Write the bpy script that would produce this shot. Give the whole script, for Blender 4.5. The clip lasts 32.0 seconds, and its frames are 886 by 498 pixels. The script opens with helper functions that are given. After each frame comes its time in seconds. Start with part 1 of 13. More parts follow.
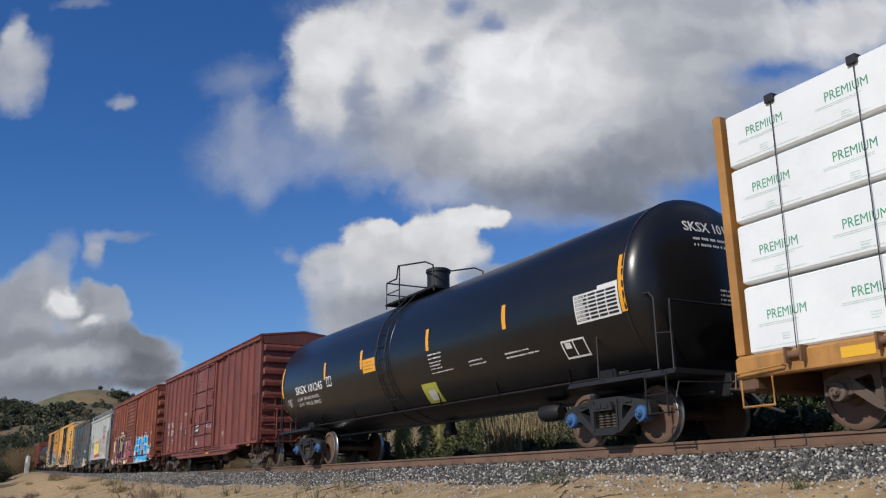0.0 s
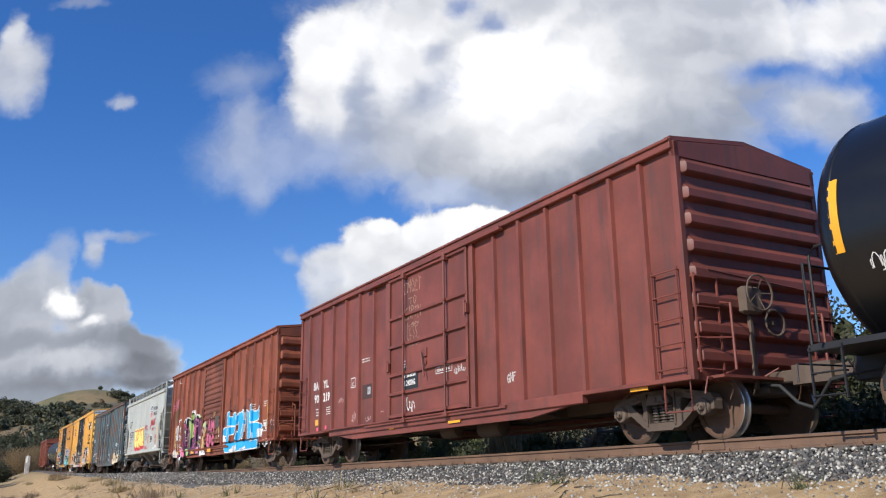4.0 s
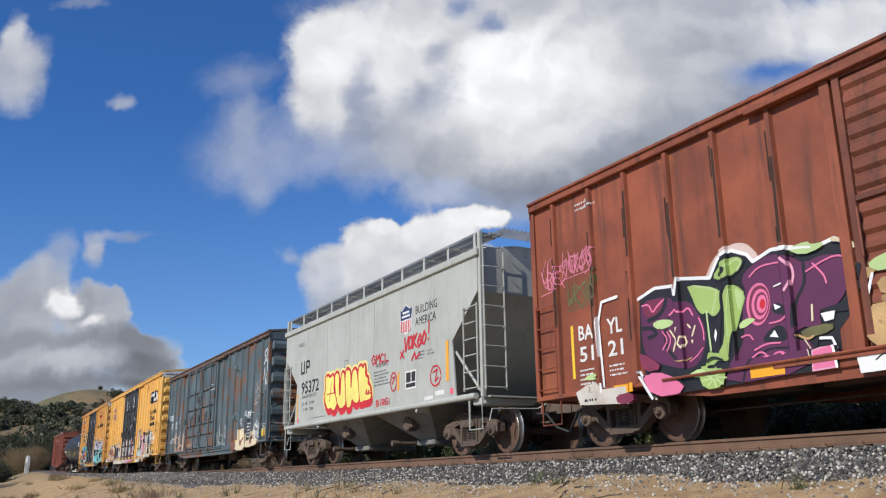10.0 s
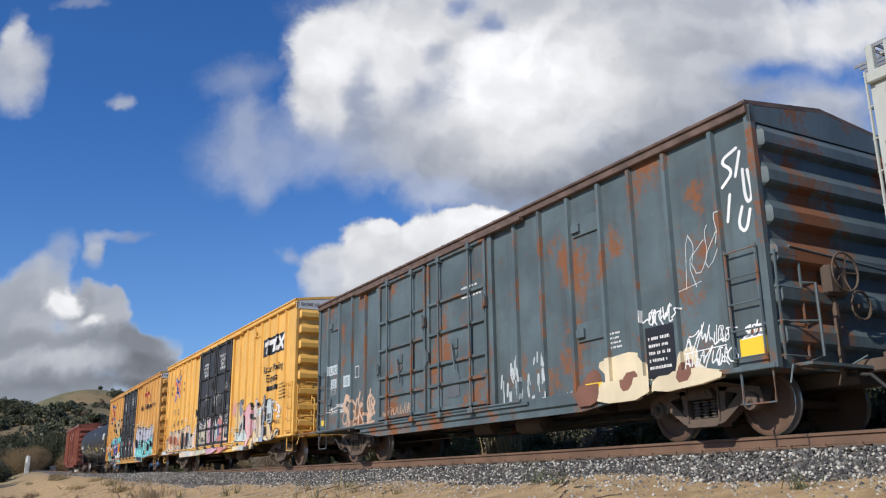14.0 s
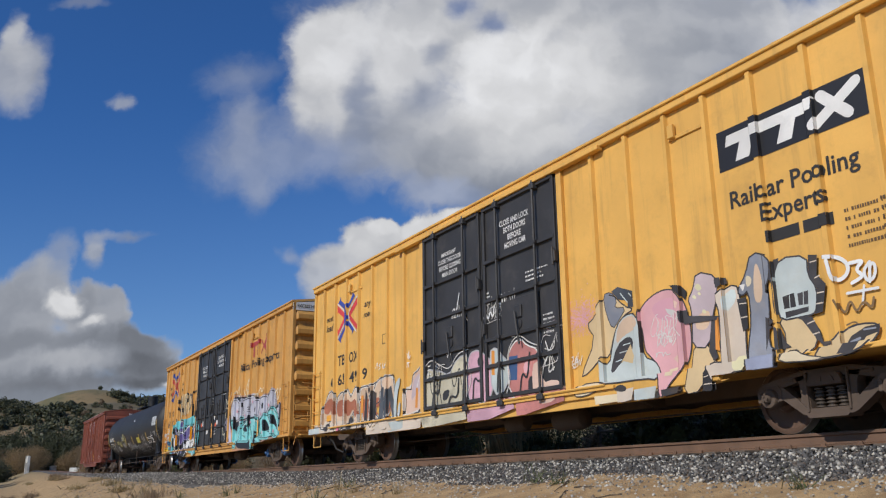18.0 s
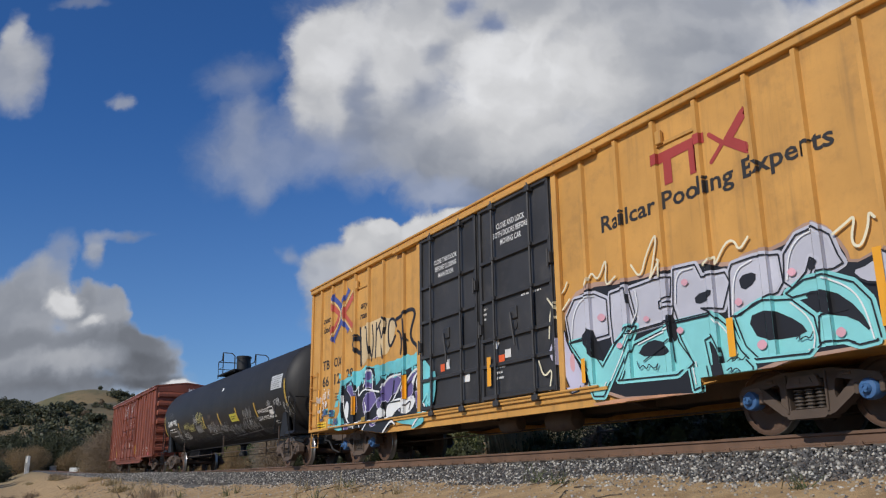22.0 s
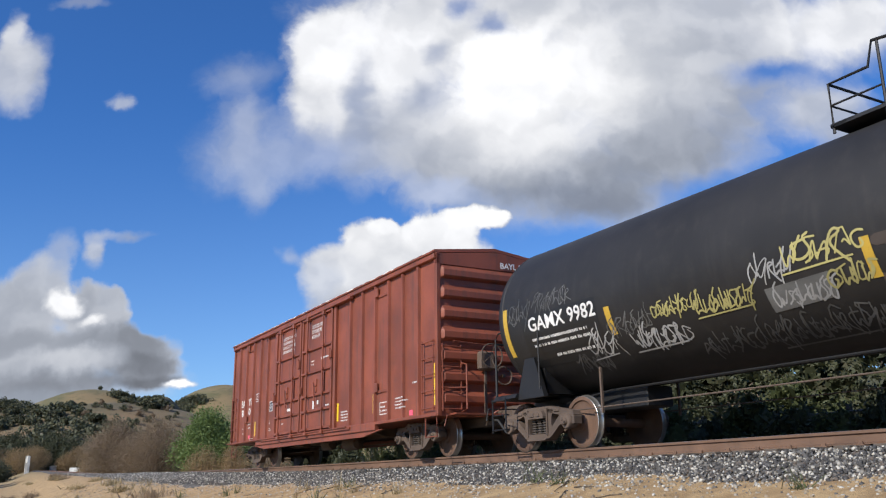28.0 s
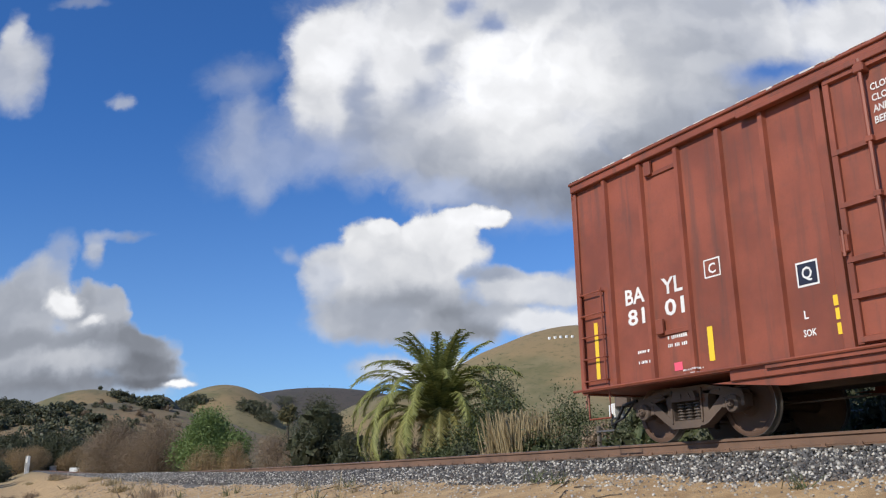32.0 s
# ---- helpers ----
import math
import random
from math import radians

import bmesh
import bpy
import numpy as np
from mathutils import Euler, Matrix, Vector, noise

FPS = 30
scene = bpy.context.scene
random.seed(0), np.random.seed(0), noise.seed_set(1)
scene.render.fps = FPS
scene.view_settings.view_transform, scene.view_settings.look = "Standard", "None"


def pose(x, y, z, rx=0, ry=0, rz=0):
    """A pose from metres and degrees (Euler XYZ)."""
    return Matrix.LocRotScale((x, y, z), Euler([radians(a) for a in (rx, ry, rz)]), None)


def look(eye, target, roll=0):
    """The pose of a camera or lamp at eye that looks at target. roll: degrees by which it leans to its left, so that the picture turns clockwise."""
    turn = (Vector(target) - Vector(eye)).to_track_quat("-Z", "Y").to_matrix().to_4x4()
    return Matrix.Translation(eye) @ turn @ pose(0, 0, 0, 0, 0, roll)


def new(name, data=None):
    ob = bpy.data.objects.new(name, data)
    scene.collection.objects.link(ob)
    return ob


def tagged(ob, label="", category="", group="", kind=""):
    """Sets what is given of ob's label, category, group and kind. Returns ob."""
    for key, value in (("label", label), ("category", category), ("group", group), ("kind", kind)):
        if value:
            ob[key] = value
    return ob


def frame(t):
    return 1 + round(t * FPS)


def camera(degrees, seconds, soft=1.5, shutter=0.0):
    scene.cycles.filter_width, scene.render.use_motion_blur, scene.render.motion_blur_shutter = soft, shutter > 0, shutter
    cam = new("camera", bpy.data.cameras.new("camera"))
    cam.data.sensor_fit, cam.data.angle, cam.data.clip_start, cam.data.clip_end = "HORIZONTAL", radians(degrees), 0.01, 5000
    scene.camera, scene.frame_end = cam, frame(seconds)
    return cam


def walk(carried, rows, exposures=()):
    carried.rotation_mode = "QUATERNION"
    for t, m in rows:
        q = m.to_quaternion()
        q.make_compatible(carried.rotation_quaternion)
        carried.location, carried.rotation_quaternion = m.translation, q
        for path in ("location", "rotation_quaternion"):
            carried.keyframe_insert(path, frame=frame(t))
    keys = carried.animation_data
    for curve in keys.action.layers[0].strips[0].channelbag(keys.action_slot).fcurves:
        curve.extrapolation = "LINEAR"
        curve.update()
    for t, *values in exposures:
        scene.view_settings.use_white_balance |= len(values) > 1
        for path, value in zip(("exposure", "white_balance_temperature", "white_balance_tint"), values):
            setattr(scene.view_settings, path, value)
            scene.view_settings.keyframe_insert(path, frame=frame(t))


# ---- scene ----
# ---------------------------------------------------------------- camera
EYE = Vector((0.0, 0.0, -0.579))
YAW, PITCH = radians(30.20), radians(15.33)
FORWARD = Vector((-math.cos(YAW) * math.cos(PITCH), math.sin(YAW) * math.cos(PITCH), math.sin(PITCH)))
cam = camera(54.42, 32.0, soft=1.2)
VIEW = look(EYE, EYE + FORWARD, -0.87)
walk(cam, [(0, VIEW), (32, VIEW)], exposures=[(0, -0.38), (1, 0.05), (3.5, 0.15), (6, 0.0), (9, -0.08), (11, -0.2), (13, -0.33), (14, -0.1), (17, -0.32), (18, -0.48), (19, -0.54), (20, -0.54), (22, -0.55), (23, -0.3), (25, -0.25), (28, 0.08), (30, 0.1), (32, -0.06)])

# ---------------------------------------------------------------- the line of the railway
TRACK_Y, BEND, SAG, FAR = 10.723, 3.3e-4, 1.214e-4, -185.0
EASE, STRAIGHT, LAST, EVEN = -85.0, -120.0, -0.047, -105.0


def bend(x):
    """How far the line has curved away at x: a curve that eases into a straight."""
    a = min(float(x), 0.0)
    m = max(a, EASE)
    y, s0 = BEND * m * m, 2 * BEND * EASE
    if a < EASE:
        k = max(a, STRAIGHT) - EASE
        s1 = s0 + (LAST - s0) * k / (STRAIGHT - EASE)
        y += (s0 + s1) / 2 * k
        if a < STRAIGHT:
            y += LAST * (a - STRAIGHT)
    return y


def climb(x):
    """Height of the rail top at x: a sag that runs out into an even grade."""
    a = max(FAR, min(float(x), 0.0))
    return SAG * a * a if a > EVEN else SAG * EVEN * (2 * a - EVEN)


def rail_point(x, lateral=0.0, z=0.0):
    """Place on the track at x; lateral to the camera's side; z over the rail top."""
    slope = (bend(x + 0.5) - bend(x - 0.5))
    return Vector((x + lateral * slope, TRACK_Y + bend(x) - lateral, climb(x) + z))


def travel(t):
    q = (t - 16) / 16
    return 5.134 * t + 0.917 * (q * q - 1) - 0.426 * (q ** 3 - q)


# ---------------------------------------------------------------- light
SUN_TO = Vector((0.24, -0.97, 0.0)).normalized() * math.cos(radians(34)) + Vector((0, 0, math.sin(radians(34))))
sun = new("sun", bpy.data.lights.new("sun", "SUN"))
sun.data.energy, sun.data.angle, sun.data.color = 4.6, radians(0.53), (1.0, 0.945, 0.86)
sun.matrix_world = look((0, 0, 60), Vector((0, 0, 60)) - SUN_TO)


class Nodes:
    """Short hand for node trees."""

    def __init__(self, tree):
        self.tree = tree
        tree.nodes.clear()

    def put(self, value, socket):
        if value is None:
            return
        if isinstance(value, bpy.types.NodeSocket):
            self.tree.links.new(value, socket)
        else:
            socket.default_value = value

    def node(self, kind, *ins, out=0, operation="", clamp=False):
        n = self.tree.nodes.new("ShaderNode" + kind)
        if operation:
            n.operation = operation
        if clamp:
            n.use_clamp = True
        for i, v in enumerate(ins):
            self.put(v, n.inputs[i])
        return n.outputs[out] if n.outputs else n

    def math(self, op, a, b=None, c=None, clamp=False):
        return self.node("Math", a, b, c, operation=op, clamp=clamp)

    def vec(self, op, a, b=None, out=0):
        return self.node("VectorMath", a, b, operation=op, out=out)

    def noise(self, vector, scale, detail=4.0, rough=0.55, out=0, dist=0.0):
        n = self.tree.nodes.new("ShaderNodeTexNoise")
        self.put(vector, n.inputs["Vector"])
        n.inputs["Scale"].default_value, n.inputs["Detail"].default_value = scale, detail
        n.inputs["Roughness"].default_value, n.inputs["Distortion"].default_value = rough, dist
        return n.outputs[out]

    def ramp(self, fac, lo, hi, a=0.0, b=1.0):
        n = self.tree.nodes.new("ShaderNodeMapRange")
        n.interpolation_type = "SMOOTHSTEP"
        for i, v in enumerate((fac, lo, hi, a, b)):
            self.put(v, n.inputs[i])
        return n.outputs[0]

    def mix(self, fac, a, b, blend="MIX"):
        n = self.tree.nodes.new("ShaderNodeMix")
        n.data_type, n.blend_type = "RGBA", blend
        for i, v in ((0, fac), (6, a), (7, b)):
            if isinstance(v, tuple) and len(v) == 3:
                v = (*v, 1)
            self.put(v, n.inputs[i])
        return n.outputs[2]

    def scaled(self, vector, s):
        return self.vec("MULTIPLY", vector, s)


# ---------------------------------------------------------------- sky
world = bpy.data.worlds.new("world")
scene.world = world
world.use_nodes = True
w = Nodes(world.node_tree)
sky = w.tree.nodes.new("ShaderNodeTexSky")
sky.sky_type, sky.sun_disc = "NISHITA", False
sky.sun_elevation, sky.sun_rotation = radians(34), math.atan2(SUN_TO.x, SUN_TO.y)
sky.air_density, sky.dust_density, sky.ozone_density, sky.altitude = 1.0, 0.3, 3.0, 100
way = w.node("TexCoord", out=0)
level = Vector((-math.cos(YAW), math.sin(YAW), 0))
across = Vector((math.sin(YAW), math.cos(YAW), 0))
ahead = w.math("MAXIMUM", w.vec("DOT_PRODUCT", way, tuple(level), out=1), 0.12)
su = w.math("DIVIDE", w.vec("DOT_PRODUCT", way, tuple(across), out=1), ahead)
sv = w.math("DIVIDE", w.vec("DOT_PRODUCT", way, (0, 0, 1), out=1), ahead)
flat = w.node("CombineXYZ", su, sv, 0.0)
warp1 = w.vec("SUBTRACT", w.noise(flat, 6.0, 4, 0.6, out=1), (0.5, 0.5, 0.5))
warp2 = w.vec("SUBTRACT", w.noise(flat, 24.0, 6, 0.62, out=1), (0.5, 0.5, 0.5))
spot = w.vec("ADD", flat, w.vec("ADD", w.scaled(warp1, (0.06, 0.055, 0)), w.scaled(warp2, (0.026, 0.026, 0))))
fleece = w.noise(spot, 12.0, 7, 0.58)
ragged = w.math("MULTIPLY", w.math("SUBTRACT", fleece, 0.5), 1.0)

# each puff: centre across, centre up, half width, half height, softness, cover, brightness; later ones lie over earlier ones
BANK = [(0.164, 0.601, 0.280, 0.050, 0.35, 0.95, 0.82), (-0.013, 0.563, 0.095, 0.065, 0.30, 0.97, 0.86), (0.373, 0.556, 0.124, 0.073, 0.40, 0.93, 0.80), (0.520, 0.566, 0.109, 0.049, 0.40, 0.95, 0.92), (-0.064, 0.441, 0.067, 0.057, 0.45, 0.90, 0.80), (-0.107, 0.423, 0.032, 0.057, 0.50, 0.82, 0.74), (-0.005, 0.391, 0.070, 0.045, 0.50, 0.90, 0.74), (-0.147, 0.481, 0.044, 0.066, 0.25, 0.97, 0.88), (-0.144, 0.545, 0.055, 0.058, 0.20, 0.99, 0.97), (-0.064, 0.535, 0.076, 0.060, 0.35, 0.97, 0.95), (0.337, 0.485, 0.086, 0.074, 0.45, 0.93, 0.72), (0.252, 0.494, 0.100, 0.090, 0.45, 0.98, 0.80), (0.131, 0.374, 0.150, 0.056, 0.50, 0.98, 0.68), (0.178, 0.340, 0.097, 0.028, 0.55, 0.92, 0.61), (0.273, 0.402, 0.091, 0.064, 0.50, 0.97, 0.66), (0.084, 0.431, 0.113, 0.057, 0.50, 0.99, 0.86), (0.166, 0.504, 0.094, 0.079, 0.45, 1.00, 0.93), (0.083, 0.497, 0.072, 0.075, 0.30, 1.00, 0.99)]
GAPS = [(0.066, 0.570, 0.019, 0.013, 0.70, 0.40, 0.85), (0.028, 0.597, 0.018, 0.012, 0.70, 0.30, 0.90), (0.425, 0.499, 0.050, 0.016, 0.60, 0.08, 0.80), (0.333, 0.338, 0.052, 0.026, 0.60, 0.00, 0.70), (0.472, 0.448, 0.060, 0.042, 0.45, 0.86, 0.80), (0.506, 0.413, 0.035, 0.030, 0.60, 0.80, 0.72), (-0.027, 0.483, 0.019, 0.023, 0.80, 0.78, 0.78), (-0.104, 0.481, 0.014, 0.039, 0.80, 0.72, 0.78), (-0.005, 0.537, 0.016, 0.011, 0.80, 0.75, 0.84)]
WISPS = [(-0.252, 0.511, 0.040, 0.020, 0.70, 0.34, 0.80), (-0.238, 0.444, 0.032, 0.031, 0.70, 0.50, 0.83), (-0.240, 0.399, 0.053, 0.032, 0.75, 0.52, 0.83), (-0.227, 0.361, 0.017, 0.027, 0.65, 0.46, 0.82), (-0.169, 0.400, 0.053, 0.026, 0.80, 0.42, 0.84), (-0.010, 0.341, 0.043, 0.018, 0.55, 0.60, 0.84), (-0.403, 0.479, 0.014, 0.010, 0.50, 0.60, 0.80), (-0.544, 0.516, 0.040, 0.046, 0.35, 0.82, 0.80), (-0.547, 0.560, 0.016, 0.039, 0.40, 0.90, 0.84), (-0.471, 0.614, 0.025, 0.007, 0.70, 0.40, 0.70)]
LOW = [(-0.057, 0.227, 0.101, 0.062, 0.20, 1.00, 0.80), (-0.125, 0.252, 0.049, 0.031, 0.20, 0.97, 0.87), (-0.150, 0.233, 0.026, 0.028, 0.35, 0.88, 0.83), (-0.091, 0.287, 0.038, 0.027, 0.14, 1.00, 0.92), (-0.076, 0.304, 0.021, 0.011, 0.20, 1.00, 0.96), (-0.009, 0.295, 0.053, 0.026, 0.12, 1.00, 0.97), (0.034, 0.313, 0.038, 0.014, 0.14, 1.00, 0.99), (0.061, 0.314, 0.014, 0.008, 0.25, 1.00, 0.97), (0.011, 0.268, 0.038, 0.028, 0.20, 1.00, 0.93), (-0.033, 0.254, 0.061, 0.028, 0.40, 1.00, 0.86), (-0.037, 0.193, 0.090, 0.032, 0.35, 1.00, 0.68), (-0.097, 0.185, 0.059, 0.027, 0.30, 0.97, 0.73), (0.029, 0.178, 0.050, 0.023, 0.30, 1.00, 0.62), (0.094, 0.225, 0.054, 0.025, 0.20, 0.97, 0.86), (0.134, 0.221, 0.040, 0.024, 0.30, 0.95, 0.85), (0.076, 0.192, 0.048, 0.018, 0.40, 0.97, 0.72), (0.122, 0.182, 0.049, 0.016, 0.30, 0.95, 0.95), (0.064, 0.244, 0.031, 0.008, 0.60, 0.90, 0.72), (-0.064, 0.129, 0.038, 0.013, 0.40, 0.85, 0.86), (-0.010, 0.129, 0.038, 0.016, 0.20, 0.98, 0.98), (-0.187, 0.267, 0.012, 0.009, 0.70, 0.42, 0.80)]
LEFT = [(-0.473, 0.253, 0.024, 0.020, 0.40, 0.82, 0.75), (-0.487, 0.223, 0.043, 0.034, 0.25, 0.94, 0.76), (-0.514, 0.199, 0.055, 0.042, 0.25, 0.98, 0.72), (-0.414, 0.198, 0.041, 0.035, 0.14, 0.99, 0.71), (-0.395, 0.215, 0.017, 0.016, 0.20, 0.97, 0.72), (-0.452, 0.213, 0.019, 0.014, 0.30, 1.00, 0.97), (-0.423, 0.188, 0.013, 0.007, 0.50, 1.00, 0.94), (-0.414, 0.274, 0.015, 0.020, 0.35, 0.78, 0.79), (-0.455, 0.276, 0.012, 0.020, 0.60, 0.50, 0.74), (-0.409, 0.295, 0.015, 0.009, 0.50, 0.60, 0.76), (-0.370, 0.295, 0.023, 0.007, 0.60, 0.50, 0.74), (-0.478, 0.146, 0.105, 0.038, 0.25, 1.00, 0.71), (-0.371, 0.157, 0.050, 0.027, 0.16, 1.00, 0.62), (-0.347, 0.136, 0.039, 0.018, 0.20, 1.00, 0.54), (-0.428, 0.168, 0.037, 0.010, 0.60, 1.00, 0.61), (-0.501, 0.169, 0.037, 0.012, 0.60, 1.00, 0.61), (-0.435, 0.147, 0.053, 0.012, 0.60, 1.00, 0.78)]
BASE = [(-0.436, 0.122, 0.105, 0.014, 0.50, 1.00, 0.61), (-0.474, 0.107, 0.111, 0.013, 0.50, 0.97, 0.66), (-0.341, 0.120, 0.037, 0.008, 0.40, 1.00, 0.51), (-0.306, 0.116, 0.022, 0.006, 0.30, 1.00, 0.97)]

cover, value = 0.0, 0.8
for u, v, ru, rv, soft_, thick, shine in BANK + GAPS + WISPS + LOW + LEFT + BASE:
    d = w.vec("LENGTH", w.scaled(w.vec("SUBTRACT", spot, (u, v, 0)), (1 / ru, 1 / rv, 0)), out=1)
    torn = w.math("MULTIPLY", ragged, 2.1) if 0.3 < thick < 0.65 else ragged
    inside = w.ramp(w.math("ADD", d, torn), 1.0 + soft_ * 1.25, 1.0 - soft_ * 1.25)
    cover = w.math("MULTIPLY_ADD", w.math("SUBTRACT", thick, cover), inside, cover)
    glow = w.ramp(w.math("MULTIPLY_ADD", ragged, 0.4, d), 1.05 + soft_ * 1.1, 0.8 - soft_ * 0.8)
    value = w.math("MULTIPLY_ADD", w.math("SUBTRACT", shine, value), glow, value)
other = w.ramp(w.noise(w.scaled(way, (1, 1, 2.2)), 2.6, 7, 0.6), 0.5, 0.66)
front = w.ramp(w.vec("DOT_PRODUCT", way, tuple(level), out=1), 0.3, 0.5)
cover = w.math("ADD", w.math("MULTIPLY", cover, front), w.math("MULTIPLY", other, w.math("SUBTRACT", 1.0, front)))
billow = w.noise(spot, 11.0, 4, 0.45)
above = w.noise(w.vec("ADD", spot, (-0.014, 0.020, 0)), 11.0, 4, 0.45)
lit = w.ramp(w.math("SUBTRACT", billow, above), -0.14, 0.14, -0.042, 0.034)
value = w.math("ADD", value, lit)
light_ = w.math("POWER", w.math("MAXIMUM", w.math("MULTIPLY_ADD", value, 1.13, -0.105), 0.05), 2.2)
cloud = w.mix(1.0, w.mix(w.ramp(value, 0.6, 0.96), (0.895, 0.97, 1.13), (0.975, 0.983, 1.01)), w.node("CombineXYZ", light_, light_, light_), "MULTIPLY")
haze = w.mix(w.ramp(sv, 0.5, 0.08), (0.042, 0.085, 0.142), (0.074, 0.101, 0.141))
blue = w.mix(1.0, sky.outputs[0], haze, "MULTIPLY")
both = w.mix(cover, blue, cloud)
w.node("OutputWorld", w.node("Background", both, 1.0))

# ---------------------------------------------------------------- materials
MATS = {}


def material(name, base, rough=0.6, metal=0.0, dirt=0.25, dirt_col=(0.05, 0.042, 0.034), rust=0.0, rust_col=(0.17, 0.06, 0.028),
             streak=0.0, grain=30.0, bump=0.15, spread=0.25, big=0.7, fade=None, rust_scale=1.1):
    """Weathered paint, metal or stone: base colour with broad fading, fine grain, dirt, streaks and rust."""
    if name in MATS:
        return MATS[name]
    m = bpy.data.materials.new(name)
    m.use_nodes = True
    n = Nodes(m.node_tree)
    at = n.node("TexCoord", out=3)
    off = n.node("ObjectInfo", out=5)
    at = n.vec("ADD", at, n.node("CombineXYZ", n.math("MULTIPLY", off, 37.0), 0.0, n.math("MULTIPLY", off, 0.0)))
    low = n.noise(at, big, 4, 0.6)
    fine = n.noise(at, grain, 5, 0.65)
    light = tuple(min(1, c * (1 + spread)) for c in base) if fade is None else fade
    dark = tuple(c * (1 - spread) for c in base)
    col = n.mix(n.ramp(low, 0.3, 0.7), dark, light)
    col = n.mix(n.math("MULTIPLY", n.ramp(fine, 0.35, 0.75), 0.22 * (1 if spread else 0)), col, dark)
    if streak:
        lines = n.noise(n.scaled(at, (5.0, 5.0, 0.35)), 1.0, 5, 0.65)
        col = n.mix(n.math("MULTIPLY", n.ramp(lines, 0.5, 0.72), streak), col, dirt_col)
    if dirt:
        patch = n.noise(at, 2.3, 6, 0.7)
        col = n.mix(n.math("MULTIPLY", n.ramp(patch, 0.48, 0.75), dirt), col, dirt_col)
    r = rough
    if rust:
        spots = n.math("ADD", n.noise(n.scaled(at, (1, 1, 0.75)), rust_scale, 7, 0.68), n.math("MULTIPLY", n.math("SUBTRACT", fine, 0.5), 0.25))
        mask = n.ramp(spots, 0.72 - 0.3 * rust, 0.78 - 0.24 * rust)
        col = n.mix(mask, col, n.mix(fine, tuple(c * 0.5 for c in rust_col), rust_col))
        r = n.ramp(mask, 0, 1, rough, 0.9)
    b = n.tree.nodes.new("ShaderNodeBsdfPrincipled")
    n.put(col, b.inputs["Base Color"])
    n.put(r, b.inputs["Roughness"])
    b.inputs["Metallic"].default_value = metal
    if bump:
        bn = n.tree.nodes.new("ShaderNodeBump")
        bn.inputs["Strength"].default_value, bn.inputs["Distance"].default_value = bump, 0.01
        n.put(n.math("ADD", fine, n.math("MULTIPLY", low, 0.6)), bn.inputs["Height"])
        n.put(bn.outputs[0], b.inputs["Normal"])
    n.node("OutputMaterial", b.outputs[0])
    MATS[name] = m
    return m


def plain(name, base, rough=0.6, **more):
    args = dict(dirt=0.0, bump=0.05, spread=0.12)
    args.update(more)
    return material(name, base, rough, **args)


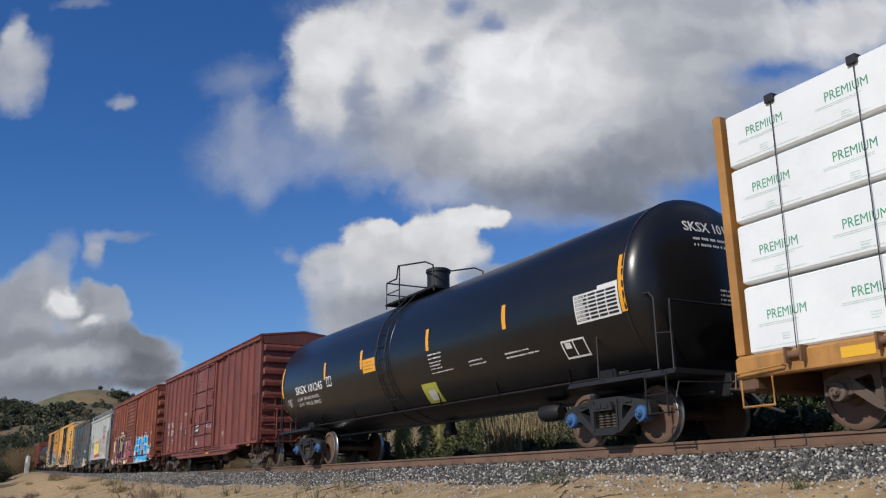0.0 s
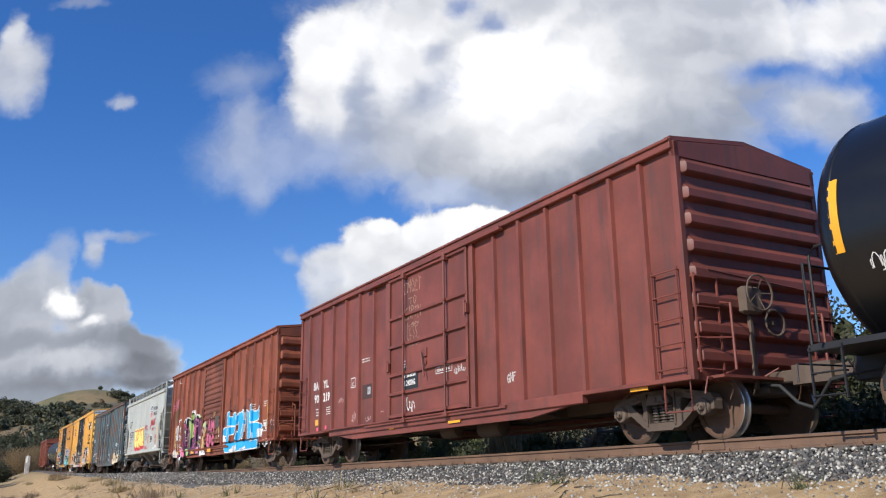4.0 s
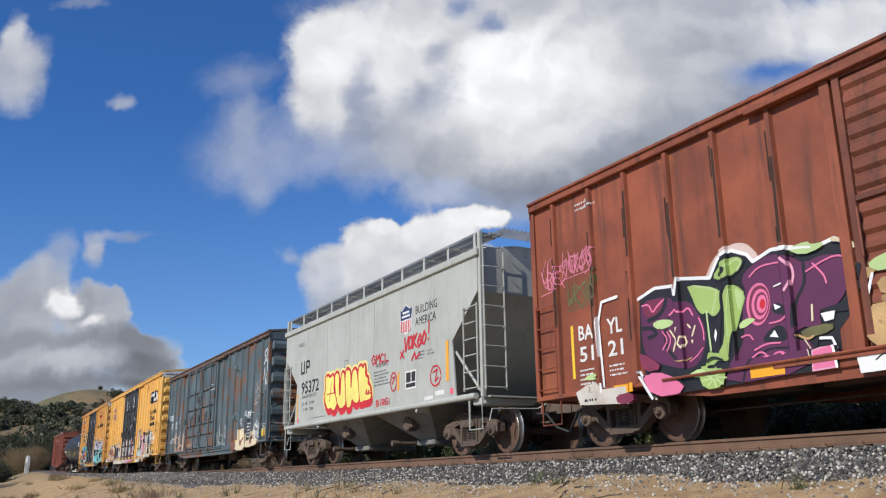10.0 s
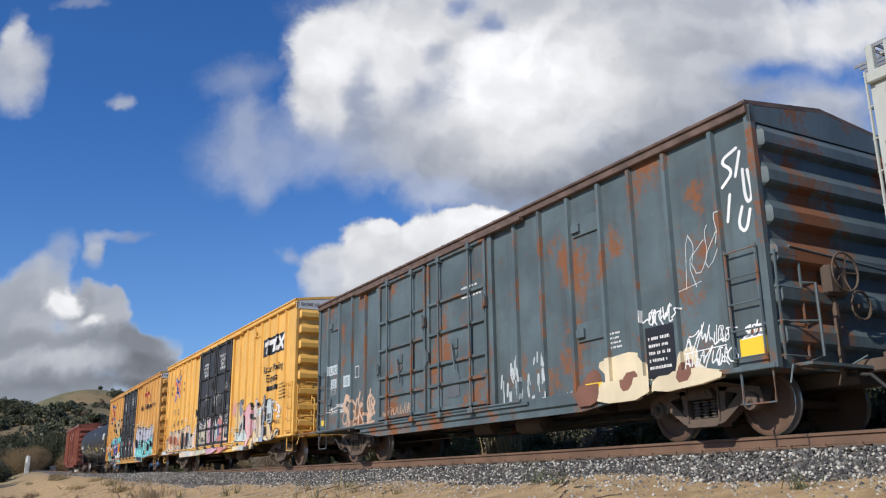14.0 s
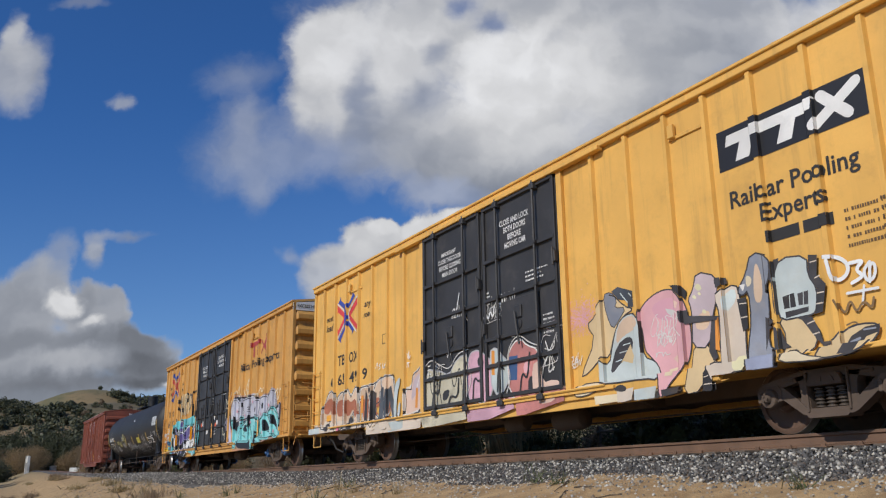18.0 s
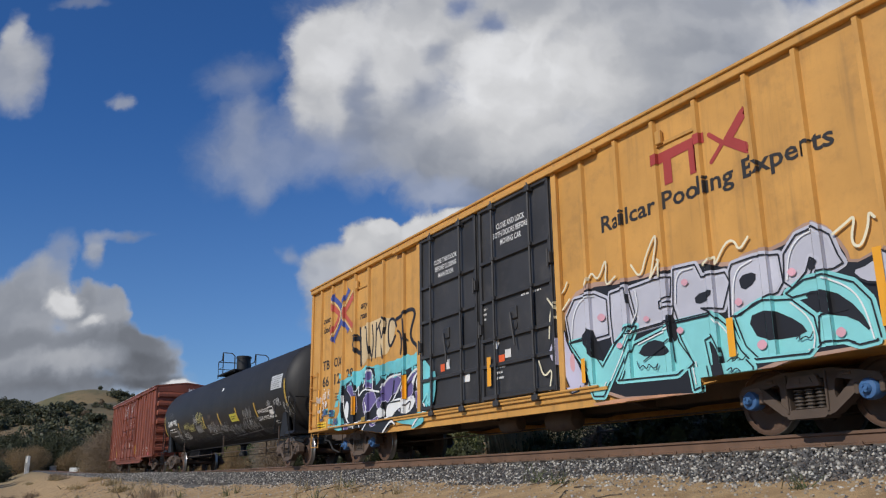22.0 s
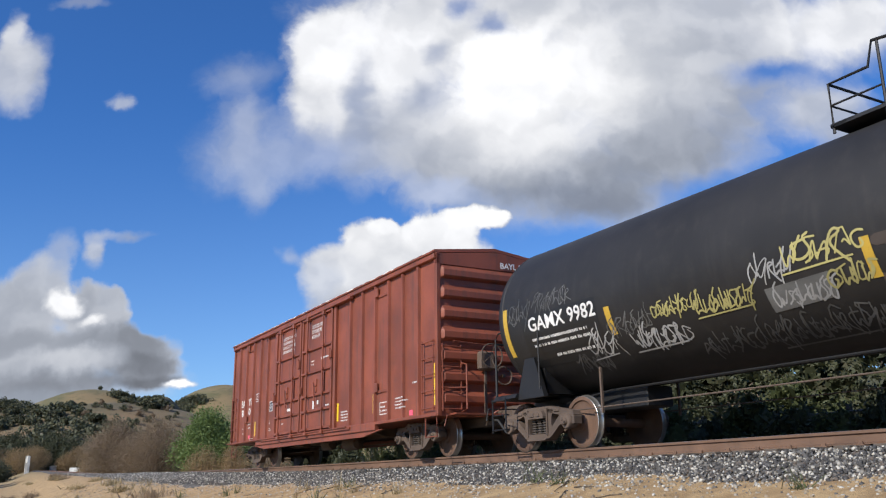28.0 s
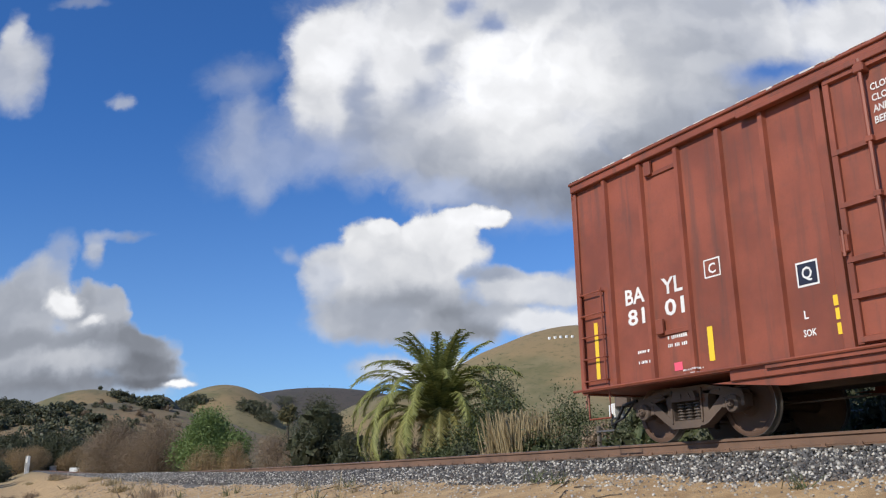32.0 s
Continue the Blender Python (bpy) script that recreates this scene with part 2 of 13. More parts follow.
# ---------------------------------------------------------------- mesh building
class Shape:
    """Collects corners and faces of one mesh."""

    def __init__(self):
        self.v, self.f = [], []

    def add(self, verts, faces):
        k = len(self.v)
        self.v.extend([tuple(p) for p in verts])
        self.f.extend([tuple(i + k for i in f) for f in faces])
        return self

    def box(self, x0, x1, y0, y1, z0, z1, c=0.0):
        """A box, its long edges eased by c."""
        if c <= 0:
            p = [(x, y, z) for z in (z0, z1) for y in (y0, y1) for x in (x0, x1)]
            return self.add(p, [(0, 2, 3, 1), (4, 5, 7, 6), (0, 1, 5, 4), (2, 6, 7, 3), (0, 4, 6, 2), (1, 3, 7, 5)])
        rings = []
        for z, i in ((z0, c), (z0 + c, 0), (z1 - c, 0), (z1, c)):
            a, b, d, e = x0 + i, x1 - i, y0 + i, y1 - i
            rings.append([(a + c, d, z), (b - c, d, z), (b, d + c, z), (b, e - c, z), (b - c, e, z), (a + c, e, z), (a, e - c, z), (a, d + c, z)])
        return self.loft(rings)

    def loft(self, rings, close=True, caps=True):
        n = len(rings[0])
        verts = [p for r in rings for p in r]
        faces = []
        for i in range(len(rings) - 1):
            for j in range(n if close else n - 1):
                a, b = i * n + j, i * n + (j + 1) % n
                faces.append((a, b, b + n, a + n))
        if caps:
            faces.append(tuple(reversed(range(n))))
            faces.append(tuple(range((len(rings) - 1) * n, len(rings) * n)))
        return self.add(verts, faces)

    def prism(self, outline, axis, a, b):
        """An outline (pairs in the plane across axis) drawn out from a to b."""
        def at(p, d):
            return {"x": (d, p[0], p[1]), "y": (p[0], d, p[1]), "z": (p[0], p[1], d)}[axis]
        return self.loft([[at(p, a) for p in outline], [at(p, b) for p in outline]])

    def tube(self, points, r, n=6):
        """A round bar along points."""
        pts = [Vector(p) for p in points]
        rings = []
        for i, p in enumerate(pts):
            d = (pts[min(i + 1, len(pts) - 1)] - pts[max(i - 1, 0)]).normalized()
            u = d.cross(Vector((0, 0, 1)) if abs(d.z) < 0.9 else Vector((1, 0, 0))).normalized()
            q = d.cross(u)
            rings.append([p + r * (math.cos(2 * math.pi * k / n) * u + math.sin(2 * math.pi * k / n) * q) for k in range(n)])
        return self.loft(rings)

    def lathe(self, profile, axis="y", centre=(0, 0, 0), n=24, caps=True):
        """profile: pairs of (radius, place along axis)."""
        rings = []
        for r, d in profile:
            ring = []
            for k in range(n):
                a = 2 * math.pi * k / n
                c, s = r * math.cos(a), r * math.sin(a)
                p = {"x": (d, c, s), "y": (c, d, s), "z": (c, s, d)}[axis]
                ring.append((p[0] + centre[0], p[1] + centre[1], p[2] + centre[2]))
            rings.append(ring)
        return self.loft(rings, caps=caps)

    def mesh(self, name, mats, smooth=0.0):
        me = bpy.data.meshes.new(name)
        me.from_pydata(self.v, [], self.f)
        for m in (mats if isinstance(mats, (list, tuple)) else [mats]):
            me.materials.append(m)
        bm = bmesh.new()
        bm.from_mesh(me)
        bmesh.ops.recalc_face_normals(bm, faces=bm.faces)
        bm.to_mesh(me)
        bm.free()
        if smooth:
            me.polygons.foreach_set("use_smooth", [True] * len(me.polygons))
            me.set_sharp_from_angle(angle=radians(smooth))
        return me


def part(name, shape, mat, parent, label="", smooth=0.0, at=None):
    """One mesh object under a thing or a part."""
    me = shape if isinstance(shape, bpy.types.Mesh) else shape.mesh(name, mat, smooth)
    ob = new(name, me)
    ob.parent = parent
    if at is not None:
        ob.location = at
    return tagged(ob, label)


def thing(name, label, category, group="", kind=""):
    return tagged(new(name), label, category, group, kind)
# ---------------------------------------------------------------- markings: flat shapes laid on a surface
LETTER_CACHE = {}


def letters(text, height, bold=0.0, slant=0.0):
    """Triangles of a line of writing in the plane, starting at 0, 0; returns the triangles and the width."""
    key = (text, height, bold, slant)
    if key not in LETTER_CACHE:
        cu = bpy.data.curves.new("writing", "FONT")
        cu.body, cu.size, cu.offset, cu.resolution_u, cu.shear = text, height / 0.69, bold * height, 2, slant
        ob = new("writing", cu)
        dg = bpy.context.evaluated_depsgraph_get()
        me = bpy.data.meshes.new_from_object(ob.evaluated_get(dg))
        me.calc_loop_triangles()
        tris = [[tuple(me.vertices[i].co[:2]) for i in t.vertices] for t in me.loop_triangles]
        bpy.data.objects.remove(ob)
        bpy.data.curves.remove(cu)
        bpy.data.meshes.remove(me)
        xs = [p[0] for t in tris for p in t] or [0, 1]
        LETTER_CACHE[key] = ([[(p[0] - min(xs), p[1]) for p in t] for t in tris], max(xs) - min(xs))
    return LETTER_CACHE[key]


def written(text, x, z, height, width=0, bold=0.026, slant=0.0, lean=0.0):
    """A line of writing from x, z, squeezed to width where one is given."""
    tris, w0 = letters(text, height, bold, slant)
    k = width / w0 if width else 1.0
    return [[(x + p[0] * k, z + p[1] + lean * p[0] * k) for p in t] for t in tris]


def block(x0, x1, z0, z1):
    return [[(x0, z0), (x1, z0), (x1, z1)], [(x0, z0), (x1, z1), (x0, z1)]]


def bars(x, z, width, height, rows, rng, gap=0.55):
    """Rows of small bars in place of writing too small to read."""
    out = []
    step = height / rows
    for r in range(rows):
        a = x
        end = x + width * rng.uniform(0.7, 1.0)
        lo, hi = z + height - (r + 1) * step + gap * step * 0.5, z + height - r * step - gap * step * 0.5
        while a < end - 0.01:
            b = min(end, a + rng.uniform(0.25, 0.6) * (hi - lo) + 0.004)
            out += block(a, b, lo + rng.uniform(0, 0.12) * (hi - lo), hi - rng.uniform(0, 0.12) * (hi - lo))
            a = b + (0.22 if rng.random() < 0.8 else 0.9) * (hi - lo)
    return out


def polygon(points):
    pts = [Vector((p[0], p[1], 0)) for p in points]
    from mathutils.geometry import tessellate_polygon
    return [[tuple(points[i]) for i in t] for t in tessellate_polygon([pts])]


def brush(points, width, taper=False, sides=8):
    """A painted stroke of even width with round ends."""
    out = []
    r = width / 2
    for i, p in enumerate(points):
        ring = [(p[0] + r * math.cos(a * 6.2832 / sides), p[1] + r * math.sin(a * 6.2832 / sides)) for a in range(sides)]
        out += [[ring[0], ring[k], ring[k + 1]] for k in range(1, sides - 1)]
        if i:
            q = points[i - 1]
            d = math.hypot(p[0] - q[0], p[1] - q[1]) or 1
            nx, nz = -(p[1] - q[1]) / d * r, (p[0] - q[0]) / d * r
            out += [[(q[0] + nx, q[1] + nz), (q[0] - nx, q[1] - nz), (p[0] - nx, p[1] - nz)],
                    [(q[0] + nx, q[1] + nz), (p[0] - nx, p[1] - nz), (p[0] + nx, p[1] + nz)]]
    return out


def scribble(x0, x1, z0, z1, rng, width=0.03, loops=6):
    """A quick hand-drawn tag: loops and slashes that cannot be read."""
    out = []
    n = loops * 7
    pts = []
    span, tall = (x1 - x0) / max(1, loops), (z1 - z0) / 2
    mid, up, turn, ang = (z0 + z1) / 2, 1.0, 1.0, rng.uniform(0, 6.28)
    for i in range(n + 1):
        if i % 7 == 0:
            up, turn, mid = rng.uniform(0.35, 1.0), rng.choice((1.0, 1.0, -1.0)), (z0 + z1) / 2 + rng.uniform(-0.25, 0.25) * (z1 - z0)
        ang += turn * rng.uniform(0.65, 1.15)
        pts.append((x0 + (x1 - x0) * i / n + span * 0.42 * math.cos(ang), max(z0 - 0.1 * tall, min(z1 + 0.1 * tall, mid + tall * up * math.sin(ang)))))
        if rng.random() < 0.09 and len(pts) > 4:
            out += brush(pts, width * rng.uniform(0.7, 1.2), False, 5)
            pts = []
    if len(pts) > 1:
        out += brush(pts, width, False, 5)
    return out


def clip(poly, x, keep_less):
    out = []
    for i, p in enumerate(poly):
        q = poly[(i + 1) % len(poly)]
        a, b = (p[0] <= x, q[0] <= x) if keep_less else (p[0] >= x, q[0] >= x)
        if a:
            out.append(p)
        if a != b:
            s = (x - p[0]) / (q[0] - p[0])
            out.append((x, p[1] + s * (q[1] - p[1])))
    return out


def lay_flat(tris, steps, y, layer, sign=-1):
    """Lay triangles on a wall at y with raised strips: steps are (x0, x1, extra height)."""
    s = Shape()
    cuts = sorted({c for a, b, _ in steps for c in (a, b)})
    edges = [-1e3, *cuts, 1e3]
    lifts = []
    for a, b in zip(edges, edges[1:]):
        mid = (a + b) / 2
        lifts.append(max([h for c, d, h in steps if c < mid < d] or [0.0]))
    for k, t in enumerate(tris):
        lo, hi = min(p[0] for p in t), max(p[0] for p in t)
        fine = layer + (k % 30) * 1.5e-5
        for (a, b), h in zip(zip(edges, edges[1:]), lifts):
            if b <= lo or a >= hi:
                continue
            p = t
            if lo < a:
                p = clip(p, a, False)
            if hi > b and len(p) > 2:
                p = clip(p, b, True)
            if len(p) > 2:
                s.add([(q[0], y + sign * (h + fine), q[1]) for q in p], [tuple(range(len(p)))])
            if h and len(p) > 2:
                # the paint runs round the flanks of the raised strip
                for edge, out in ((a, -1), (b, 1)):
                    zs = [q[1] for q in p if abs(q[0] - edge) < 1e-6]
                    if len(zs) > 1 and max(zs) - min(zs) > 1e-4:
                        xe = edge + out * (0.002 + fine * 0.2)
                        s.add([(xe, y + sign * fine, min(zs)), (xe, y + sign * (h + fine), min(zs)), (xe, y + sign * (h + fine), max(zs)), (xe, y + sign * fine, max(zs))], [(0, 1, 2, 3)])
    return s


# ---------------------------------------------------------------- running gear
def wheel_materials():
    return (material("wheel_steel", (0.125, 0.072, 0.047), 0.7, 0.15, dirt=0.35, rust=0.12, grain=18, bump=0.3),
            material("truck_iron", (0.105, 0.074, 0.055), 0.8, 0.0, dirt=0.5, rust=0.25, grain=14, bump=0.4),
            material("spring_steel", (0.09, 0.07, 0.055), 0.6, 0.3, dirt=0.4))


TRUCK_MESHES = {}


def truck_meshes(style):
    """Shared meshes of one kind of truck, centred between its axles at rail height."""
    if style in TRUCK_MESHES:
        return TRUCK_MESHES[style]
    steel, iron, spring = wheel_materials()
    if style == "black":
        iron = material("truck_black", (0.014, 0.014, 0.015), 0.65, 0.0, dirt=0.25, dirt_col=(0.06, 0.05, 0.04), bump=0.3)
    r = 0.457
    w = Shape()
    for sgn in (-1, 1):
        prof = [(a, sgn * b) for a, b in ((0.09, 0.86), (0.14, 0.85), (0.17, 0.80), (0.33, 0.755), (0.375, 0.775), (0.385, 0.80), (r - 0.006, 0.80), (r, 0.795), (r + 0.004, 0.725), (r + 0.026, 0.70), (r + 0.02, 0.675), (r - 0.02, 0.67), (0.37, 0.69), (0.16, 0.66), (0.10, 0.62))]
        w.lathe(prof, "y", n=32)
    w.lathe([(0.075, -1.0), (0.09, -0.8), (0.08, 0.0), (0.09, 0.8), (0.075, 1.0)], "y", n=12)
    frame_ = Shape()
    y0, y1 = -0.085, 0.08
    # top member: level over the springs, sloping down to the pedestals
    frame_.prism([(-0.34, 0.66), (0.34, 0.66), (0.62, 0.60), (0.76, 0.575), (1.0, 0.565), (1.06, 0.60), (1.04, 0.645), (0.78, 0.70), (0.56, 0.735), (0.38, 0.775), (-0.38, 0.775), (-0.56, 0.735), (-0.78, 0.70), (-1.04, 0.645), (-1.06, 0.60), (-1.0, 0.565), (-0.76, 0.575), (-0.62, 0.60)], "y", y0, y1)
    # lower member: slanting from the pedestals to a narrow spring seat
    frame_.prism([(-0.30, 0.19), (0.30, 0.19), (0.40, 0.225), (0.74, 0.47), (0.78, 0.56), (0.68, 0.60), (0.44, 0.40), (0.31, 0.285), (-0.31, 0.285), (-0.44, 0.40), (-0.68, 0.60), (-0.78, 0.56), (-0.74, 0.47), (-0.40, 0.225)], "y", y0 - 0.012, y1)
    frame_.prism([(-0.27, 0.165), (0.27, 0.165), (0.31, 0.195), (-0.31, 0.195)], "y", y0 - 0.06, y1 + 0.05)
    for sg in (-1, 1):
        # column beside the springs, flared towards the members
        c = [(sg * 0.27, 0.25), (sg * 0.44, 0.33), (sg * 0.40, 0.46), (sg * 0.42, 0.60), (sg * 0.48, 0.70), (sg * 0.27, 0.72), (sg * 0.285, 0.5)]
        frame_.prism(c if sg > 0 else c[::-1], "y", y0, y1)
        # rib along the column and the pedestal legs round the bearing
        a, b = sorted((sg * 0.285, sg * 0.315))
        frame_.box(a, b, y0 - 0.035, y0 + 0.02, 0.24, 0.74, 0.008)
        a, b = sorted((sg * 0.735, sg * 0.775))
        frame_.box(a, b, y0 - 0.01, y1, 0.40, 0.62, 0.01)
        a, b = sorted((sg * 1.005, sg * 1.055))
        frame_.box(a, b, y0, y1, 0.42, 0.62, 0.01)
        a, b = sorted((sg * 0.50, sg * 0.66))
        frame_.box(a, b, y0 - 0.02, y0 + 0.01, 0.655, 0.70, 0.008)
    prof = []
    for i in range(6):
        z = 0.285 + i * 0.045
        prof += [(0.046, z), (0.072, z + 0.010), (0.072, z + 0.026), (0.046, z + 0.036)]
    springs = Shape().lathe(prof, "z", n=10)
    bolster = Shape().box(-0.25, 0.25, -1.05, 1.05, 0.56, 0.66, 0.02)
    for sg in (-1, 1):
        bolster.prism([(-0.25, 0.56), (0.25, 0.56), (0.25, 0.60), (0.20, 0.70), (-0.20, 0.70), (-0.25, 0.60)], "y", *sorted((sg * 1.05, sg * 1.19)))
        bolster.prism([(-0.16, 0.60), (-0.03, 0.60), (-0.03, 0.67), (-0.12, 0.67)], "y", *sorted((sg * 1.18, sg * 1.205)))
        bolster.prism([(0.03, 0.60), (0.16, 0.60), (0.12, 0.67), (0.03, 0.67)], "y", *sorted((sg * 1.18, sg * 1.205)))
    cap = Shape().lathe([(0.0, -0.20), (0.045, -0.20), (0.062, -0.18), (0.066, -0.15), (0.115, -0.14), (0.132, -0.115), (0.132, -0.03), (0.118, -0.02), (0.118, 0.05), (0.0, 0.05)], "y", n=18)
    for a in range(3):
        cap.lathe([(0.0, -0.218), (0.017, -0.218), (0.017, -0.17), (0.0, -0.17)], "y", centre=(0.036 * math.cos(a * 2.0944), 0, 0.036 * math.sin(a * 2.0944)), n=6)
    adapter = Shape().prism([(-0.19, 0.085), (0.19, 0.085), (0.19, 0.125), (0.14, 0.165), (-0.14, 0.165), (-0.19, 0.125)], "y", -0.10, 0.09)
    for sg in (-1, 1):
        adapter.box(*sorted((sg * 0.135, sg * 0.20)), -0.11, 0.08, -0.05, 0.10, 0.012)
    rod = Shape().tube([(-0.7, 0, 0.22), (0.7, 0, 0.22)], 0.025).box(-0.52, -0.46, -0.05, 0.05, 0.15, 0.6, 0.01).box(0.46, 0.52, -0.05, 0.05, 0.15, 0.6, 0.01)
    shoe = Shape().prism([(0, -0.18), (0.05, -0.15), (0.075, 0), (0.05, 0.15), (0, 0.18), (-0.05, 0.16), (-0.03, 0), (-0.05, -0.16)], "y", -0.05, 0.05)
    wheel_mesh = w.mesh("wheelset", [steel, plain("polished_tread", (0.46, 0.44, 0.41), 0.32, metal=0.85, dirt=0.25)], 40)
    for p in wheel_mesh.polygons:
        ring = [wheel_mesh.vertices[i].co for i in p.vertices]
        if min(math.hypot(c.x, c.z) for c in ring) > r - 0.012 and len(p.vertices) == 4:
            p.material_index = 1
    out = dict(wheelset=wheel_mesh, side_frame=frame_.mesh("side_frame", iron, 30), spring=springs.mesh("spring", spring, 50),
               bolster=bolster.mesh("bolster", iron), adapter=adapter.mesh("adapter", iron), brake_beam=rod.mesh("brake_beam", iron, 50), brake_shoe=shoe.mesh("brake_shoe", iron), iron=iron, cap=cap)
    TRUCK_MESHES[style] = out
    return out


WHEELS = []


def truck(car, x, style="brown", cap_col=None):
    """A four-wheeled truck under a car at x."""
    m = truck_meshes(style)
    t = part("truck", Shape().lathe([(0.0, 0.66), (0.22, 0.66), (0.22, 0.74), (0.0, 0.74)], "z", n=20), m["iron"], car, at=(x, 0, 0))
    part("bolster", m["bolster"], None, t)
    key = "cap_%s" % (cap_col or style)
    if key not in TRUCK_MESHES:
        col = {"blue": plain("cap_blue", (0.045, 0.12, 0.27), 0.5)}.get(cap_col, m["iron"])
        TRUCK_MESHES[key] = m["cap"].mesh("bearing_cap", col, 40)
    for sg in (-1, 1):
        part("side_frame", m["side_frame"], None, t, at=(0, sg * 1.03, 0))
        for k in (-0.165, 0.0, 0.165):
            part("spring", m["spring"], None, t, at=(k, sg * 1.05, 0))
        for ax in (-0.89, 0.89):
            cap = part("bearing_cap", TRUCK_MESHES[key], None, t, "blue roller bearing cap" if cap_col else "", at=(ax, sg * 1.03, 0.457))
            if sg > 0:
                cap.rotation_euler = (0, 0, math.pi)
            part("bearing_adapter", m["adapter"], None, t, at=(ax, sg * 1.03, 0.457))
            part("brake_shoe", m["brake_shoe"], None, t, at=(ax * 0.44, sg * 0.75, 0.5))
    part("brake_beam", m["brake_beam"], None, t, at=(0, 0, 0.05))
    for ax in (-0.89, 0.89):
        ws = part("wheelset", m["wheelset"], None, t, "rusty steel wheels with bright treads", at=(ax, 0, 0.457))
        WHEELS.append((ws, Vector((ax, 0, 0.457))))
    return t


CARS = []


def car_base(name, label, category, centre, group="cars of the freight train"):
    e = thing(name, label, category, group)
    CARS.append((e, centre))
    return e


def couplers(car, x_end, mat, z=0.88):
    """Coupler, hose and cut lever at both ends."""
    iron = wheel_materials()[1]
    rubber = plain("hose_rubber", (0.02, 0.02, 0.02), 0.7)
    for sg in (-1, 1):
        s = Shape().box(*sorted((sg * (x_end - 0.6), sg * (x_end + 0.62))), -0.09, 0.09, z - 0.10, z + 0.08, 0.02)
        s.prism([(sg * (x_end + 0.55), -0.16), (sg * (x_end + 0.80), -0.19), (sg * (x_end + 0.94), -0.10), (sg * (x_end + 0.88), 0.0), (sg * (x_end + 0.97), 0.14), (sg * (x_end + 0.80), 0.20), (sg * (x_end + 0.55), 0.13)], "z", z - 0.15, z + 0.13)
        part("coupler", s, iron, car)
        y = -0.32
        part("air_hose", Shape().tube([(sg * (x_end + 0.1), y, z - 0.12), (sg * (x_end + 0.45), y, z - 0.16), (sg * (x_end + 0.7), y * 0.9, z - 0.42), (sg * (x_end + 0.92), y * 0.5, z - 0.52)], 0.028, 8), rubber, car, smooth=60)
        part("cut_lever", Shape().tube([(sg * (x_end + 0.10), -1.45, z - 0.28), (sg * (x_end + 0.12), -1.40, z - 0.05), (sg * (x_end + 0.12), -0.3, z - 0.02), (sg * (x_end + 0.3), -0.12, z + 0.12)], 0.014), mat, car)


def ladder(car, x0, x1, y, z0, z1, rungs, mat, across="x", stiles=True):
    """Grab irons between two stiles; across: the way the rungs run."""
    def at(a, d, z):
        return (a, y + d, z) if across == "x" else (y + d, a, z)
    s = Shape()
    out = -0.09 if across == "x" else (0.09 if y > 0 else -0.09)
    if across == "x" and y > 0:
        out = 0.09
    for a in (x0, x1):
        if stiles:
            s.tube([at(a, out * 0.8, z0 - 0.05), at(a, out * 0.8, z1 + 0.05)], 0.018, 5)
        s.tube([at(a, 0, z1), at(a, out, z1)], 0.016, 5).tube([at(a, 0, z0), at(a, out, z0)], 0.016, 5)
    lad = part("ladder", s, mat, car)
    rung = Shape().tube([at(x0, 0, 0), at(x0, out, 0), at(x1, out, 0), at(x1, 0, 0)], 0.013, 5).mesh("rung", mat)
    for i in range(rungs):
        part("rung", rung, None, lad, at=(0, 0, z0 + (z1 - z0) * i / max(1, rungs - 1)))
    return lad


def end_wall(car, x, sg, half, z0, z1, ridges, mat, cap=None, cap_from=None, peak=0.2):
    """Pressed steel end with horizontal ridges, under the slope of the roof."""
    prof = [(0.0, z0)]
    top = cap_from or z1 - 0.25
    pitch = (top - z0 - 0.1) / ridges
    for i in range(ridges):
        a = z0 + 0.1 + i * pitch
        prof += [(0.0, a + 0.30 * pitch), (0.085, a + 0.385 * pitch), (0.11, a + 0.45 * pitch), (0.11, a + 0.72 * pitch), (0.085, a + 0.80 * pitch), (0.0, a + 0.99 * pitch)]
    prof.append((0.0, top))
    s = Shape()
    ys = [-half, -half + 0.09, -half + 0.15, half - 0.15, half - 0.09, half]
    fl = [0.0, 0.0, 1.0, 1.0, 0.0, 0.0]
    s.loft([[(x + sg * d * k, y, z) for d, z in prof] for y, k in zip(ys, fl)], close=False, caps=False)
    part("end_wall", s, mat, car, smooth=24)
    e = Shape().prism([(-half, top), (half, top), (half, z1 - 0.02), (0, z1 + peak - 0.02), (-half, z1 - 0.02)], "x", x - 0.03, x + 0.03)
    part("end_cap", e, cap or mat, car, "white-painted top of the end" if cap else "")
    for y in (-half, half):
        part("corner_post", Shape().box(*sorted((x - sg * 0.09, x + sg * 0.03)), *sorted((y, y - math.copysign(0.10, y))), z0, z1, 0.008), mat, car)


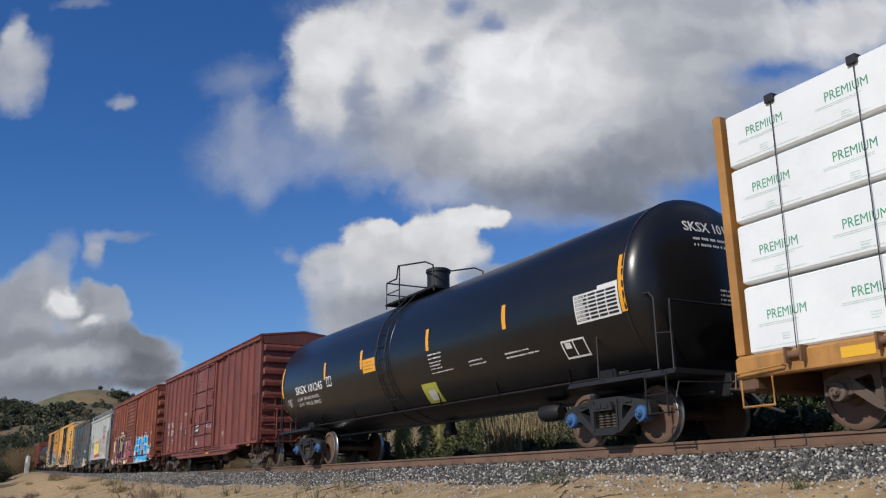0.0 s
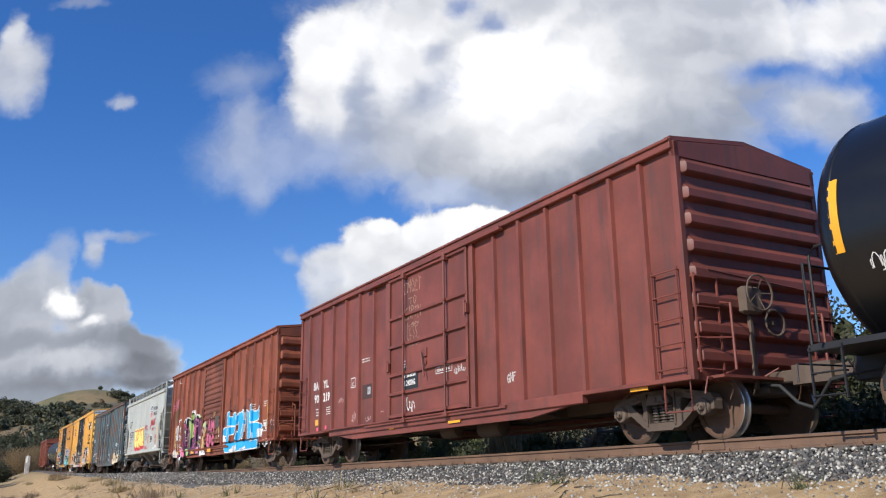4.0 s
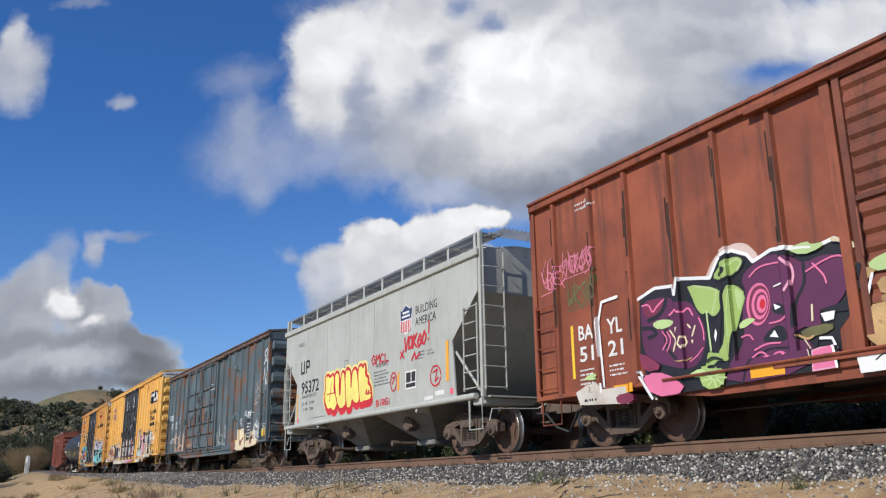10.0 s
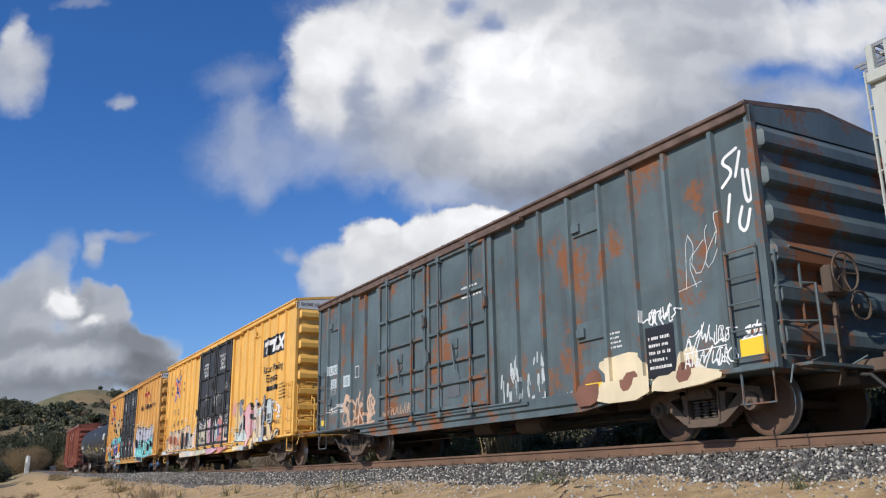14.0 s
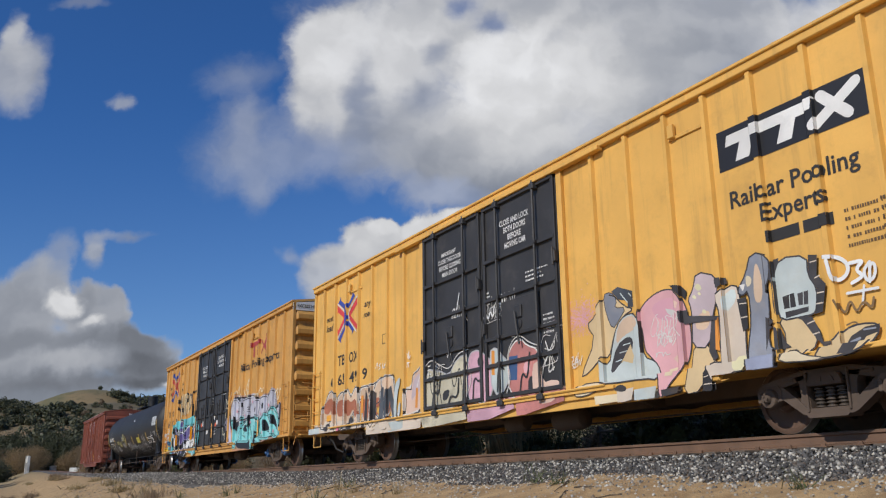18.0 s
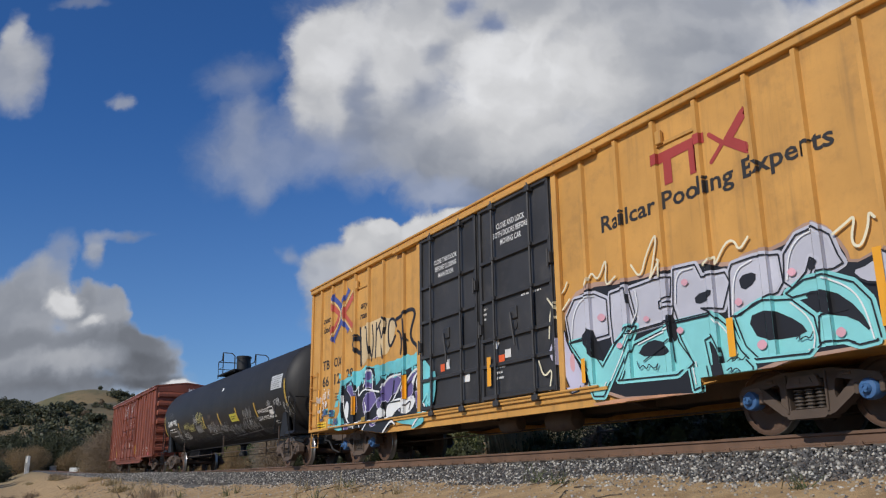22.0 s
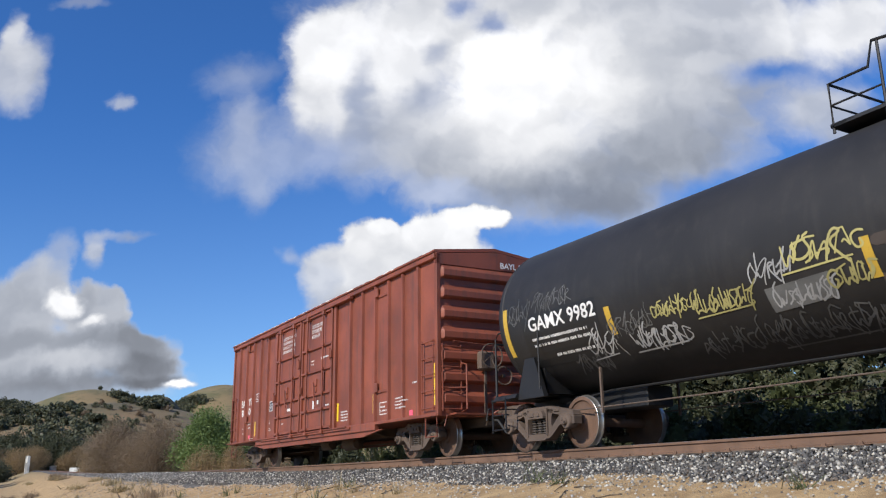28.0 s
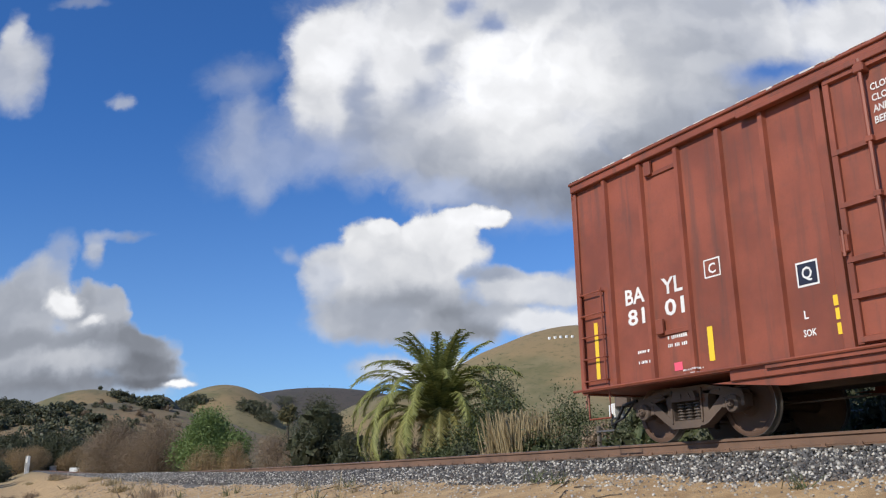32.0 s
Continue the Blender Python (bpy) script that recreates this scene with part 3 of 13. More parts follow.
def boxcar(name, label, centre, length, eave, sill, mat, posts, doors, trim=None, end_mat=None, roof_mat=None, white_end=False, half=1.60,
           style="brown", cap_col=None, truck_at=6.2, roof_drop=0.0, ridges=8, post_depth=0.065, belly=0.5):
    """A steel boxcar. posts: places of the outside posts; doors: list of (kind, x0, x1, material)."""
    car = car_base(name, label, "boxcar", centre)
    hl = length / 2
    trim = trim or mat
    end_mat = end_mat or mat
    roof_mat = roof_mat or mat
    lo = min(d[1] for d in doors) - 0.12
    hi = max(d[2] for d in doors) + 0.12
    for sg in (-1, 1):
        y = sg * (half - post_depth)
        for a, b in ((-hl, lo), (hi, hl)):
            part("side_wall", Shape().box(a, b, *sorted((y, y - sg * 0.05)), sill, eave), mat, car)
        post = Shape().prism([(-0.055, 0), (0.055, 0), (0.035, sg * post_depth), (-0.035, sg * post_depth)], "z", sill + 0.05, eave - 0.14).mesh("side_post", mat)
        for x in posts:
            part("side_post", post, None, car, at=(x, y, 0))
        jamb = Shape().box(-0.07, 0.07, *sorted((0, sg * (post_depth + 0.015))), sill - 0.02, eave - 0.05, 0.008).mesh("door_post", trim)
        for x in (lo, hi):
            part("door_post", jamb, None, car, at=(x, y, 0))
        s = Shape().box(-hl, hl, *sorted((y - sg * 0.04, y + sg * (post_depth + 0.035))), eave - 0.13, eave, 0.012)
        s.box(-hl, hl, *sorted((y, y + sg * (post_depth + 0.07))), eave - 0.012, eave + 0.04, 0.01)
        part("top_chord", s, roof_mat, car)
        s = Shape().box(-truck_at + 1.3, truck_at - 1.3, *sorted((y - sg * 0.05, y + sg * (post_depth + 0.01))), sill - 0.13, sill + 0.06, 0.012)
        s.box(-hl, hl, *sorted((y - sg * 0.05, y + sg * post_depth)), sill + 0.0, sill + 0.07, 0.01)
        if belly:
            s.prism([(-belly * hl - 1.2, sill - 0.12), (belly * hl + 1.2, sill - 0.12), (belly * hl, sill - 0.26), (-belly * hl, sill - 0.26)], "y", *sorted((y - sg * 0.05, y + sg * 0.03)))
        part("side_sill", s, trim, car)
        for kind, a, b, dmat in doors:
            if kind == "plug":
                plug_door(car, a, b, sill + 0.08, eave - 0.16, y, sg, dmat)
            else:
                slide_door(car, a, b, sill + 0.2, eave - 0.16, y, sg, dmat)
        s = Shape().tube([(lo - (hi - lo), y + sg * 0.13, sill + 0.04), (hi + 1.0, y + sg * 0.13, sill + 0.04)], 0.022)
        s.box(lo - 1.2, hi + 1.2, *sorted((y + sg * 0.06, y + sg * 0.12)), sill - 0.03, sill + 0.02)
        part("door_rail", s, trim, car)
        s = Shape().box(lo - 1.2, hi + 1.2, *sorted((y + sg * 0.03, y + sg * (post_depth + 0.09))), eave - 0.19, eave - 0.11, 0.008)
        part("door_hood", s, roof_mat, car)
    part("floor", Shape().box(-hl, hl, -half + 0.12, half - 0.12, sill + 0.02, sill + 0.14), trim, car)
    n = int(length / 1.05)
    lo_, hi_ = half + 0.01, eave
    roof = part("roof", Shape().prism([(-lo_, hi_ + 0.005), (0, hi_ + 0.205), (lo_, hi_ + 0.005), (lo_, hi_ + 0.03), (0, hi_ + 0.23), (-lo_, hi_ + 0.03)], "x", -hl, hl), roof_mat, car, "steel roof with pressed seams")
    seam = Shape().prism([(-lo_, hi_ + 0.03), (0, hi_ + 0.23), (lo_, hi_ + 0.03), (lo_, hi_ + 0.075), (0, hi_ + 0.275), (-lo_, hi_ + 0.075)], "x", -0.06, 0.06).mesh("roof_seam", roof_mat)
    for i in range(n):
        part("roof_seam", seam, None, roof, at=(-hl + (i + 1) * length / n - 0.06, 0, 0))
    for sg in (-1, 1):
        end_wall(car, sg * (hl + 0.01), sg, half - 0.02, sill, eave, ridges, end_mat, cap=plain("white_paint", (0.72, 0.72, 0.70), 0.6, dirt=0.2) if white_end else None)
        for sy in (-1, 1):
            y = sy * (half - post_depth)
            ladder(car, *sorted((sg * (hl - 0.10), sg * (hl - 0.62))), y, sill + 0.18, sill + 1.62, 5, trim)
            ladder(car, *sorted((sy * (half - 0.12), sy * (half - 0.58))), sg * (hl + 0.02), sill + 0.15, sill + 1.5, 4, trim, across="y")
            part("stirrup", Shape().tube([(sg * (hl - 0.08), y, sill), (sg * (hl - 0.08), y, sill - 0.42), (sg * (hl - 0.60), y, sill - 0.42), (sg * (hl - 0.60), y, sill)], 0.018, 5), trim, car)
            part("safety_railing", Shape().tube([(sg * (hl + 0.06), sy * 1.0, sill + 0.1), (sg * (hl + 0.30), sy * 1.0, sill + 0.14), (sg * (hl + 0.30), sy * 1.0, sill + 1.1), (sg * (hl + 0.06), sy * 1.0, sill + 1.15)], 0.022, 6).tube([(sg * (hl + 0.30), sy * 1.0, sill + 0.6), (sg * (hl + 0.06), sy * 1.45, sill + 0.6)], 0.016, 5), trim, car)
        part("crossover_step", Shape().box(*sorted((sg * (hl + 0.05), sg * (hl + 0.34))), -1.3, 1.3, sill + 0.02, sill + 0.06), trim, car)
        part("end_handhold", Shape().tube([(sg * (hl + 0.04), -1.2, sill + 1.62), (sg * (hl + 0.12), -1.2, sill + 1.62), (sg * (hl + 0.12), 0.9, sill + 1.5), (sg * (hl + 0.04), 0.9, sill + 1.5)], 0.013, 5), trim, car)
        part("draft_gear_pocket", Shape().box(*sorted((sg * (hl - 1.2), sg * (hl + 0.25))), -0.32, 0.32, 0.62, sill + 0.02, 0.02), wheel_materials()[1], car)
    # brake gear on the leading end
    x = hl + 0.16
    wheel = Shape()
    ring = [(x + 0.12, -0.33 + 0.27 * math.cos(a * math.pi / 10), sill + 1.32 + 0.27 * math.sin(a * math.pi / 10)) for a in range(21)]
    wheel.tube(ring, 0.016, 5)
    for a in range(5):
        wheel.tube([(x + 0.06, -0.33, sill + 1.32), ring[a * 4]], 0.011, 4)
    part("brake_wheel", wheel, wheel_materials()[1], car)
    part("brake_box", Shape().box(hl + 0.08, hl + 0.24, -0.62, -0.22, sill + 1.0, sill + 1.42, 0.04).box(hl + 0.1, hl + 0.16, -0.45, -0.40, sill - 0.1, sill + 1.05), wheel_materials()[1], car)
    part("chain_wheel", Shape().tube([(x + 0.05, 0.02 + 0.2 * math.cos(a * math.pi / 8), sill + 0.9 + 0.2 * math.sin(a * math.pi / 8)) for a in range(17)], 0.02, 5).box(hl + 0.06, x + 0.05, -0.01, 0.05, sill + 0.87, sill + 0.93), wheel_materials()[1], car)
    under = wheel_materials()[1]
    part("centre_sill", Shape().box(-hl + 0.4, hl - 0.4, -0.28, 0.28, 0.62, sill + 0.03, 0.01), under, car)
    for k, x in enumerate((-3.2, -1.0, 1.2, 3.3)):
        part("cross_bearer", Shape().prism([(-half + 0.1, sill), (half - 0.1, sill), (0.4, 0.60), (-0.4, 0.60)], "x", x - 0.06, x + 0.06), under, car)
    part("brake_cylinder", Shape().lathe([(0.0, 0.0), (0.14, 0.0), (0.16, 0.05), (0.16, 0.55), (0.12, 0.62), (0.0, 0.62)], "x", centre=(-0.6, -0.75, 0.55), n=14), under, car, smooth=40)
    part("air_tank", Shape().lathe([(0.0, 0.0), (0.16, 0.04), (0.19, 0.12), (0.19, 0.78), (0.16, 0.86), (0.0, 0.9)], "x", centre=(0.9, -0.7, 0.52), n=14), under, car, smooth=40)
    part("brake_rod", Shape().tube([(-truck_at, -0.35, 0.45), (truck_at, -0.35, 0.45)], 0.016, 5), under, car)
    for sg in (-1, 1):
        truck(car, sg * truck_at, style, cap_col)
    couplers(car, hl, trim)
    return car


def plug_door(car, a, b, z0, z1, y, sg, mat):
    """One leaf of a plug door: frame, pressed panels, lock bars with their handles."""
    d = 0.055
    s = Shape().box(a, b, *sorted((y - sg * 0.02, y + sg * d)), z0, z1, 0.006)
    door = part("door", s, mat, car)
    w = b - a
    rows = [z0 + 0.06, z0 + 0.17 * (z1 - z0), z0 + 0.30 * (z1 - z0), z0 + 0.50 * (z1 - z0), z0 + 0.70 * (z1 - z0), z1 - 0.06]
    rib = Shape().loft([[(x, 0, -0.05), (x, 0, 0.045), (x, sg * 0.06, 0.025), (x, sg * 0.06, -0.035)] for x in (a + 0.03, b - 0.03)])
    me = rib.mesh("door_rib", mat)
    for z in rows:
        part("door_rib", me, None, door, at=(0, y + sg * d, z))
    stile = Shape().box(-0.04, 0.04, *sorted((0, sg * 0.05)), z0, z1, 0.006).mesh("door_stile", mat)
    for x in (a + 0.05, b - 0.05):
        part("door_stile", stile, None, door, at=(x, y + sg * d, 0))
    mid = Shape().box(-0.25 * w, 0.25 * w, *sorted((0, sg * 0.03)), z0 + 0.30 * (z1 - z0), z0 + 0.47 * (z1 - z0), 0.008).mesh("door_panel", mat)
    part("door_panel", mid, None, door, at=((a + b) / 2, y + sg * d, 0))
    for x in (a + 0.24 * w, b - 0.24 * w):
        bar = Shape().tube([(x, y + sg * (d + 0.09), z0 - 0.06), (x, y + sg * (d + 0.09), z1 + 0.02)], 0.027, 6)
        for z in rows:
            bar.box(x - 0.05, x + 0.05, *sorted((y + sg * d, y + sg * (d + 0.12))), z - 0.035, z + 0.035, 0.006)
        part("lock_bar", bar, mat, door)
        part("door_crank", Shape().box(x - 0.09, x + 0.09, *sorted((y + sg * 0.03, y + sg * (d + 0.13))), z0 - 0.13, z0 - 0.02, 0.015), mat, door)
    for k, zz in enumerate((0.36, 0.60)):
        hz = z0 + zz * (z1 - z0)
        hx = (a + 0.04, b - 0.04)[k]
        part("door_hinge", Shape().box(hx - 0.05, hx + 0.05, *sorted((y + sg * d, y + sg * (d + 0.10))), hz - 0.11, hz + 0.11, 0.012).tube([(hx, y + sg * (d + 0.10), hz - 0.16), (hx, y + sg * (d + 0.10), hz + 0.16)], 0.022, 6), mat, door)
    for x in (a + 0.24 * w, b - 0.24 * w):
        part("lock_cam", Shape().box(x - 0.07, x + 0.07, *sorted((y + sg * d, y + sg * (d + 0.13))), z1 - 0.16, z1 - 0.05, 0.012), mat, door)
    part("door_handle", Shape().tube([((a + b) / 2 + 0.06, y + sg * (d + 0.10), z0 + 0.24 * (z1 - z0)), ((a + b) / 2 - 0.05, y + sg * (d + 0.11), z0 + 0.40 * (z1 - z0))], 0.022, 6).box((a + b) / 2 - 0.13, (a + b) / 2 + 0.10, *sorted((y + sg * d, y + sg * (d + 0.07))), z0 + 0.37 * (z1 - z0), z0 + 0.43 * (z1 - z0), 0.01).lathe([(0.0, 0.0), (0.09, 0.0), (0.09, sg * 0.05), (0.0, sg * 0.06)], "y", centre=((a + b) / 2, y + sg * d, z0 + 0.34 * (z1 - z0)), n=12), mat, door)


def slide_door(car, a, b, z0, z1, y, sg, mat):
    """A sliding door of two pressed panels with horizontal corrugations."""
    s = Shape().box(a, b, *sorted((y - sg * 0.02, y + sg * 0.03)), z0, z1)
    door = part("door", s, mat, car)
    for k in range(2):
        p0, p1 = (z0 + 0.06 + k * (z1 - z0) / 2, z0 + (k + 1) * (z1 - z0) / 2 - 0.05)
        n = 7
        prof = []
        for i in range(n):
            c = p0 + (i + 0.5) * (p1 - p0) / n
            hgt = (p1 - p0) / n * 0.32
            prof += [(0.002, c - hgt * 1.3), (0.045, c - hgt * 0.5), (0.045, c + hgt * 0.5), (0.002, c + hgt * 1.3)]
        q = Shape().loft([[(x, y + sg * (0.03 + dd), z) for dd, z in prof] for x in (a + 0.12, b - 0.12)], close=False, caps=False)
        part("door_panel", q, mat, door)
    f = Shape()
    for x in (a + 0.05, b - 0.05):
        f.box(x - 0.05, x + 0.05, *sorted((y, y + sg * 0.09)), z0, z1, 0.006)
    for z in (z0 + 0.03, (z0 + z1) / 2, z1 - 0.03):
        f.box(a, b, *sorted((y, y + sg * 0.075)), z - 0.035, z + 0.035, 0.006)
    part("door_frame", f, mat, door)
    part("door_handle", Shape().tube([(a + 0.14, y + sg * 0.15, z0 + 0.9), (a + 0.14, y + sg * 0.15, z0 + 1.5)], 0.02), mat, door)


# ---------------------------------------------------------------- ground
def line_z(x):
    return climb(x)


def line_y(x):
    return rail_point(x).y


def ground_z(x, y):
    """Height of the ground: bank towards the camera, flat behind the line, rising far off."""
    lat = line_y(x) - y
    base = line_z(x)
    n = noise.noise(Vector((x * 0.35, y * 0.35, 0))) * 0.07 + noise.noise(Vector((x * 1.7, y * 1.7, 3))) * 0.03 - max(0.0, noise.noise(Vector((x * 0.9 + y * 0.5, y * 0.25 - x * 0.1, 9))) - 0.18) * 0.22 * max(0.0, min(1.0, (lat - 3.4) / 1.2))
    if lat >= 0:
        if lat < 2.0:
            z = -0.48
        elif lat < 6.0:
            z = -0.48 - (lat - 2.0) * 0.17 - 0.02 * (lat - 2) ** 2
        else:
            z = -1.48 - (min(lat, 14.0) - 6.0) * 0.09 - max(0, min(lat, 400) - 14) * 0.01
    else:
        q = -lat
        z = -0.5 if q < 2.6 else -0.5 - min(q - 2.6, 2.0) * 0.2
        n *= 1.0 if q > 2 else 0.3
        z += max(0.0, q - 45.0) * 0.012 if q < 1500 else 17.46
    if 1.8 < lat < 7.0:
        z += 0.42 * max(0.0, min(1.0, (-x - 34.0) / 40.0)) * min(1.0, (lat - 1.8) / 0.5) * min(1.0, (7.0 - lat) / 3.0)
    return base + z + (n if abs(lat) > 1.8 else 0.0)


def spaced(lo, hi, near, step, grow=1.25):
    """Grid lines, close together round near and ever wider away from it."""
    out = [near]
    s, p = step, near
    while p < hi:
        p += s
        out.append(min(p, hi))
        if p > near + 9:
            s *= grow
    s, p = step, near
    while p > lo:
        p -= s
        out.insert(0, max(p, lo))
        if p < near - 30:
            s *= grow
    return out


def build_ground():
    xs = spaced(-4500, 4500, -6.0, 0.33, 1.13)
    ys = spaced(-4500, 4500, 7.5, 0.22, 1.16)
    verts = [(x, y, ground_z(x, y)) for y in ys for x in xs]
    n = len(xs)
    faces = [(j * n + i, j * n + i + 1, (j + 1) * n + i + 1, (j + 1) * n + i) for j in range(len(ys) - 1) for i in range(n - 1)]
    me = bpy.data.meshes.new("ground")
    me.from_pydata(verts, [], faces)
    m = bpy.data.materials.new("bank_dirt")
    m.use_nodes = True
    q = Nodes(m.node_tree)
    at = q.node("TexCoord", out=3)
    big, mid, fine = q.noise(at, 0.35, 5, 0.6), q.noise(at, 2.2, 6, 0.65), q.noise(at, 28.0, 6, 0.7)
    col = q.mix(q.ramp(mid, 0.3, 0.7), (0.29, 0.185, 0.085), (0.49, 0.335, 0.165))
    col = q.mix(q.math("MULTIPLY", q.ramp(fine, 0.4, 0.8), 0.55), col, (0.17, 0.125, 0.08))
    far = q.ramp(q.vec("LENGTH", at, out=1), 60.0, 220.0)
    grass = q.mix(q.ramp(big, 0.35, 0.7), (0.13, 0.12, 0.055), (0.24, 0.195, 0.10))
    col = q.mix(far, col, grass)
    b = q.tree.nodes.new("ShaderNodeBsdfPrincipled")
    q.put(col, b.inputs["Base Color"])
    b.inputs["Roughness"].default_value = 0.95
    bump = q.tree.nodes.new("ShaderNodeBump")
    bump.inputs["Strength"].default_value, bump.inputs["Distance"].default_value = 0.7, 0.03
    q.put(q.math("ADD", fine, mid), bump.inputs["Height"])
    q.put(bump.outputs[0], b.inputs["Normal"])
    q.node("OutputMaterial", b.outputs[0])
    me.materials.append(m)
    me.polygons.foreach_set("use_smooth", [True] * len(me.polygons))
    return tagged(new("ground", me), "bank of dry tan dirt beside the railway line", "ground", kind="structure")


build_ground()


def stone_field(name, count, spot, size, mat, seed, label, category):
    """Many small broken stones in one mesh. spot(rng) gives x, y, z."""
    rng = np.random.default_rng(seed)
    corner = np.array([(-1, -1, -1), (1, -1, -1), (1, 1, -1), (-1, 1, -1), (-1, -1, 1), (1, -1, 1), (1, 1, 1), (-1, 1, 1)], float)
    quads = np.array([(0, 3, 2, 1), (4, 5, 6, 7), (0, 1, 5, 4), (1, 2, 6, 5), (2, 3, 7, 6), (3, 0, 4, 7)])
    centre = spot(rng, count)
    r = size[0] + (size[1] - size[0]) * rng.random(count) ** 1.8
    v = corner[None] * (0.55 + 0.45 * rng.random((count, 8, 3))) * r[:, None, None] * (0.7 + 0.5 * rng.random((count, 1, 3)))
    q = rng.normal(size=(count, 4))
    q /= np.linalg.norm(q, axis=1)[:, None]
    a, b, c, d = q.T
    rot = np.stack([np.stack([1 - 2 * (c * c + d * d), 2 * (b * c - a * d), 2 * (b * d + a * c)], 1),
                    np.stack([2 * (b * c + a * d), 1 - 2 * (b * b + d * d), 2 * (c * d - a * b)], 1),
                    np.stack([2 * (b * d - a * c), 2 * (c * d + a * b), 1 - 2 * (b * b + c * c)], 1)], 1)
    v = np.einsum("nij,nkj->nki", rot, v) + centre[:, None, :]
    me = bpy.data.meshes.new(name)
    me.vertices.add(count * 8)
    me.vertices.foreach_set("co", v.reshape(-1))
    f = (quads[None] + 8 * np.arange(count)[:, None, None]).reshape(-1, 4)
    me.loops.add(f.size)
    me.loops.foreach_set("vertex_index", f.reshape(-1))
    me.polygons.add(len(f))
    me.polygons.foreach_set("loop_start", np.arange(0, f.size, 4))
    me.update(calc_edges=True)
    me.materials.append(mat)
    return tagged(new(name, me), label, category, kind="stuff")


def stone_material(name, tones, rough=0.9):
    m = bpy.data.materials.new(name)
    m.use_nodes = True
    q = Nodes(m.node_tree)
    rnd = q.node("NewGeometry", out=8)
    ramp = q.tree.nodes.new("ShaderNodeValToRGB")
    ramp.color_ramp.interpolation = "CONSTANT"
    while len(ramp.color_ramp.elements) < len(tones):
        ramp.color_ramp.elements.new(0.5)
    for i, c in enumerate(tones):
        ramp.color_ramp.elements[i].position = i / len(tones)
        ramp.color_ramp.elements[i].color = (*c, 1)
    q.put(rnd, ramp.inputs[0])
    fine = q.noise(q.node("TexCoord", out=3), 60.0, 4, 0.7)
    col = q.mix(q.math("MULTIPLY", fine, 0.5), ramp.outputs[0], (0.10, 0.095, 0.09))
    b = q.tree.nodes.new("ShaderNodeBsdfPrincipled")
    q.put(col, b.inputs["Base Color"])
    b.inputs["Roughness"].default_value = rough
    q.node("OutputMaterial", b.outputs[0])
    return m


BALLAST = stone_material("ballast_stone", [(0.055, 0.052, 0.050), (0.15, 0.14, 0.125), (0.035, 0.034, 0.034), (0.44, 0.41, 0.355), (0.085, 0.080, 0.076), (0.64, 0.60, 0.52), (0.13, 0.10, 0.078), (0.045, 0.043, 0.043), (0.10, 0.095, 0.09), (0.27, 0.25, 0.215)])
SPILL = stone_material("spilled_stone", [(0.50, 0.46, 0.38), (0.13, 0.12, 0.11), (0.62, 0.58, 0.50), (0.36, 0.31, 0.24), (0.08, 0.076, 0.072), (0.28, 0.25, 0.21)])
PEBBLES = stone_material("bank_pebbles", [(0.42, 0.34, 0.24), (0.30, 0.23, 0.15), (0.52, 0.47, 0.40), (0.24, 0.18, 0.12), (0.40, 0.38, 0.35), (0.36, 0.28, 0.18)])


def ballast_height(lat):
    a = np.abs(lat)
    return np.where(a < 1.35, -0.255, -0.255 - (a - 1.35) * 0.30)


def heap(x):
    """How much higher the stones are heaped beside the rail further along the line."""
    return 0.27 * max(0.0, min(1.0, (-x - 22.0) / 26.0))


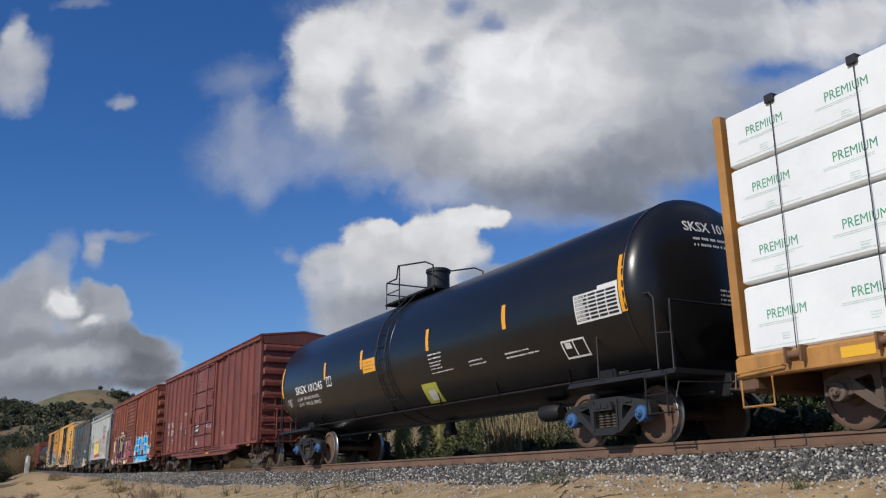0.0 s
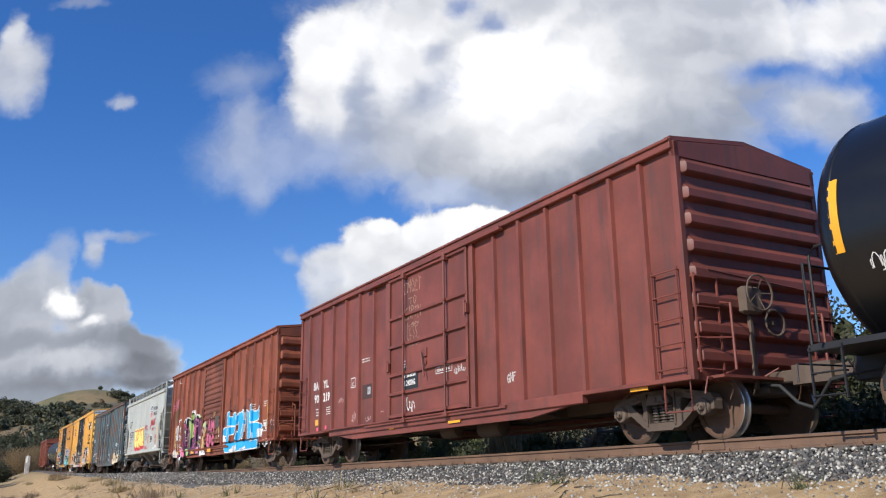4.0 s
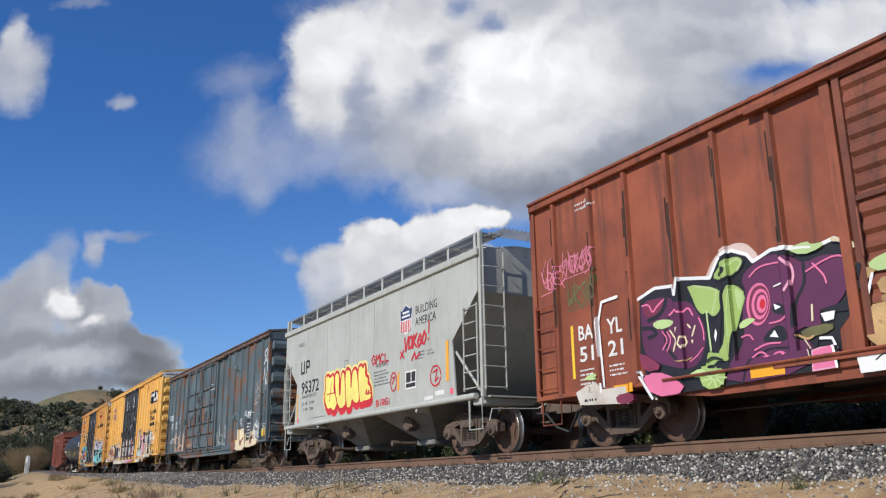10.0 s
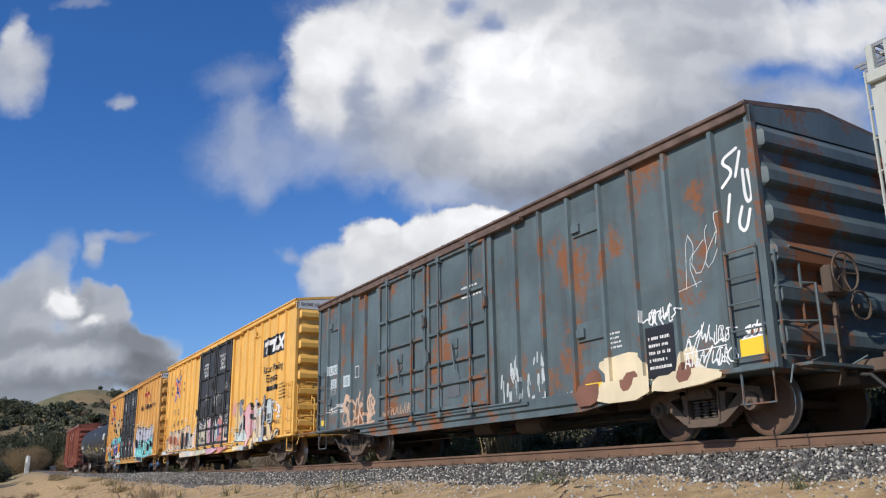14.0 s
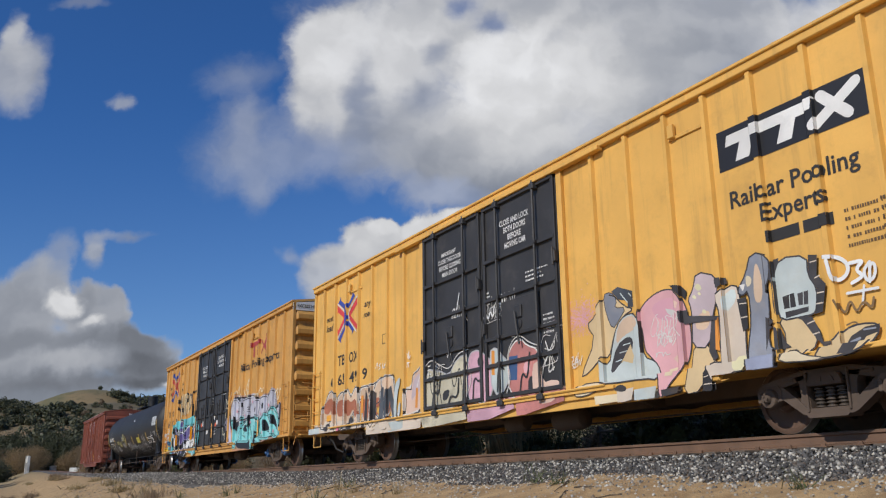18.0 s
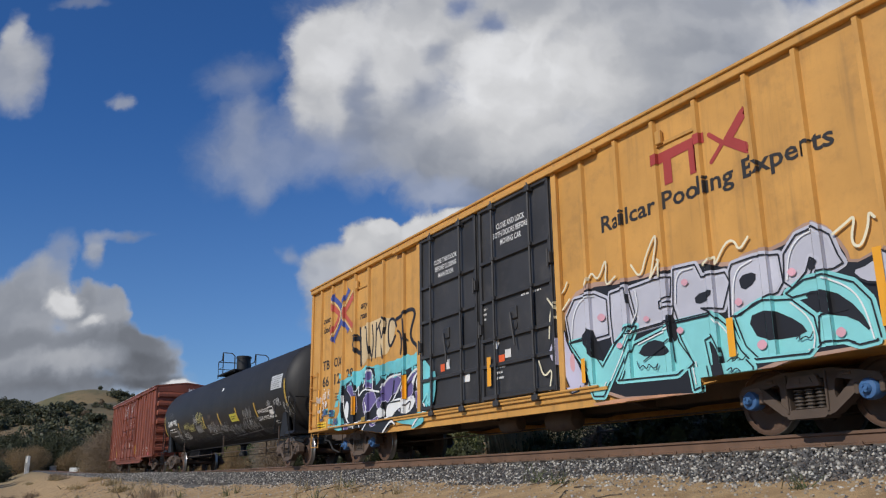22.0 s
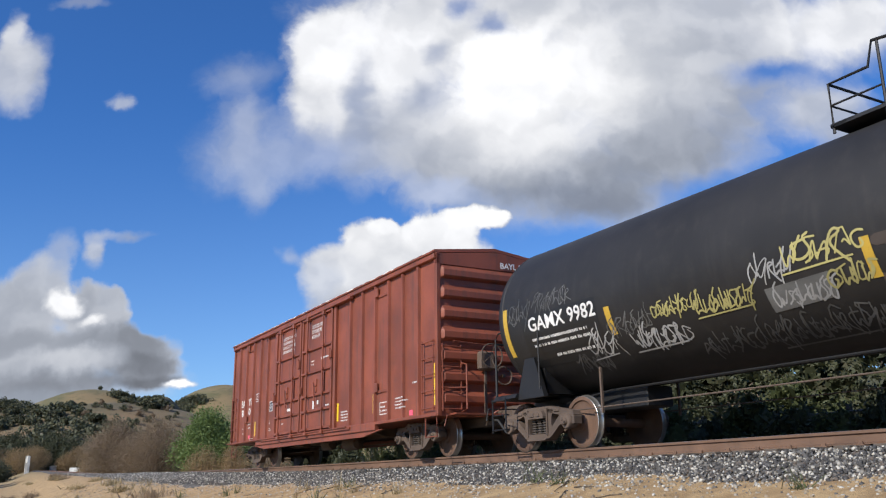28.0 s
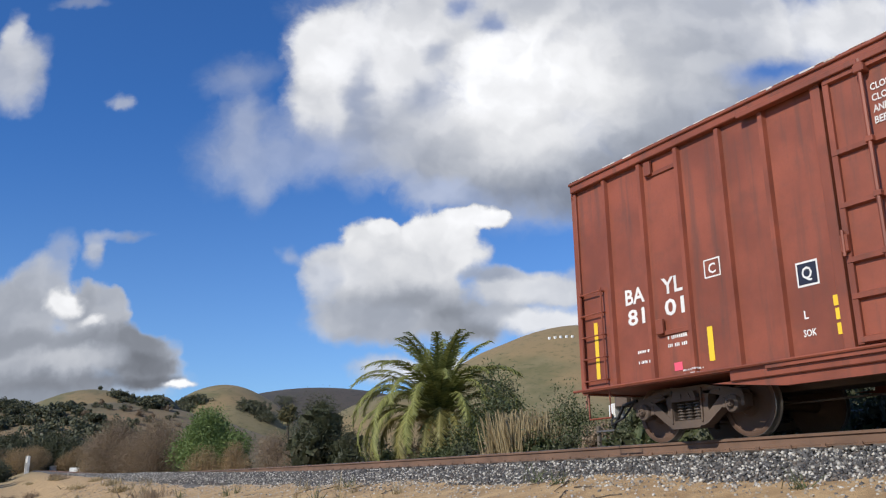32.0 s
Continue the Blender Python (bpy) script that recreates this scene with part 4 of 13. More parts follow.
def build_ballast():
    """The bed under the track, a heap with sloping shoulders, and its loose stones."""
    s = Shape()
    def prof(x):
        h = heap(x)
        return [(-2.9, -0.75 + 0.5 * h), (-1.75, -0.37 + h), (-1.40, -0.28 + h), (-0.95, -0.28 + 0.4 * h), (1.40, -0.28), (2.35, -0.57), (2.5, -0.75)]
    xs = [-420, -300, -240] + [FAR + i * 5 for i in range(37)] + [i * 4.0 for i in range(0, 10)] + [60, 120, 300]
    s.loft([[tuple(rail_point(x, -l, z)) for l, z in prof(x)] for x in sorted(xs)])
    me = s.mesh("ballast_bed", material("ballast_grey", (0.105, 0.095, 0.085), 0.95, dirt=0.5, grain=22, bump=1.0, spread=0.5, big=9.0))
    tagged(new("ballast_bed", me), "grey crushed-stone bed under the rails", "ballast", kind="structure")

    def near(rng, n):
        x = 6 - 105 * rng.random(n) ** 1.9
        lat = 1.0 + 1.55 * rng.random(n) ** 0.85
        yy = TRACK_Y + np.array([bend(v) for v in x]) - lat
        z = SAG * np.minimum(x, 0) ** 2 + ballast_height(lat) + np.array([heap(v) for v in x]) * np.clip((lat - 0.5) / 0.9, 0, 1) * np.clip((2.9 - lat) / 0.6, 0, 1) + rng.random(n) * 0.025
        return np.stack([x, yy, z], 1)
    stone_field("ballast_stones", 64000, near, (0.011, 0.028), BALLAST, 5, "loose grey and white crushed stones of the track shoulder", "gravel")

    def spill(rng, n):
        x = 6 - 60 * rng.random(n) ** 1.6
        lat = 2.25 + np.abs(rng.normal(size=n)) * 0.5
        yy = TRACK_Y + np.array([bend(v) for v in x]) - lat
        z = np.array([ground_z(a, b) for a, b in zip(x, yy)])
        return np.stack([x, yy, z], 1)
    stone_field("spilled_stones", 5200, spill, (0.010, 0.026), SPILL, 6, "stray crushed stones spilled onto the dirt", "gravel")

    def bank(rng, n):
        x = 5 - 60 * rng.random(n) ** 1.6
        lat = 2.3 + 4.5 * rng.random(n)
        yy = TRACK_Y + np.array([bend(v) for v in x]) - lat
        z = np.array([ground_z(a, b) for a, b in zip(x, yy)])
        return np.stack([x, yy, z - 0.004], 1)
    stone_field("bank_pebbles", 9000, bank, (0.008, 0.028), PEBBLES, 7, "tan pebbles scattered over the dry bank", "pebbles")


build_ballast()


def build_rails():
    steel = material("rail_steel", (0.165, 0.095, 0.06), 0.75, 0.1, dirt=0.4, rust=0.35, rust_col=(0.2, 0.1, 0.055), grain=20, bump=0.3)
    top = plain("rail_head", (0.42, 0.40, 0.38), 0.28, metal=0.9)
    prof = [(-0.075, -0.175), (0.075, -0.175), (0.075, -0.162), (0.012, -0.145), (0.009, -0.05), (0.036, -0.038), (0.036, -0.006), (0.028, -0.001), (-0.028, -0.001), (-0.036, -0.006), (-0.036, -0.038), (-0.009, -0.05), (-0.012, -0.145), (-0.075, -0.162)]
    xs = sorted([-420, -300, -240] + [FAR + i * 3 for i in range(62)] + [i * 3.0 for i in range(0, 15)] + [70, 150, 300])
    for sg in (-1, 1):
        s = Shape().loft([[tuple(rail_point(x, sg * 0.755 + a, z)) for a, z in prof] for x in xs])
        rail = tagged(new("rail", s.mesh("rail", steel, 30)), "rust-brown steel rail with a bright worn top", "rail", "rails of the track")
        t = Shape().loft([[tuple(rail_point(x, sg * 0.755 + a, z)) for a, z in ((-0.026, -0.001), (0.026, -0.001), (0.024, 0.002), (-0.024, 0.002))] for x in xs])
        part("rail_head", t, top, rail, "bright running surface")
    wood = material("tie_wood", (0.10, 0.078, 0.06), 0.9, dirt=0.4, grain=16, bump=0.5)
    tie = Shape().box(-0.115, 0.115, -1.24, 1.24, -0.36, -0.19, 0.012).mesh("railway_tie", wood)
    plate = Shape().box(-0.09, 0.09, -0.16, 0.16, -0.192, -0.174).box(-0.03, 0.03, 0.078, 0.10, -0.17, -0.14).box(-0.03, 0.03, -0.10, -0.078, -0.17, -0.14).mesh("tie_plate", steel)
    for i in range(130):
        x = 8 - i * 0.53
        p = rail_point(x)
        ob = tagged(new("railway_tie", tie), "dark weathered wooden railway tie bedded in gravel", "railway tie", "ties under the rails")
        ob.location = p
        for sg in (-1, 1):
            part("tie_plate", plate, None, ob, at=(0, sg * 0.755, 0))


build_rails()
# ---------------------------------------------------------------- the train
MAROON = material("maroon_paint", (0.180, 0.047, 0.032), 0.55, dirt=0.28, streak=0.45, rust=0.1, grain=24, bump=0.12)
RUST_RED = material("faded_red_paint", (0.235, 0.062, 0.028), 0.62, dirt=0.3, dirt_col=(0.075, 0.030, 0.020), streak=0.75, rust=0.42, rust_col=(0.34, 0.115, 0.042), grain=20, bump=0.2, spread=0.3, rust_scale=0.7)
RUST_DOOR = material("grimy_red_door_paint", (0.165, 0.048, 0.026), 0.7, dirt=0.55, dirt_col=(0.055, 0.026, 0.018), streak=0.8, rust=0.4, rust_col=(0.20, 0.065, 0.03), grain=20, bump=0.25, spread=0.35, rust_scale=0.9)
RED_OXIDE = material("red_oxide_paint", (0.222, 0.059, 0.031), 0.55, dirt=0.26, streak=0.45, rust=0.12, grain=24, bump=0.12)
SLATE = material("slate_blue_paint", (0.085, 0.118, 0.128), 0.6, dirt=0.3, streak=0.4, rust=0.68, rust_scale=0.8, rust_col=(0.26, 0.10, 0.04), grain=18, bump=0.2)
YELLOW = material("golden_yellow_paint", (0.72, 0.405, 0.092), 0.55, dirt=0.16, streak=0.2, rust=0.0, spread=0.1, grain=24, bump=0.1)
YELLOW_OLD = material("faded_yellow_paint", (0.58, 0.30, 0.072), 0.58, dirt=0.22, streak=0.25, rust=0.0, spread=0.12, grain=24, bump=0.1)
BLACK_DOOR = material("black_door_paint", (0.034, 0.033, 0.034), 0.58, dirt=0.35, dirt_col=(0.10, 0.09, 0.08), bump=0.1)
TANK_BLACK = material("tank_gloss_black", (0.007, 0.007, 0.008), 0.30, dirt=0.15, dirt_col=(0.03, 0.028, 0.025), spread=0.1, bump=0.03)
TANK_DULL = material("tank_dull_black", (0.015, 0.014, 0.0135), 0.6, dirt=0.3, dirt_col=(0.045, 0.04, 0.035), streak=0.25, bump=0.06)
HOPPER_GREY = material("hopper_grey_paint", (0.41, 0.425, 0.385), 0.6, dirt=0.25, streak=0.3, dirt_col=(0.2, 0.18, 0.15), spread=0.08, bump=0.1)

maroon_posts = [x for x in (-7.2, -6.3, -5.4, -4.51, -3.62, -2.73, 2.9, 3.79, 4.68, 5.57, 6.46, 7.2)]
box_1 = boxcar("maroon_boxcar", "maroon steel boxcar with a wide plug door", -36.74, 15.9, 4.42, 0.80, MAROON, maroon_posts, [("plug", -1.78, 1.95, MAROON)], truck_at=6.8)
red_posts = [-7.3, -6.3, -5.4, -4.45, -3.5, -2.52, 2.66, 3.58, 4.53, 5.46, 6.41, 7.33]
box_2 = boxcar("rusty_boxcar", "faded rust-red boxcar with a corrugated sliding door and graffiti", -54.95, 15.95, 4.42, 0.80, RUST_RED, red_posts, [("slide", -1.5, 1.42, RUST_DOOR)], ridges=7, truck_at=6.3)
blue_posts = [-7.22, -6.43, -5.57, -4.71, 2.16, 2.98, 3.84, 4.69, 5.46, 6.26, 7.22]
box_3 = boxcar("slate_boxcar", "slate-blue boxcar with rust patches and double plug doors", -86.2, 15.85, 4.42, 0.80, SLATE, blue_posts, [("plug", -3.8, -1.36, SLATE), ("plug", -1.26, 1.2, SLATE)], ridges=6, roof_mat=material("rusted_roof_edge", (0.115, 0.075, 0.060), 0.8, dirt=0.4, rust=0.35, rust_scale=2.0, spread=0.35, big=3.0))
yel_posts = [-8.75, -7.93, -7.14, -6.34, -5.5, -4.62, -3.7, 3.36, 4.24, 5.14, 5.95, 6.81, 7.69, 8.53]
box_4 = boxcar("yellow_boxcar", "tall golden-yellow boxcar with black doors and graffiti", -105.65, 19.0, 5.02, 0.86, YELLOW, yel_posts, [("plug", -2.65, -0.2, BLACK_DOOR), ("plug", -0.1, 2.36, BLACK_DOOR)], white_end=True, truck_at=7.1)
yel2_posts = [-8.75, -7.93, -7.14, -6.34, -5.5, -4.62, -3.5, 3.3, 4.21, 5.1, 6.0, 6.95, 7.78, 8.69]
box_5 = boxcar("weathered_yellow_boxcar", "weathered yellow boxcar with black doors and bright graffiti", -126.6, 19.0, 5.02, 0.86, YELLOW_OLD, yel2_posts, [("plug", -2.58, -0.12, BLACK_DOOR), ("plug", -0.02, 2.42, BLACK_DOOR)], white_end=True, truck_at=7.0, cap_col="blue")
ox_posts = [-7.1, -6.25, -5.44, -4.62, -3.85, 3.15, 3.93, 4.73, 5.5, 6.28, 7.07]
box_6 = boxcar("red_boxcar", "red-oxide boxcar with double plug doors at the end of the train", -167.6, 15.85, 4.42, 0.82, RED_OXIDE, ox_posts, [("plug", -2.85, -0.52, RED_OXIDE), ("plug", -0.42, 2.0, RED_OXIDE)], ridges=7, truck_at=6.1)


# ---------------------------------------------------------------- tank cars
def tank_shell(zc, r, half, head):
    """Cylinder with domed heads along x."""
    prof = []
    for i in range(9):
        a = math.pi / 2 * i / 8
        prof.append((max(0.01, r * math.sin(a)), -half - head * math.cos(a)))
    prof += [(r, -half * 0.5), (r, 0), (r, half * 0.5)]
    for i in range(9):
        a = math.pi / 2 * (1 - i / 8)
        prof.append((max(0.01, r * math.sin(a)), half + head * math.cos(a)))
    return Shape().lathe(prof, "x", centre=(0, 0, zc), n=56)


def lay_round(tris, zc, r, layer):
    """Lay triangles on the near flank of a tank; z counts as height, so that shapes keep their outline from the side."""
    s = Shape()

    def put(t, depth=0):
        edge = max(abs(t[i][1] - t[(i + 1) % 3][1]) for i in range(3))
        if edge > 0.14 and depth < 6:
            m = [((t[i][0] + t[(i + 1) % 3][0]) / 2, (t[i][1] + t[(i + 1) % 3][1]) / 2) for i in range(3)]
            for u in ((t[0], m[0], m[2]), (m[0], t[1], m[1]), (m[2], m[1], t[2]), (m[0], m[1], m[2])):
                put(u, depth + 1)
            return
        ring = []
        up = r + layer + (len(s.f) % 40) * 2e-5
        for x, z in t:
            h = max(-0.97, min(0.97, (z - zc) / r))
            ring.append((x, -math.sqrt(1 - h * h) * up, zc + h * up))
        s.add(ring, [(0, 1, 2)])
    for t in tris:
        put(t)
    return s


def tank_car(name, label, centre, zc, r, half, head, frame_half, mat, truck_at, style, cap_col, dome_x, sill_col):
    car = car_base(name, label, "tank car", centre)
    part("tank", tank_shell(zc, r, half, head), mat, car, smooth=40)
    iron = wheel_materials()[1]
    for x in (-half, half):
        part("head_seam", Shape().lathe([(r, x - 0.03), (r + 0.007, x - 0.02), (r + 0.007, x + 0.02), (r, x + 0.03)], "x", centre=(0, 0, zc), n=56, caps=False), mat, car, smooth=60)
    # side skirts and end structure
    for sg in (-1, 1):
        near_ = 2.6 if cap_col else 0.75
        s = Shape().prism([(-1.35, 0.98), (1.35, 0.98), (1.30, 1.06), (-1.30, 1.06)], "x", *sorted((sg * (frame_half - near_), sg * frame_half)))
        if not cap_col:
            for sy in (-1, 1):
                web = Shape().loft([[(sg * truck_at + dx, sy * 1.22, 0.98), (sg * truck_at + dx, sy * 0.3, 0.98), (sg * truck_at + dx, sy * 0.3, zc - r + 0.02), (sg * truck_at + dx, sy * 1.0, zc - 1.02), (sg * truck_at + dx, sy * 1.2, zc - 0.82)] for dx in (-0.035, 0.035)])
                web.loft([[(sg * truck_at + dx, sy * 1.16, 0.94), (sg * truck_at + dx, sy * 1.26, 0.94), (sg * truck_at + dx * 0.35, sy * 1.26, zc - 0.84), (sg * truck_at + dx * 0.35, sy * 1.16, zc - 0.9)] for dx in (-0.42, 0.42)])
                part("bolster_web", web, sill_col, car)
        part("platform", s, sill_col, car)
        part("stub_sill", Shape().box(*sorted((sg * (frame_half - 3.2), sg * (frame_half + 0.1))), -0.30, 0.30, 0.66, 1.02, 0.02), sill_col, car)
        part("saddle", Shape().prism([(-1.0, 1.02), (1.0, 1.02), (1.08, zc - 1.0), (0.9, zc - 1.15), (0.5, zc - r + 0.06), (-0.5, zc - r + 0.06), (-0.9, zc - 1.15), (-1.08, zc - 1.0)], "x", sg * truck_at - 0.22, sg * truck_at + 0.22), sill_col, car)
        for sy in (-1, 1):
            y = sy * 1.42
            rail = Shape().tube([(sg * (frame_half - 1.65), y, 1.05), (sg * (frame_half - 1.65), y, 2.15), (sg * (frame_half - 1.55), y, 2.25), (sg * (frame_half - 0.35), y, 2.25), (sg * (frame_half - 0.25), y, 2.15), (sg * (frame_half - 0.25), y, 1.05)], 0.018, 6)
            part("end_handrail", rail, sill_col, car)
            part("grab_iron", Shape().tube([(sg * (frame_half - 0.25), y, 1.6), (sg * (frame_half - 0.05), y * 0.9, 1.6), (sg * (frame_half - 0.05), y * 0.9, 1.05)], 0.014, 5), sill_col, car)
            ladder(car, *sorted((sg * (frame_half - 0.10), sg * (frame_half - 0.55))), sy * 1.36, 0.40, 0.95, 3, sill_col)
        part("end_railing", Shape().tube([(sg * (frame_half - 0.05), -1.3, 1.05), (sg * (frame_half - 0.05), -1.3, 2.1), (sg * (frame_half - 0.05), 1.3, 2.1), (sg * (frame_half - 0.05), 1.3, 1.05)], 0.02, 6), sill_col, car)
        truck(car, sg * truck_at, style, cap_col)
    # guard rail along the belly, brake pipe and levers
    for sy in (-1, 1):
        if cap_col:
            yy, rz = sy * 0.96, zc - r + 0.28
            part("side_rail", Shape().tube([(-truck_at - 1.0, yy, rz), (truck_at + 1.0, yy, rz)], 0.02, 6), sill_col, car)
            for i in range(6):
                x = -truck_at + 1.0 + i * (2 * truck_at - 2.0) / 5
                part("rail_bracket", Shape().tube([(x - 0.1, yy, rz - 0.02), (x + 0.14, sy * 1.18, rz + 0.24)], 0.014, 5), sill_col, car)
        else:
            part("side_rail", Shape().tube([(-truck_at + 0.9, sy * 0.9, 0.66), (truck_at - 0.9, sy * 0.9, 0.66)], 0.013, 6), iron, car)
            for i in range(3):
                x = -truck_at + 1.6 + i * (2 * truck_at - 3.2) / 2
                part("rail_hanger", Shape().box(x - 0.02, x + 0.02, sy * 0.9 - 0.02, sy * 0.9 + 0.02, 0.56, zc - math.sqrt(r * r - 0.81) + 0.03), iron, car)
    part("brake_pipe", Shape().tube([(-frame_half, -0.55, 0.72), (-truck_at + 1.4, -0.5, zc - r - 0.05), (truck_at - 1.4, -0.5, zc - r - 0.05), (frame_half, -0.55, 0.72)], 0.022, 6), sill_col, car)
    part("brake_cylinder", Shape().lathe([(0.0, 0.0), (0.15, 0.0), (0.17, 0.06), (0.17, 0.5), (0.12, 0.6), (0.0, 0.6)], "x", centre=(truck_at - 2.6, -0.5, 0.72), n=16), sill_col, car, smooth=40)
    part("outlet_valve", Shape().lathe([(0.16, 0.55), (0.18, 0.62), (0.12, 0.75), (0.12, 0.95), (0.2, 1.0), (0.2, zc - r + 0.05)], "z", centre=(-0.2, 0, 0), n=14), sill_col, car, smooth=40)
    # top platform, dome and railing
    top = zc + r
    part("top_platform", Shape().box(dome_x - 1.35, dome_x + 1.35, -0.75, -0.35, top - 0.02, top + 0.03).box(dome_x - 1.35, dome_x + 1.35, 0.35, 0.75, top - 0.02, top + 0.03).box(dome_x - 1.35, dome_x - 1.0, -0.75, 0.75, top - 0.022, top + 0.032), sill_col, car)
    part("dome", Shape().lathe([(0.0, -0.1), (0.29, -0.1), (0.29, 0.60), (0.32, 0.61), (0.32, 0.68), (0.27, 0.71), (0.0, 0.72)], "z", centre=(dome_x + 0.45, -0.1, top - 0.02), n=24), sill_col, car, smooth=40)
    for sy in (-1, 1):
        y = sy * 0.72
        part("platform_railing", Shape().tube([(dome_x - 1.32, y, top - 0.1), (dome_x - 1.32, y, top + 0.62), (dome_x - 0.72, y, top + 0.62), (dome_x - 0.62, y, top + 0.95), (dome_x + 0.9, y, top + 0.72), (dome_x + 1.3, y, top + 0.55), (dome_x + 1.34, y, top - 0.1)], 0.022, 6)
             .tube([(dome_x - 0.55, y, top - 0.1), (dome_x - 0.55, y, top + 0.92)], 0.02, 6).tube([(dome_x - 1.32, y, top + 0.3), (dome_x - 0.55, y, top + 0.3)], 0.016, 5), sill_col, car)
    part("platform_railing", Shape().tube([(dome_x - 1.32, -0.72, top + 0.62), (dome_x - 1.32, 0.72, top + 0.62)], 0.02, 6).tube([(dome_x - 1.32, -0.72, top + 0.3), (dome_x - 1.32, 0.72, top + 0.3)], 0.016, 5), sill_col, car)
    couplers(car, frame_half, sill_col)
    return car


BLACK_IRON = material("black_frame_paint", (0.009, 0.009, 0.010), 0.6, dirt=0.15, dirt_col=(0.05, 0.04, 0.03), bump=0.1)
tank_1 = tank_car("gloss_black_tank_car", "shiny black tank car with white lettering and yellow reflectors", -18.2, 2.46, 1.60, 8.12, 0.62, 8.85, TANK_BLACK, 6.95, "black", "blue", -1.0, BLACK_IRON)
for x in (-1.12, -0.36):
    part("jacket_band", Shape().lathe([(1.60, x - 0.05), (1.613, x - 0.035), (1.613, x + 0.035), (1.60, x + 0.05)], "x", centre=(0, 0, 2.46), n=56, caps=False), TANK_BLACK, tank_1, smooth=60)
tank_2 = tank_car("dull_black_tank_car", "dull black gas tank car with white graffiti along its belly", -147.95, 2.52, 1.49, 9.25, 0.70, 9.85, TANK_DULL, 8.72, "brown", None, -0.9, BLACK_IRON)


# ---------------------------------------------------------------- covered hopper
def hopper_car():
    car = car_base("covered_hopper", "light grey covered hopper car with red and yellow graffiti", "hopper car", -70.62)
    half, g = 1.60, HOPPER_GREY
    outline = [(-5.78, 4.0), (5.78, 4.0), (5.78, 3.2), (4.72, 2.32), (4.86, 1.12), (-4.86, 1.12), (-4.72, 2.32), (-5.78, 3.2)]
    for sg in (-1, 1):
        part("side_sheet", Shape().prism(outline, "y", *sorted((sg * half, sg * (half - 0.03)))), g, car)
        part("top_chord", Shape().box(-5.85, 5.85, *sorted((sg * (half - 0.06), sg * (half + 0.06))), 3.93, 4.08, 0.015), g, car)
        part("side_sill", Shape().tube([(-5.6, sg * (half - 0.03), 1.10), (5.6, sg * (half - 0.03), 1.10)], 0.065, 10), g, car, smooth=60)
        for x in (-3.9, -2.35, -0.8, 0.8, 2.35, 3.9):
            part("side_seam", Shape().box(x - 0.02, x + 0.02, *sorted((sg * half, sg * (half + 0.006))), 1.16, 3.93), g, car)
        # slope sheet, upper end and end frame
        part("slope_sheet", Shape().prism([(sg * 5.75, 3.25), (sg * 5.75, 3.20), (sg * 3.0, 0.95), (sg * 2.96, 1.0)], "y", -half + 0.03, half - 0.03), g, car)
        part("end_sheet", Shape().box(*sorted((sg * 5.70, sg * 5.76)), -half + 0.02, half - 0.02, 3.2, 4.0), g, car)
        part("end_cap", Shape().prism([(-half, 4.0), (half, 4.0), (half - 0.2, 4.12), (0.6, 4.24), (-0.6, 4.24), (-half + 0.2, 4.12)], "x", *sorted((sg * 5.70, sg * 5.76))), g, car)
        part("end_sill", Shape().box(*sorted((sg * 5.35, sg * 5.8)), -1.5, 1.5, 0.92, 1.06, 0.02), g, car)
        part("end_platform", Shape().box(*sorted((sg * 5.0, sg * 5.95)), -1.45, 1.45, 1.06, 1.09), g, car)
        part("stub_sill", Shape().box(*sorted((sg * 2.6, sg * 5.8)), -0.33, 0.33, 0.66, 1.0, 0.02), wheel_materials()[1], car)
        for sy in (-1, 1):
            for x in (5.82,):
                part("end_post", Shape().box(*sorted((sg * (x - 0.05), sg * (x + 0.04))), *sorted((sy * (half - 0.02), sy * (half - 0.11))), 1.06, 4.45, 0.01), g, car)
            part("end_brace", Shape().tube([(sg * 5.78, sy * 1.5, 1.1), (sg * 4.7, sy * 1.5, 2.1)], 0.03, 6), g, car)
            ladder(car, *sorted((sy * (half - 0.06), sy * (half - 0.55))), sg * 5.85, 1.25, 4.1, 8, g, across="y")
            ladder(car, *sorted((sg * 5.78, sg * 5.25)), sy * (half - 0.04), 1.25, 2.9, 6, g)
            part("stirrup", Shape().tube([(sg * 5.78, sy * 1.55, 1.06), (sg * 5.78, sy * 1.55, 0.45), (sg * 5.3, sy * 1.55, 0.45), (sg * 5.3, sy * 1.55, 1.06)], 0.02, 5), g, car)
        truck(car, sg * 4.58, "brown")
    roof = Shape()
    pts = [(-half, 4.02), (-half + 0.25, 4.14), (-0.6, 4.26), (0.6, 4.26), (half - 0.25, 4.14), (half, 4.02)]
    roof.loft([[(x, y, z) for y, z in pts] + [(x, y, z - 0.03) for y, z in pts[::-1]] for x in (-5.76, 5.76)])
    part("roof", roof, g, car)
    for k in range(4):
        x = -4.2 + k * 2.8
        part("hatch_cover", Shape().box(x - 1.1, x + 1.1, -0.35, 0.35, 4.27, 4.37, 0.03), g, car)
    # running boards with their posts
    grid = material("galvanised_grating", (0.30, 0.30, 0.29), 0.5, 0.6, dirt=0.3)
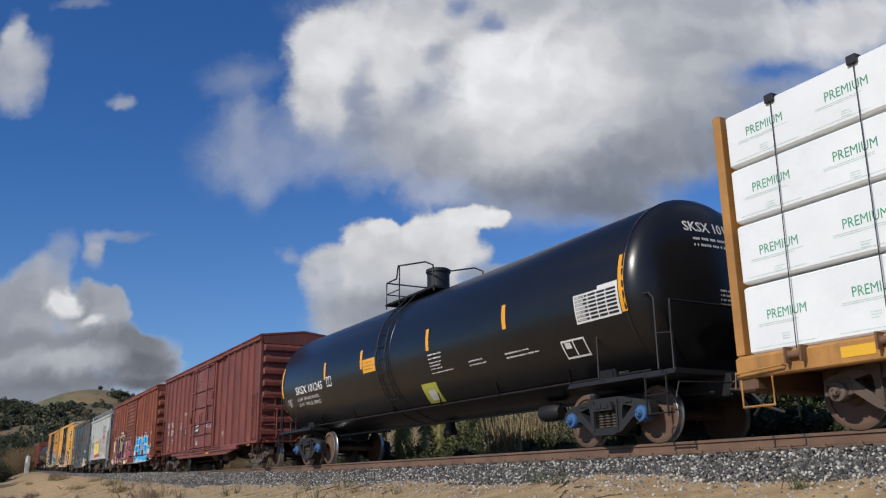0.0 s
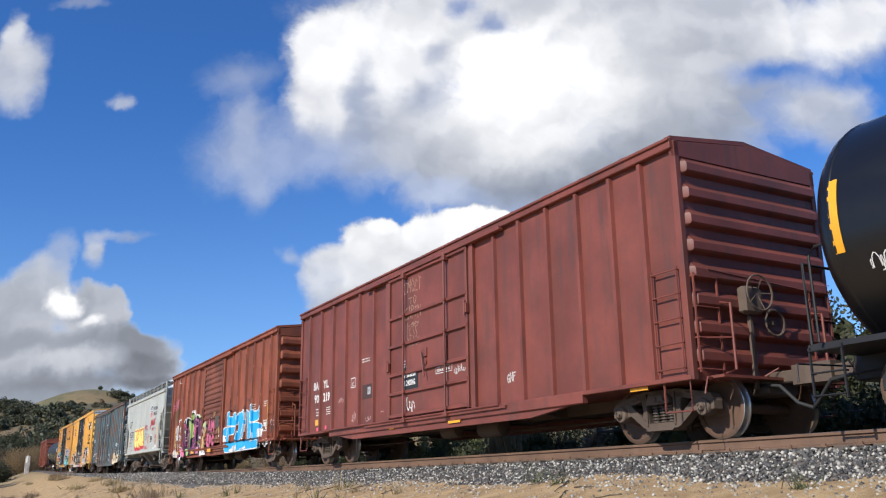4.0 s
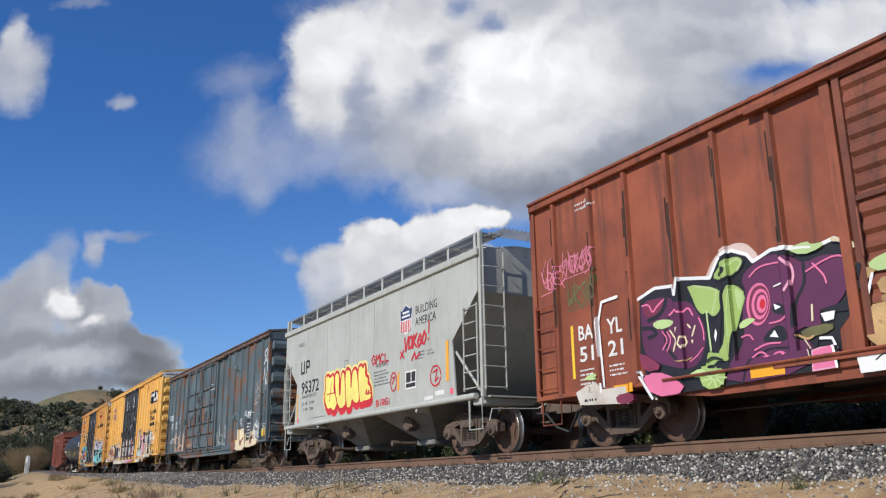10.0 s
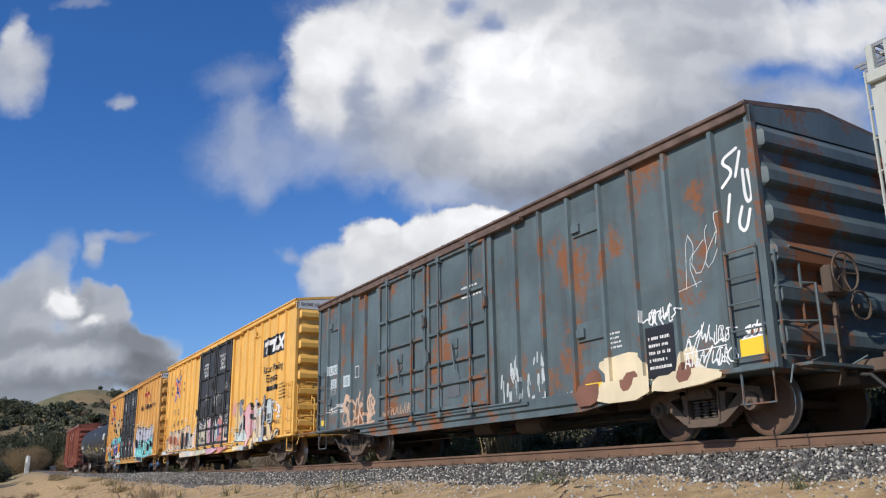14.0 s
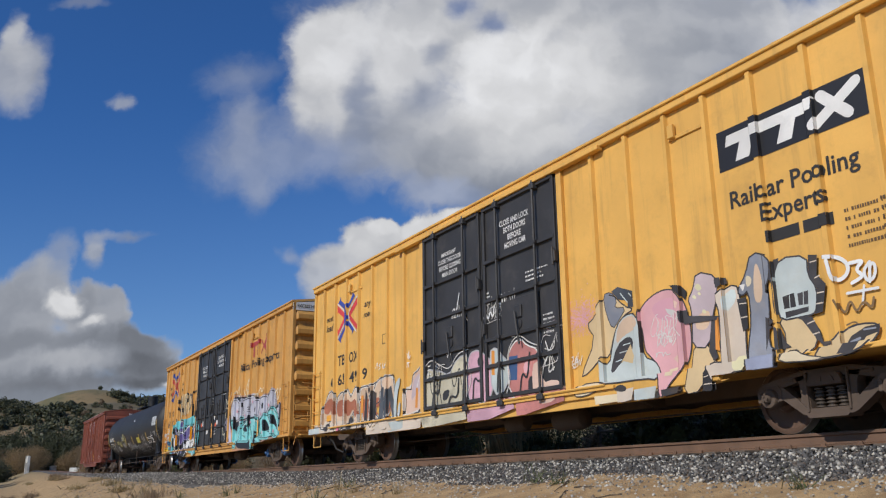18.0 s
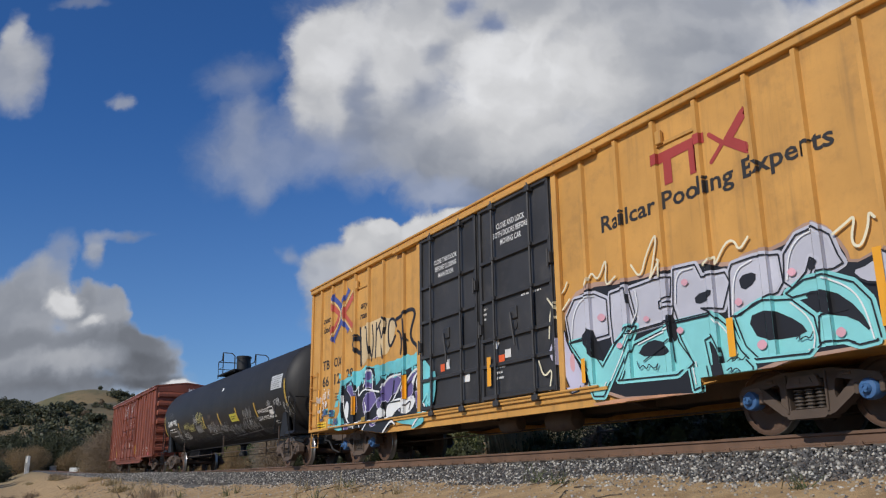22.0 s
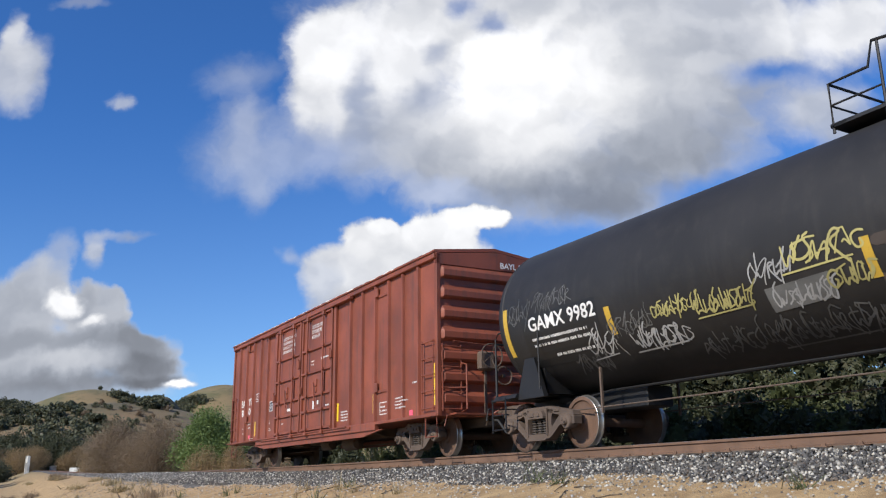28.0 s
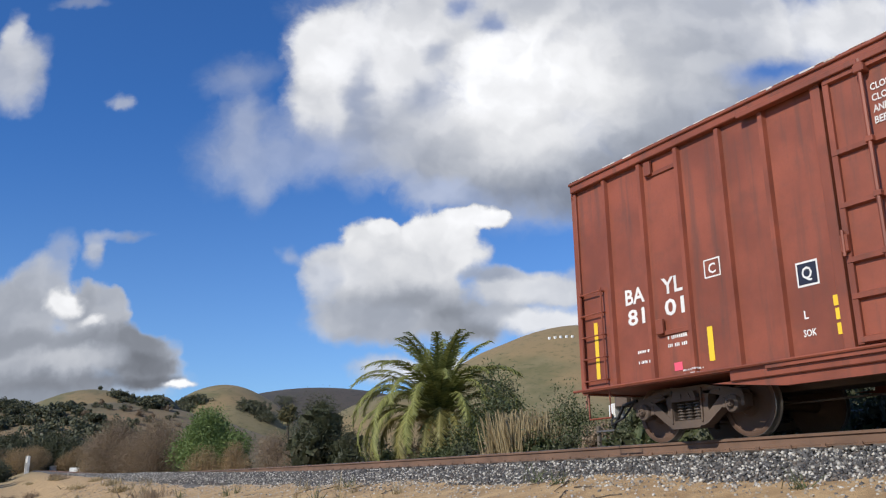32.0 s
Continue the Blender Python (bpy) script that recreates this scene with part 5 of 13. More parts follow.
    for sg in (-1, 1):
        y0, y1 = sorted((sg * 1.02, sg * 1.52))
        s = Shape()
        for i in range(117):
            x = -5.85 + i * 0.1
            s.box(x - 0.008, x + 0.008, y0, y1, 4.42, 4.46)
        for y in (y0, (y0 + y1) / 2, y1):
            s.box(-5.85, 5.85, y - 0.012, y + 0.012, 4.415, 4.465)
        rb = part("running_board", s, grid, car, "galvanised grating walkway")
        post = Shape().box(-0.045, 0.045, *sorted((0.0, -sg * 0.02)), 4.05, 4.44, 0.004).box(-0.03, 0.03, *sorted((-sg * 0.5, 0)), 4.38, 4.415).mesh("running_board_post", g)
        for i in range(11):
            part("running_board_post", post, None, rb, at=(-5.6 + i * 1.12, sg * 1.54, 0))
    for x in (-5.95, 5.95):
        s = Shape()
        for i in range(24):
            y = -1.2 + i * 0.104
            s.box(x - 0.3, x + 0.3, y - 0.008, y + 0.008, 4.42, 4.46)
        part("end_walkway", s, grid, car)
    # two hopper bays with sliding gates
    # darker grey than the sides: grime plus the underside's shade, put into the colour
    grime_and_shade = material("grimy_shaded_bay_paint", (0.20, 0.195, 0.175), 0.75, dirt=0.5, dirt_col=(0.06, 0.05, 0.04), streak=0.3, bump=0.15)
    for x in (-1.85, 1.85):
        for a, b in ((x - 1.5, x + 1.5),):
            s = Shape().loft([[(a, -1.45, 1.15), (b, -1.45, 1.15), (b, 1.45, 1.15), (a, 1.45, 1.15)], [(x - 0.4, -0.62, 0.42), (x + 0.4, -0.62, 0.42), (x + 0.4, 0.62, 0.42), (x - 0.4, 0.62, 0.42)]])
        bay = part("hopper_bay", s, grime_and_shade, car)
        part("discharge_gate", Shape().box(x - 0.45, x + 0.45, -0.72, 0.72, 0.30, 0.42, 0.02), grime_and_shade, bay)
        part("gate_shaft", Shape().tube([(x - 0.62, -1.15, 0.36), (x - 0.62, 1.15, 0.36)], 0.045, 8).tube([(x - 0.62, -1.12, 0.36), (x - 0.62, -1.3, 0.36)], 0.07, 8), wheel_materials()[1], bay)
        part("vibrator_bracket", Shape().box(x - 0.22, x + 0.22, -1.22, -1.0, 0.68, 0.90, 0.03).box(x - 0.1, x + 0.1, -1.25, -0.98, 0.62, 0.96, 0.03), wheel_materials()[1], bay)
    x = 5.85
    wheel = Shape()
    ring = [(x + 0.16, 0.35 + 0.26 * math.cos(a * math.pi / 10), 2.2 + 0.26 * math.sin(a * math.pi / 10)) for a in range(21)]
    wheel.tube(ring, 0.016, 5)
    for a in range(5):
        wheel.tube([(x + 0.1, 0.35, 2.2), ring[a * 4]], 0.011, 4)
    part("brake_wheel", wheel, g, car)
    part("brake_box", Shape().box(x - 0.1, x + 0.12, 0.15, 0.55, 1.95, 2.4, 0.03), g, car)
    part("brake_rod", Shape().tube([(-4.3, -0.4, 0.45), (4.3, -0.4, 0.45)], 0.016, 5), wheel_materials()[1], car)
    couplers(car, 5.78, g)
    return car


hopper = hopper_car()


# ---------------------------------------------------------------- lumber car
def lumber_car():
    wood = material("flatcar_orange", (0.42, 0.20, 0.05), 0.6, dirt=0.35, streak=0.3, rust=0.2)
    brown = material("flatcar_frame", (0.16, 0.08, 0.04), 0.7, dirt=0.4, rust=0.3)
    car = car_base("lumber_flatcar", "orange centre-beam flatcar loaded with white-wrapped lumber", "flatcar", 2.95)
    part("deck", Shape().box(-11, 11, -1.5, 1.5, 0.86, 1.02, 0.02), wood, car)
    for sg in (-1, 1):
        part("side_sill", Shape().box(-11, 11, *sorted((sg * 1.36, sg * 1.53)), 0.72, 1.0, 0.02), wood, car)
        part("bulkhead", Shape().box(*sorted((sg * 10.86, sg * 11.0)), -1.5, 1.5, 1.02, 4.5, 0.02), wood, car)
        part("end_sill", Shape().box(*sorted((sg * 10.7, sg * 11.02)), -1.5, 1.5, 0.55, 0.86, 0.03), brown, car)
        part("stirrup", Shape().tube([(sg * 10.95, -1.5, 0.8), (sg * 10.95, -1.5, 0.35), (sg * 10.45, -1.5, 0.35), (sg * 10.45, -1.5, 0.8)], 0.02, 5), wood, car)
        truck(car, sg * 8.9, "brown")
    part("centre_beam", Shape().box(-10.8, 10.8, -0.06, 0.06, 1.02, 4.4), wood, car)
    part("centre_sill", Shape().box(-10.6, 10.6, -0.3, 0.3, 0.5, 0.86, 0.01), brown, car)
    winch = Shape().lathe([(0.03, -0.12), (0.09, -0.11), (0.05, -0.09), (0.05, 0.09), (0.09, 0.11), (0.03, 0.12)], "x", n=12).box(-0.13, -0.10, -0.08, 0.08, -0.1, 0.1).box(0.10, 0.13, -0.08, 0.08, -0.1, 0.1).mesh("winch", brown)
    for i in range(17):
        part("winch", winch, None, car, at=(-10.0 + i * 1.25, -1.56, 0.93))
    for i in range(4):
        part("reflector", Shape().box(-9.4 + i * 5, -8.95 + i * 5, -1.536, -1.53, 0.80, 0.93), plain("reflector_yellow", (0.75, 0.42, 0.03), 0.35, spread=0.05), car, "yellow reflector strip")
    part("grab_iron", Shape().tube([(-10.95, -1.5, 0.78), (-10.95, -1.6, 0.78), (-10.2, -1.6, 0.82), (-10.2, -1.5, 0.82)], 0.014, 5), wood, car)
    couplers(car, 11.0, brown)
    # wrapped packages: four tiers each side of the centre beam
    wrap = material("white_wrap", (0.78, 0.79, 0.77), 0.45, dirt=0.06, spread=0.04, grain=7.0, bump=0.5)
    green = plain("wrap_green", (0.05, 0.30, 0.16), 0.5)
    pale = plain("wrap_print", (0.45, 0.60, 0.52), 0.5)
    rng = random.Random(4)
    tiers = [(1.03, 1.93), (1.98, 2.79), (2.84, 3.60), (3.65, 4.42)]
    for k in range(8):
        x0 = -10.78 + k * 2.66
        for z0, z1 in tiers:
            for sg in (-1, 1):
                if sg > 0 and k > 3:
                    continue
                s = Shape().box(x0, x0 + 2.62, *sorted((sg * 0.10, sg * 1.48)), z0, z1, 0.025)
                p = part("lumber_package", s, wrap, car, "white plastic-wrapped lumber package")
                if sg < 0 and k < 3:
                    for c in (0.1, 1.35):
                        lift = rng.uniform(-0.06, 0.06)
                        zc = (z0 + z1) / 2 + lift
                        part("printed_word", lay_flat(written("PREMIUM", x0 + c + 0.25, zc, 0.125, 0.60, 0.0), [], -1.48, 0.003), green, p)
                        t = bars(x0 + c + 0.1, zc - 0.09, 0.85, 0.05, 2, rng)
                        t += bars(x0 + c + 0.45, zc - 0.30, 0.16, 0.1, 3, rng) + bars(x0 + c + 0.02, z0 + 0.05, 1.1, 0.03, 1, rng)
                        part("small_print", lay_flat(t, [], -1.48, 0.003), pale, p)
    strap = plain("black_strap", (0.02, 0.02, 0.02), 0.5)
    for i in range(9):
        x = -10.0 + i * 1.25
        part("strap", Shape().tube([(x, -1.54, 1.0), (x + 0.03, -1.50, 4.43), (x + 0.03, -0.1, 4.46)], 0.007, 5), strap, car)
        part("corner_guard", Shape().box(x - 0.05, x + 0.09, -1.53, -1.40, 4.34, 4.46, 0.01), strap, car)
    return car


lumber = lumber_car()


# ---------------------------------------------------------------- lettering and graffiti
WHITE = plain("lettering_white", (0.72, 0.71, 0.68), 0.6, spread=0.15, dirt=0.15)
DARK = plain("lettering_black", (0.025, 0.023, 0.022), 0.6)
AMBER = plain("reflector_amber", (0.80, 0.36, 0.02), 0.35, spread=0.06)
LEMON = plain("reflector_lemon", (0.80, 0.52, 0.03), 0.35, spread=0.06)
PINK_SPOT = plain("tag_pink", (0.80, 0.10, 0.16), 0.5)
SKY_BLUE = plain("spray_sky_blue", (0.02, 0.37, 0.68), 0.5)
CYAN = plain("spray_cyan", (0.24, 0.62, 0.62), 0.5)
WHITE_SPRAY = plain("spray_white", (0.74, 0.75, 0.74), 0.55)
LILAC = plain("spray_lilac", (0.52, 0.50, 0.62), 0.55)
PURPLE = plain("spray_purple", (0.13, 0.10, 0.26), 0.55)
PLUM = plain("spray_plum", (0.10, 0.022, 0.07), 0.55)
PINK = plain("spray_pink", (0.66, 0.16, 0.30), 0.55)
PALE_PINK = plain("spray_pale_pink", (0.66, 0.36, 0.38), 0.6, spread=0.15)
LIME = plain("spray_lime", (0.30, 0.42, 0.12), 0.55)
BLACK_SPRAY = plain("spray_black", (0.015, 0.015, 0.018), 0.5)
RED_SPRAY = plain("spray_red", (0.55, 0.02, 0.028), 0.5)
YELLOW_SPRAY = plain("spray_yellow", (0.80, 0.70, 0.17), 0.5, spread=0.12, dirt=0.35, dirt_col=(0.50, 0.46, 0.16))
CREAM = plain("spray_cream", (0.66, 0.56, 0.38), 0.6, spread=0.15)
GREY_SPRAY = plain("spray_grey", (0.42, 0.42, 0.43), 0.6, spread=0.2)
TAN_SPRAY = plain("spray_tan", (0.60, 0.45, 0.25), 0.6, spread=0.15)
ORANGE_WASH = plain("spray_orange", (0.70, 0.28, 0.05), 0.6)

STROKES = {
    "A": [[(0, 0), (0.5, 1), (1, 0)], [(0.25, 0.4), (0.75, 0.4)]], "B": [[(0.1, 0), (0.1, 1), (0.8, 0.9), (0.8, 0.6), (0.1, 0.52), (0.95, 0.4), (0.9, 0.1), (0.1, 0)]],
    "C": [[(0.95, 0.8), (0.5, 1), (0.05, 0.6), (0.1, 0.2), (0.5, 0), (0.95, 0.2)]], "D": [[(0.1, 0), (0.1, 1), (0.75, 0.85), (0.95, 0.5), (0.75, 0.1), (0.1, 0)]],
    "E": [[(0.95, 1), (0.1, 0.95), (0.1, 0.05), (0.95, 0)], [(0.1, 0.5), (0.8, 0.52)]], "F": [[(0.95, 1), (0.1, 0.95), (0.1, 0)], [(0.1, 0.5), (0.8, 0.55)]],
    "G": [[(0.95, 0.8), (0.5, 1), (0.05, 0.5), (0.4, 0), (0.95, 0.1), (0.95, 0.45), (0.55, 0.45)]], "H": [[(0.1, 0), (0.1, 1)], [(0.9, 0), (0.9, 1)], [(0.1, 0.5), (0.9, 0.5)]],
    "I": [[(0.5, 0), (0.5, 1)]], "J": [[(0.8, 1), (0.8, 0.2), (0.45, 0), (0.1, 0.25)]], "K": [[(0.1, 0), (0.1, 1)], [(0.9, 1), (0.15, 0.5), (0.95, 0)]],
    "L": [[(0.15, 1), (0.1, 0.05), (0.95, 0)]], "M": [[(0.05, 0), (0.15, 1), (0.5, 0.4), (0.85, 1), (0.95, 0)]], "N": [[(0.1, 0), (0.1, 1), (0.9, 0.05), (0.9, 1)]],
    "O": [[(0.5, 1), (0.05, 0.6), (0.15, 0.1), (0.6, 0), (0.95, 0.4), (0.85, 0.85), (0.5, 1)]], "P": [[(0.1, 0), (0.1, 1), (0.85, 0.95), (0.85, 0.55), (0.1, 0.5)]],
    "R": [[(0.1, 0), (0.1, 1), (0.85, 0.9), (0.8, 0.55), (0.15, 0.5), (0.95, 0)]], "S": [[(0.95, 0.9), (0.4, 1), (0.1, 0.75), (0.85, 0.35), (0.7, 0.02), (0.05, 0.1)]],
    "T": [[(0, 0.97), (1, 1)], [(0.5, 1), (0.5, 0)]], "U": [[(0.1, 1), (0.1, 0.2), (0.5, 0), (0.9, 0.2), (0.9, 1)]], "V": [[(0, 1), (0.5, 0), (1, 1)]],
    "X": [[(0, 0), (1, 1)], [(0, 1), (1, 0)]], "Z": [[(0.05, 0.95), (0.95, 1), (0.05, 0), (0.95, 0.05)]], "1": [[(0.5, 0), (0.5, 1)]],
}


def lettered_strokes(word, x0, x1, z0, z1, rng, wobble=0.05, lean=0.0, gap=0.12):
    """Centre lines of sprayed letters fitted into a box."""
    n = len(word)
    cell = (x1 - x0) / n
    out = []
    for i, ch in enumerate(word):
        a = x0 + i * cell + gap * cell / 2
        w_, h_ = cell * (1 - gap), (z1 - z0)
        dz = rng.uniform(-0.06, 0.06) * h_
        for line in STROKES.get(ch, []):
            out.append([(a + (p[0] + rng.uniform(-wobble, wobble)) * w_ + lean * p[1] * h_, z0 + dz + (p[1] + rng.uniform(-wobble, wobble)) * h_) for p in line])
    return out


def sprayed(paint, word, box, coats, rng, base=0.005, wobble=0.05, lean=0.0, gap=0.1, split=None):
    """Sprayed letters, one over the next. coats: (stroke width, material) from the rim inwards; split: (height, width, material) of a second tone below."""
    x0, x1, z0, z1 = box
    cell = (x1 - x0) / len(word)
    for i, ch in enumerate(word):
        up = rng.uniform(-0.05, 0.05) * (z1 - z0)
        mark = lettered_strokes(ch, x0 + i * cell, x0 + (i + 1) * cell, z0 + up, z1 + up, rng, wobble, lean, gap)
        for k, (wd, mat) in enumerate(coats):
            paint("graffiti_letter", lines(mark, wd), mat, base + i * 0.0022 + k * 0.0006)
        if split:
            paint("graffiti_letter", below(lines(mark, split[1]), split[0]), split[2], base + i * 0.0022 + len(coats) * 0.0006)


def below(tris, z):
    """What of the triangles lies under the height z."""
    out = []
    for t in tris:
        p = [(b, a) for a, b in clip([(q[1], q[0]) for q in t], z, True)]
        out += [[p[0], p[k], p[k + 1]] for k in range(1, len(p) - 1)]
    return out


def lines(strokes, width):
    return [t for s in strokes for t in brush(s, width)]


def shards(x0, x1, z0, z1, count, size, rng):
    """Uneven patches of paint inside a box."""
    out = []
    for _ in range(count):
        x, z = rng.uniform(x0, x1), rng.uniform(z0, z1)
        k = 11
        a0, wx, wz = rng.random() * 6, rng.uniform(0.6, 1.25), rng.uniform(0.5, 1.0)
        ring = []
        for i in range(k):
            f = size * (0.75 + 0.25 * math.sin(3 * i * 6.283 / k + a0) + rng.uniform(-0.12, 0.12))
            ring.append((min(x1, max(x0, x + wx * f * math.cos(6.283 * i / k))), min(z1, max(z0, z + wz * f * math.sin(6.283 * i / k)))))
        out += [[ring[0], ring[i], ring[i + 1]] for i in range(1, k - 1)]
    return out


WALL = -1.535


class Side:
    """The camera side of one boxcar, to paint on."""

    def __init__(self, car, posts, doors=(), step=None):
        self.car, self.step = car, step
        self.steps = [(x - 0.055, x + 0.055, 0.066) for x in posts] + [(a, b, 0.057) for a, b in doors]
        self.level = 0

    def paint(self, name, tris, mat, layer=0.004, label="", sill=0.0):
        if self.step:
            # (half length of the deep girder, its lower edge, lower edge beyond it)
            reach, deep, high = self.step
            kept = []
            for t in tris:
                for lo, hi, floor_ in ((-99.0, -reach, high), (-reach, reach, deep), (reach, 99.0, high)):
                    p = clip(clip(t, hi, True), lo, False) if max(q[0] for q in t) > lo and min(q[0] for q in t) < hi else []
                    p = [(b, a) for a, b in clip([(q[1], q[0]) for q in p], floor_, False)] if p else []
                    kept += [[p[0], p[k], p[k + 1]] for k in range(1, len(p) - 1)]
            tris = kept
        s_ = lay_flat(tris, self.steps, WALL, layer)
        low = below(tris, sill) if sill else []
        if low:
            more = lay_flat(low, [], WALL, 0.079 + layer)
            s_.add(more.v, more.f)
        return part(name, s_, mat, self.car, label)

    def reflectors(self, rows, mat):
        for x0, x1, z0, z1 in rows:
            self.paint("reflector", block(x0, x1, z0, z1), mat, 0.007, "yellow reflector strip")

    def words(self, text, x, z, h, w_, mat, layer=0.006, **more):
        self.paint("lettering", written(text, x, z, h, w_, **more), mat, layer)


def frame_line(x0, x1, z0, z1, t=0.02):
    return block(x0, x1, z0, z0 + t) + block(x0, x1, z1 - t, z1) + block(x0, x0 + t, z0, z1) + block(x1 - t, x1, z0, z1)


rng = random.Random(11)

# maroon boxcar
s1 = Side(box_1, maroon_posts, [(-1.78, 1.95)])
s1.words("BA", -6.89, 2.05, 0.21, 0.38, WHITE, bold=0.035)
s1.words("YL", -6.17, 2.05, 0.21, 0.40, WHITE, bold=0.035)
s1.words("90", -6.82, 1.68, 0.22, 0.34, WHITE, bold=0.035)
s1.words("219", -6.15, 1.68, 0.22, 0.48, WHITE, bold=0.035)
s1.paint("stencil", bars(-6.66, 1.28, 0.3, 0.24, 3, rng) + bars(-5.9, 1.28, 0.42, 0.24, 4, rng) + bars(-3.5, 2.42, 0.52, 0.13, 2, rng) + bars(-0.3, 2.42, 0.75, 0.06, 1, rng), WHITE, 0.006)
s1.paint("plate_mark", frame_line(-4.2, -3.92, 1.86, 2.12) + written("C", -4.12, 1.9, 0.10), WHITE, 0.006)
s1.paint("routing_board", block(-3.46, -2.86, 1.50, 1.86), plain("board_brown", (0.06, 0.03, 0.026), 0.7), 0.008)
s1.paint("paper_slip", block(-3.14, -2.96, 1.60, 1.78), GREY_SPRAY, 0.012)
s1.paint("stencil", bars(-3.12, 1.64, 0.14, 0.1, 3, rng), BLACK_SPRAY, 0.014)
s1.reflectors([(-6.72, -6.40, 1.04, 1.20), (-4.1, -3.68, 0.71, 0.83), (-1.98, -1.52, 0.66, 0.78), (1.02, 1.52, 0.62, 0.74), (4.0, 4.45, 0.62, 0.74), (6.6, 7.0, 0.75, 0.87)], AMBER)
s1.paint("paint_spot", block(-6.62, -6.48, 0.88, 0.98) + block(-5.98, -5.86, 0.90, 1.0), PINK_SPOT, 0.007)
s1.paint("notice_board", block(-1.10, -0.32, 1.47, 2.02), plain("board_black", (0.02, 0.022, 0.022), 0.6), 0.010, "black stencil board")
s1.paint("notice_word", [q for k in range(8) for q in block(-0.991 + k * 0.074, -0.939 + k * 0.074, 1.78, 1.91)], WHITE, 0.014)
s1.words("LOADING", -0.96, 1.59, 0.12, 0.53, WHITE, 0.014, bold=0.05)
s1.paint("sign_edge", frame_line(0.52, 1.22, 1.70, 1.92, 0.012), WHITE, 0.008)
s1.words("CLOSE AND LOCK DOOR", 0.56, 1.83, 0.055, 0.62, WHITE, 0.008)
s1.words("BEFORE MOVING CAR", 0.58, 1.74, 0.055, 0.56, WHITE, 0.008)
disc = [(-0.02 + 0.12 * math.cos(a * 0.5236), 2.16 + 0.13 * math.sin(a * 0.5236)) for a in range(12)]
s1.paint("round_mark", polygon(disc), WHITE, 0.008)
s1.paint("round_mark", brush([(-0.07, 2.1), (-0.05, 2.2), (-0.02, 2.14), (0.02, 2.2), (0.03, 2.1)], 0.03), MAROON, 0.010)
tan_lines = lettered_strokes("CMOCT", -1.0, -0.1, 3.72, 4.02, rng, 0.16, gap=0.1) + lettered_strokes("TO", -0.75, -0.35, 3.45, 3.62, rng, 0.12) + lettered_strokes("EARTN", -0.95, -0.15, 3.12, 3.40, rng, 0.16)
tan_lines += lettered_strokes("LAN", -0.85, -0.25, 2.95, 3.02, rng, 0.1) + lettered_strokes("LESS", -0.85, -0.3, 2.62, 2.92, rng, 0.16) + lettered_strokes("ONCE", -0.85, -0.25, 2.32, 2.58, rng, 0.2)
s1.paint("chalk_scrawl", lines(tan_lines, 0.012), plain("chalk_tan", (0.52, 0.34, 0.24), 0.8), 0.009)
s1.paint("chalk_scrawl", lines(lettered_strokes("EAT", -1.02, -0.62, 2.02, 2.16, rng, 0.1), 0.018) + scribble(-0.6, -0.2, 2.04, 2.16, rng, 0.012) + scribble(-0.85, -0.5, 0.95, 1.3, rng, 0.02, 3) + scribble(1.3, 1.75, 1.62, 1.78, rng, 0.012), WHITE, 0.009)
s1.paint("chalk_scrawl", scribble(-5.05, -4.55, 1.52, 1.68, rng, 0.014) + scribble(-4.1, -3.85, 1.0, 1.28, rng, 0.016, 3) + scribble(-3.2, -2.95, 0.9, 1.05, rng, 0.016, 2) + bars(-2.35, 1.08, 0.2, 0.07, 1, rng), plain("chalk_pink", (0.55, 0.36, 0.34), 0.8), 0.006)
s1.paint("chalk_scrawl", lines(lettered_strokes("GNF", 3.2, 3.5, 1.25, 1.42, rng, 0.1), 0.014) + lines(lettered_strokes("ZEAMVDUCE", -0.3, 1.2, 0.72, 0.82, rng, 0.1), 0.022) + lines(lettered_strokes("ZINGONE", 2.2, 3.2, 0.70, 0.80, rng, 0.1), 0.022), WHITE, 0.008)

# rusty boxcar
s2 = Side(box_2, red_posts, [(-1.5, 1.42)])
s2.words("BA", -6.79, 1.72, 0.24, 0.38, WHITE, 0.012)
s2.words("YL", -6.06, 1.72, 0.24, 0.36, WHITE, 0.012)
s2.words("51", -6.78, 1.36, 0.24, 0.36, WHITE, 0.012)
s2.words("21", -6.06, 1.36, 0.24, 0.36, WHITE, 0.012)
s2.paint("stencil", bars(-6.8, 0.95, 0.42, 0.3, 4, rng) + bars(-6.05, 1.02, 0.42, 0.22, 3, rng) + bars(-6.7, 3.95, 0.55, 0.18, 2, rng), WHITE, 0.012)
s2.reflectors([(-7.0, -6.93, 1.1, 2.0), (7.18, 7.30, 1.2, 2.12)], LEMON)
for x0, x1, z0, z1 in ((-5.88, -5.38, 0.74, 0.87), (-3.2, -2.66, 0.69, 0.84), (-0.13, 0.42, 0.67, 0.80)):
    s2.paint("reflector", block(x0, x1, z0, z1), AMBER, 0.105, "yellow reflector strip")
TAG_LATE = ((-7.74, -7.28, 2.74, 3.18, "faded_pink"), (-7.12, -6.34, 2.90, 3.30, "faded_pink"), (-7.04, -6.45, 2.32, 2.72, "black"))


def soft(pts, times=2):
    """A closed outline with its corners cut round."""
    for _ in range(times):
        out = []
        for p, q in zip(pts, pts[1:] + pts[:1]):
            out += [(0.75 * p[0] + 0.25 * q[0], 0.75 * p[1] + 0.25 * q[1]), (0.25 * p[0] + 0.75 * q[0], 0.25 * p[1] + 0.75 * q[1])]
        pts = out
    return pts


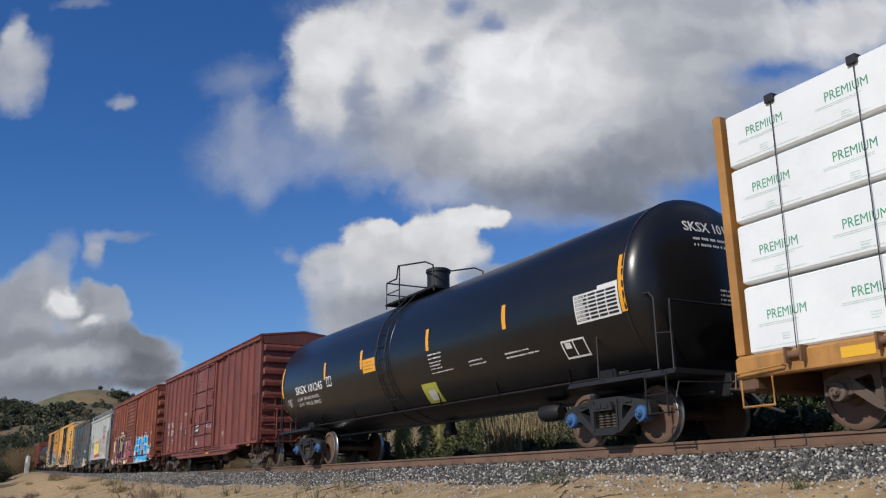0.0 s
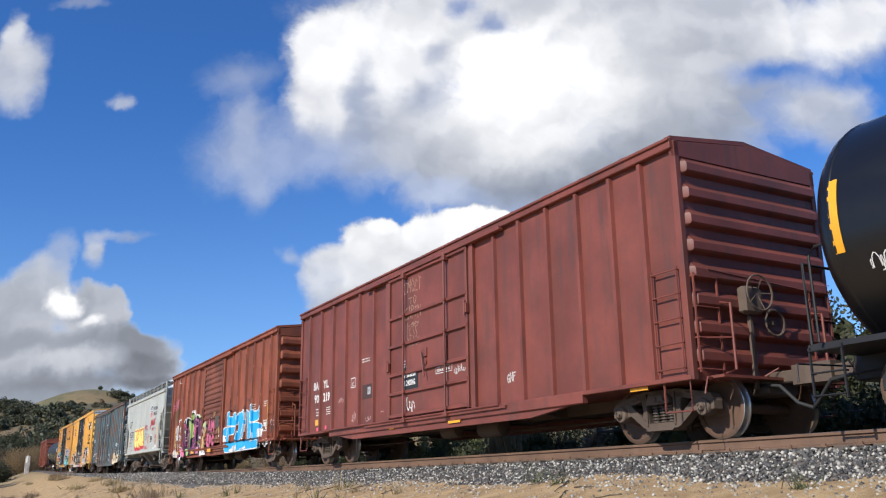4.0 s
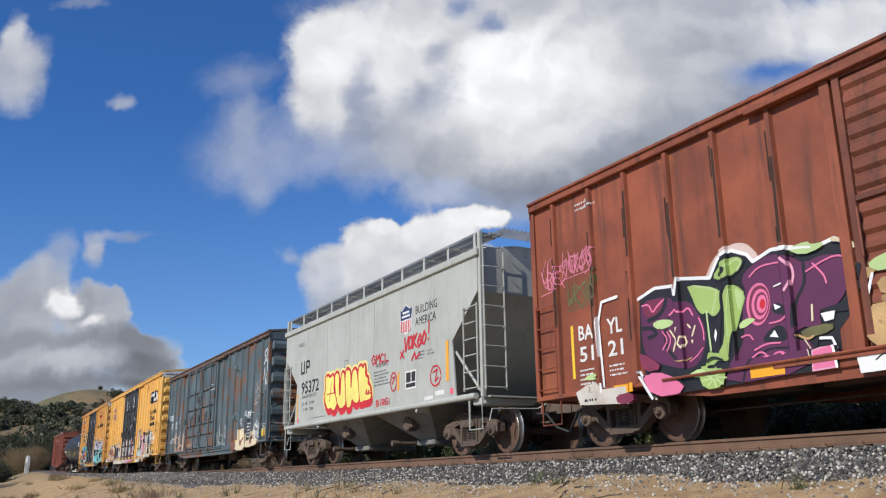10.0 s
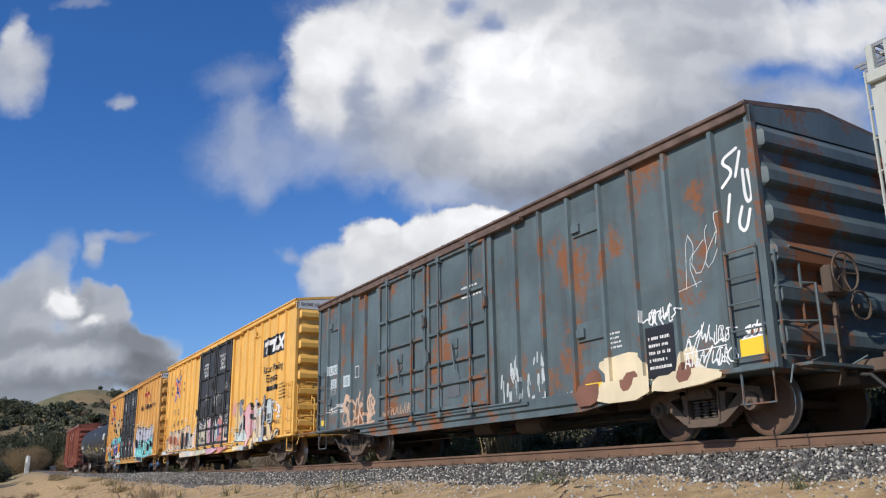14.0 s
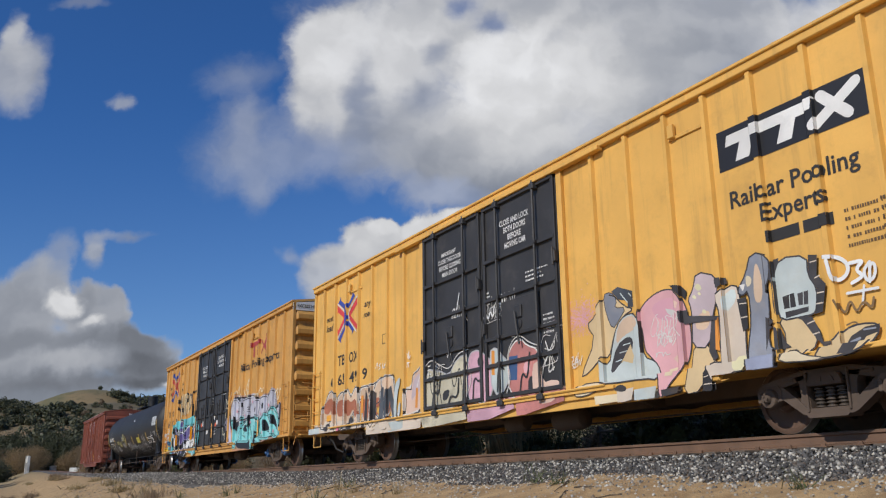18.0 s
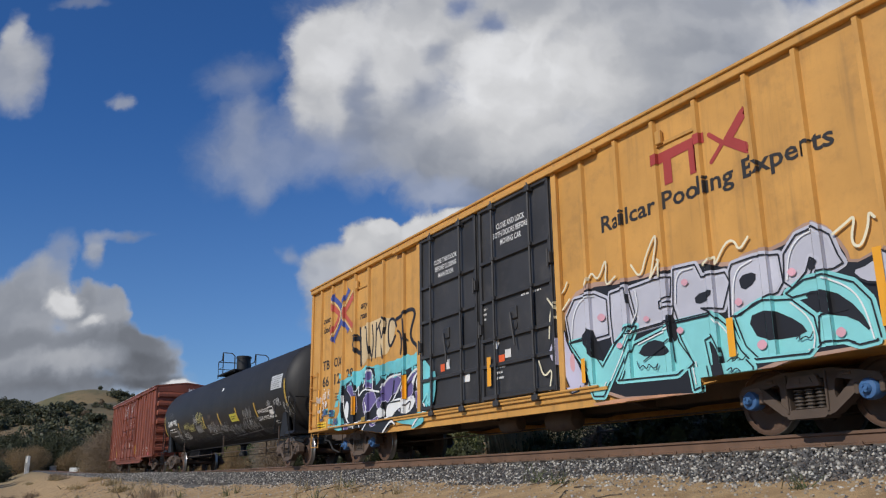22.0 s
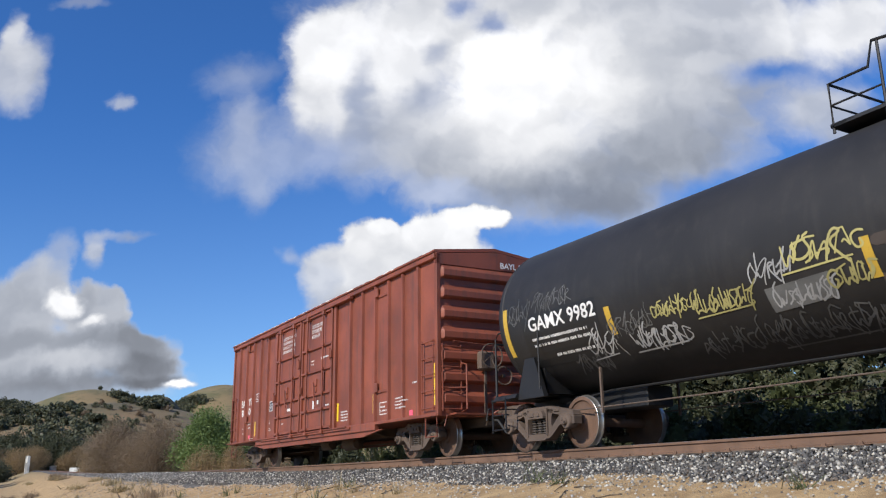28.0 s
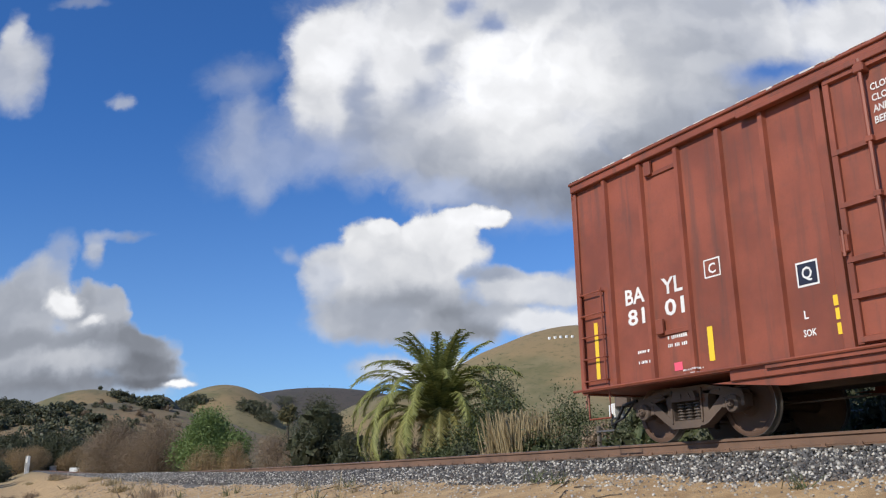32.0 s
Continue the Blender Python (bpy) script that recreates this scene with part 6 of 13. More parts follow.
def sprayed_shape(side, pts, fill, rim, width, layer, sill=0.885, round_=1, label=""):
    """One sprayed letter: a filled outline with a painted rim."""
    pts = soft(pts, round_)
    side.paint("graffiti_letter", polygon(pts), fill, layer, label, sill)
    if width:
        side.paint("graffiti_rim", brush(pts + pts[:1], width, False, 5), rim, layer + 0.001, "", sill)


def daub(side, pts, fill, layer, rim=None, width=0.0, round_=1, label=""):
    """A sprayed patch with rounded corners, and a rim where one is given."""
    pts = soft(pts, round_)
    side.paint("graffiti_letter", polygon(pts), fill, layer, label, 0.95)
    if rim:
        side.paint("graffiti_rim", brush(pts + pts[:1], width, False, 6), rim, layer + 0.00035, "", 0.95)


def flow(pts, times=2):
    """An open line with its corners cut round."""
    for _ in range(times):
        out = [pts[0]]
        for p, q in zip(pts, pts[1:]):
            out += [(0.75 * p[0] + 0.25 * q[0], 0.75 * p[1] + 0.25 * q[1]), (0.25 * p[0] + 0.75 * q[0], 0.25 * p[1] + 0.75 * q[1])]
        pts = out + [pts[-1]]
    return pts


def stroke(side, pts, width, mat, layer, curved=True):
    side.paint("graffiti_line", brush(flow(pts) if curved else pts, width, False, 6), mat, layer, "", 0.95)


GLYPHS = ([(0, 0), (0.3, 1), (0.6, 0), (0.5, 0.45), (0.15, 0.4)], [(0, 1), (0.2, 0), (0.45, 0.6), (0.65, 0), (0.9, 1)], [(0.8, 0.85), (0.3, 1), (0.05, 0.5), (0.4, 0), (0.9, 0.2), (0.6, 0.5)],
          [(0.1, 0), (0.1, 1), (0.7, 0.8), (0.1, 0.5), (0.9, -0.1)], [(0.9, 0.9), (0.2, 0.9), (0.75, 0.4), (0.1, 0.05)], [(0.5, 1), (0.0, 0.4), (0.4, 0.0), (0.85, 0.5), (0.5, 1), (0.9, 1.2)],
          [(0, 0.6), (0.4, 0.7), (0.9, 1.25), (0.4, 0.3), (0.2, -0.2)], [(0.1, 1), (0.1, 0), (0.5, 0.5), (0.9, 0), (0.8, 1)])


def tag(x0, x1, z0, z1, rng, width=0.02, lean=0.15):
    """A quick spray tag of hooked and looped strokes that cannot be read."""
    out = []
    h = z1 - z0
    x = x0
    while x < x1:
        wide = h * rng.uniform(0.5, 0.85)
        up, tall = rng.uniform(-0.08, 0.1) * h, h * rng.uniform(0.7, 1.05)
        g = rng.choice(GLYPHS)
        pts = [(x + (p[0] + rng.uniform(-0.22, 0.22)) * wide + lean * p[1] * h, z0 + up + (p[1] + rng.uniform(-0.2, 0.2)) * tall) for p in g]
        out += brush(flow(pts, 1 if rng.random() < 0.5 else 2), width * rng.uniform(0.75, 1.2), False, 5)
        x += wide * rng.uniform(0.38, 0.62)
    if rng.random() < 0.6:
        out += brush([(x0 - 0.1 * h, z0 - 0.15 * h), (x1, z0 - 0.05 * h)], width * 0.8, False, 5)
    return out


# purple and green piece
WORN_PINK = material("worn_pink_spray", (0.52, 0.11, 0.20), 0.7, dirt=0.5, dirt_col=(0.16, 0.05, 0.03), rust=0.5, rust_scale=3.0, spread=0.2)
WORN_BLACK = material("worn_black_spray", (0.03, 0.02, 0.018), 0.7, dirt=0.3, rust=0.5, rust_scale=2.5)
OCHRE = material("worn_ochre_spray", (0.42, 0.27, 0.12), 0.8, dirt=0.5, dirt_col=(0.10, 0.04, 0.02), rust=0.6, rust_scale=3.0, spread=0.4)
PALE_LIME = plain("spray_pale_lime", (0.42, 0.56, 0.24), 0.6)
PLUM = plain("spray_plum", (0.092, 0.015, 0.034), 0.6, spread=0.25)
MAUVE_DARK = plain("spray_dark_mauve", (0.19, 0.028, 0.066), 0.6, spread=0.25)
OLIVE_WORN = plain("spray_worn_olive", (0.13, 0.12, 0.05), 0.7, spread=0.4)
SPOT_ROSE = plain("spray_light_rose", (0.72, 0.34, 0.46), 0.6)
WHITE_FADED_HALO = plain("spray_white_mist", (0.52, 0.40, 0.36), 0.7, spread=0.2)
stroke(s2, [(-3.82, 2.17), (-3.67, 2.39), (-3.40, 2.49), (-3.17, 2.46), (-3.03, 2.28)], 0.160, WHITE_FADED_HALO, 0.0040)
daub(s2, [(-5.27, 2.14), (-4.93, 2.22), (-4.55, 2.19), (-4.47, 2.06), (-4.39, 2.26), (-3.82, 2.15), (-3.66, 2.41), (-3.41, 2.47), (-3.14, 2.35), (-3.06, 2.23), (-2.74, 2.31), (-2.44, 2.28), (-2.17, 2.18), (-1.81, 2.23), (-1.54, 2.06), (-1.46, 1.81), (-1.63, 1.42), (-1.74, 1.28), (-1.89, 1.14), (-1.90, 0.69), (-3.65, 0.64), (-4.29, 0.63), (-5.14, 0.63), (-5.34, 1.27)], BLACK_SPRAY, 0.0045, round_=0, label="black ground of a sprayed word")
stroke(s2, [(-5.30, 2.15), (-4.93, 2.25), (-4.54, 2.21), (-4.47, 2.06), (-4.41, 2.29), (-3.82, 2.18), (-3.65, 2.42), (-3.40, 2.48), (-3.14, 2.36), (-3.05, 2.24), (-2.74, 2.33), (-2.44, 2.29), (-2.17, 2.19), (-1.81, 2.25), (-1.54, 2.08), (-1.45, 1.83)], 0.050, WHITE_SPRAY, 0.0050, False)
daub(s2, [(-5.25, 2.10), (-4.65, 2.08), (-4.51, 1.94), (-4.26, 1.94), (-4.08, 1.72), (-3.98, 1.47), (-4.02, 1.21), (-4.17, 1.00), (-4.41, 0.95), (-5.11, 1.16), (-5.26, 1.34), (-5.27, 1.76)], PLUM, 0.0055, label="plum-purple sprayed letter")
daub(s2, [(-5.16, 2.08), (-4.71, 2.07), (-4.86, 1.80), (-5.07, 1.79), (-5.22, 1.93)], MAUVE_DARK, 0.0060)
stroke(s2, [(-5.22, 2.03), (-5.07, 2.03), (-5.01, 1.87), (-4.89, 1.98), (-4.71, 2.06)], 0.028, PINK, 0.0065)
stroke(s2, [(-4.66, 1.79), (-4.52, 1.86), (-4.41, 1.77), (-4.27, 1.85), (-4.20, 1.71)], 0.028, PINK, 0.0070)
stroke(s2, [(-4.71, 2.04), (-4.75, 1.92), (-4.89, 1.81), (-5.10, 1.78)], 0.070, BLACK_SPRAY, 0.0075)
stroke(s2, [(-5.26, 1.68), (-5.03, 1.66), (-4.92, 1.54), (-5.13, 1.52)], 0.060, BLACK_SPRAY, 0.0080)
stroke(s2, [(-4.67, 1.75), (-4.79, 1.52), (-4.76, 1.31), (-4.60, 1.13)], 0.050, BLACK_SPRAY, 0.0085)
daub(s2, [(-5.05, 1.71), (-4.87, 1.76), (-4.59, 1.71), (-4.60, 1.63), (-4.89, 1.60)], PALE_LIME, 0.0090)
stroke(s2, [(-4.83, 1.57), (-4.72, 1.43), (-4.85, 1.30)], 0.022, PINK, 0.0095)
stroke(s2, [(-4.73, 1.55), (-4.65, 1.42), (-4.76, 1.27)], 0.022, PINK, 0.0100)
stroke(s2, [(-4.09, 1.65), (-4.02, 1.48), (-4.03, 1.33)], 0.025, PINK, 0.0105)
stroke(s2, [(-4.32, 1.06), (-4.18, 1.12), (-4.06, 1.22)], 0.020, PINK, 0.0110)
stroke(s2, [(-4.67, 1.56), (-4.56, 1.41), (-4.49, 1.57)], 0.030, CREAM, 0.0115, False)
stroke(s2, [(-4.56, 1.41), (-4.63, 1.25)], 0.030, CREAM, 0.0120, False)
stroke(s2, [(-4.43, 1.43), (-4.48, 1.33), (-4.42, 1.27), (-4.35, 1.34), (-4.38, 1.42), (-4.43, 1.43)], 0.030, CREAM, 0.0125, False)
stroke(s2, [(-4.17, 1.55), (-4.24, 1.42)], 0.030, CREAM, 0.0130, False)
stroke(s2, [(-4.31, 1.59), (-4.26, 1.54)], 0.030, CREAM, 0.0135, False)
daub(s2, [(-4.27, 1.36), (-4.22, 1.36), (-4.25, 1.30)], CREAM, 0.0140, round_=0)
stroke(s2, [(-4.61, 1.11), (-4.45, 1.07), (-4.28, 1.11)], 0.020, OCHRE, 0.0145)
daub(s2, [(-4.30, 2.20), (-3.63, 2.01), (-3.67, 1.84), (-3.65, 1.69), (-3.81, 1.59), (-3.93, 1.70), (-4.01, 1.66), (-4.12, 1.77), (-4.20, 1.99)], LIME, 0.0150, BLACK_SPRAY, 0.030, label="lime-green sprayed letter")
stroke(s2, [(-4.12, 2.12), (-3.91, 2.06), (-3.71, 1.98), (-3.76, 1.82), (-3.83, 1.67)], 0.030, PALE_LIME, 0.0155, False)
daub(s2, [(-3.52, 2.00), (-3.37, 2.01), (-3.19, 1.83), (-3.31, 1.59), (-3.41, 1.38), (-3.49, 1.28), (-3.56, 0.96), (-3.89, 1.00), (-4.00, 0.72), (-4.12, 0.76), (-4.01, 1.06), (-3.97, 1.17), (-3.80, 1.11), (-3.66, 1.27), (-3.63, 1.68)], LIME, 0.0160, BLACK_SPRAY, 0.025)
daub(s2, [(-3.40, 1.98), (-3.23, 1.82), (-3.35, 1.60), (-3.39, 1.75)], PALE_LIME, 0.0165)
stroke(s2, [(-3.45, 1.93), (-3.53, 1.63), (-3.54, 1.29)], 0.018, PALE_LIME, 0.0170)
daub(s2, [(-3.82, 1.54), (-3.65, 1.68), (-3.77, 1.10), (-3.92, 1.15), (-3.94, 1.68)], BLACK_SPRAY, 0.0175, round_=0)
stroke(s2, [(-3.93, 1.72), (-3.92, 1.46), (-3.91, 1.16)], 0.030, PALE_LIME, 0.0180)
daub(s2, [(-3.80, 1.45), (-3.77, 1.39), (-3.81, 1.26), (-3.83, 1.34)], WHITE_SPRAY, 0.0185, round_=0)
daub(s2, [(-3.79, 2.17), (-3.57, 2.36), (-3.32, 2.40), (-3.18, 2.31), (-3.24, 2.19), (-3.45, 2.10), (-3.65, 2.09)], LIME, 0.0190, BLACK_SPRAY, 0.030)
daub(s2, [(-3.68, 2.19), (-3.54, 2.29), (-3.46, 2.22), (-3.59, 2.13)], BLACK_SPRAY, 0.0195)
stroke(s2, [(-3.47, 2.27), (-3.33, 2.35), (-3.23, 2.29), (-3.31, 2.18)], 0.030, PALE_LIME, 0.0200)
daub(s2, [(-3.27, 2.06), (-3.07, 2.19), (-2.74, 2.28), (-2.42, 2.16), (-2.27, 2.03), (-1.95, 2.09), (-1.70, 1.99), (-1.57, 1.86), (-1.68, 1.66), (-1.82, 1.46), (-2.02, 1.39), (-2.13, 1.41), (-2.12, 1.19), (-2.43, 1.26), (-2.52, 1.10), (-2.26, 1.06), (-2.27, 0.69), (-3.65, 0.64), (-3.51, 0.96), (-3.29, 1.25), (-3.31, 1.59), (-3.19, 1.83)], PLUM, 0.0205, label="plum-purple sprayed letters")
stroke(s2, [(-2.27, 2.03), (-2.27, 1.78), (-2.46, 1.58), (-2.49, 1.27)], 0.050, BLACK_SPRAY, 0.0210)
stroke(s2, [(-2.40, 2.17), (-2.47, 2.22), (-2.58, 2.21)], 0.040, BLACK_SPRAY, 0.0215)
daub(s2, [(-2.85, 1.51), (-2.75, 1.64), (-2.58, 1.53), (-2.60, 1.42)], BLACK_SPRAY, 0.0220)
daub(s2, [(-3.04, 1.16), (-2.88, 1.30), (-2.68, 1.34), (-2.60, 1.12), (-2.86, 1.11)], BLACK_SPRAY, 0.0225)
stroke(s2, [(-3.34, 0.65), (-3.24, 0.92), (-2.96, 1.06), (-2.62, 1.02)], 0.030, BLACK_SPRAY, 0.0230)
stroke(s2, [(-2.21, 1.06), (-2.27, 0.87), (-2.24, 0.69)], 0.050, BLACK_SPRAY, 0.0235)
daub(s2, [(-2.78, 1.61), (-2.67, 1.55), (-2.77, 1.53)], WHITE_SPRAY, 0.0240, round_=0)
daub(s2, [(-2.90, 1.20), (-2.81, 1.27), (-2.76, 1.17)], WHITE_SPRAY, 0.0245, round_=0)
daub(s2, [(-2.13, 1.41), (-1.84, 1.45), (-1.59, 1.61), (-1.65, 1.33), (-1.87, 1.35), (-2.04, 1.37)], BLACK_SPRAY, 0.0250, round_=0)
daub(s2, [(-2.11, 1.37), (-1.91, 1.37), (-1.94, 1.27), (-2.07, 1.26)], WHITE_SPRAY, 0.0255, round_=0)
daub(s2, [(-2.42, 1.22), (-1.96, 1.24), (-1.96, 1.13), (-2.40, 1.09)], OLIVE_WORN, 0.0260)
stroke(s2, [(-2.46, 1.15), (-2.33, 1.08), (-2.25, 1.11)], 0.030, OCHRE, 0.0265)
daub(s2, [(-2.81, 1.64), (-2.90, 1.43), (-3.06, 1.35), (-3.19, 1.45), (-3.23, 1.67), (-3.14, 1.88), (-2.97, 1.95), (-2.84, 1.85)], PINK, 0.0270, round_=2)
daub(s2, [(-2.82, 1.64), (-2.90, 1.46), (-3.04, 1.39), (-3.16, 1.47), (-3.18, 1.66), (-3.11, 1.85), (-2.97, 1.91), (-2.85, 1.83)], MAUVE_DARK, 0.0275, round_=2)
daub(s2, [(-2.84, 1.64), (-2.91, 1.49), (-3.02, 1.43), (-3.11, 1.50), (-3.14, 1.66), (-3.07, 1.81), (-2.96, 1.86), (-2.86, 1.79)], PINK, 0.0280, round_=2)
daub(s2, [(-2.86, 1.64), (-2.91, 1.52), (-3.00, 1.48), (-3.07, 1.53), (-3.09, 1.65), (-3.04, 1.77), (-2.95, 1.81), (-2.88, 1.76)], MAUVE_DARK, 0.0285, round_=2)
daub(s2, [(-2.88, 1.64), (-2.91, 1.55), (-2.98, 1.52), (-3.04, 1.56), (-3.05, 1.65), (-3.01, 1.74), (-2.95, 1.77), (-2.89, 1.73)], PINK, 0.0290, round_=2)
daub(s2, [(-2.90, 1.64), (-2.92, 1.59), (-2.96, 1.57), (-2.99, 1.59), (-3.00, 1.64), (-2.98, 1.69), (-2.94, 1.71), (-2.91, 1.69)], RED_SPRAY, 0.0295, round_=2)
daub(s2, [(-3.38, 1.43), (-3.25, 1.50), (-3.08, 1.47), (-3.13, 1.43), (-3.34, 1.36)], PALE_LIME, 0.0300)
stroke(s2, [(-3.11, 2.04), (-2.94, 2.15), (-2.62, 2.13)], 0.025, PINK, 0.0305)
stroke(s2, [(-2.24, 1.92), (-2.04, 1.99), (-1.77, 2.04), (-1.62, 1.93)], 0.025, PINK, 0.0310)
stroke(s2, [(-2.13, 2.00), (-1.99, 1.83), (-1.97, 1.72)], 0.025, PINK, 0.0315)
stroke(s2, [(-3.20, 0.97), (-3.04, 1.04), (-2.93, 0.92), (-2.78, 1.00), (-2.65, 0.94)], 0.025, PINK, 0.0320)
stroke(s2, [(-3.15, 1.06), (-2.95, 1.12), (-2.74, 1.10)], 0.025, PINK, 0.0325)
stroke(s2, [(-3.34, 1.26), (-3.21, 1.28), (-3.16, 1.20)], 0.025, PINK, 0.0330)
stroke(s2, [(-2.60, 1.43), (-2.70, 1.37), (-2.87, 1.37)], 0.025, PINK, 0.0335)
stroke(s2, [(-2.55, 2.16), (-2.42, 2.03), (-2.43, 1.85), (-2.54, 1.74)], 0.040, SPOT_ROSE, 0.0340)
stroke(s2, [(-2.21, 1.49), (-2.23, 1.30)], 0.030, CREAM, 0.0345, False)
stroke(s2, [(-2.74, 1.83), (-2.63, 1.85)], 0.020, WHITE_SPRAY, 0.0350, False)
stroke(s2, [(-2.37, 1.08), (-2.28, 0.93), (-2.28, 0.77)], 0.018, CREAM, 0.0355)
daub(s2, [(-2.23, 0.92), (-1.95, 0.97), (-1.93, 0.69), (-2.25, 0.68)], PINK, 0.0360, SPOT_ROSE, 0.020, round_=0, label="pink sprayed wedge")
stroke(s2, [(-2.15, 1.07), (-1.99, 1.05), (-1.94, 0.92), (-1.92, 0.69)], 0.035, WHITE_SPRAY, 0.0365, False)
daub(s2, [(-5.36, 1.32), (-5.13, 1.24), (-4.83, 1.02), (-5.25, 1.00)], MAUVE_DARK, 0.0370)
daub(s2, [(-5.25, 1.00), (-4.67, 0.94), (-4.29, 0.63), (-5.02, 0.60)], PINK, 0.0375, label="pink sprayed wedge")
stroke(s2, [(-5.33, 1.02), (-5.03, 0.60)], 0.050, WHITE_SPRAY, 0.0380, False)
stroke(s2, [(-4.63, 0.94), (-4.26, 0.64)], 0.030, BLACK_SPRAY, 0.0385, False)
daub(s2, [(-4.10, 0.88), (-3.90, 0.91), (-3.59, 0.87), (-3.66, 0.63), (-4.01, 0.62)], LIME, 0.0390)
stroke(s2, [(-3.77, 0.77), (-3.60, 0.75)], 0.028, PALE_LIME, 0.0395, False)
stroke(s2, [(-3.78, 0.75), (-3.66, 0.67)], 0.028, PALE_LIME, 0.0400, False)
stroke(s2, [(-3.81, 0.74), (-3.79, 0.64)], 0.028, PALE_LIME, 0.0405, False)
stroke(s2, [(-3.83, 0.75), (-3.93, 0.67)], 0.028, PALE_LIME, 0.0410, False)
stroke(s2, [(-3.85, 0.76), (-4.02, 0.75)], 0.028, PALE_LIME, 0.0415, False)
stroke(s2, [(-3.85, 0.78), (-4.01, 0.84)], 0.028, PALE_LIME, 0.0420, False)
stroke(s2, [(-3.83, 0.80), (-3.90, 0.90)], 0.028, PALE_LIME, 0.0425, False)
stroke(s2, [(-3.80, 0.80), (-3.76, 0.90)], 0.028, PALE_LIME, 0.0430, False)
stroke(s2, [(-3.78, 0.79), (-3.64, 0.84)], 0.028, PALE_LIME, 0.0435, False)
daub(s2, [(-4.29, 0.85), (-4.05, 0.93), (-3.91, 0.86), (-4.07, 0.79)], PALE_LIME, 0.0440)
stroke(s2, [(-3.99, 1.02), (-3.86, 1.07), (-3.70, 1.00)], 0.030, BLACK_SPRAY, 0.0445)
daub(s2, [(-2.49, 2.27), (-2.15, 2.30), (-2.12, 2.24), (-1.92, 2.23), (-1.98, 2.16), (-2.26, 2.13)], PALE_LIME, 0.0450)
stroke(s2, [(-2.53, 2.27), (-2.32, 2.25), (-2.13, 2.21)], 0.030, WHITE_SPRAY, 0.0455)
stroke(s2, [(-1.81, 2.23), (-1.60, 2.17), (-1.53, 2.08)], 0.050, CREAM, 0.0460)
stroke(s2, [(-1.67, 2.09), (-1.60, 1.94), (-1.52, 1.76)], 0.050, OLIVE_WORN, 0.0465)
stroke(s2, [(-1.47, 1.83), (-1.57, 1.54), (-1.70, 1.30)], 0.060, BLACK_SPRAY, 0.0470)
daub(s2, [(-1.67, 0.86), (-1.01, 0.83), (-0.69, 0.59), (-1.63, 0.58)], WHITE_SPRAY, 0.0254, round_=0, label="white sprayed patch")
stroke(s2, [(-1.42, 0.71), (-1.29, 0.79), (-1.22, 0.65), (-1.10, 0.75), (-1.00, 0.65), (-0.86, 0.71)], 0.020, BLACK_SPRAY, 0.0260)
WORN_WHITE = material("worn_white_spray", (0.60, 0.57, 0.50), 0.7, dirt=0.5, dirt_col=(0.30, 0.16, 0.09), rust=0.45, rust_scale=3.0, spread=0.2)
daub(s2, [(-6.82, 0.85), (-6.37, 1.00), (-6.14, 0.84), (-5.61, 0.84), (-5.55, 0.57), (-6.73, 0.64)], WORN_WHITE, 0.0266, round_=0, label="worn white sprayed patch")
daub(s2, [(-6.72, 1.06), (-6.50, 1.14), (-6.26, 1.10), (-6.40, 1.01)], PALE_LIME, 0.0268)
daub(s2, [(-5.86, 0.72), (-5.46, 0.74), (-5.44, 0.58), (-5.80, 0.57)], MAUVE_DARK, 0.0270)
for x in (-6.62, -6.50, -6.36, -6.44, -6.58):
    daub(s2, [(x, 0.70), (x + 0.03, 0.73), (x + 0.06, 0.70), (x + 0.03, 0.67)], BLACK_SPRAY, 0.0274)
stroke(s2, [(-6.19, 0.81), (-6.25, 1.94), (-6.14, 2.26), (-5.76, 2.28)], 0.050, WHITE_SPRAY, 0.0272, False)
daub(s2, [(-1.40, 1.80), (-1.22, 1.89), (-0.93, 1.89), (-0.92, 1.78), (-1.21, 1.68)], PALE_LIME, 0.0278)
stroke(s2, [(-1.47, 1.34), (-1.33, 1.69)], 0.040, WHITE_SPRAY, 0.0290, False)
daub(s2, [(-1.45, 1.34), (-1.16, 1.34), (-1.09, 1.11), (-0.93, 1.06), (-0.90, 0.82), (-1.52, 0.86)], OCHRE, 0.0302, label="worn ochre scraps")
daub(s2, [(-1.30, 1.63), (-0.96, 1.62), (-0.84, 1.42), (-1.24, 1.40)], OCHRE, 0.0308)
for x0, x1, z0, z1, hue in TAG_LATE:
    s2.paint("graffiti", tag(x0, x1, z0, z1, rng, 0.024, 0.05) + tag(x0, x1, z0, z1, rng, 0.02, 0.05), plain("spray_faded_pink", (0.55, 0.17, 0.24), 0.6) if hue != "black" else OLIVE_WORN, 0.006, hue.replace("_", " ") + " spray tag")
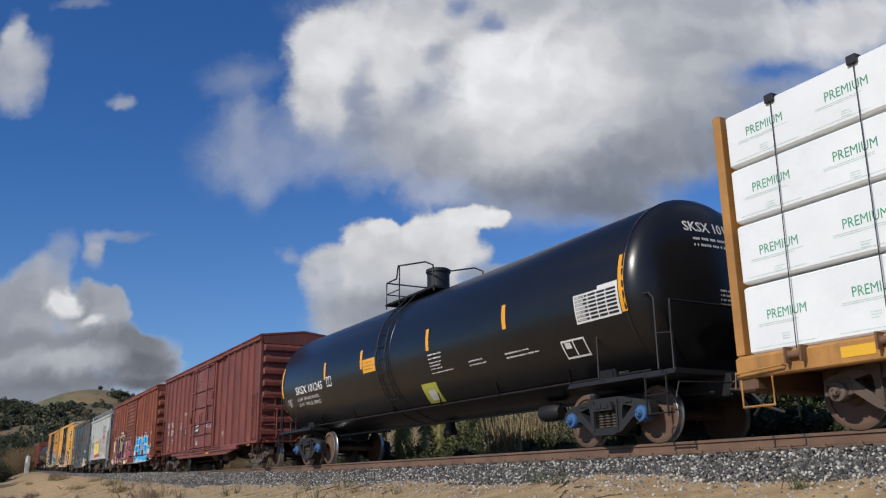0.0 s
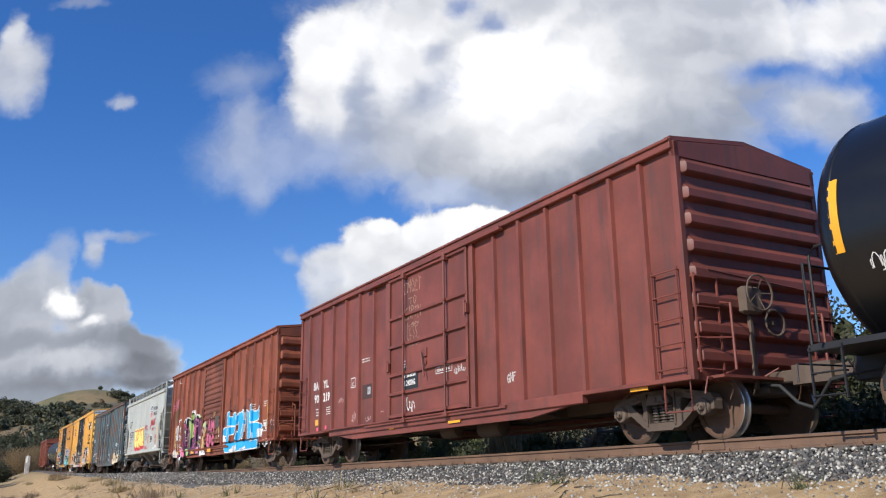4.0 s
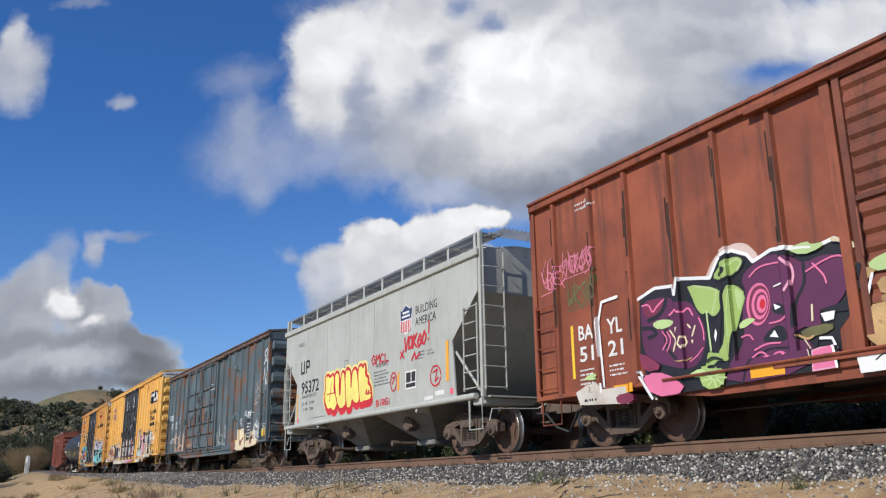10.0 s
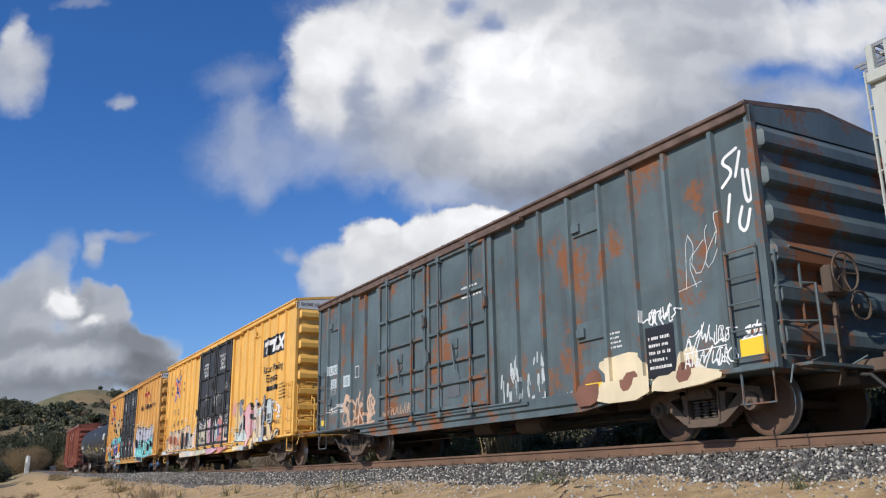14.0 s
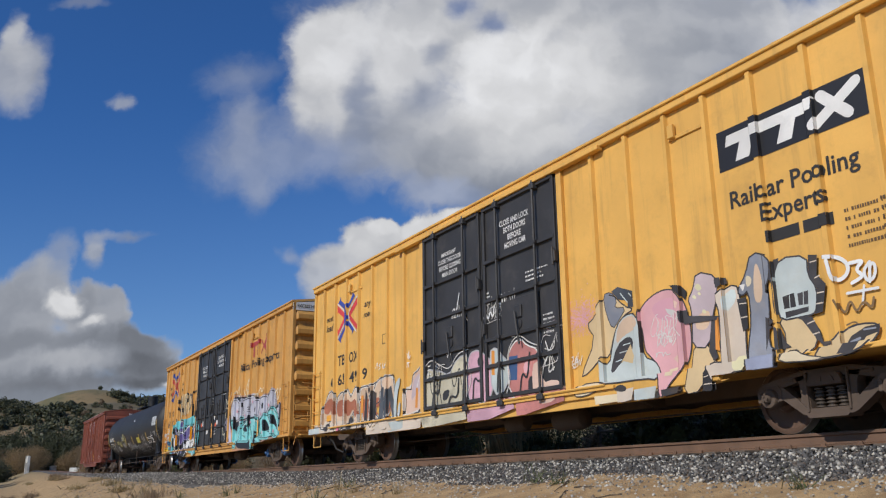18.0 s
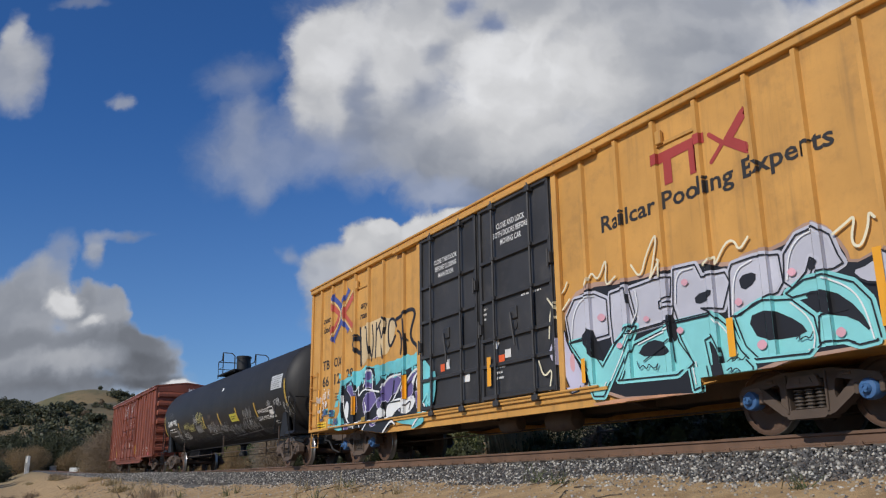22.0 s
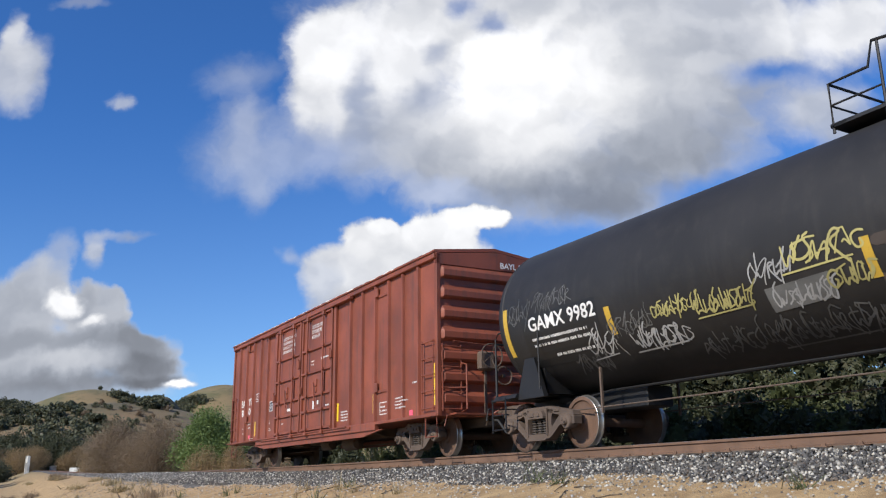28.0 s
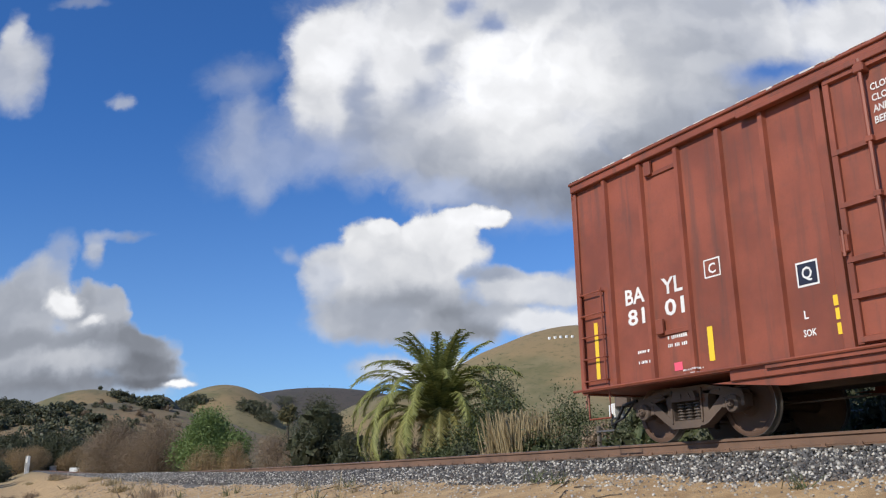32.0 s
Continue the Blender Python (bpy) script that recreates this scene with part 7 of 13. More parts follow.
# worn pink words on the door
s2.paint("graffiti", shards(-1.4, -0.8, 1.05, 1.9, 8, 0.16, rng) + shards(0.5, 1.36, 0.98, 1.6, 10, 0.11, rng) + shards(-0.2, 0.6, 1.98, 2.2, 5, 0.1, rng), OCHRE, 0.020, "worn ochre paint scraps")
s2.paint("graffiti", shards(-1.3, 0.6, 1.0, 1.95, 12, 0.16, rng), WORN_BLACK, 0.0205, "worn black paint scraps")
for word, box in (("A", (-0.48, -0.17, 1.57, 1.90)), ("M", (-0.03, 0.49, 1.47, 1.84)), ("E", (-0.58, -0.37, 0.96, 1.35)), ("P", (-0.22, 0.03, 0.92, 1.30)), ("C", (0.19, 0.45, 0.96, 1.30))):
    sprayed(s2.paint, word, box, ((0.20, WORN_BLACK), (0.15, WORN_PINK)), rng, 0.022)
s2.paint("patch_plate", block(0.58, 1.13, 1.58, 2.02), material("bare_plywood", (0.085, 0.07, 0.058), 0.85, dirt=0.5, spread=0.4, big=3.0), 0.023, "weathered plywood patch")
s2.paint("patch_plate", block(-1.12, -0.86, 1.62, 1.92), plain("pale_patch", (0.40, 0.34, 0.29), 0.7, spread=0.2), 0.023, "pale patch plate")
# sky-blue piece
for x, z, r in ((2.43, 2.20, 0.08), (2.35, 2.13, 0.05), (2.49, 2.10, 0.04), (2.73, 2.08, 0.04), (2.85, 2.18, 0.04), (2.82, 2.08, 0.03), (3.13, 2.23, 0.07), (3.06, 2.12, 0.05), (3.12, 2.03, 0.09), (3.23, 2.03, 0.06), (2.33, 2.26, 0.02)):
    daub(s2, [(x + r * f_ * math.cos(a_), z + r * f_ * math.sin(a_)) for a_, f_ in ((0, 1), (0.9, 0.8), (1.8, 1.1), (2.7, 0.9), (3.6, 1.05), (4.5, 0.8), (5.4, 1))], BLACK_SPRAY, 0.0033, round_=2, label="black sprayed dot")
s2.paint("graffiti", polygon([(1.41, 1.86), (1.66, 1.84), (1.73, 2.07), (1.81, 2.03), (1.74, 1.54), (1.51, 1.59), (1.39, 1.64)]) + shards(4.5, 5.1, 1.3, 2.4, 8, 0.09, rng), BLACK_SPRAY, 0.003, "black spray smudges")
BLUE_F = [(2.09, 1.57), (2.1, 2.07), (2.46, 2.08), (2.6, 1.92), (2.77, 1.85), (2.92, 1.88), (2.98, 2.0), (3.25, 1.99), (3.31, 1.5)]
BLUE_F_LEG = [(2.23, 1.5), (2.74, 1.5), (3.31, 1.5), (3.14, 1.22), (2.65, 1.2), (2.65, 1.07), (2.58, 0.92), (1.99, 0.95), (2.09, 1.21)]
BLUE_O = [(3.26, 1.06), (3.3, 1.26), (3.51, 1.66), (3.66, 1.95), (4.13, 1.97), (4.23, 1.89), (4.26, 1.62), (4.1, 1.31), (3.92, 0.99), (3.49, 0.91)]
BLUE_O_RIGHT = [(4.13, 2.03), (4.56, 1.98), (4.61, 1.57), (4.55, 1.08), (4.32, 0.98), (4.07, 1.04), (4.22, 1.47), (4.3, 1.82)]
BLUE_U = [(4.68, 2.0), (5.02, 1.88), (5.11, 1.51), (5.3, 1.31), (5.51, 1.07), (5.33, 0.96), (4.87, 0.96), (4.83, 1.44)]
BLUE_E = [(5.08, 2.13), (5.41, 2.15), (5.46, 1.96), (5.61, 1.88), (5.89, 1.87), (6.09, 1.91), (6.14, 2.0), (6.4, 1.99), (6.42, 1.57), (5.59, 1.52), (5.08, 1.55)]
BLUE_E_LEG = [(5.32, 1.48), (5.75, 1.5), (6.41, 1.44), (6.64, 1.34), (6.49, 1.23), (6.03, 1.24), (6.05, 0.92), (5.52, 0.86), (5.49, 1.27)]
BLUE_BAND = [(1.95, 0.95), (5.48, 0.95), (6.22, 0.95), (6.34, 0.78), (6.32, 0.62), (4.48, 0.60), (3.28, 0.58), (2.21, 0.58)]
s2.paint("graffiti", polygon([(1.14, 1.30), (1.82, 1.19), (2.05, 1.0), (1.58, 1.0), (1.14, 1.16)]) + polygon([(6.0, 1.22), (6.64, 1.24), (6.5, 0.98), (6.05, 0.98)]), WHITE_SPRAY, 0.005, "white sprayed outline", 0.885)
sprayed_shape(s2, [(1.16, 1.33), (1.47, 1.44), (1.82, 1.52), (2.16, 1.52), (2.09, 1.19), (1.82, 1.19)], SKY_BLUE, WHITE_SPRAY, 0.035, 0.006, round_=0)
sprayed_shape(s2, BLUE_BAND, SKY_BLUE, WHITE_SPRAY, 0.03, 0.0065, round_=0, label="sky-blue sprayed band")
for k, pts in enumerate((BLUE_F, BLUE_F_LEG, BLUE_O, BLUE_O_RIGHT, BLUE_U, BLUE_E, BLUE_E_LEG)):
    sprayed_shape(s2, pts, SKY_BLUE, WHITE_SPRAY, 0.034, 0.0075 + k * 0.0022, round_=0, label="sky-blue sprayed letter with white rim")
sprayed_shape(s2, [(3.42, 1.15), (3.54, 1.45), (3.74, 1.63), (3.74, 1.47), (3.57, 1.16)], RUST_RED, WHITE_SPRAY, 0.03, 0.0125, round_=0)
s2.paint("graffiti", brush([(2.0, 0.945), (3.3, 0.95), (4.6, 0.95), (5.5, 0.94), (6.2, 0.95)], 0.05, False, 5) + shards(2.0, 5.6, 0.91, 0.96, 18, 0.05, rng), BLACK_SPRAY, 0.024, "dark shadowed drips along the sill")
s2.paint("graffiti", polygon([(2.78, 0.64), (3.48, 0.76), (3.83, 0.82), (3.78, 0.62), (3.28, 0.57)]) + polygon([(4.31, 0.62), (4.94, 0.74), (5.04, 0.67), (4.82, 0.62)]), WHITE_SPRAY, 0.100, "white sprayed chips")
s2.paint("graffiti", shards(5.25, 5.45, 1.0, 1.45, 4, 0.1, rng), plain("spray_teal", (0.05, 0.28, 0.34), 0.6), 0.024, "teal overspray")
s2.paint("graffiti", shards(5.9, 6.35, 1.62, 1.95, 6, 0.06, rng), plain("spray_dull_blue", (0.10, 0.24, 0.34), 0.6, spread=0.4), 0.024, "dark blue speckle")
s2.paint("stencil", frame_line(6.66, 7.06, 1.14, 1.5, 0.025) + block(6.72, 6.88, 1.3, 1.44) + block(6.9, 7.0, 1.2, 1.44), WHITE, 0.010)
s2.paint("stencil", block(7.48, 8.0, 1.04, 1.42), BLACK_SPRAY, 0.006)
s2.paint("chalk_scrawl", scribble(7.5, 7.95, 1.25, 1.5, rng, 0.02, 3) + scribble(6.65, 7.5, 0.66, 0.9, rng, 0.03, 5) + bars(6.65, 1.95, 0.4, 0.2, 3, rng) + bars(5.5, 1.75, 0.3, 0.4, 5, rng), WHITE, 0.009)
drips = [[(x, z), (x + rng.uniform(-0.02, 0.02), z - rng.uniform(0.5, 1.3))] for x, z in [(p + 0.0, rng.uniform(3.0, 4.0)) for p in red_posts]]
RUST_AND_SHADE = material("rust_and_shade", (0.045, 0.022, 0.015), 0.9, dirt=0.4)
for line in drips:
    s2.paint("rust_streak", brush(flow(line, 1), 0.045, False, 5), RUST_AND_SHADE, 0.004)
# strokes down each post's left edge: rusty dirt and the post's shadow line, painted
for x in red_posts:
    for k in range(4):
        z, ln = rng.uniform(1.3, 4.1), rng.uniform(0.15, 0.6)
        s2.paint("rust_streak", brush([(x - 0.05, z), (x - 0.05 + rng.uniform(-0.01, 0.02), z - ln)], rng.uniform(0.012, 0.03), False, 5), RUST_AND_SHADE, 0.0045)

# slate boxcar
s3 = Side(box_3, blue_posts, [(-3.8, 1.2)])
daub(s3, [(4.34, 1.28), (4.74, 1.34), (5.30, 1.38), (5.51, 1.18), (5.64, 0.99), (5.63, 0.61), (4.39, 0.61), (4.44, 0.85), (4.64, 1.01)], CREAM, 0.005, label="cream patch of old paint")
daub(s3, [(5.67, 0.65), (5.73, 0.91), (6.19, 0.91), (6.29, 1.26), (6.59, 1.28), (6.60, 0.96), (7.09, 0.86), (7.03, 0.74)], CREAM, 0.006, label="cream patch of old paint")
BROWN_SPRAY = plain("spray_brown", (0.17, 0.075, 0.05), 0.7, spread=0.3)
daub(s3, [(4.03, 1.13), (4.42, 1.22), (4.50, 0.85), (4.39, 0.61), (3.80, 0.62)], BROWN_SPRAY, 0.0055)
daub(s3, [(4.98, 1.05), (5.35, 1.07), (5.24, 0.78), (5.00, 0.76)], BROWN_SPRAY, 0.0067)
daub(s3, [(6.28, 1.08), (6.51, 1.10), (6.51, 0.80), (6.18, 0.77)], BROWN_SPRAY, 0.0072)
s3.paint("stencil", block(5.56, 6.16, 0.90, 1.67), BLACK_SPRAY, 0.010, "black stencil panel")
s3.paint("stencil", bars(5.62, 1.0, 0.46, 0.55, 5, rng), WHITE, 0.013)
s3.reflectors([(7.36, 7.82, 1.0, 1.24), (-7.7, -7.4, 1.0, 1.15)], LEMON)
s3.reflectors([(4.05, 4.5, 0.86, 0.98), (0.2, 0.6, 0.72, 0.82), (-3.4, -3.0, 0.72, 0.82)], LEMON)
stroke(s3, [(7.64, 3.89), (7.31, 3.78), (7.57, 3.58), (7.33, 3.40)], 0.05, WHITE_SPRAY, 0.008)
stroke(s3, [(7.69, 3.82), (7.58, 3.49)], 0.05, WHITE_SPRAY, 0.008)
stroke(s3, [(7.71, 3.55), (7.71, 3.06), (7.84, 3.10), (7.79, 3.52)], 0.05, WHITE_SPRAY, 0.008)
stroke(s3, [(7.64, 3.03), (7.54, 2.78), (7.67, 2.65), (7.77, 2.96)], 0.05, WHITE_SPRAY, 0.008)
stroke(s3, [(7.45, 3.26), (7.37, 2.89)], 0.05, WHITE_SPRAY, 0.008)
PALE_TAG = plain("spray_grey_white", (0.42, 0.46, 0.46), 0.65, spread=0.2)
PEACH_TAG = plain("spray_peach", (0.50, 0.34, 0.24), 0.65, spread=0.25)
for x0, x1, z0, z1, wd in ((5.5, 6.15, 1.72, 1.98, 0.022), (6.35, 7.15, 1.22, 1.5, 0.018), (6.3, 7.2, 0.95, 1.2, 0.02), (6.4, 6.8, 2.2, 2.9, 0.010), (7.42, 7.75, 1.26, 1.42, 0.025)):
    s3.paint("graffiti", tag(x0, x1, z0, z1, rng, wd), WHITE_SPRAY, 0.008, "white spray tag")
for k in range(34):
    x, z = rng.uniform(1.55, 3.1), rng.uniform(0.85, 1.7)
    s3.paint("graffiti_line", brush([(x, z), (x + rng.uniform(-0.04, 0.06), z - rng.uniform(0.1, 0.32))], rng.uniform(0.02, 0.07), False, 5), PALE_TAG, 0.007)
s3.paint("graffiti", tag(1.9, 3.6, 0.74, 0.86, rng, 0.02), PALE_TAG, 0.0075, "washed-out white tag")
for x0, x1 in ((-6.2, -5.3), (-5.2, -4.2)):
    s3.paint("graffiti", tag(x0, x1, 0.95, 1.6, rng, 0.07), PEACH_TAG, 0.007, "peach spray letters")
s3.paint("graffiti", tag(-3.6, -2.2, 0.92, 1.2, rng, 0.02), PEACH_TAG, 0.007, "faint peach tag")
PATCH = plain("patch_pale_blue", (0.50, 0.56, 0.58), 0.6, spread=0.15)
for x0, x1, z0, z1, word in ((-7.2, -6.5, 2.34, 2.60, "LRS"), (-7.04, -6.65, 1.97, 2.22, "25"), (-6.17, -5.75, 1.93, 2.23, "08")):
    s3.paint("patch", block(x0, x1, z0, z1), PATCH, 0.007, "pale repainted patch")
    s3.words(word, x0 + 0.08, z0 + 0.04, z1 - z0 - 0.09, x1 - x0 - 0.16, plain("patch_grey", (0.20, 0.25, 0.27), 0.6), 0.010)
s3.words("LD LMT  187600", -7.0, 1.42, 0.09, 0.9, WHITE, 0.010)
s3.words("LT WT    75400", -7.0, 1.27, 0.09, 0.9, WHITE, 0.010)
s3.paint("graffiti", brush(soft([(-5.65, 1.55), (-5.95, 1.66), (-6.1, 1.4), (-5.75, 1.2), (-5.62, 1.0), (-5.75, 0.82)], 0), 0.16, False, 7), plain("spray_peach", (0.50, 0.34, 0.24), 0.65, spread=0.25), 0.011, "peach spray curl")
s3.paint("graffiti", lines([[(-7.0, 1.62), (-6.7, 1.9)], [(-7.0, 1.9), (-6.7, 1.62)]], 0.012) + frame_line(-7.02, -6.68, 1.6, 1.92, 0.012) + scribble(-7.15, -6.6, 1.95, 2.02, rng, 0.01, 5), GREY_SPRAY, 0.009, "thin chalk marks")
s3.paint("stencil", frame_line(-5.4, -5.15, 2.1, 2.4) + bars(-7.2, 1.3, 0.4, 0.2, 3, rng) + bars(0.2, 3.1, 0.8, 0.3, 3, rng), WHITE, 0.007)
s3.paint("stencil", bars(4.75, 1.45, 0.3, 0.3, 4, rng) + bars(-0.6, 2.2, 0.6, 0.4, 3, rng), WHITE, 0.008)
s3.paint("metal_patch", block(-0.45, 0.05, 1.15, 1.55) + block(6.35, 6.75, 4.30, 4.42), plain("grey_patch", (0.10, 0.11, 0.12), 0.6), 0.009)
for x, z in ((3.95, 3.55), (3.95, 1.72), (-7.1, 3.6), (-7.1, 1.5)):
    part("vent_hatch", Shape().box(x, x + 0.72, WALL - 0.035, WALL, z - 0.04, z + 0.28, 0.006).box(x + 0.02, x + 0.22, WALL - 0.09, WALL - 0.02, z + 0.02, z + 0.18, 0.01), SLATE, box_3)


# yellow boxcars
def boxes_mark(side, cx, cz, mats, layer=0.008, wide=1.0, high=1.0):
    """Two bent red bands back to back, one with a blue band round its bend, pale lines between."""
    red, blue_, pale_ = mats
    bend_blue = [(-0.52, 0.68), (-0.52, 0.56), (-0.18, 0.36), (-0.03, 0.25), (0.06, 0.09), (0.10, -0.11), (-0.02, -0.32), (-0.20, -0.47), (-0.47, -0.71), (-0.43, -0.81), (-0.67, -0.67), (-0.23, -0.35), (-0.10, -0.19), (-0.06, -0.05), (-0.13, 0.12), (-0.28, 0.25), (-0.72, 0.50), (-0.61, 0.55)]
    bend_red = [(-0.76, 0.43), (-0.17, 0.07), (-0.15, -0.04), (-0.21, -0.19), (-0.72, -0.57), (-0.75, -0.28), (-0.71, -0.40), (-0.26, -0.06), (-0.72, 0.21), (-0.76, 0.14)]
    arm_blue = [(0.36, 0.66), (0.56, 0.51), (0.09, 0.20), (0.05, 0.29), (-0.01, 0.31), (0.17, 0.39), (0.38, 0.57)]
    line = [(-0.74, 0.47), (-0.29, 0.21), (-0.13, 0.07), (-0.11, -0.06), (-0.16, -0.21), (-0.69, -0.62)]

    def at(pts, flip=1, turn=1):
        return [(cx + flip * a * wide, cz + turn * b * high) for a, b in pts]
    for flip, turn in ((1, 1), (-1, 1)):
        side.paint("chevron_mark", polygon(at(bend_red, flip, turn)), red, layer)
    side.paint("chevron_mark", polygon(at(bend_blue)), blue_, layer + 0.001)
    for k, turn in enumerate((1, -1)):
        side.paint("chevron_mark", polygon(at(arm_blue, 1, turn)), blue_, layer + 0.0015 + 0.0004 * k)
    for k, flip in enumerate((1, -1)):
        side.paint("chevron_mark", brush(at(line, flip), 0.045 * wide, False, 6), pale_, layer + 0.0025 + 0.0004 * k)


RED_MARK = plain("mark_red", (0.62, 0.05, 0.05), 0.5)
BLUE_MARK = plain("mark_blue", (0.04, 0.07, 0.34), 0.5)
PALE_MARK = plain("mark_pale", (0.62, 0.62, 0.62), 0.5)
s4 = Side(box_4, yel_posts, [(-2.65, 2.36)], (5.7, 0.60, 0.80))
boxes_mark(s4, -7.16, 3.87, (RED_MARK, BLUE_MARK, PALE_MARK), wide=0.90, high=0.88)
s4.words("next", -8.62, 3.88, 0.17, 0.48, DARK, slant=0.25, bold=0.02)
s4.words("load", -8.62, 3.60, 0.19, 0.48, DARK, slant=0.25, bold=0.02)
s4.words("any", -6.05, 3.88, 0.17, 0.42, DARK, slant=0.25, bold=0.02)
s4.words("road", -6.08, 3.60, 0.17, 0.50, DARK, slant=0.25, bold=0.02)
s4.words("TB", -7.76, 2.55, 0.27, 0.5, DARK)
s4.words("OX", -7.0, 2.55, 0.27, 0.58, DARK)
s4.words("6 65 49 9", -8.24, 2.02, 0.27, 2.4, DARK)
s4.paint("door_word", written("IMPORTANT", -1.82, 4.22, 0.085, 0.62) + written("CLOSE THIS DOOR", -1.98, 4.07, 0.095, 1.0) + written("BEFORE CLOSING", -1.93, 3.92, 0.095, 0.92) + written("MAIN DOOR", -1.8, 3.77, 0.095, 0.66), WHITE, 0.010)
s4.paint("door_word", written("CLOSE AND LOCK", 0.52, 4.30, 0.11, 1.0) + written("BOTH DOORS", 0.66, 4.14, 0.11, 0.74) + written("BEFORE", 0.8, 3.98, 0.11, 0.45) + written("MOVING CAR", 0.68, 3.82, 0.11, 0.72), WHITE, 0.010)
s4.paint("stencil", bars(1.35, 3.0, 0.7, 0.24, 3, rng) + bars(-0.1, 2.8, 0.25, 0.3, 4, rng) + bars(1.85, 1.95, 0.4, 0.4, 5, rng) + bars(-2.5, 1.6, 0.2, 0.35, 4, rng), WHITE, 0.010)
s4.paint("emblem_panel", block(6.12, 8.46, 3.62, 4.22), BLACK_SPRAY, 0.006, "black panel with a white emblem")
for k in range(2):
    x = 6.30 + k * 0.70
    s4.paint("emblem_bar", polygon([(x, 4.12), (x + 0.75, 4.12), (x + 0.72, 3.96), (x + 0.45, 3.96), (x + 0.36, 3.70), (x + 0.12, 3.70), (x + 0.22, 3.96), (x - 0.04, 3.96)]), WHITE, 0.010)
s4.paint("emblem_bar", lines([[(7.72, 3.74), (8.34, 4.10)], [(7.84, 4.10), (8.2, 3.74)]], 0.15), WHITE, 0.010)
s4.words("Railcar Pooling", 6.25, 3.05, 0.24, 2.0, DARK)
s4.words("Experts", 6.78, 2.72, 0.24, 0.98, DARK)
s4.paint("lettering_bar", block(6.82, 7.3, 2.42, 2.58) + block(7.36, 7.8, 2.42, 2.58), DARK, 0.006)
s4.paint("stencil", bars(7.95, 2.05, 0.75, 0.55, 5, rng) + bars(8.8, 0.92, 0.4, 0.16, 2, rng) + frame_line(-4.95, -4.72, 2.75, 3.0, 0.02), plain("stencil_brown", (0.12, 0.07, 0.03), 0.6), 0.006)
s4.paint("rust_streak", shards(-3.5, 3.0, 0.88, 0.94, 20, 0.10, rng), material("sill_rust", (0.16, 0.055, 0.025), 0.9, dirt=0.4), 0.084, "rusty scrapes on the sill")
SLATE_SPRAY = plain("spray_slate", (0.25, 0.27, 0.32), 0.6, spread=0.3, dirt=0.3, dirt_col=(0.36, 0.30, 0.22))
ICE_SPRAY = plain("spray_ice_grey", (0.50, 0.56, 0.55), 0.6, spread=0.2, dirt=0.2, dirt_col=(0.45, 0.34, 0.2))
SLATE_DEEP = plain("spray_deep_slate", (0.075, 0.085, 0.10), 0.6, spread=0.4)
BLACK_FADED = plain("spray_faded_black", (0.045, 0.042, 0.045), 0.65, spread=0.5, dirt=0.25, dirt_col=(0.2, 0.13, 0.06))
WHITE_FADED = plain("spray_faded_white", (0.62, 0.60, 0.56), 0.6, spread=0.15, dirt=0.25, dirt_col=(0.45, 0.33, 0.2))
BLUSH = plain("spray_blush", (0.64, 0.46, 0.37), 0.6, spread=0.15, dirt=0.3, dirt_col=(0.55, 0.33, 0.14))
PALE_YELLOW = plain("spray_pale_yellow", (0.68, 0.64, 0.40), 0.6)
DUSK_BLUE = plain("spray_dusk_blue", (0.30, 0.33, 0.44), 0.6, spread=0.25)
DUSK_LILAC = plain("spray_dusk_lilac", (0.52, 0.42, 0.44), 0.6, spread=0.2)
BROWN_TAG = plain("spray_brown_tag", (0.20, 0.12, 0.05), 0.6)
BONE = plain("spray_bone", (0.62, 0.53, 0.43), 0.6, spread=0.12, dirt=0.25, dirt_col=(0.45, 0.26, 0.16))
PEACH_CREAM = plain("spray_peach_cream", (0.60, 0.44, 0.31), 0.6, spread=0.2, dirt=0.3, dirt_col=(0.52, 0.31, 0.10))
BRICK = plain("spray_brick", (0.38, 0.13, 0.07), 0.6, spread=0.3, dirt=0.3, dirt_col=(0.55, 0.36, 0.22))
CREAM_WORN = material("worn_cream_spray", (0.52, 0.48, 0.36), 0.7, dirt=0.6, dirt_col=(0.06, 0.055, 0.05), spread=0.2, rust=0.3, rust_scale=2.5, rust_col=(0.2, 0.12, 0.07))
PINK_LILAC = material("worn_pink_lilac_spray", (0.58, 0.34, 0.42), 0.7, dirt=0.4, dirt_col=(0.08, 0.06, 0.06), spread=0.2)
ROSE = material("worn_rose_spray", (0.50, 0.20, 0.18), 0.7, dirt=0.45, dirt_col=(0.08, 0.05, 0.05), spread=0.25)
NAVY = plain("spray_navy", (0.05, 0.10, 0.22), 0.6)
HALO_MAUVE = plain("spray_mauve_halo", (0.42, 0.27, 0.20), 0.6, spread=0.2)
SILVER = plain("spray_silver", (0.50, 0.50, 0.56), 0.5, spread=0.12)
SPOT_PINK = plain("spray_spot_pink", (0.68, 0.36, 0.42), 0.6)
CREAM_LINE = plain("spray_cream_line", (0.74, 0.68, 0.48), 0.6)
SALMON_WORN = plain("spray_worn_salmon", (0.55, 0.28, 0.16), 0.6, spread=0.3)
AQUA = plain("spray_aqua", (0.15, 0.52, 0.56), 0.55, spread=0.25, dirt=0.2, dirt_col=(0.42, 0.36, 0.16))
LEMON_WORN = plain("spray_worn_lemon", (0.42, 0.28, 0.06), 0.6)


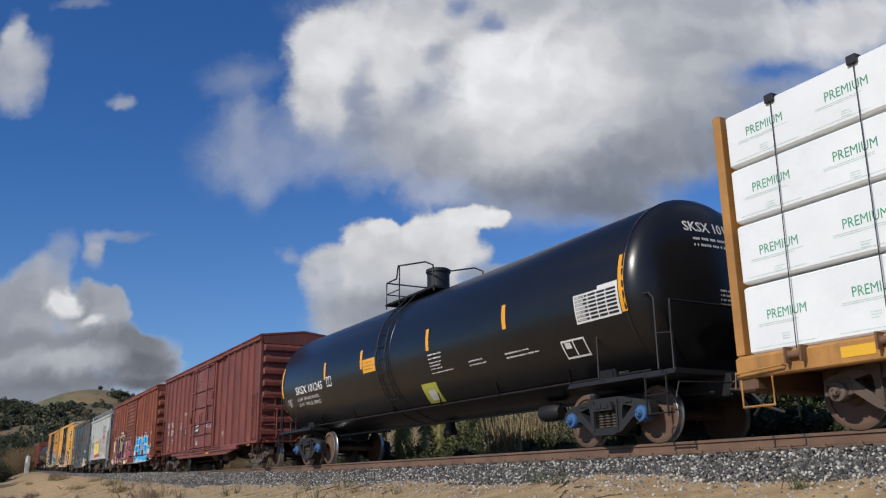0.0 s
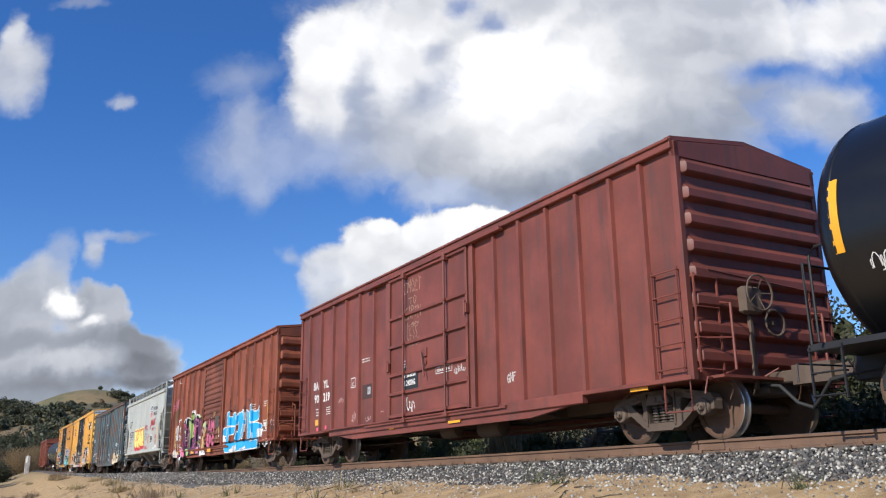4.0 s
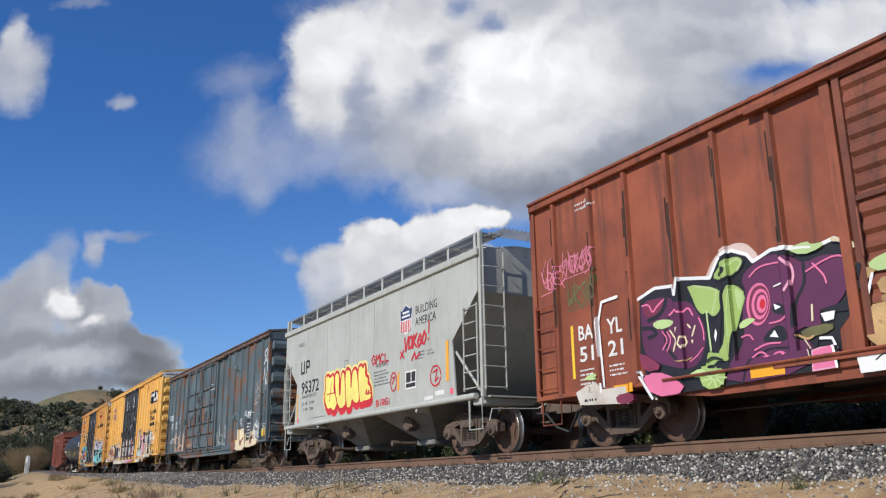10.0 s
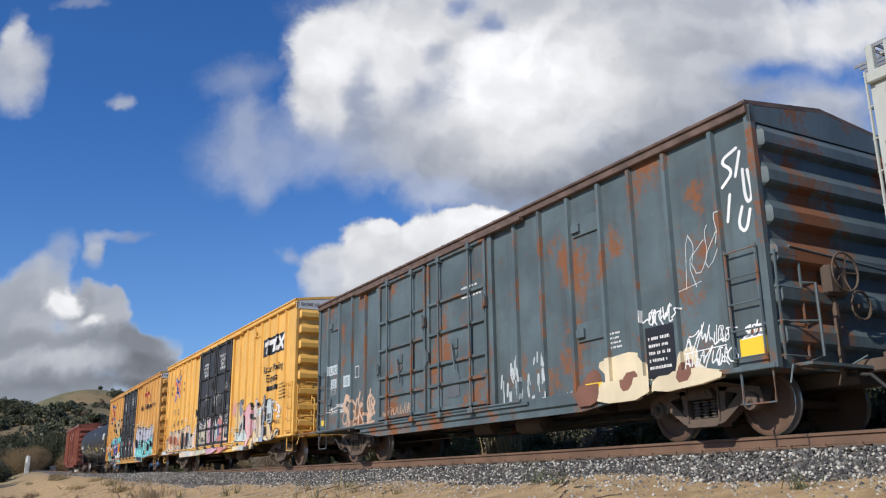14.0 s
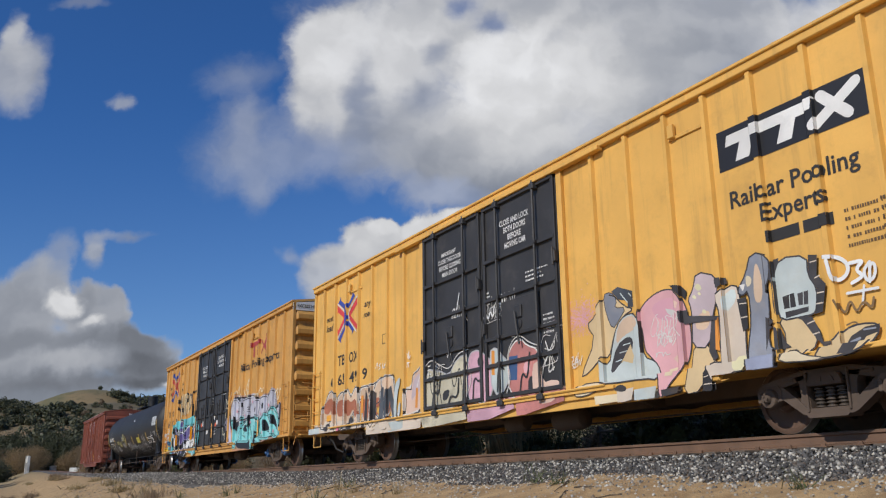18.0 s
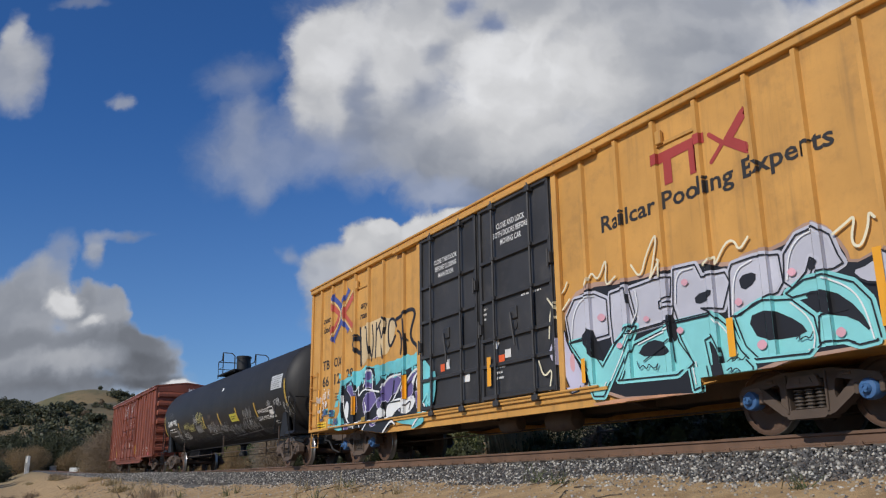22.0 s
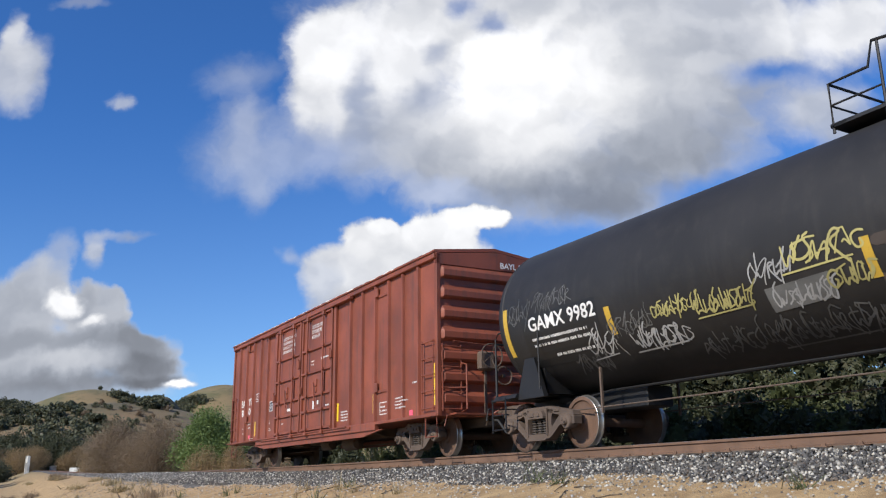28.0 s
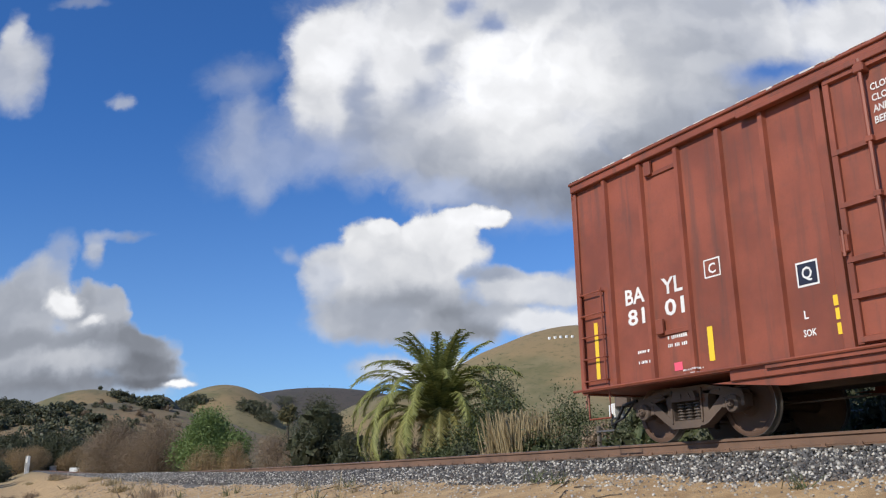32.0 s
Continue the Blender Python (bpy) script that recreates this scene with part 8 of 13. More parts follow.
# yellow boxcar: worn letters on the leading half
overspray = []
for _ in range(1100):
    x, z = rng.gauss(2.83, 0.24), rng.gauss(2.10, 0.14)
    r = rng.uniform(0.005, 0.014)
    overspray.append([(x - r, z), (x, z - r), (x + r, z), (x, z + r)])
s4.paint("overspray", overspray, SPOT_PINK, 0.0046, "pink spray mist on the yellow side")
daub(s4, [(3.18, 2.04), (3.40, 2.29), (3.64, 2.37), (3.94, 2.09), (4.15, 2.02), (3.89, 1.95), (3.69, 1.76), (3.60, 1.58), (3.50, 1.34), (3.31, 1.37), (2.94, 1.14), (2.74, 1.11), (3.19, 1.68), (2.97, 1.95)], TAN_SPRAY, 0.0050, BLACK_FADED, 0.022, label="tan sprayed letter with a black outline")
daub(s4, [(3.43, 2.38), (3.64, 2.39), (3.77, 2.22), (3.69, 2.11), (3.98, 2.08), (3.78, 1.89), (3.62, 1.77), (3.49, 2.04)], SLATE_SPRAY, 0.0057, BLACK_FADED, 0.015)
daub(s4, [(3.64, 2.39), (3.80, 2.44), (4.21, 2.28), (4.15, 2.05), (4.01, 2.07), (4.02, 2.17), (3.81, 2.23)], SLATE_DEEP, 0.0064, round_=0)
stroke(s4, [(3.86, 2.32), (4.01, 2.15)], 0.020, ICE_SPRAY, 0.0071, False)
stroke(s4, [(4.05, 2.29), (4.17, 2.17)], 0.020, ICE_SPRAY, 0.0078, False)
daub(s4, [(3.61, 1.57), (3.73, 1.83), (3.93, 1.96), (4.18, 1.95), (4.30, 1.80), (4.29, 1.52), (4.31, 1.24), (4.53, 1.16), (4.66, 1.03), (4.64, 0.86), (4.37, 0.91), (3.50, 0.91), (3.24, 0.98), (3.26, 1.35), (3.49, 1.20)], ICE_SPRAY, 0.0085, BLACK_FADED, 0.022, label="ice-blue sprayed letter with a black outline")
daub(s4, [(3.73, 1.79), (3.93, 1.93), (4.21, 1.91), (4.27, 1.74), (4.10, 1.69), (3.86, 1.63), (3.68, 1.51)], PEACH_CREAM, 0.0092)
daub(s4, [(3.52, 1.15), (3.70, 1.51), (3.97, 1.62), (4.09, 1.55), (4.05, 1.37), (3.75, 1.21), (3.55, 1.07)], BLACK_FADED, 0.0099)
daub(s4, [(3.77, 1.21), (4.02, 1.48), (4.08, 1.29), (4.04, 1.18), (3.84, 1.24)], TAN_SPRAY, 0.0106, round_=0)
stroke(s4, [(3.85, 1.49), (4.01, 1.50)], 0.016, ICE_SPRAY, 0.0113, False)
stroke(s4, [(3.76, 1.38), (3.93, 1.39)], 0.016, ICE_SPRAY, 0.0120, False)
stroke(s4, [(3.66, 1.25), (3.80, 1.27)], 0.016, ICE_SPRAY, 0.0127, False)
daub(s4, [(3.22, 0.98), (2.73, 0.98), (2.63, 0.79), (2.91, 0.77), (3.30, 0.84), (3.42, 0.92)], CREAM, 0.0134, BLACK_FADED, 0.018)
daub(s4, [(4.25, 1.93), (4.40, 2.07), (4.65, 2.17), (4.91, 2.19), (5.12, 2.10), (5.25, 1.87), (5.31, 1.59), (5.31, 1.28), (5.21, 1.04), (5.07, 0.90), (4.87, 0.77), (4.73, 0.60), (4.63, 0.61), (4.66, 1.03), (4.44, 1.24), (4.34, 1.33), (4.32, 1.66)], PALE_PINK, 0.0141, BLACK_FADED, 0.022, round_=2, label="worn pink sprayed letter with a black outline")
daub(s4, [(4.53, 1.99), (4.83, 2.06), (5.03, 2.04), (5.14, 1.76), (4.92, 1.68), (4.61, 1.80)], SPOT_PINK, 0.0148, round_=2)
daub(s4, [(4.84, 1.90), (5.03, 1.84), (4.96, 1.76), (4.87, 1.83)], WHITE_FADED, 0.0155, round_=0)
daub(s4, [(5.06, 1.99), (5.16, 1.93), (5.12, 1.85), (5.02, 1.90)], BLUSH, 0.0162, round_=0)
s4.paint("graffiti_line", tag(4.50, 5.00, 1.50, 1.84, rng, 0.014, 0.1), WHITE_FADED, 0.0169)
s4.paint("graffiti_line", tag(4.58, 5.00, 1.36, 1.54, rng, 0.014, 0.1), WHITE_FADED, 0.0176)
stroke(s4, [(4.58, 1.27), (4.57, 1.20), (4.62, 1.27), (4.69, 1.26)], 0.014, WHITE_FADED, 0.0183, False)
stroke(s4, [(4.71, 1.26), (4.72, 1.20), (4.77, 1.26), (4.80, 1.21), (4.87, 1.22)], 0.014, WHITE_FADED, 0.0190, False)
daub(s4, [(4.84, 0.99), (5.01, 1.01), (4.94, 0.89), (4.79, 0.90)], CREAM, 0.0197, round_=0)
daub(s4, [(4.93, 1.14), (5.08, 1.21), (5.03, 1.06)], BLUSH, 0.0204, round_=0)
daub(s4, [(4.95, 2.23), (5.19, 2.18), (5.30, 2.07), (5.26, 1.95), (5.12, 2.10)], BLACK_FADED, 0.0211, round_=0)
daub(s4, [(5.36, 1.30), (5.67, 1.23), (5.73, 0.97), (5.79, 0.88), (5.58, 0.95), (5.51, 0.62), (5.15, 0.59), (5.27, 0.94)], TAN_SPRAY, 0.0218, BLACK_FADED, 0.015)
daub(s4, [(5.51, 2.32), (5.90, 2.17), (5.86, 1.89), (5.74, 1.61), (5.64, 1.20), (5.32, 1.25), (5.36, 1.58), (5.36, 1.81), (5.31, 1.95), (5.42, 2.06)], DUSK_LILAC, 0.0225, BLACK_FADED, 0.022, label="lilac-grey sprayed letter with a black outline")
daub(s4, [(5.47, 1.70), (5.73, 1.74), (5.66, 1.45), (5.39, 1.49)], PEACH_CREAM, 0.0232, round_=2)
daub(s4, [(5.44, 2.11), (5.53, 2.15), (5.61, 2.06), (5.53, 2.02)], PALE_YELLOW, 0.0239, round_=2)
daub(s4, [(5.39, 1.97), (5.44, 2.00), (5.49, 1.94), (5.45, 1.92)], PALE_YELLOW, 0.0246, round_=2)
daub(s4, [(5.50, 2.00), (5.54, 2.02), (5.58, 1.97), (5.54, 1.96)], PALE_YELLOW, 0.0253, round_=2)
daub(s4, [(5.55, 1.73), (5.61, 1.76), (5.65, 1.70), (5.61, 1.68)], PALE_YELLOW, 0.0260, round_=2)
daub(s4, [(5.90, 1.93), (6.21, 2.01), (6.26, 1.81), (6.31, 1.43), (6.28, 1.15), (6.28, 0.82), (6.05, 0.81), (5.93, 0.70), (5.84, 0.61), (5.69, 0.73), (5.59, 0.90), (5.64, 1.00), (5.88, 0.97), (5.90, 1.20), (5.93, 1.53), (5.92, 1.71), (5.86, 1.84)], BONE, 0.0267, BLACK_FADED, 0.022, label="bone-white sprayed letter with a black outline")
daub(s4, [(6.08, 1.01), (6.30, 1.02), (6.28, 0.82), (6.07, 0.82)], PALE_YELLOW, 0.0274)
daub(s4, [(5.97, 1.87), (6.18, 1.96), (6.21, 1.78), (5.99, 1.61)], ICE_SPRAY, 0.0281)
daub(s4, [(5.72, 1.57), (5.80, 1.56), (5.75, 1.18), (5.79, 1.05), (5.70, 1.01), (5.63, 1.15)], BLACK_FADED, 0.0288, round_=0)
daub(s4, [(5.79, 1.56), (5.90, 1.58), (5.91, 1.28), (5.85, 1.12), (5.75, 1.16)], ORANGE_WASH, 0.0295, round_=0)
daub(s4, [(5.55, 0.86), (5.63, 0.90), (5.73, 0.66), (5.67, 0.60), (5.52, 0.61)], BLACK_FADED, 0.0302, round_=0)
stroke(s4, [(5.56, 0.80), (5.64, 0.81)], 0.014, BONE, 0.0309, False)
stroke(s4, [(5.56, 0.70), (5.70, 0.70)], 0.014, BONE, 0.0316, False)
daub(s4, [(5.90, 2.14), (6.06, 2.11), (6.07, 2.03), (5.91, 1.99)], BLACK_FADED, 0.0323, round_=0)
daub(s4, [(6.21, 1.78), (6.37, 1.78), (6.35, 1.36), (6.26, 1.33)], BLACK_FADED, 0.0330, round_=0)
stroke(s4, [(6.25, 1.71), (6.36, 1.70)], 0.014, BONE, 0.0337, False)
stroke(s4, [(6.25, 1.52), (6.36, 1.52)], 0.014, BONE, 0.0344, False)
daub(s4, [(5.15, 1.80), (5.30, 1.80), (5.29, 1.71), (5.88, 1.61), (5.88, 1.56), (5.22, 1.60), (5.16, 1.66)], BLACK_FADED, 0.0351, round_=0)
daub(s4, [(6.52, 2.37), (6.85, 2.23), (6.84, 1.98), (6.74, 1.80), (6.72, 1.48), (6.65, 1.10), (6.78, 1.00), (6.74, 0.77), (6.29, 0.80), (6.32, 1.10), (6.42, 1.45), (6.42, 1.87), (6.31, 1.80), (6.22, 1.88), (6.40, 2.08)], SLATE_SPRAY, 0.0358, BLACK_FADED, 0.022, label="slate-grey sprayed letter with a black outline")
daub(s4, [(6.59, 2.25), (6.67, 1.98), (6.63, 1.66), (6.50, 1.68), (6.52, 2.01)], PEACH_CREAM, 0.0365, round_=2)
daub(s4, [(6.40, 2.08), (6.50, 2.02), (6.47, 1.92), (6.39, 1.91)], CREAM, 0.0372)
daub(s4, [(6.33, 0.98), (6.75, 0.98), (6.74, 0.78), (6.31, 0.81)], DUSK_BLUE, 0.0379, round_=0)
daub(s4, [(6.28, 1.96), (6.38, 1.96), (6.33, 1.86)], WHITE_FADED, 0.0386, round_=0)
daub(s4, [(6.65, 1.46), (6.83, 1.38), (6.70, 1.29), (6.61, 1.02)], BLACK_FADED, 0.0393, round_=0)
daub(s4, [(6.87, 2.18), (6.96, 2.18), (6.87, 1.94), (6.82, 1.91)], BLACK_FADED, 0.0400, round_=0)
daub(s4, [(6.84, 1.42), (7.18, 1.38), (7.33, 1.19), (7.40, 1.01), (7.15, 0.87), (6.82, 0.84), (6.96, 1.13)], TAN_SPRAY, 0.0407, BLACK_FADED, 0.018)
daub(s4, [(6.97, 2.18), (7.38, 2.12), (7.36, 1.87), (7.47, 1.68), (7.43, 1.44), (7.38, 1.37), (7.18, 1.37), (6.90, 1.37), (6.85, 1.54), (6.87, 1.82), (6.84, 1.95)], ICE_SPRAY, 0.0414, BLACK_FADED, 0.022, label="pale blue sprayed letter with black windows")
daub(s4, [(6.95, 1.67), (7.13, 1.69), (7.14, 1.51), (6.96, 1.51)], BLACK_FADED, 0.0421, round_=0)
daub(s4, [(7.18, 1.67), (7.34, 1.68), (7.32, 1.51), (7.18, 1.52)], BLACK_FADED, 0.0428, round_=0)
daub(s4, [(6.97, 1.47), (7.32, 1.48), (7.31, 1.42), (6.97, 1.39)], BLACK_FADED, 0.0435, round_=0)
stroke(s4, [(7.06, 1.67), (7.05, 1.51)], 0.012, ICE_SPRAY, 0.0442, False)
stroke(s4, [(7.27, 1.67), (7.25, 1.52)], 0.012, ICE_SPRAY, 0.0449, False)
daub(s4, [(7.40, 2.12), (7.53, 2.09), (7.49, 1.85), (7.60, 1.71), (7.51, 1.38), (7.40, 1.37), (7.47, 1.68), (7.38, 1.87)], BLACK_FADED, 0.0456, round_=0)
stroke(s4, [(7.42, 2.02), (7.51, 2.02)], 0.014, BONE, 0.0463, False)
stroke(s4, [(7.47, 1.62), (7.56, 1.62)], 0.014, BONE, 0.0470, False)
stroke(s4, [(7.44, 1.49), (7.53, 1.49)], 0.014, BONE, 0.0477, False)
stroke(s4, [(7.46, 1.81), (7.53, 1.83)], 0.014, BONE, 0.0484, False)
daub(s4, [(7.18, 1.37), (7.35, 1.35), (7.44, 1.17), (7.47, 1.02), (7.60, 1.02), (7.62, 0.98), (7.47, 0.97), (7.38, 1.07)], BLACK_FADED, 0.0491, round_=0)
stroke(s4, [(7.28, 1.27), (7.38, 1.29)], 0.014, BONE, 0.0498, False)
stroke(s4, [(7.34, 1.13), (7.43, 1.14)], 0.014, BONE, 0.0505, False)
daub(s4, [(6.82, 1.31), (6.88, 1.26), (6.93, 1.09), (7.01, 1.02), (6.80, 1.00)], BLACK_FADED, 0.0512, round_=0)
daub(s4, [(7.62, 0.99), (7.78, 1.12), (7.99, 1.16), (8.23, 1.12), (8.18, 0.98), (7.94, 0.84), (7.61, 0.81), (7.36, 0.83), (7.48, 0.97)], TAN_SPRAY, 0.0519, BLACK_FADED, 0.022, label="tan sprayed tail with a black outline")
daub(s4, [(7.68, 0.84), (7.85, 1.03), (8.04, 1.11), (8.23, 1.12), (8.20, 1.03), (8.04, 1.00), (7.88, 0.83)], BLACK_FADED, 0.0526, round_=0)
stroke(s4, [(7.84, 0.96), (7.96, 0.99)], 0.030, SLATE_SPRAY, 0.0533, False)
stroke(s4, [(8.02, 1.08), (8.17, 1.08)], 0.020, SLATE_SPRAY, 0.0540, False)
daub(s4, [(6.82, 0.84), (6.94, 0.98), (7.12, 0.97), (7.24, 0.88), (7.53, 0.82), (7.36, 0.80)], CREAM, 0.0547, BLACK_FADED, 0.015)
daub(s4, [(3.22, 0.74), (4.02, 0.73), (3.96, 0.62), (3.24, 0.61)], CREAM, 0.0554, round_=0)
daub(s4, [(4.16, 0.76), (4.65, 0.77), (4.59, 0.60), (4.16, 0.57)], ICE_SPRAY, 0.0561, round_=0)
daub(s4, [(3.77, 0.77), (4.16, 0.80), (4.10, 0.62), (3.78, 0.58)], BONE, 0.0568, round_=0)
daub(s4, [(4.74, 0.70), (5.11, 0.72), (5.06, 0.63), (4.75, 0.60)], BLACK_FADED, 0.0575, round_=0)
daub(s4, [(3.66, 0.80), (3.86, 0.88), (4.02, 0.81), (3.95, 0.74)], BLACK_FADED, 0.0582)
stroke(s4, [(7.68, 1.98), (7.72, 1.70), (7.89, 1.75), (7.93, 1.88), (7.81, 2.00), (7.64, 2.03)], 0.050, WHITE_SPRAY, 0.0330)
stroke(s4, [(7.94, 1.89), (8.14, 1.89), (8.00, 1.80), (8.11, 1.70), (7.94, 1.65)], 0.045, WHITE_SPRAY, 0.0337)
stroke(s4, [(8.20, 1.85), (8.10, 1.76), (8.14, 1.62), (8.24, 1.66), (8.27, 1.80), (8.20, 1.85), (8.17, 1.62)], 0.040, WHITE_SPRAY, 0.0344)
stroke(s4, [(7.86, 1.54), (8.26, 1.53)], 0.035, WHITE_SPRAY, 0.0351, False)
stroke(s4, [(8.09, 1.59), (8.04, 1.38)], 0.030, WHITE_SPRAY, 0.0358, False)
stroke(s4, [(7.71, 1.48), (7.80, 1.28), (7.89, 1.48), (7.95, 1.28), (8.06, 1.43), (8.15, 1.30), (8.19, 1.43)], 0.030, BROWN_TAG, 0.0365)
stroke(s4, [(7.80, 1.17), (7.92, 1.20), (7.96, 1.13), (7.85, 1.11)], 0.020, BROWN_TAG, 0.0372)
# yellow boxcar: bone and brick letters on the trailing half
daub(s4, [(-9.65, 0.71), (-9.63, 1.08), (-8.83, 1.04), (-7.14, 0.86), (-5.37, 0.89), (-4.03, 0.92), (-2.77, 0.96), (-2.83, 0.61), (-4.08, 0.57), (-6.23, 0.62)], BONE, 0.0050, round_=0, label="bone-white sprayed band")
daub(s4, [(-9.65, 0.73), (-9.63, 1.00), (-8.87, 0.99), (-8.81, 0.74)], ICE_SPRAY, 0.0057, round_=0)
daub(s4, [(-4.46, 0.59), (-4.43, 0.82), (-3.68, 0.84), (-3.69, 0.65)], ICE_SPRAY, 0.0064, round_=0)
daub(s4, [(-8.75, 0.92), (-8.75, 1.42), (-8.39, 1.85), (-8.09, 1.93), (-7.85, 1.81), (-7.79, 1.40), (-7.78, 0.88), (-8.02, 0.87), (-8.16, 1.17), (-8.42, 0.87)], PEACH_CREAM, 0.0071, WHITE_FADED, 0.070, label="peach and bone sprayed letter")
daub(s4, [(-8.67, 1.33), (-8.68, 1.54), (-8.38, 1.70), (-8.12, 1.71), (-7.89, 1.65), (-7.83, 1.47), (-7.79, 1.25), (-8.01, 1.26), (-8.14, 1.40), (-8.37, 1.28)], BRICK, 0.0078)
daub(s4, [(-8.68, 0.96), (-8.70, 1.07), (-8.42, 1.14), (-8.16, 1.14), (-7.95, 1.10), (-7.87, 1.01), (-7.83, 0.89), (-8.05, 0.90), (-8.18, 0.98), (-8.39, 0.93)], BONE, 0.0085)
stroke(s4, [(-8.75, 0.92), (-8.75, 1.42), (-8.39, 1.85), (-8.09, 1.93), (-7.85, 1.81), (-7.79, 1.40), (-7.78, 0.88), (-8.02, 0.87), (-8.16, 1.17), (-8.42, 0.87), (-8.75, 0.92)], 0.028, BLACK_FADED, 0.0092, False)
daub(s4, [(-7.80, 1.26), (-7.72, 1.71), (-7.41, 1.82), (-7.19, 1.74), (-7.09, 1.31), (-7.22, 0.85), (-7.58, 0.75), (-7.75, 0.81)], PEACH_CREAM, 0.0099, WHITE_FADED, 0.070, label="peach and bone sprayed letter")
daub(s4, [(-7.76, 1.40), (-7.70, 1.59), (-7.43, 1.61), (-7.23, 1.57), (-7.12, 1.38), (-7.22, 1.19), (-7.53, 1.17), (-7.69, 1.20)], BRICK, 0.0106)
daub(s4, [(-7.79, 0.97), (-7.74, 1.06), (-7.48, 1.07), (-7.29, 1.04), (-7.17, 0.93), (-7.26, 0.84), (-7.56, 0.84), (-7.72, 0.86)], BONE, 0.0113)
stroke(s4, [(-7.80, 1.26), (-7.72, 1.71), (-7.41, 1.82), (-7.19, 1.74), (-7.09, 1.31), (-7.22, 0.85), (-7.58, 0.75), (-7.75, 0.81), (-7.80, 1.26)], 0.028, BLACK_FADED, 0.0120, False)
daub(s4, [(-7.17, 1.65), (-7.04, 1.88), (-6.81, 1.62), (-6.55, 1.87), (-6.29, 1.83), (-6.24, 1.46), (-6.27, 0.77), (-6.60, 0.74), (-6.62, 1.25), (-6.75, 1.13), (-6.97, 0.81), (-7.17, 0.82)], PEACH_CREAM, 0.0127, WHITE_FADED, 0.070, label="peach and bone sprayed letter")
daub(s4, [(-7.13, 1.52), (-7.02, 1.61), (-6.81, 1.48), (-6.59, 1.57), (-6.36, 1.54), (-6.29, 1.38), (-6.28, 1.08), (-6.58, 1.09), (-6.62, 1.31), (-6.73, 1.27), (-6.92, 1.14), (-7.09, 1.16)], BRICK, 0.0134)
daub(s4, [(-7.17, 1.01), (-7.07, 1.05), (-6.86, 0.98), (-6.65, 1.02), (-6.42, 0.99), (-6.35, 0.91), (-6.32, 0.75), (-6.62, 0.77), (-6.67, 0.88), (-6.77, 0.86), (-6.95, 0.80), (-7.12, 0.82)], BONE, 0.0141)
stroke(s4, [(-7.17, 1.65), (-7.04, 1.88), (-6.81, 1.62), (-6.55, 1.87), (-6.29, 1.83), (-6.24, 1.46), (-6.27, 0.77), (-6.60, 0.74), (-6.62, 1.25), (-6.75, 1.13), (-6.97, 0.81), (-7.17, 0.82), (-7.17, 1.65)], 0.028, BLACK_FADED, 0.0148, False)
daub(s4, [(-6.26, 1.52), (-6.21, 1.81), (-5.85, 1.82), (-5.59, 1.79), (-5.23, 1.86), (-5.27, 1.57), (-5.62, 1.53), (-5.65, 1.04), (-5.79, 0.63), (-6.10, 0.69), (-6.07, 1.51)], PEACH_CREAM, 0.0155, WHITE_FADED, 0.070, label="peach and bone sprayed letter")
daub(s4, [(-6.23, 1.39), (-6.19, 1.51), (-5.88, 1.49), (-5.64, 1.47), (-5.33, 1.47), (-5.34, 1.35), (-5.65, 1.35), (-5.66, 1.15), (-5.76, 0.98), (-6.04, 1.03), (-6.06, 1.38)], BRICK, 0.0162)
daub(s4, [(-6.27, 0.91), (-6.24, 0.97), (-5.93, 0.95), (-5.71, 0.93), (-5.40, 0.92), (-5.41, 0.86), (-5.71, 0.87), (-5.70, 0.77), (-5.80, 0.68), (-6.07, 0.71), (-6.10, 0.90)], BONE, 0.0169)
stroke(s4, [(-6.26, 1.52), (-6.21, 1.81), (-5.85, 1.82), (-5.59, 1.79), (-5.23, 1.86), (-5.27, 1.57), (-5.62, 1.53), (-5.65, 1.04), (-5.79, 0.63), (-6.10, 0.69), (-6.07, 1.51), (-6.26, 1.52)], 0.028, BLACK_FADED, 0.0176, False)
daub(s4, [(-5.50, 1.53), (-5.26, 1.84), (-4.95, 1.95), (-4.88, 1.67), (-5.04, 1.58), (-5.05, 1.37), (-5.25, 1.32), (-5.28, 1.08), (-5.10, 0.98), (-5.43, 0.76), (-5.60, 0.89)], PEACH_CREAM, 0.0183, WHITE_FADED, 0.070, label="peach and bone sprayed letter")
daub(s4, [(-5.49, 1.34), (-5.29, 1.46), (-5.03, 1.48), (-4.95, 1.36), (-5.09, 1.33), (-5.08, 1.25), (-5.26, 1.24), (-5.27, 1.14), (-5.10, 1.08), (-5.39, 1.01), (-5.54, 1.07)], BRICK, 0.0190)
daub(s4, [(-5.54, 0.86), (-5.36, 0.91), (-5.10, 0.92), (-5.02, 0.85), (-5.15, 0.84), (-5.14, 0.79), (-5.31, 0.80), (-5.32, 0.74), (-5.15, 0.71), (-5.42, 0.68), (-5.58, 0.72)], BONE, 0.0197)
stroke(s4, [(-5.50, 1.53), (-5.26, 1.84), (-4.95, 1.95), (-4.88, 1.67), (-5.04, 1.58), (-5.05, 1.37), (-5.25, 1.32), (-5.28, 1.08), (-5.10, 0.98), (-5.43, 0.76), (-5.60, 0.89), (-5.50, 1.53)], 0.028, BLACK_FADED, 0.0204, False)
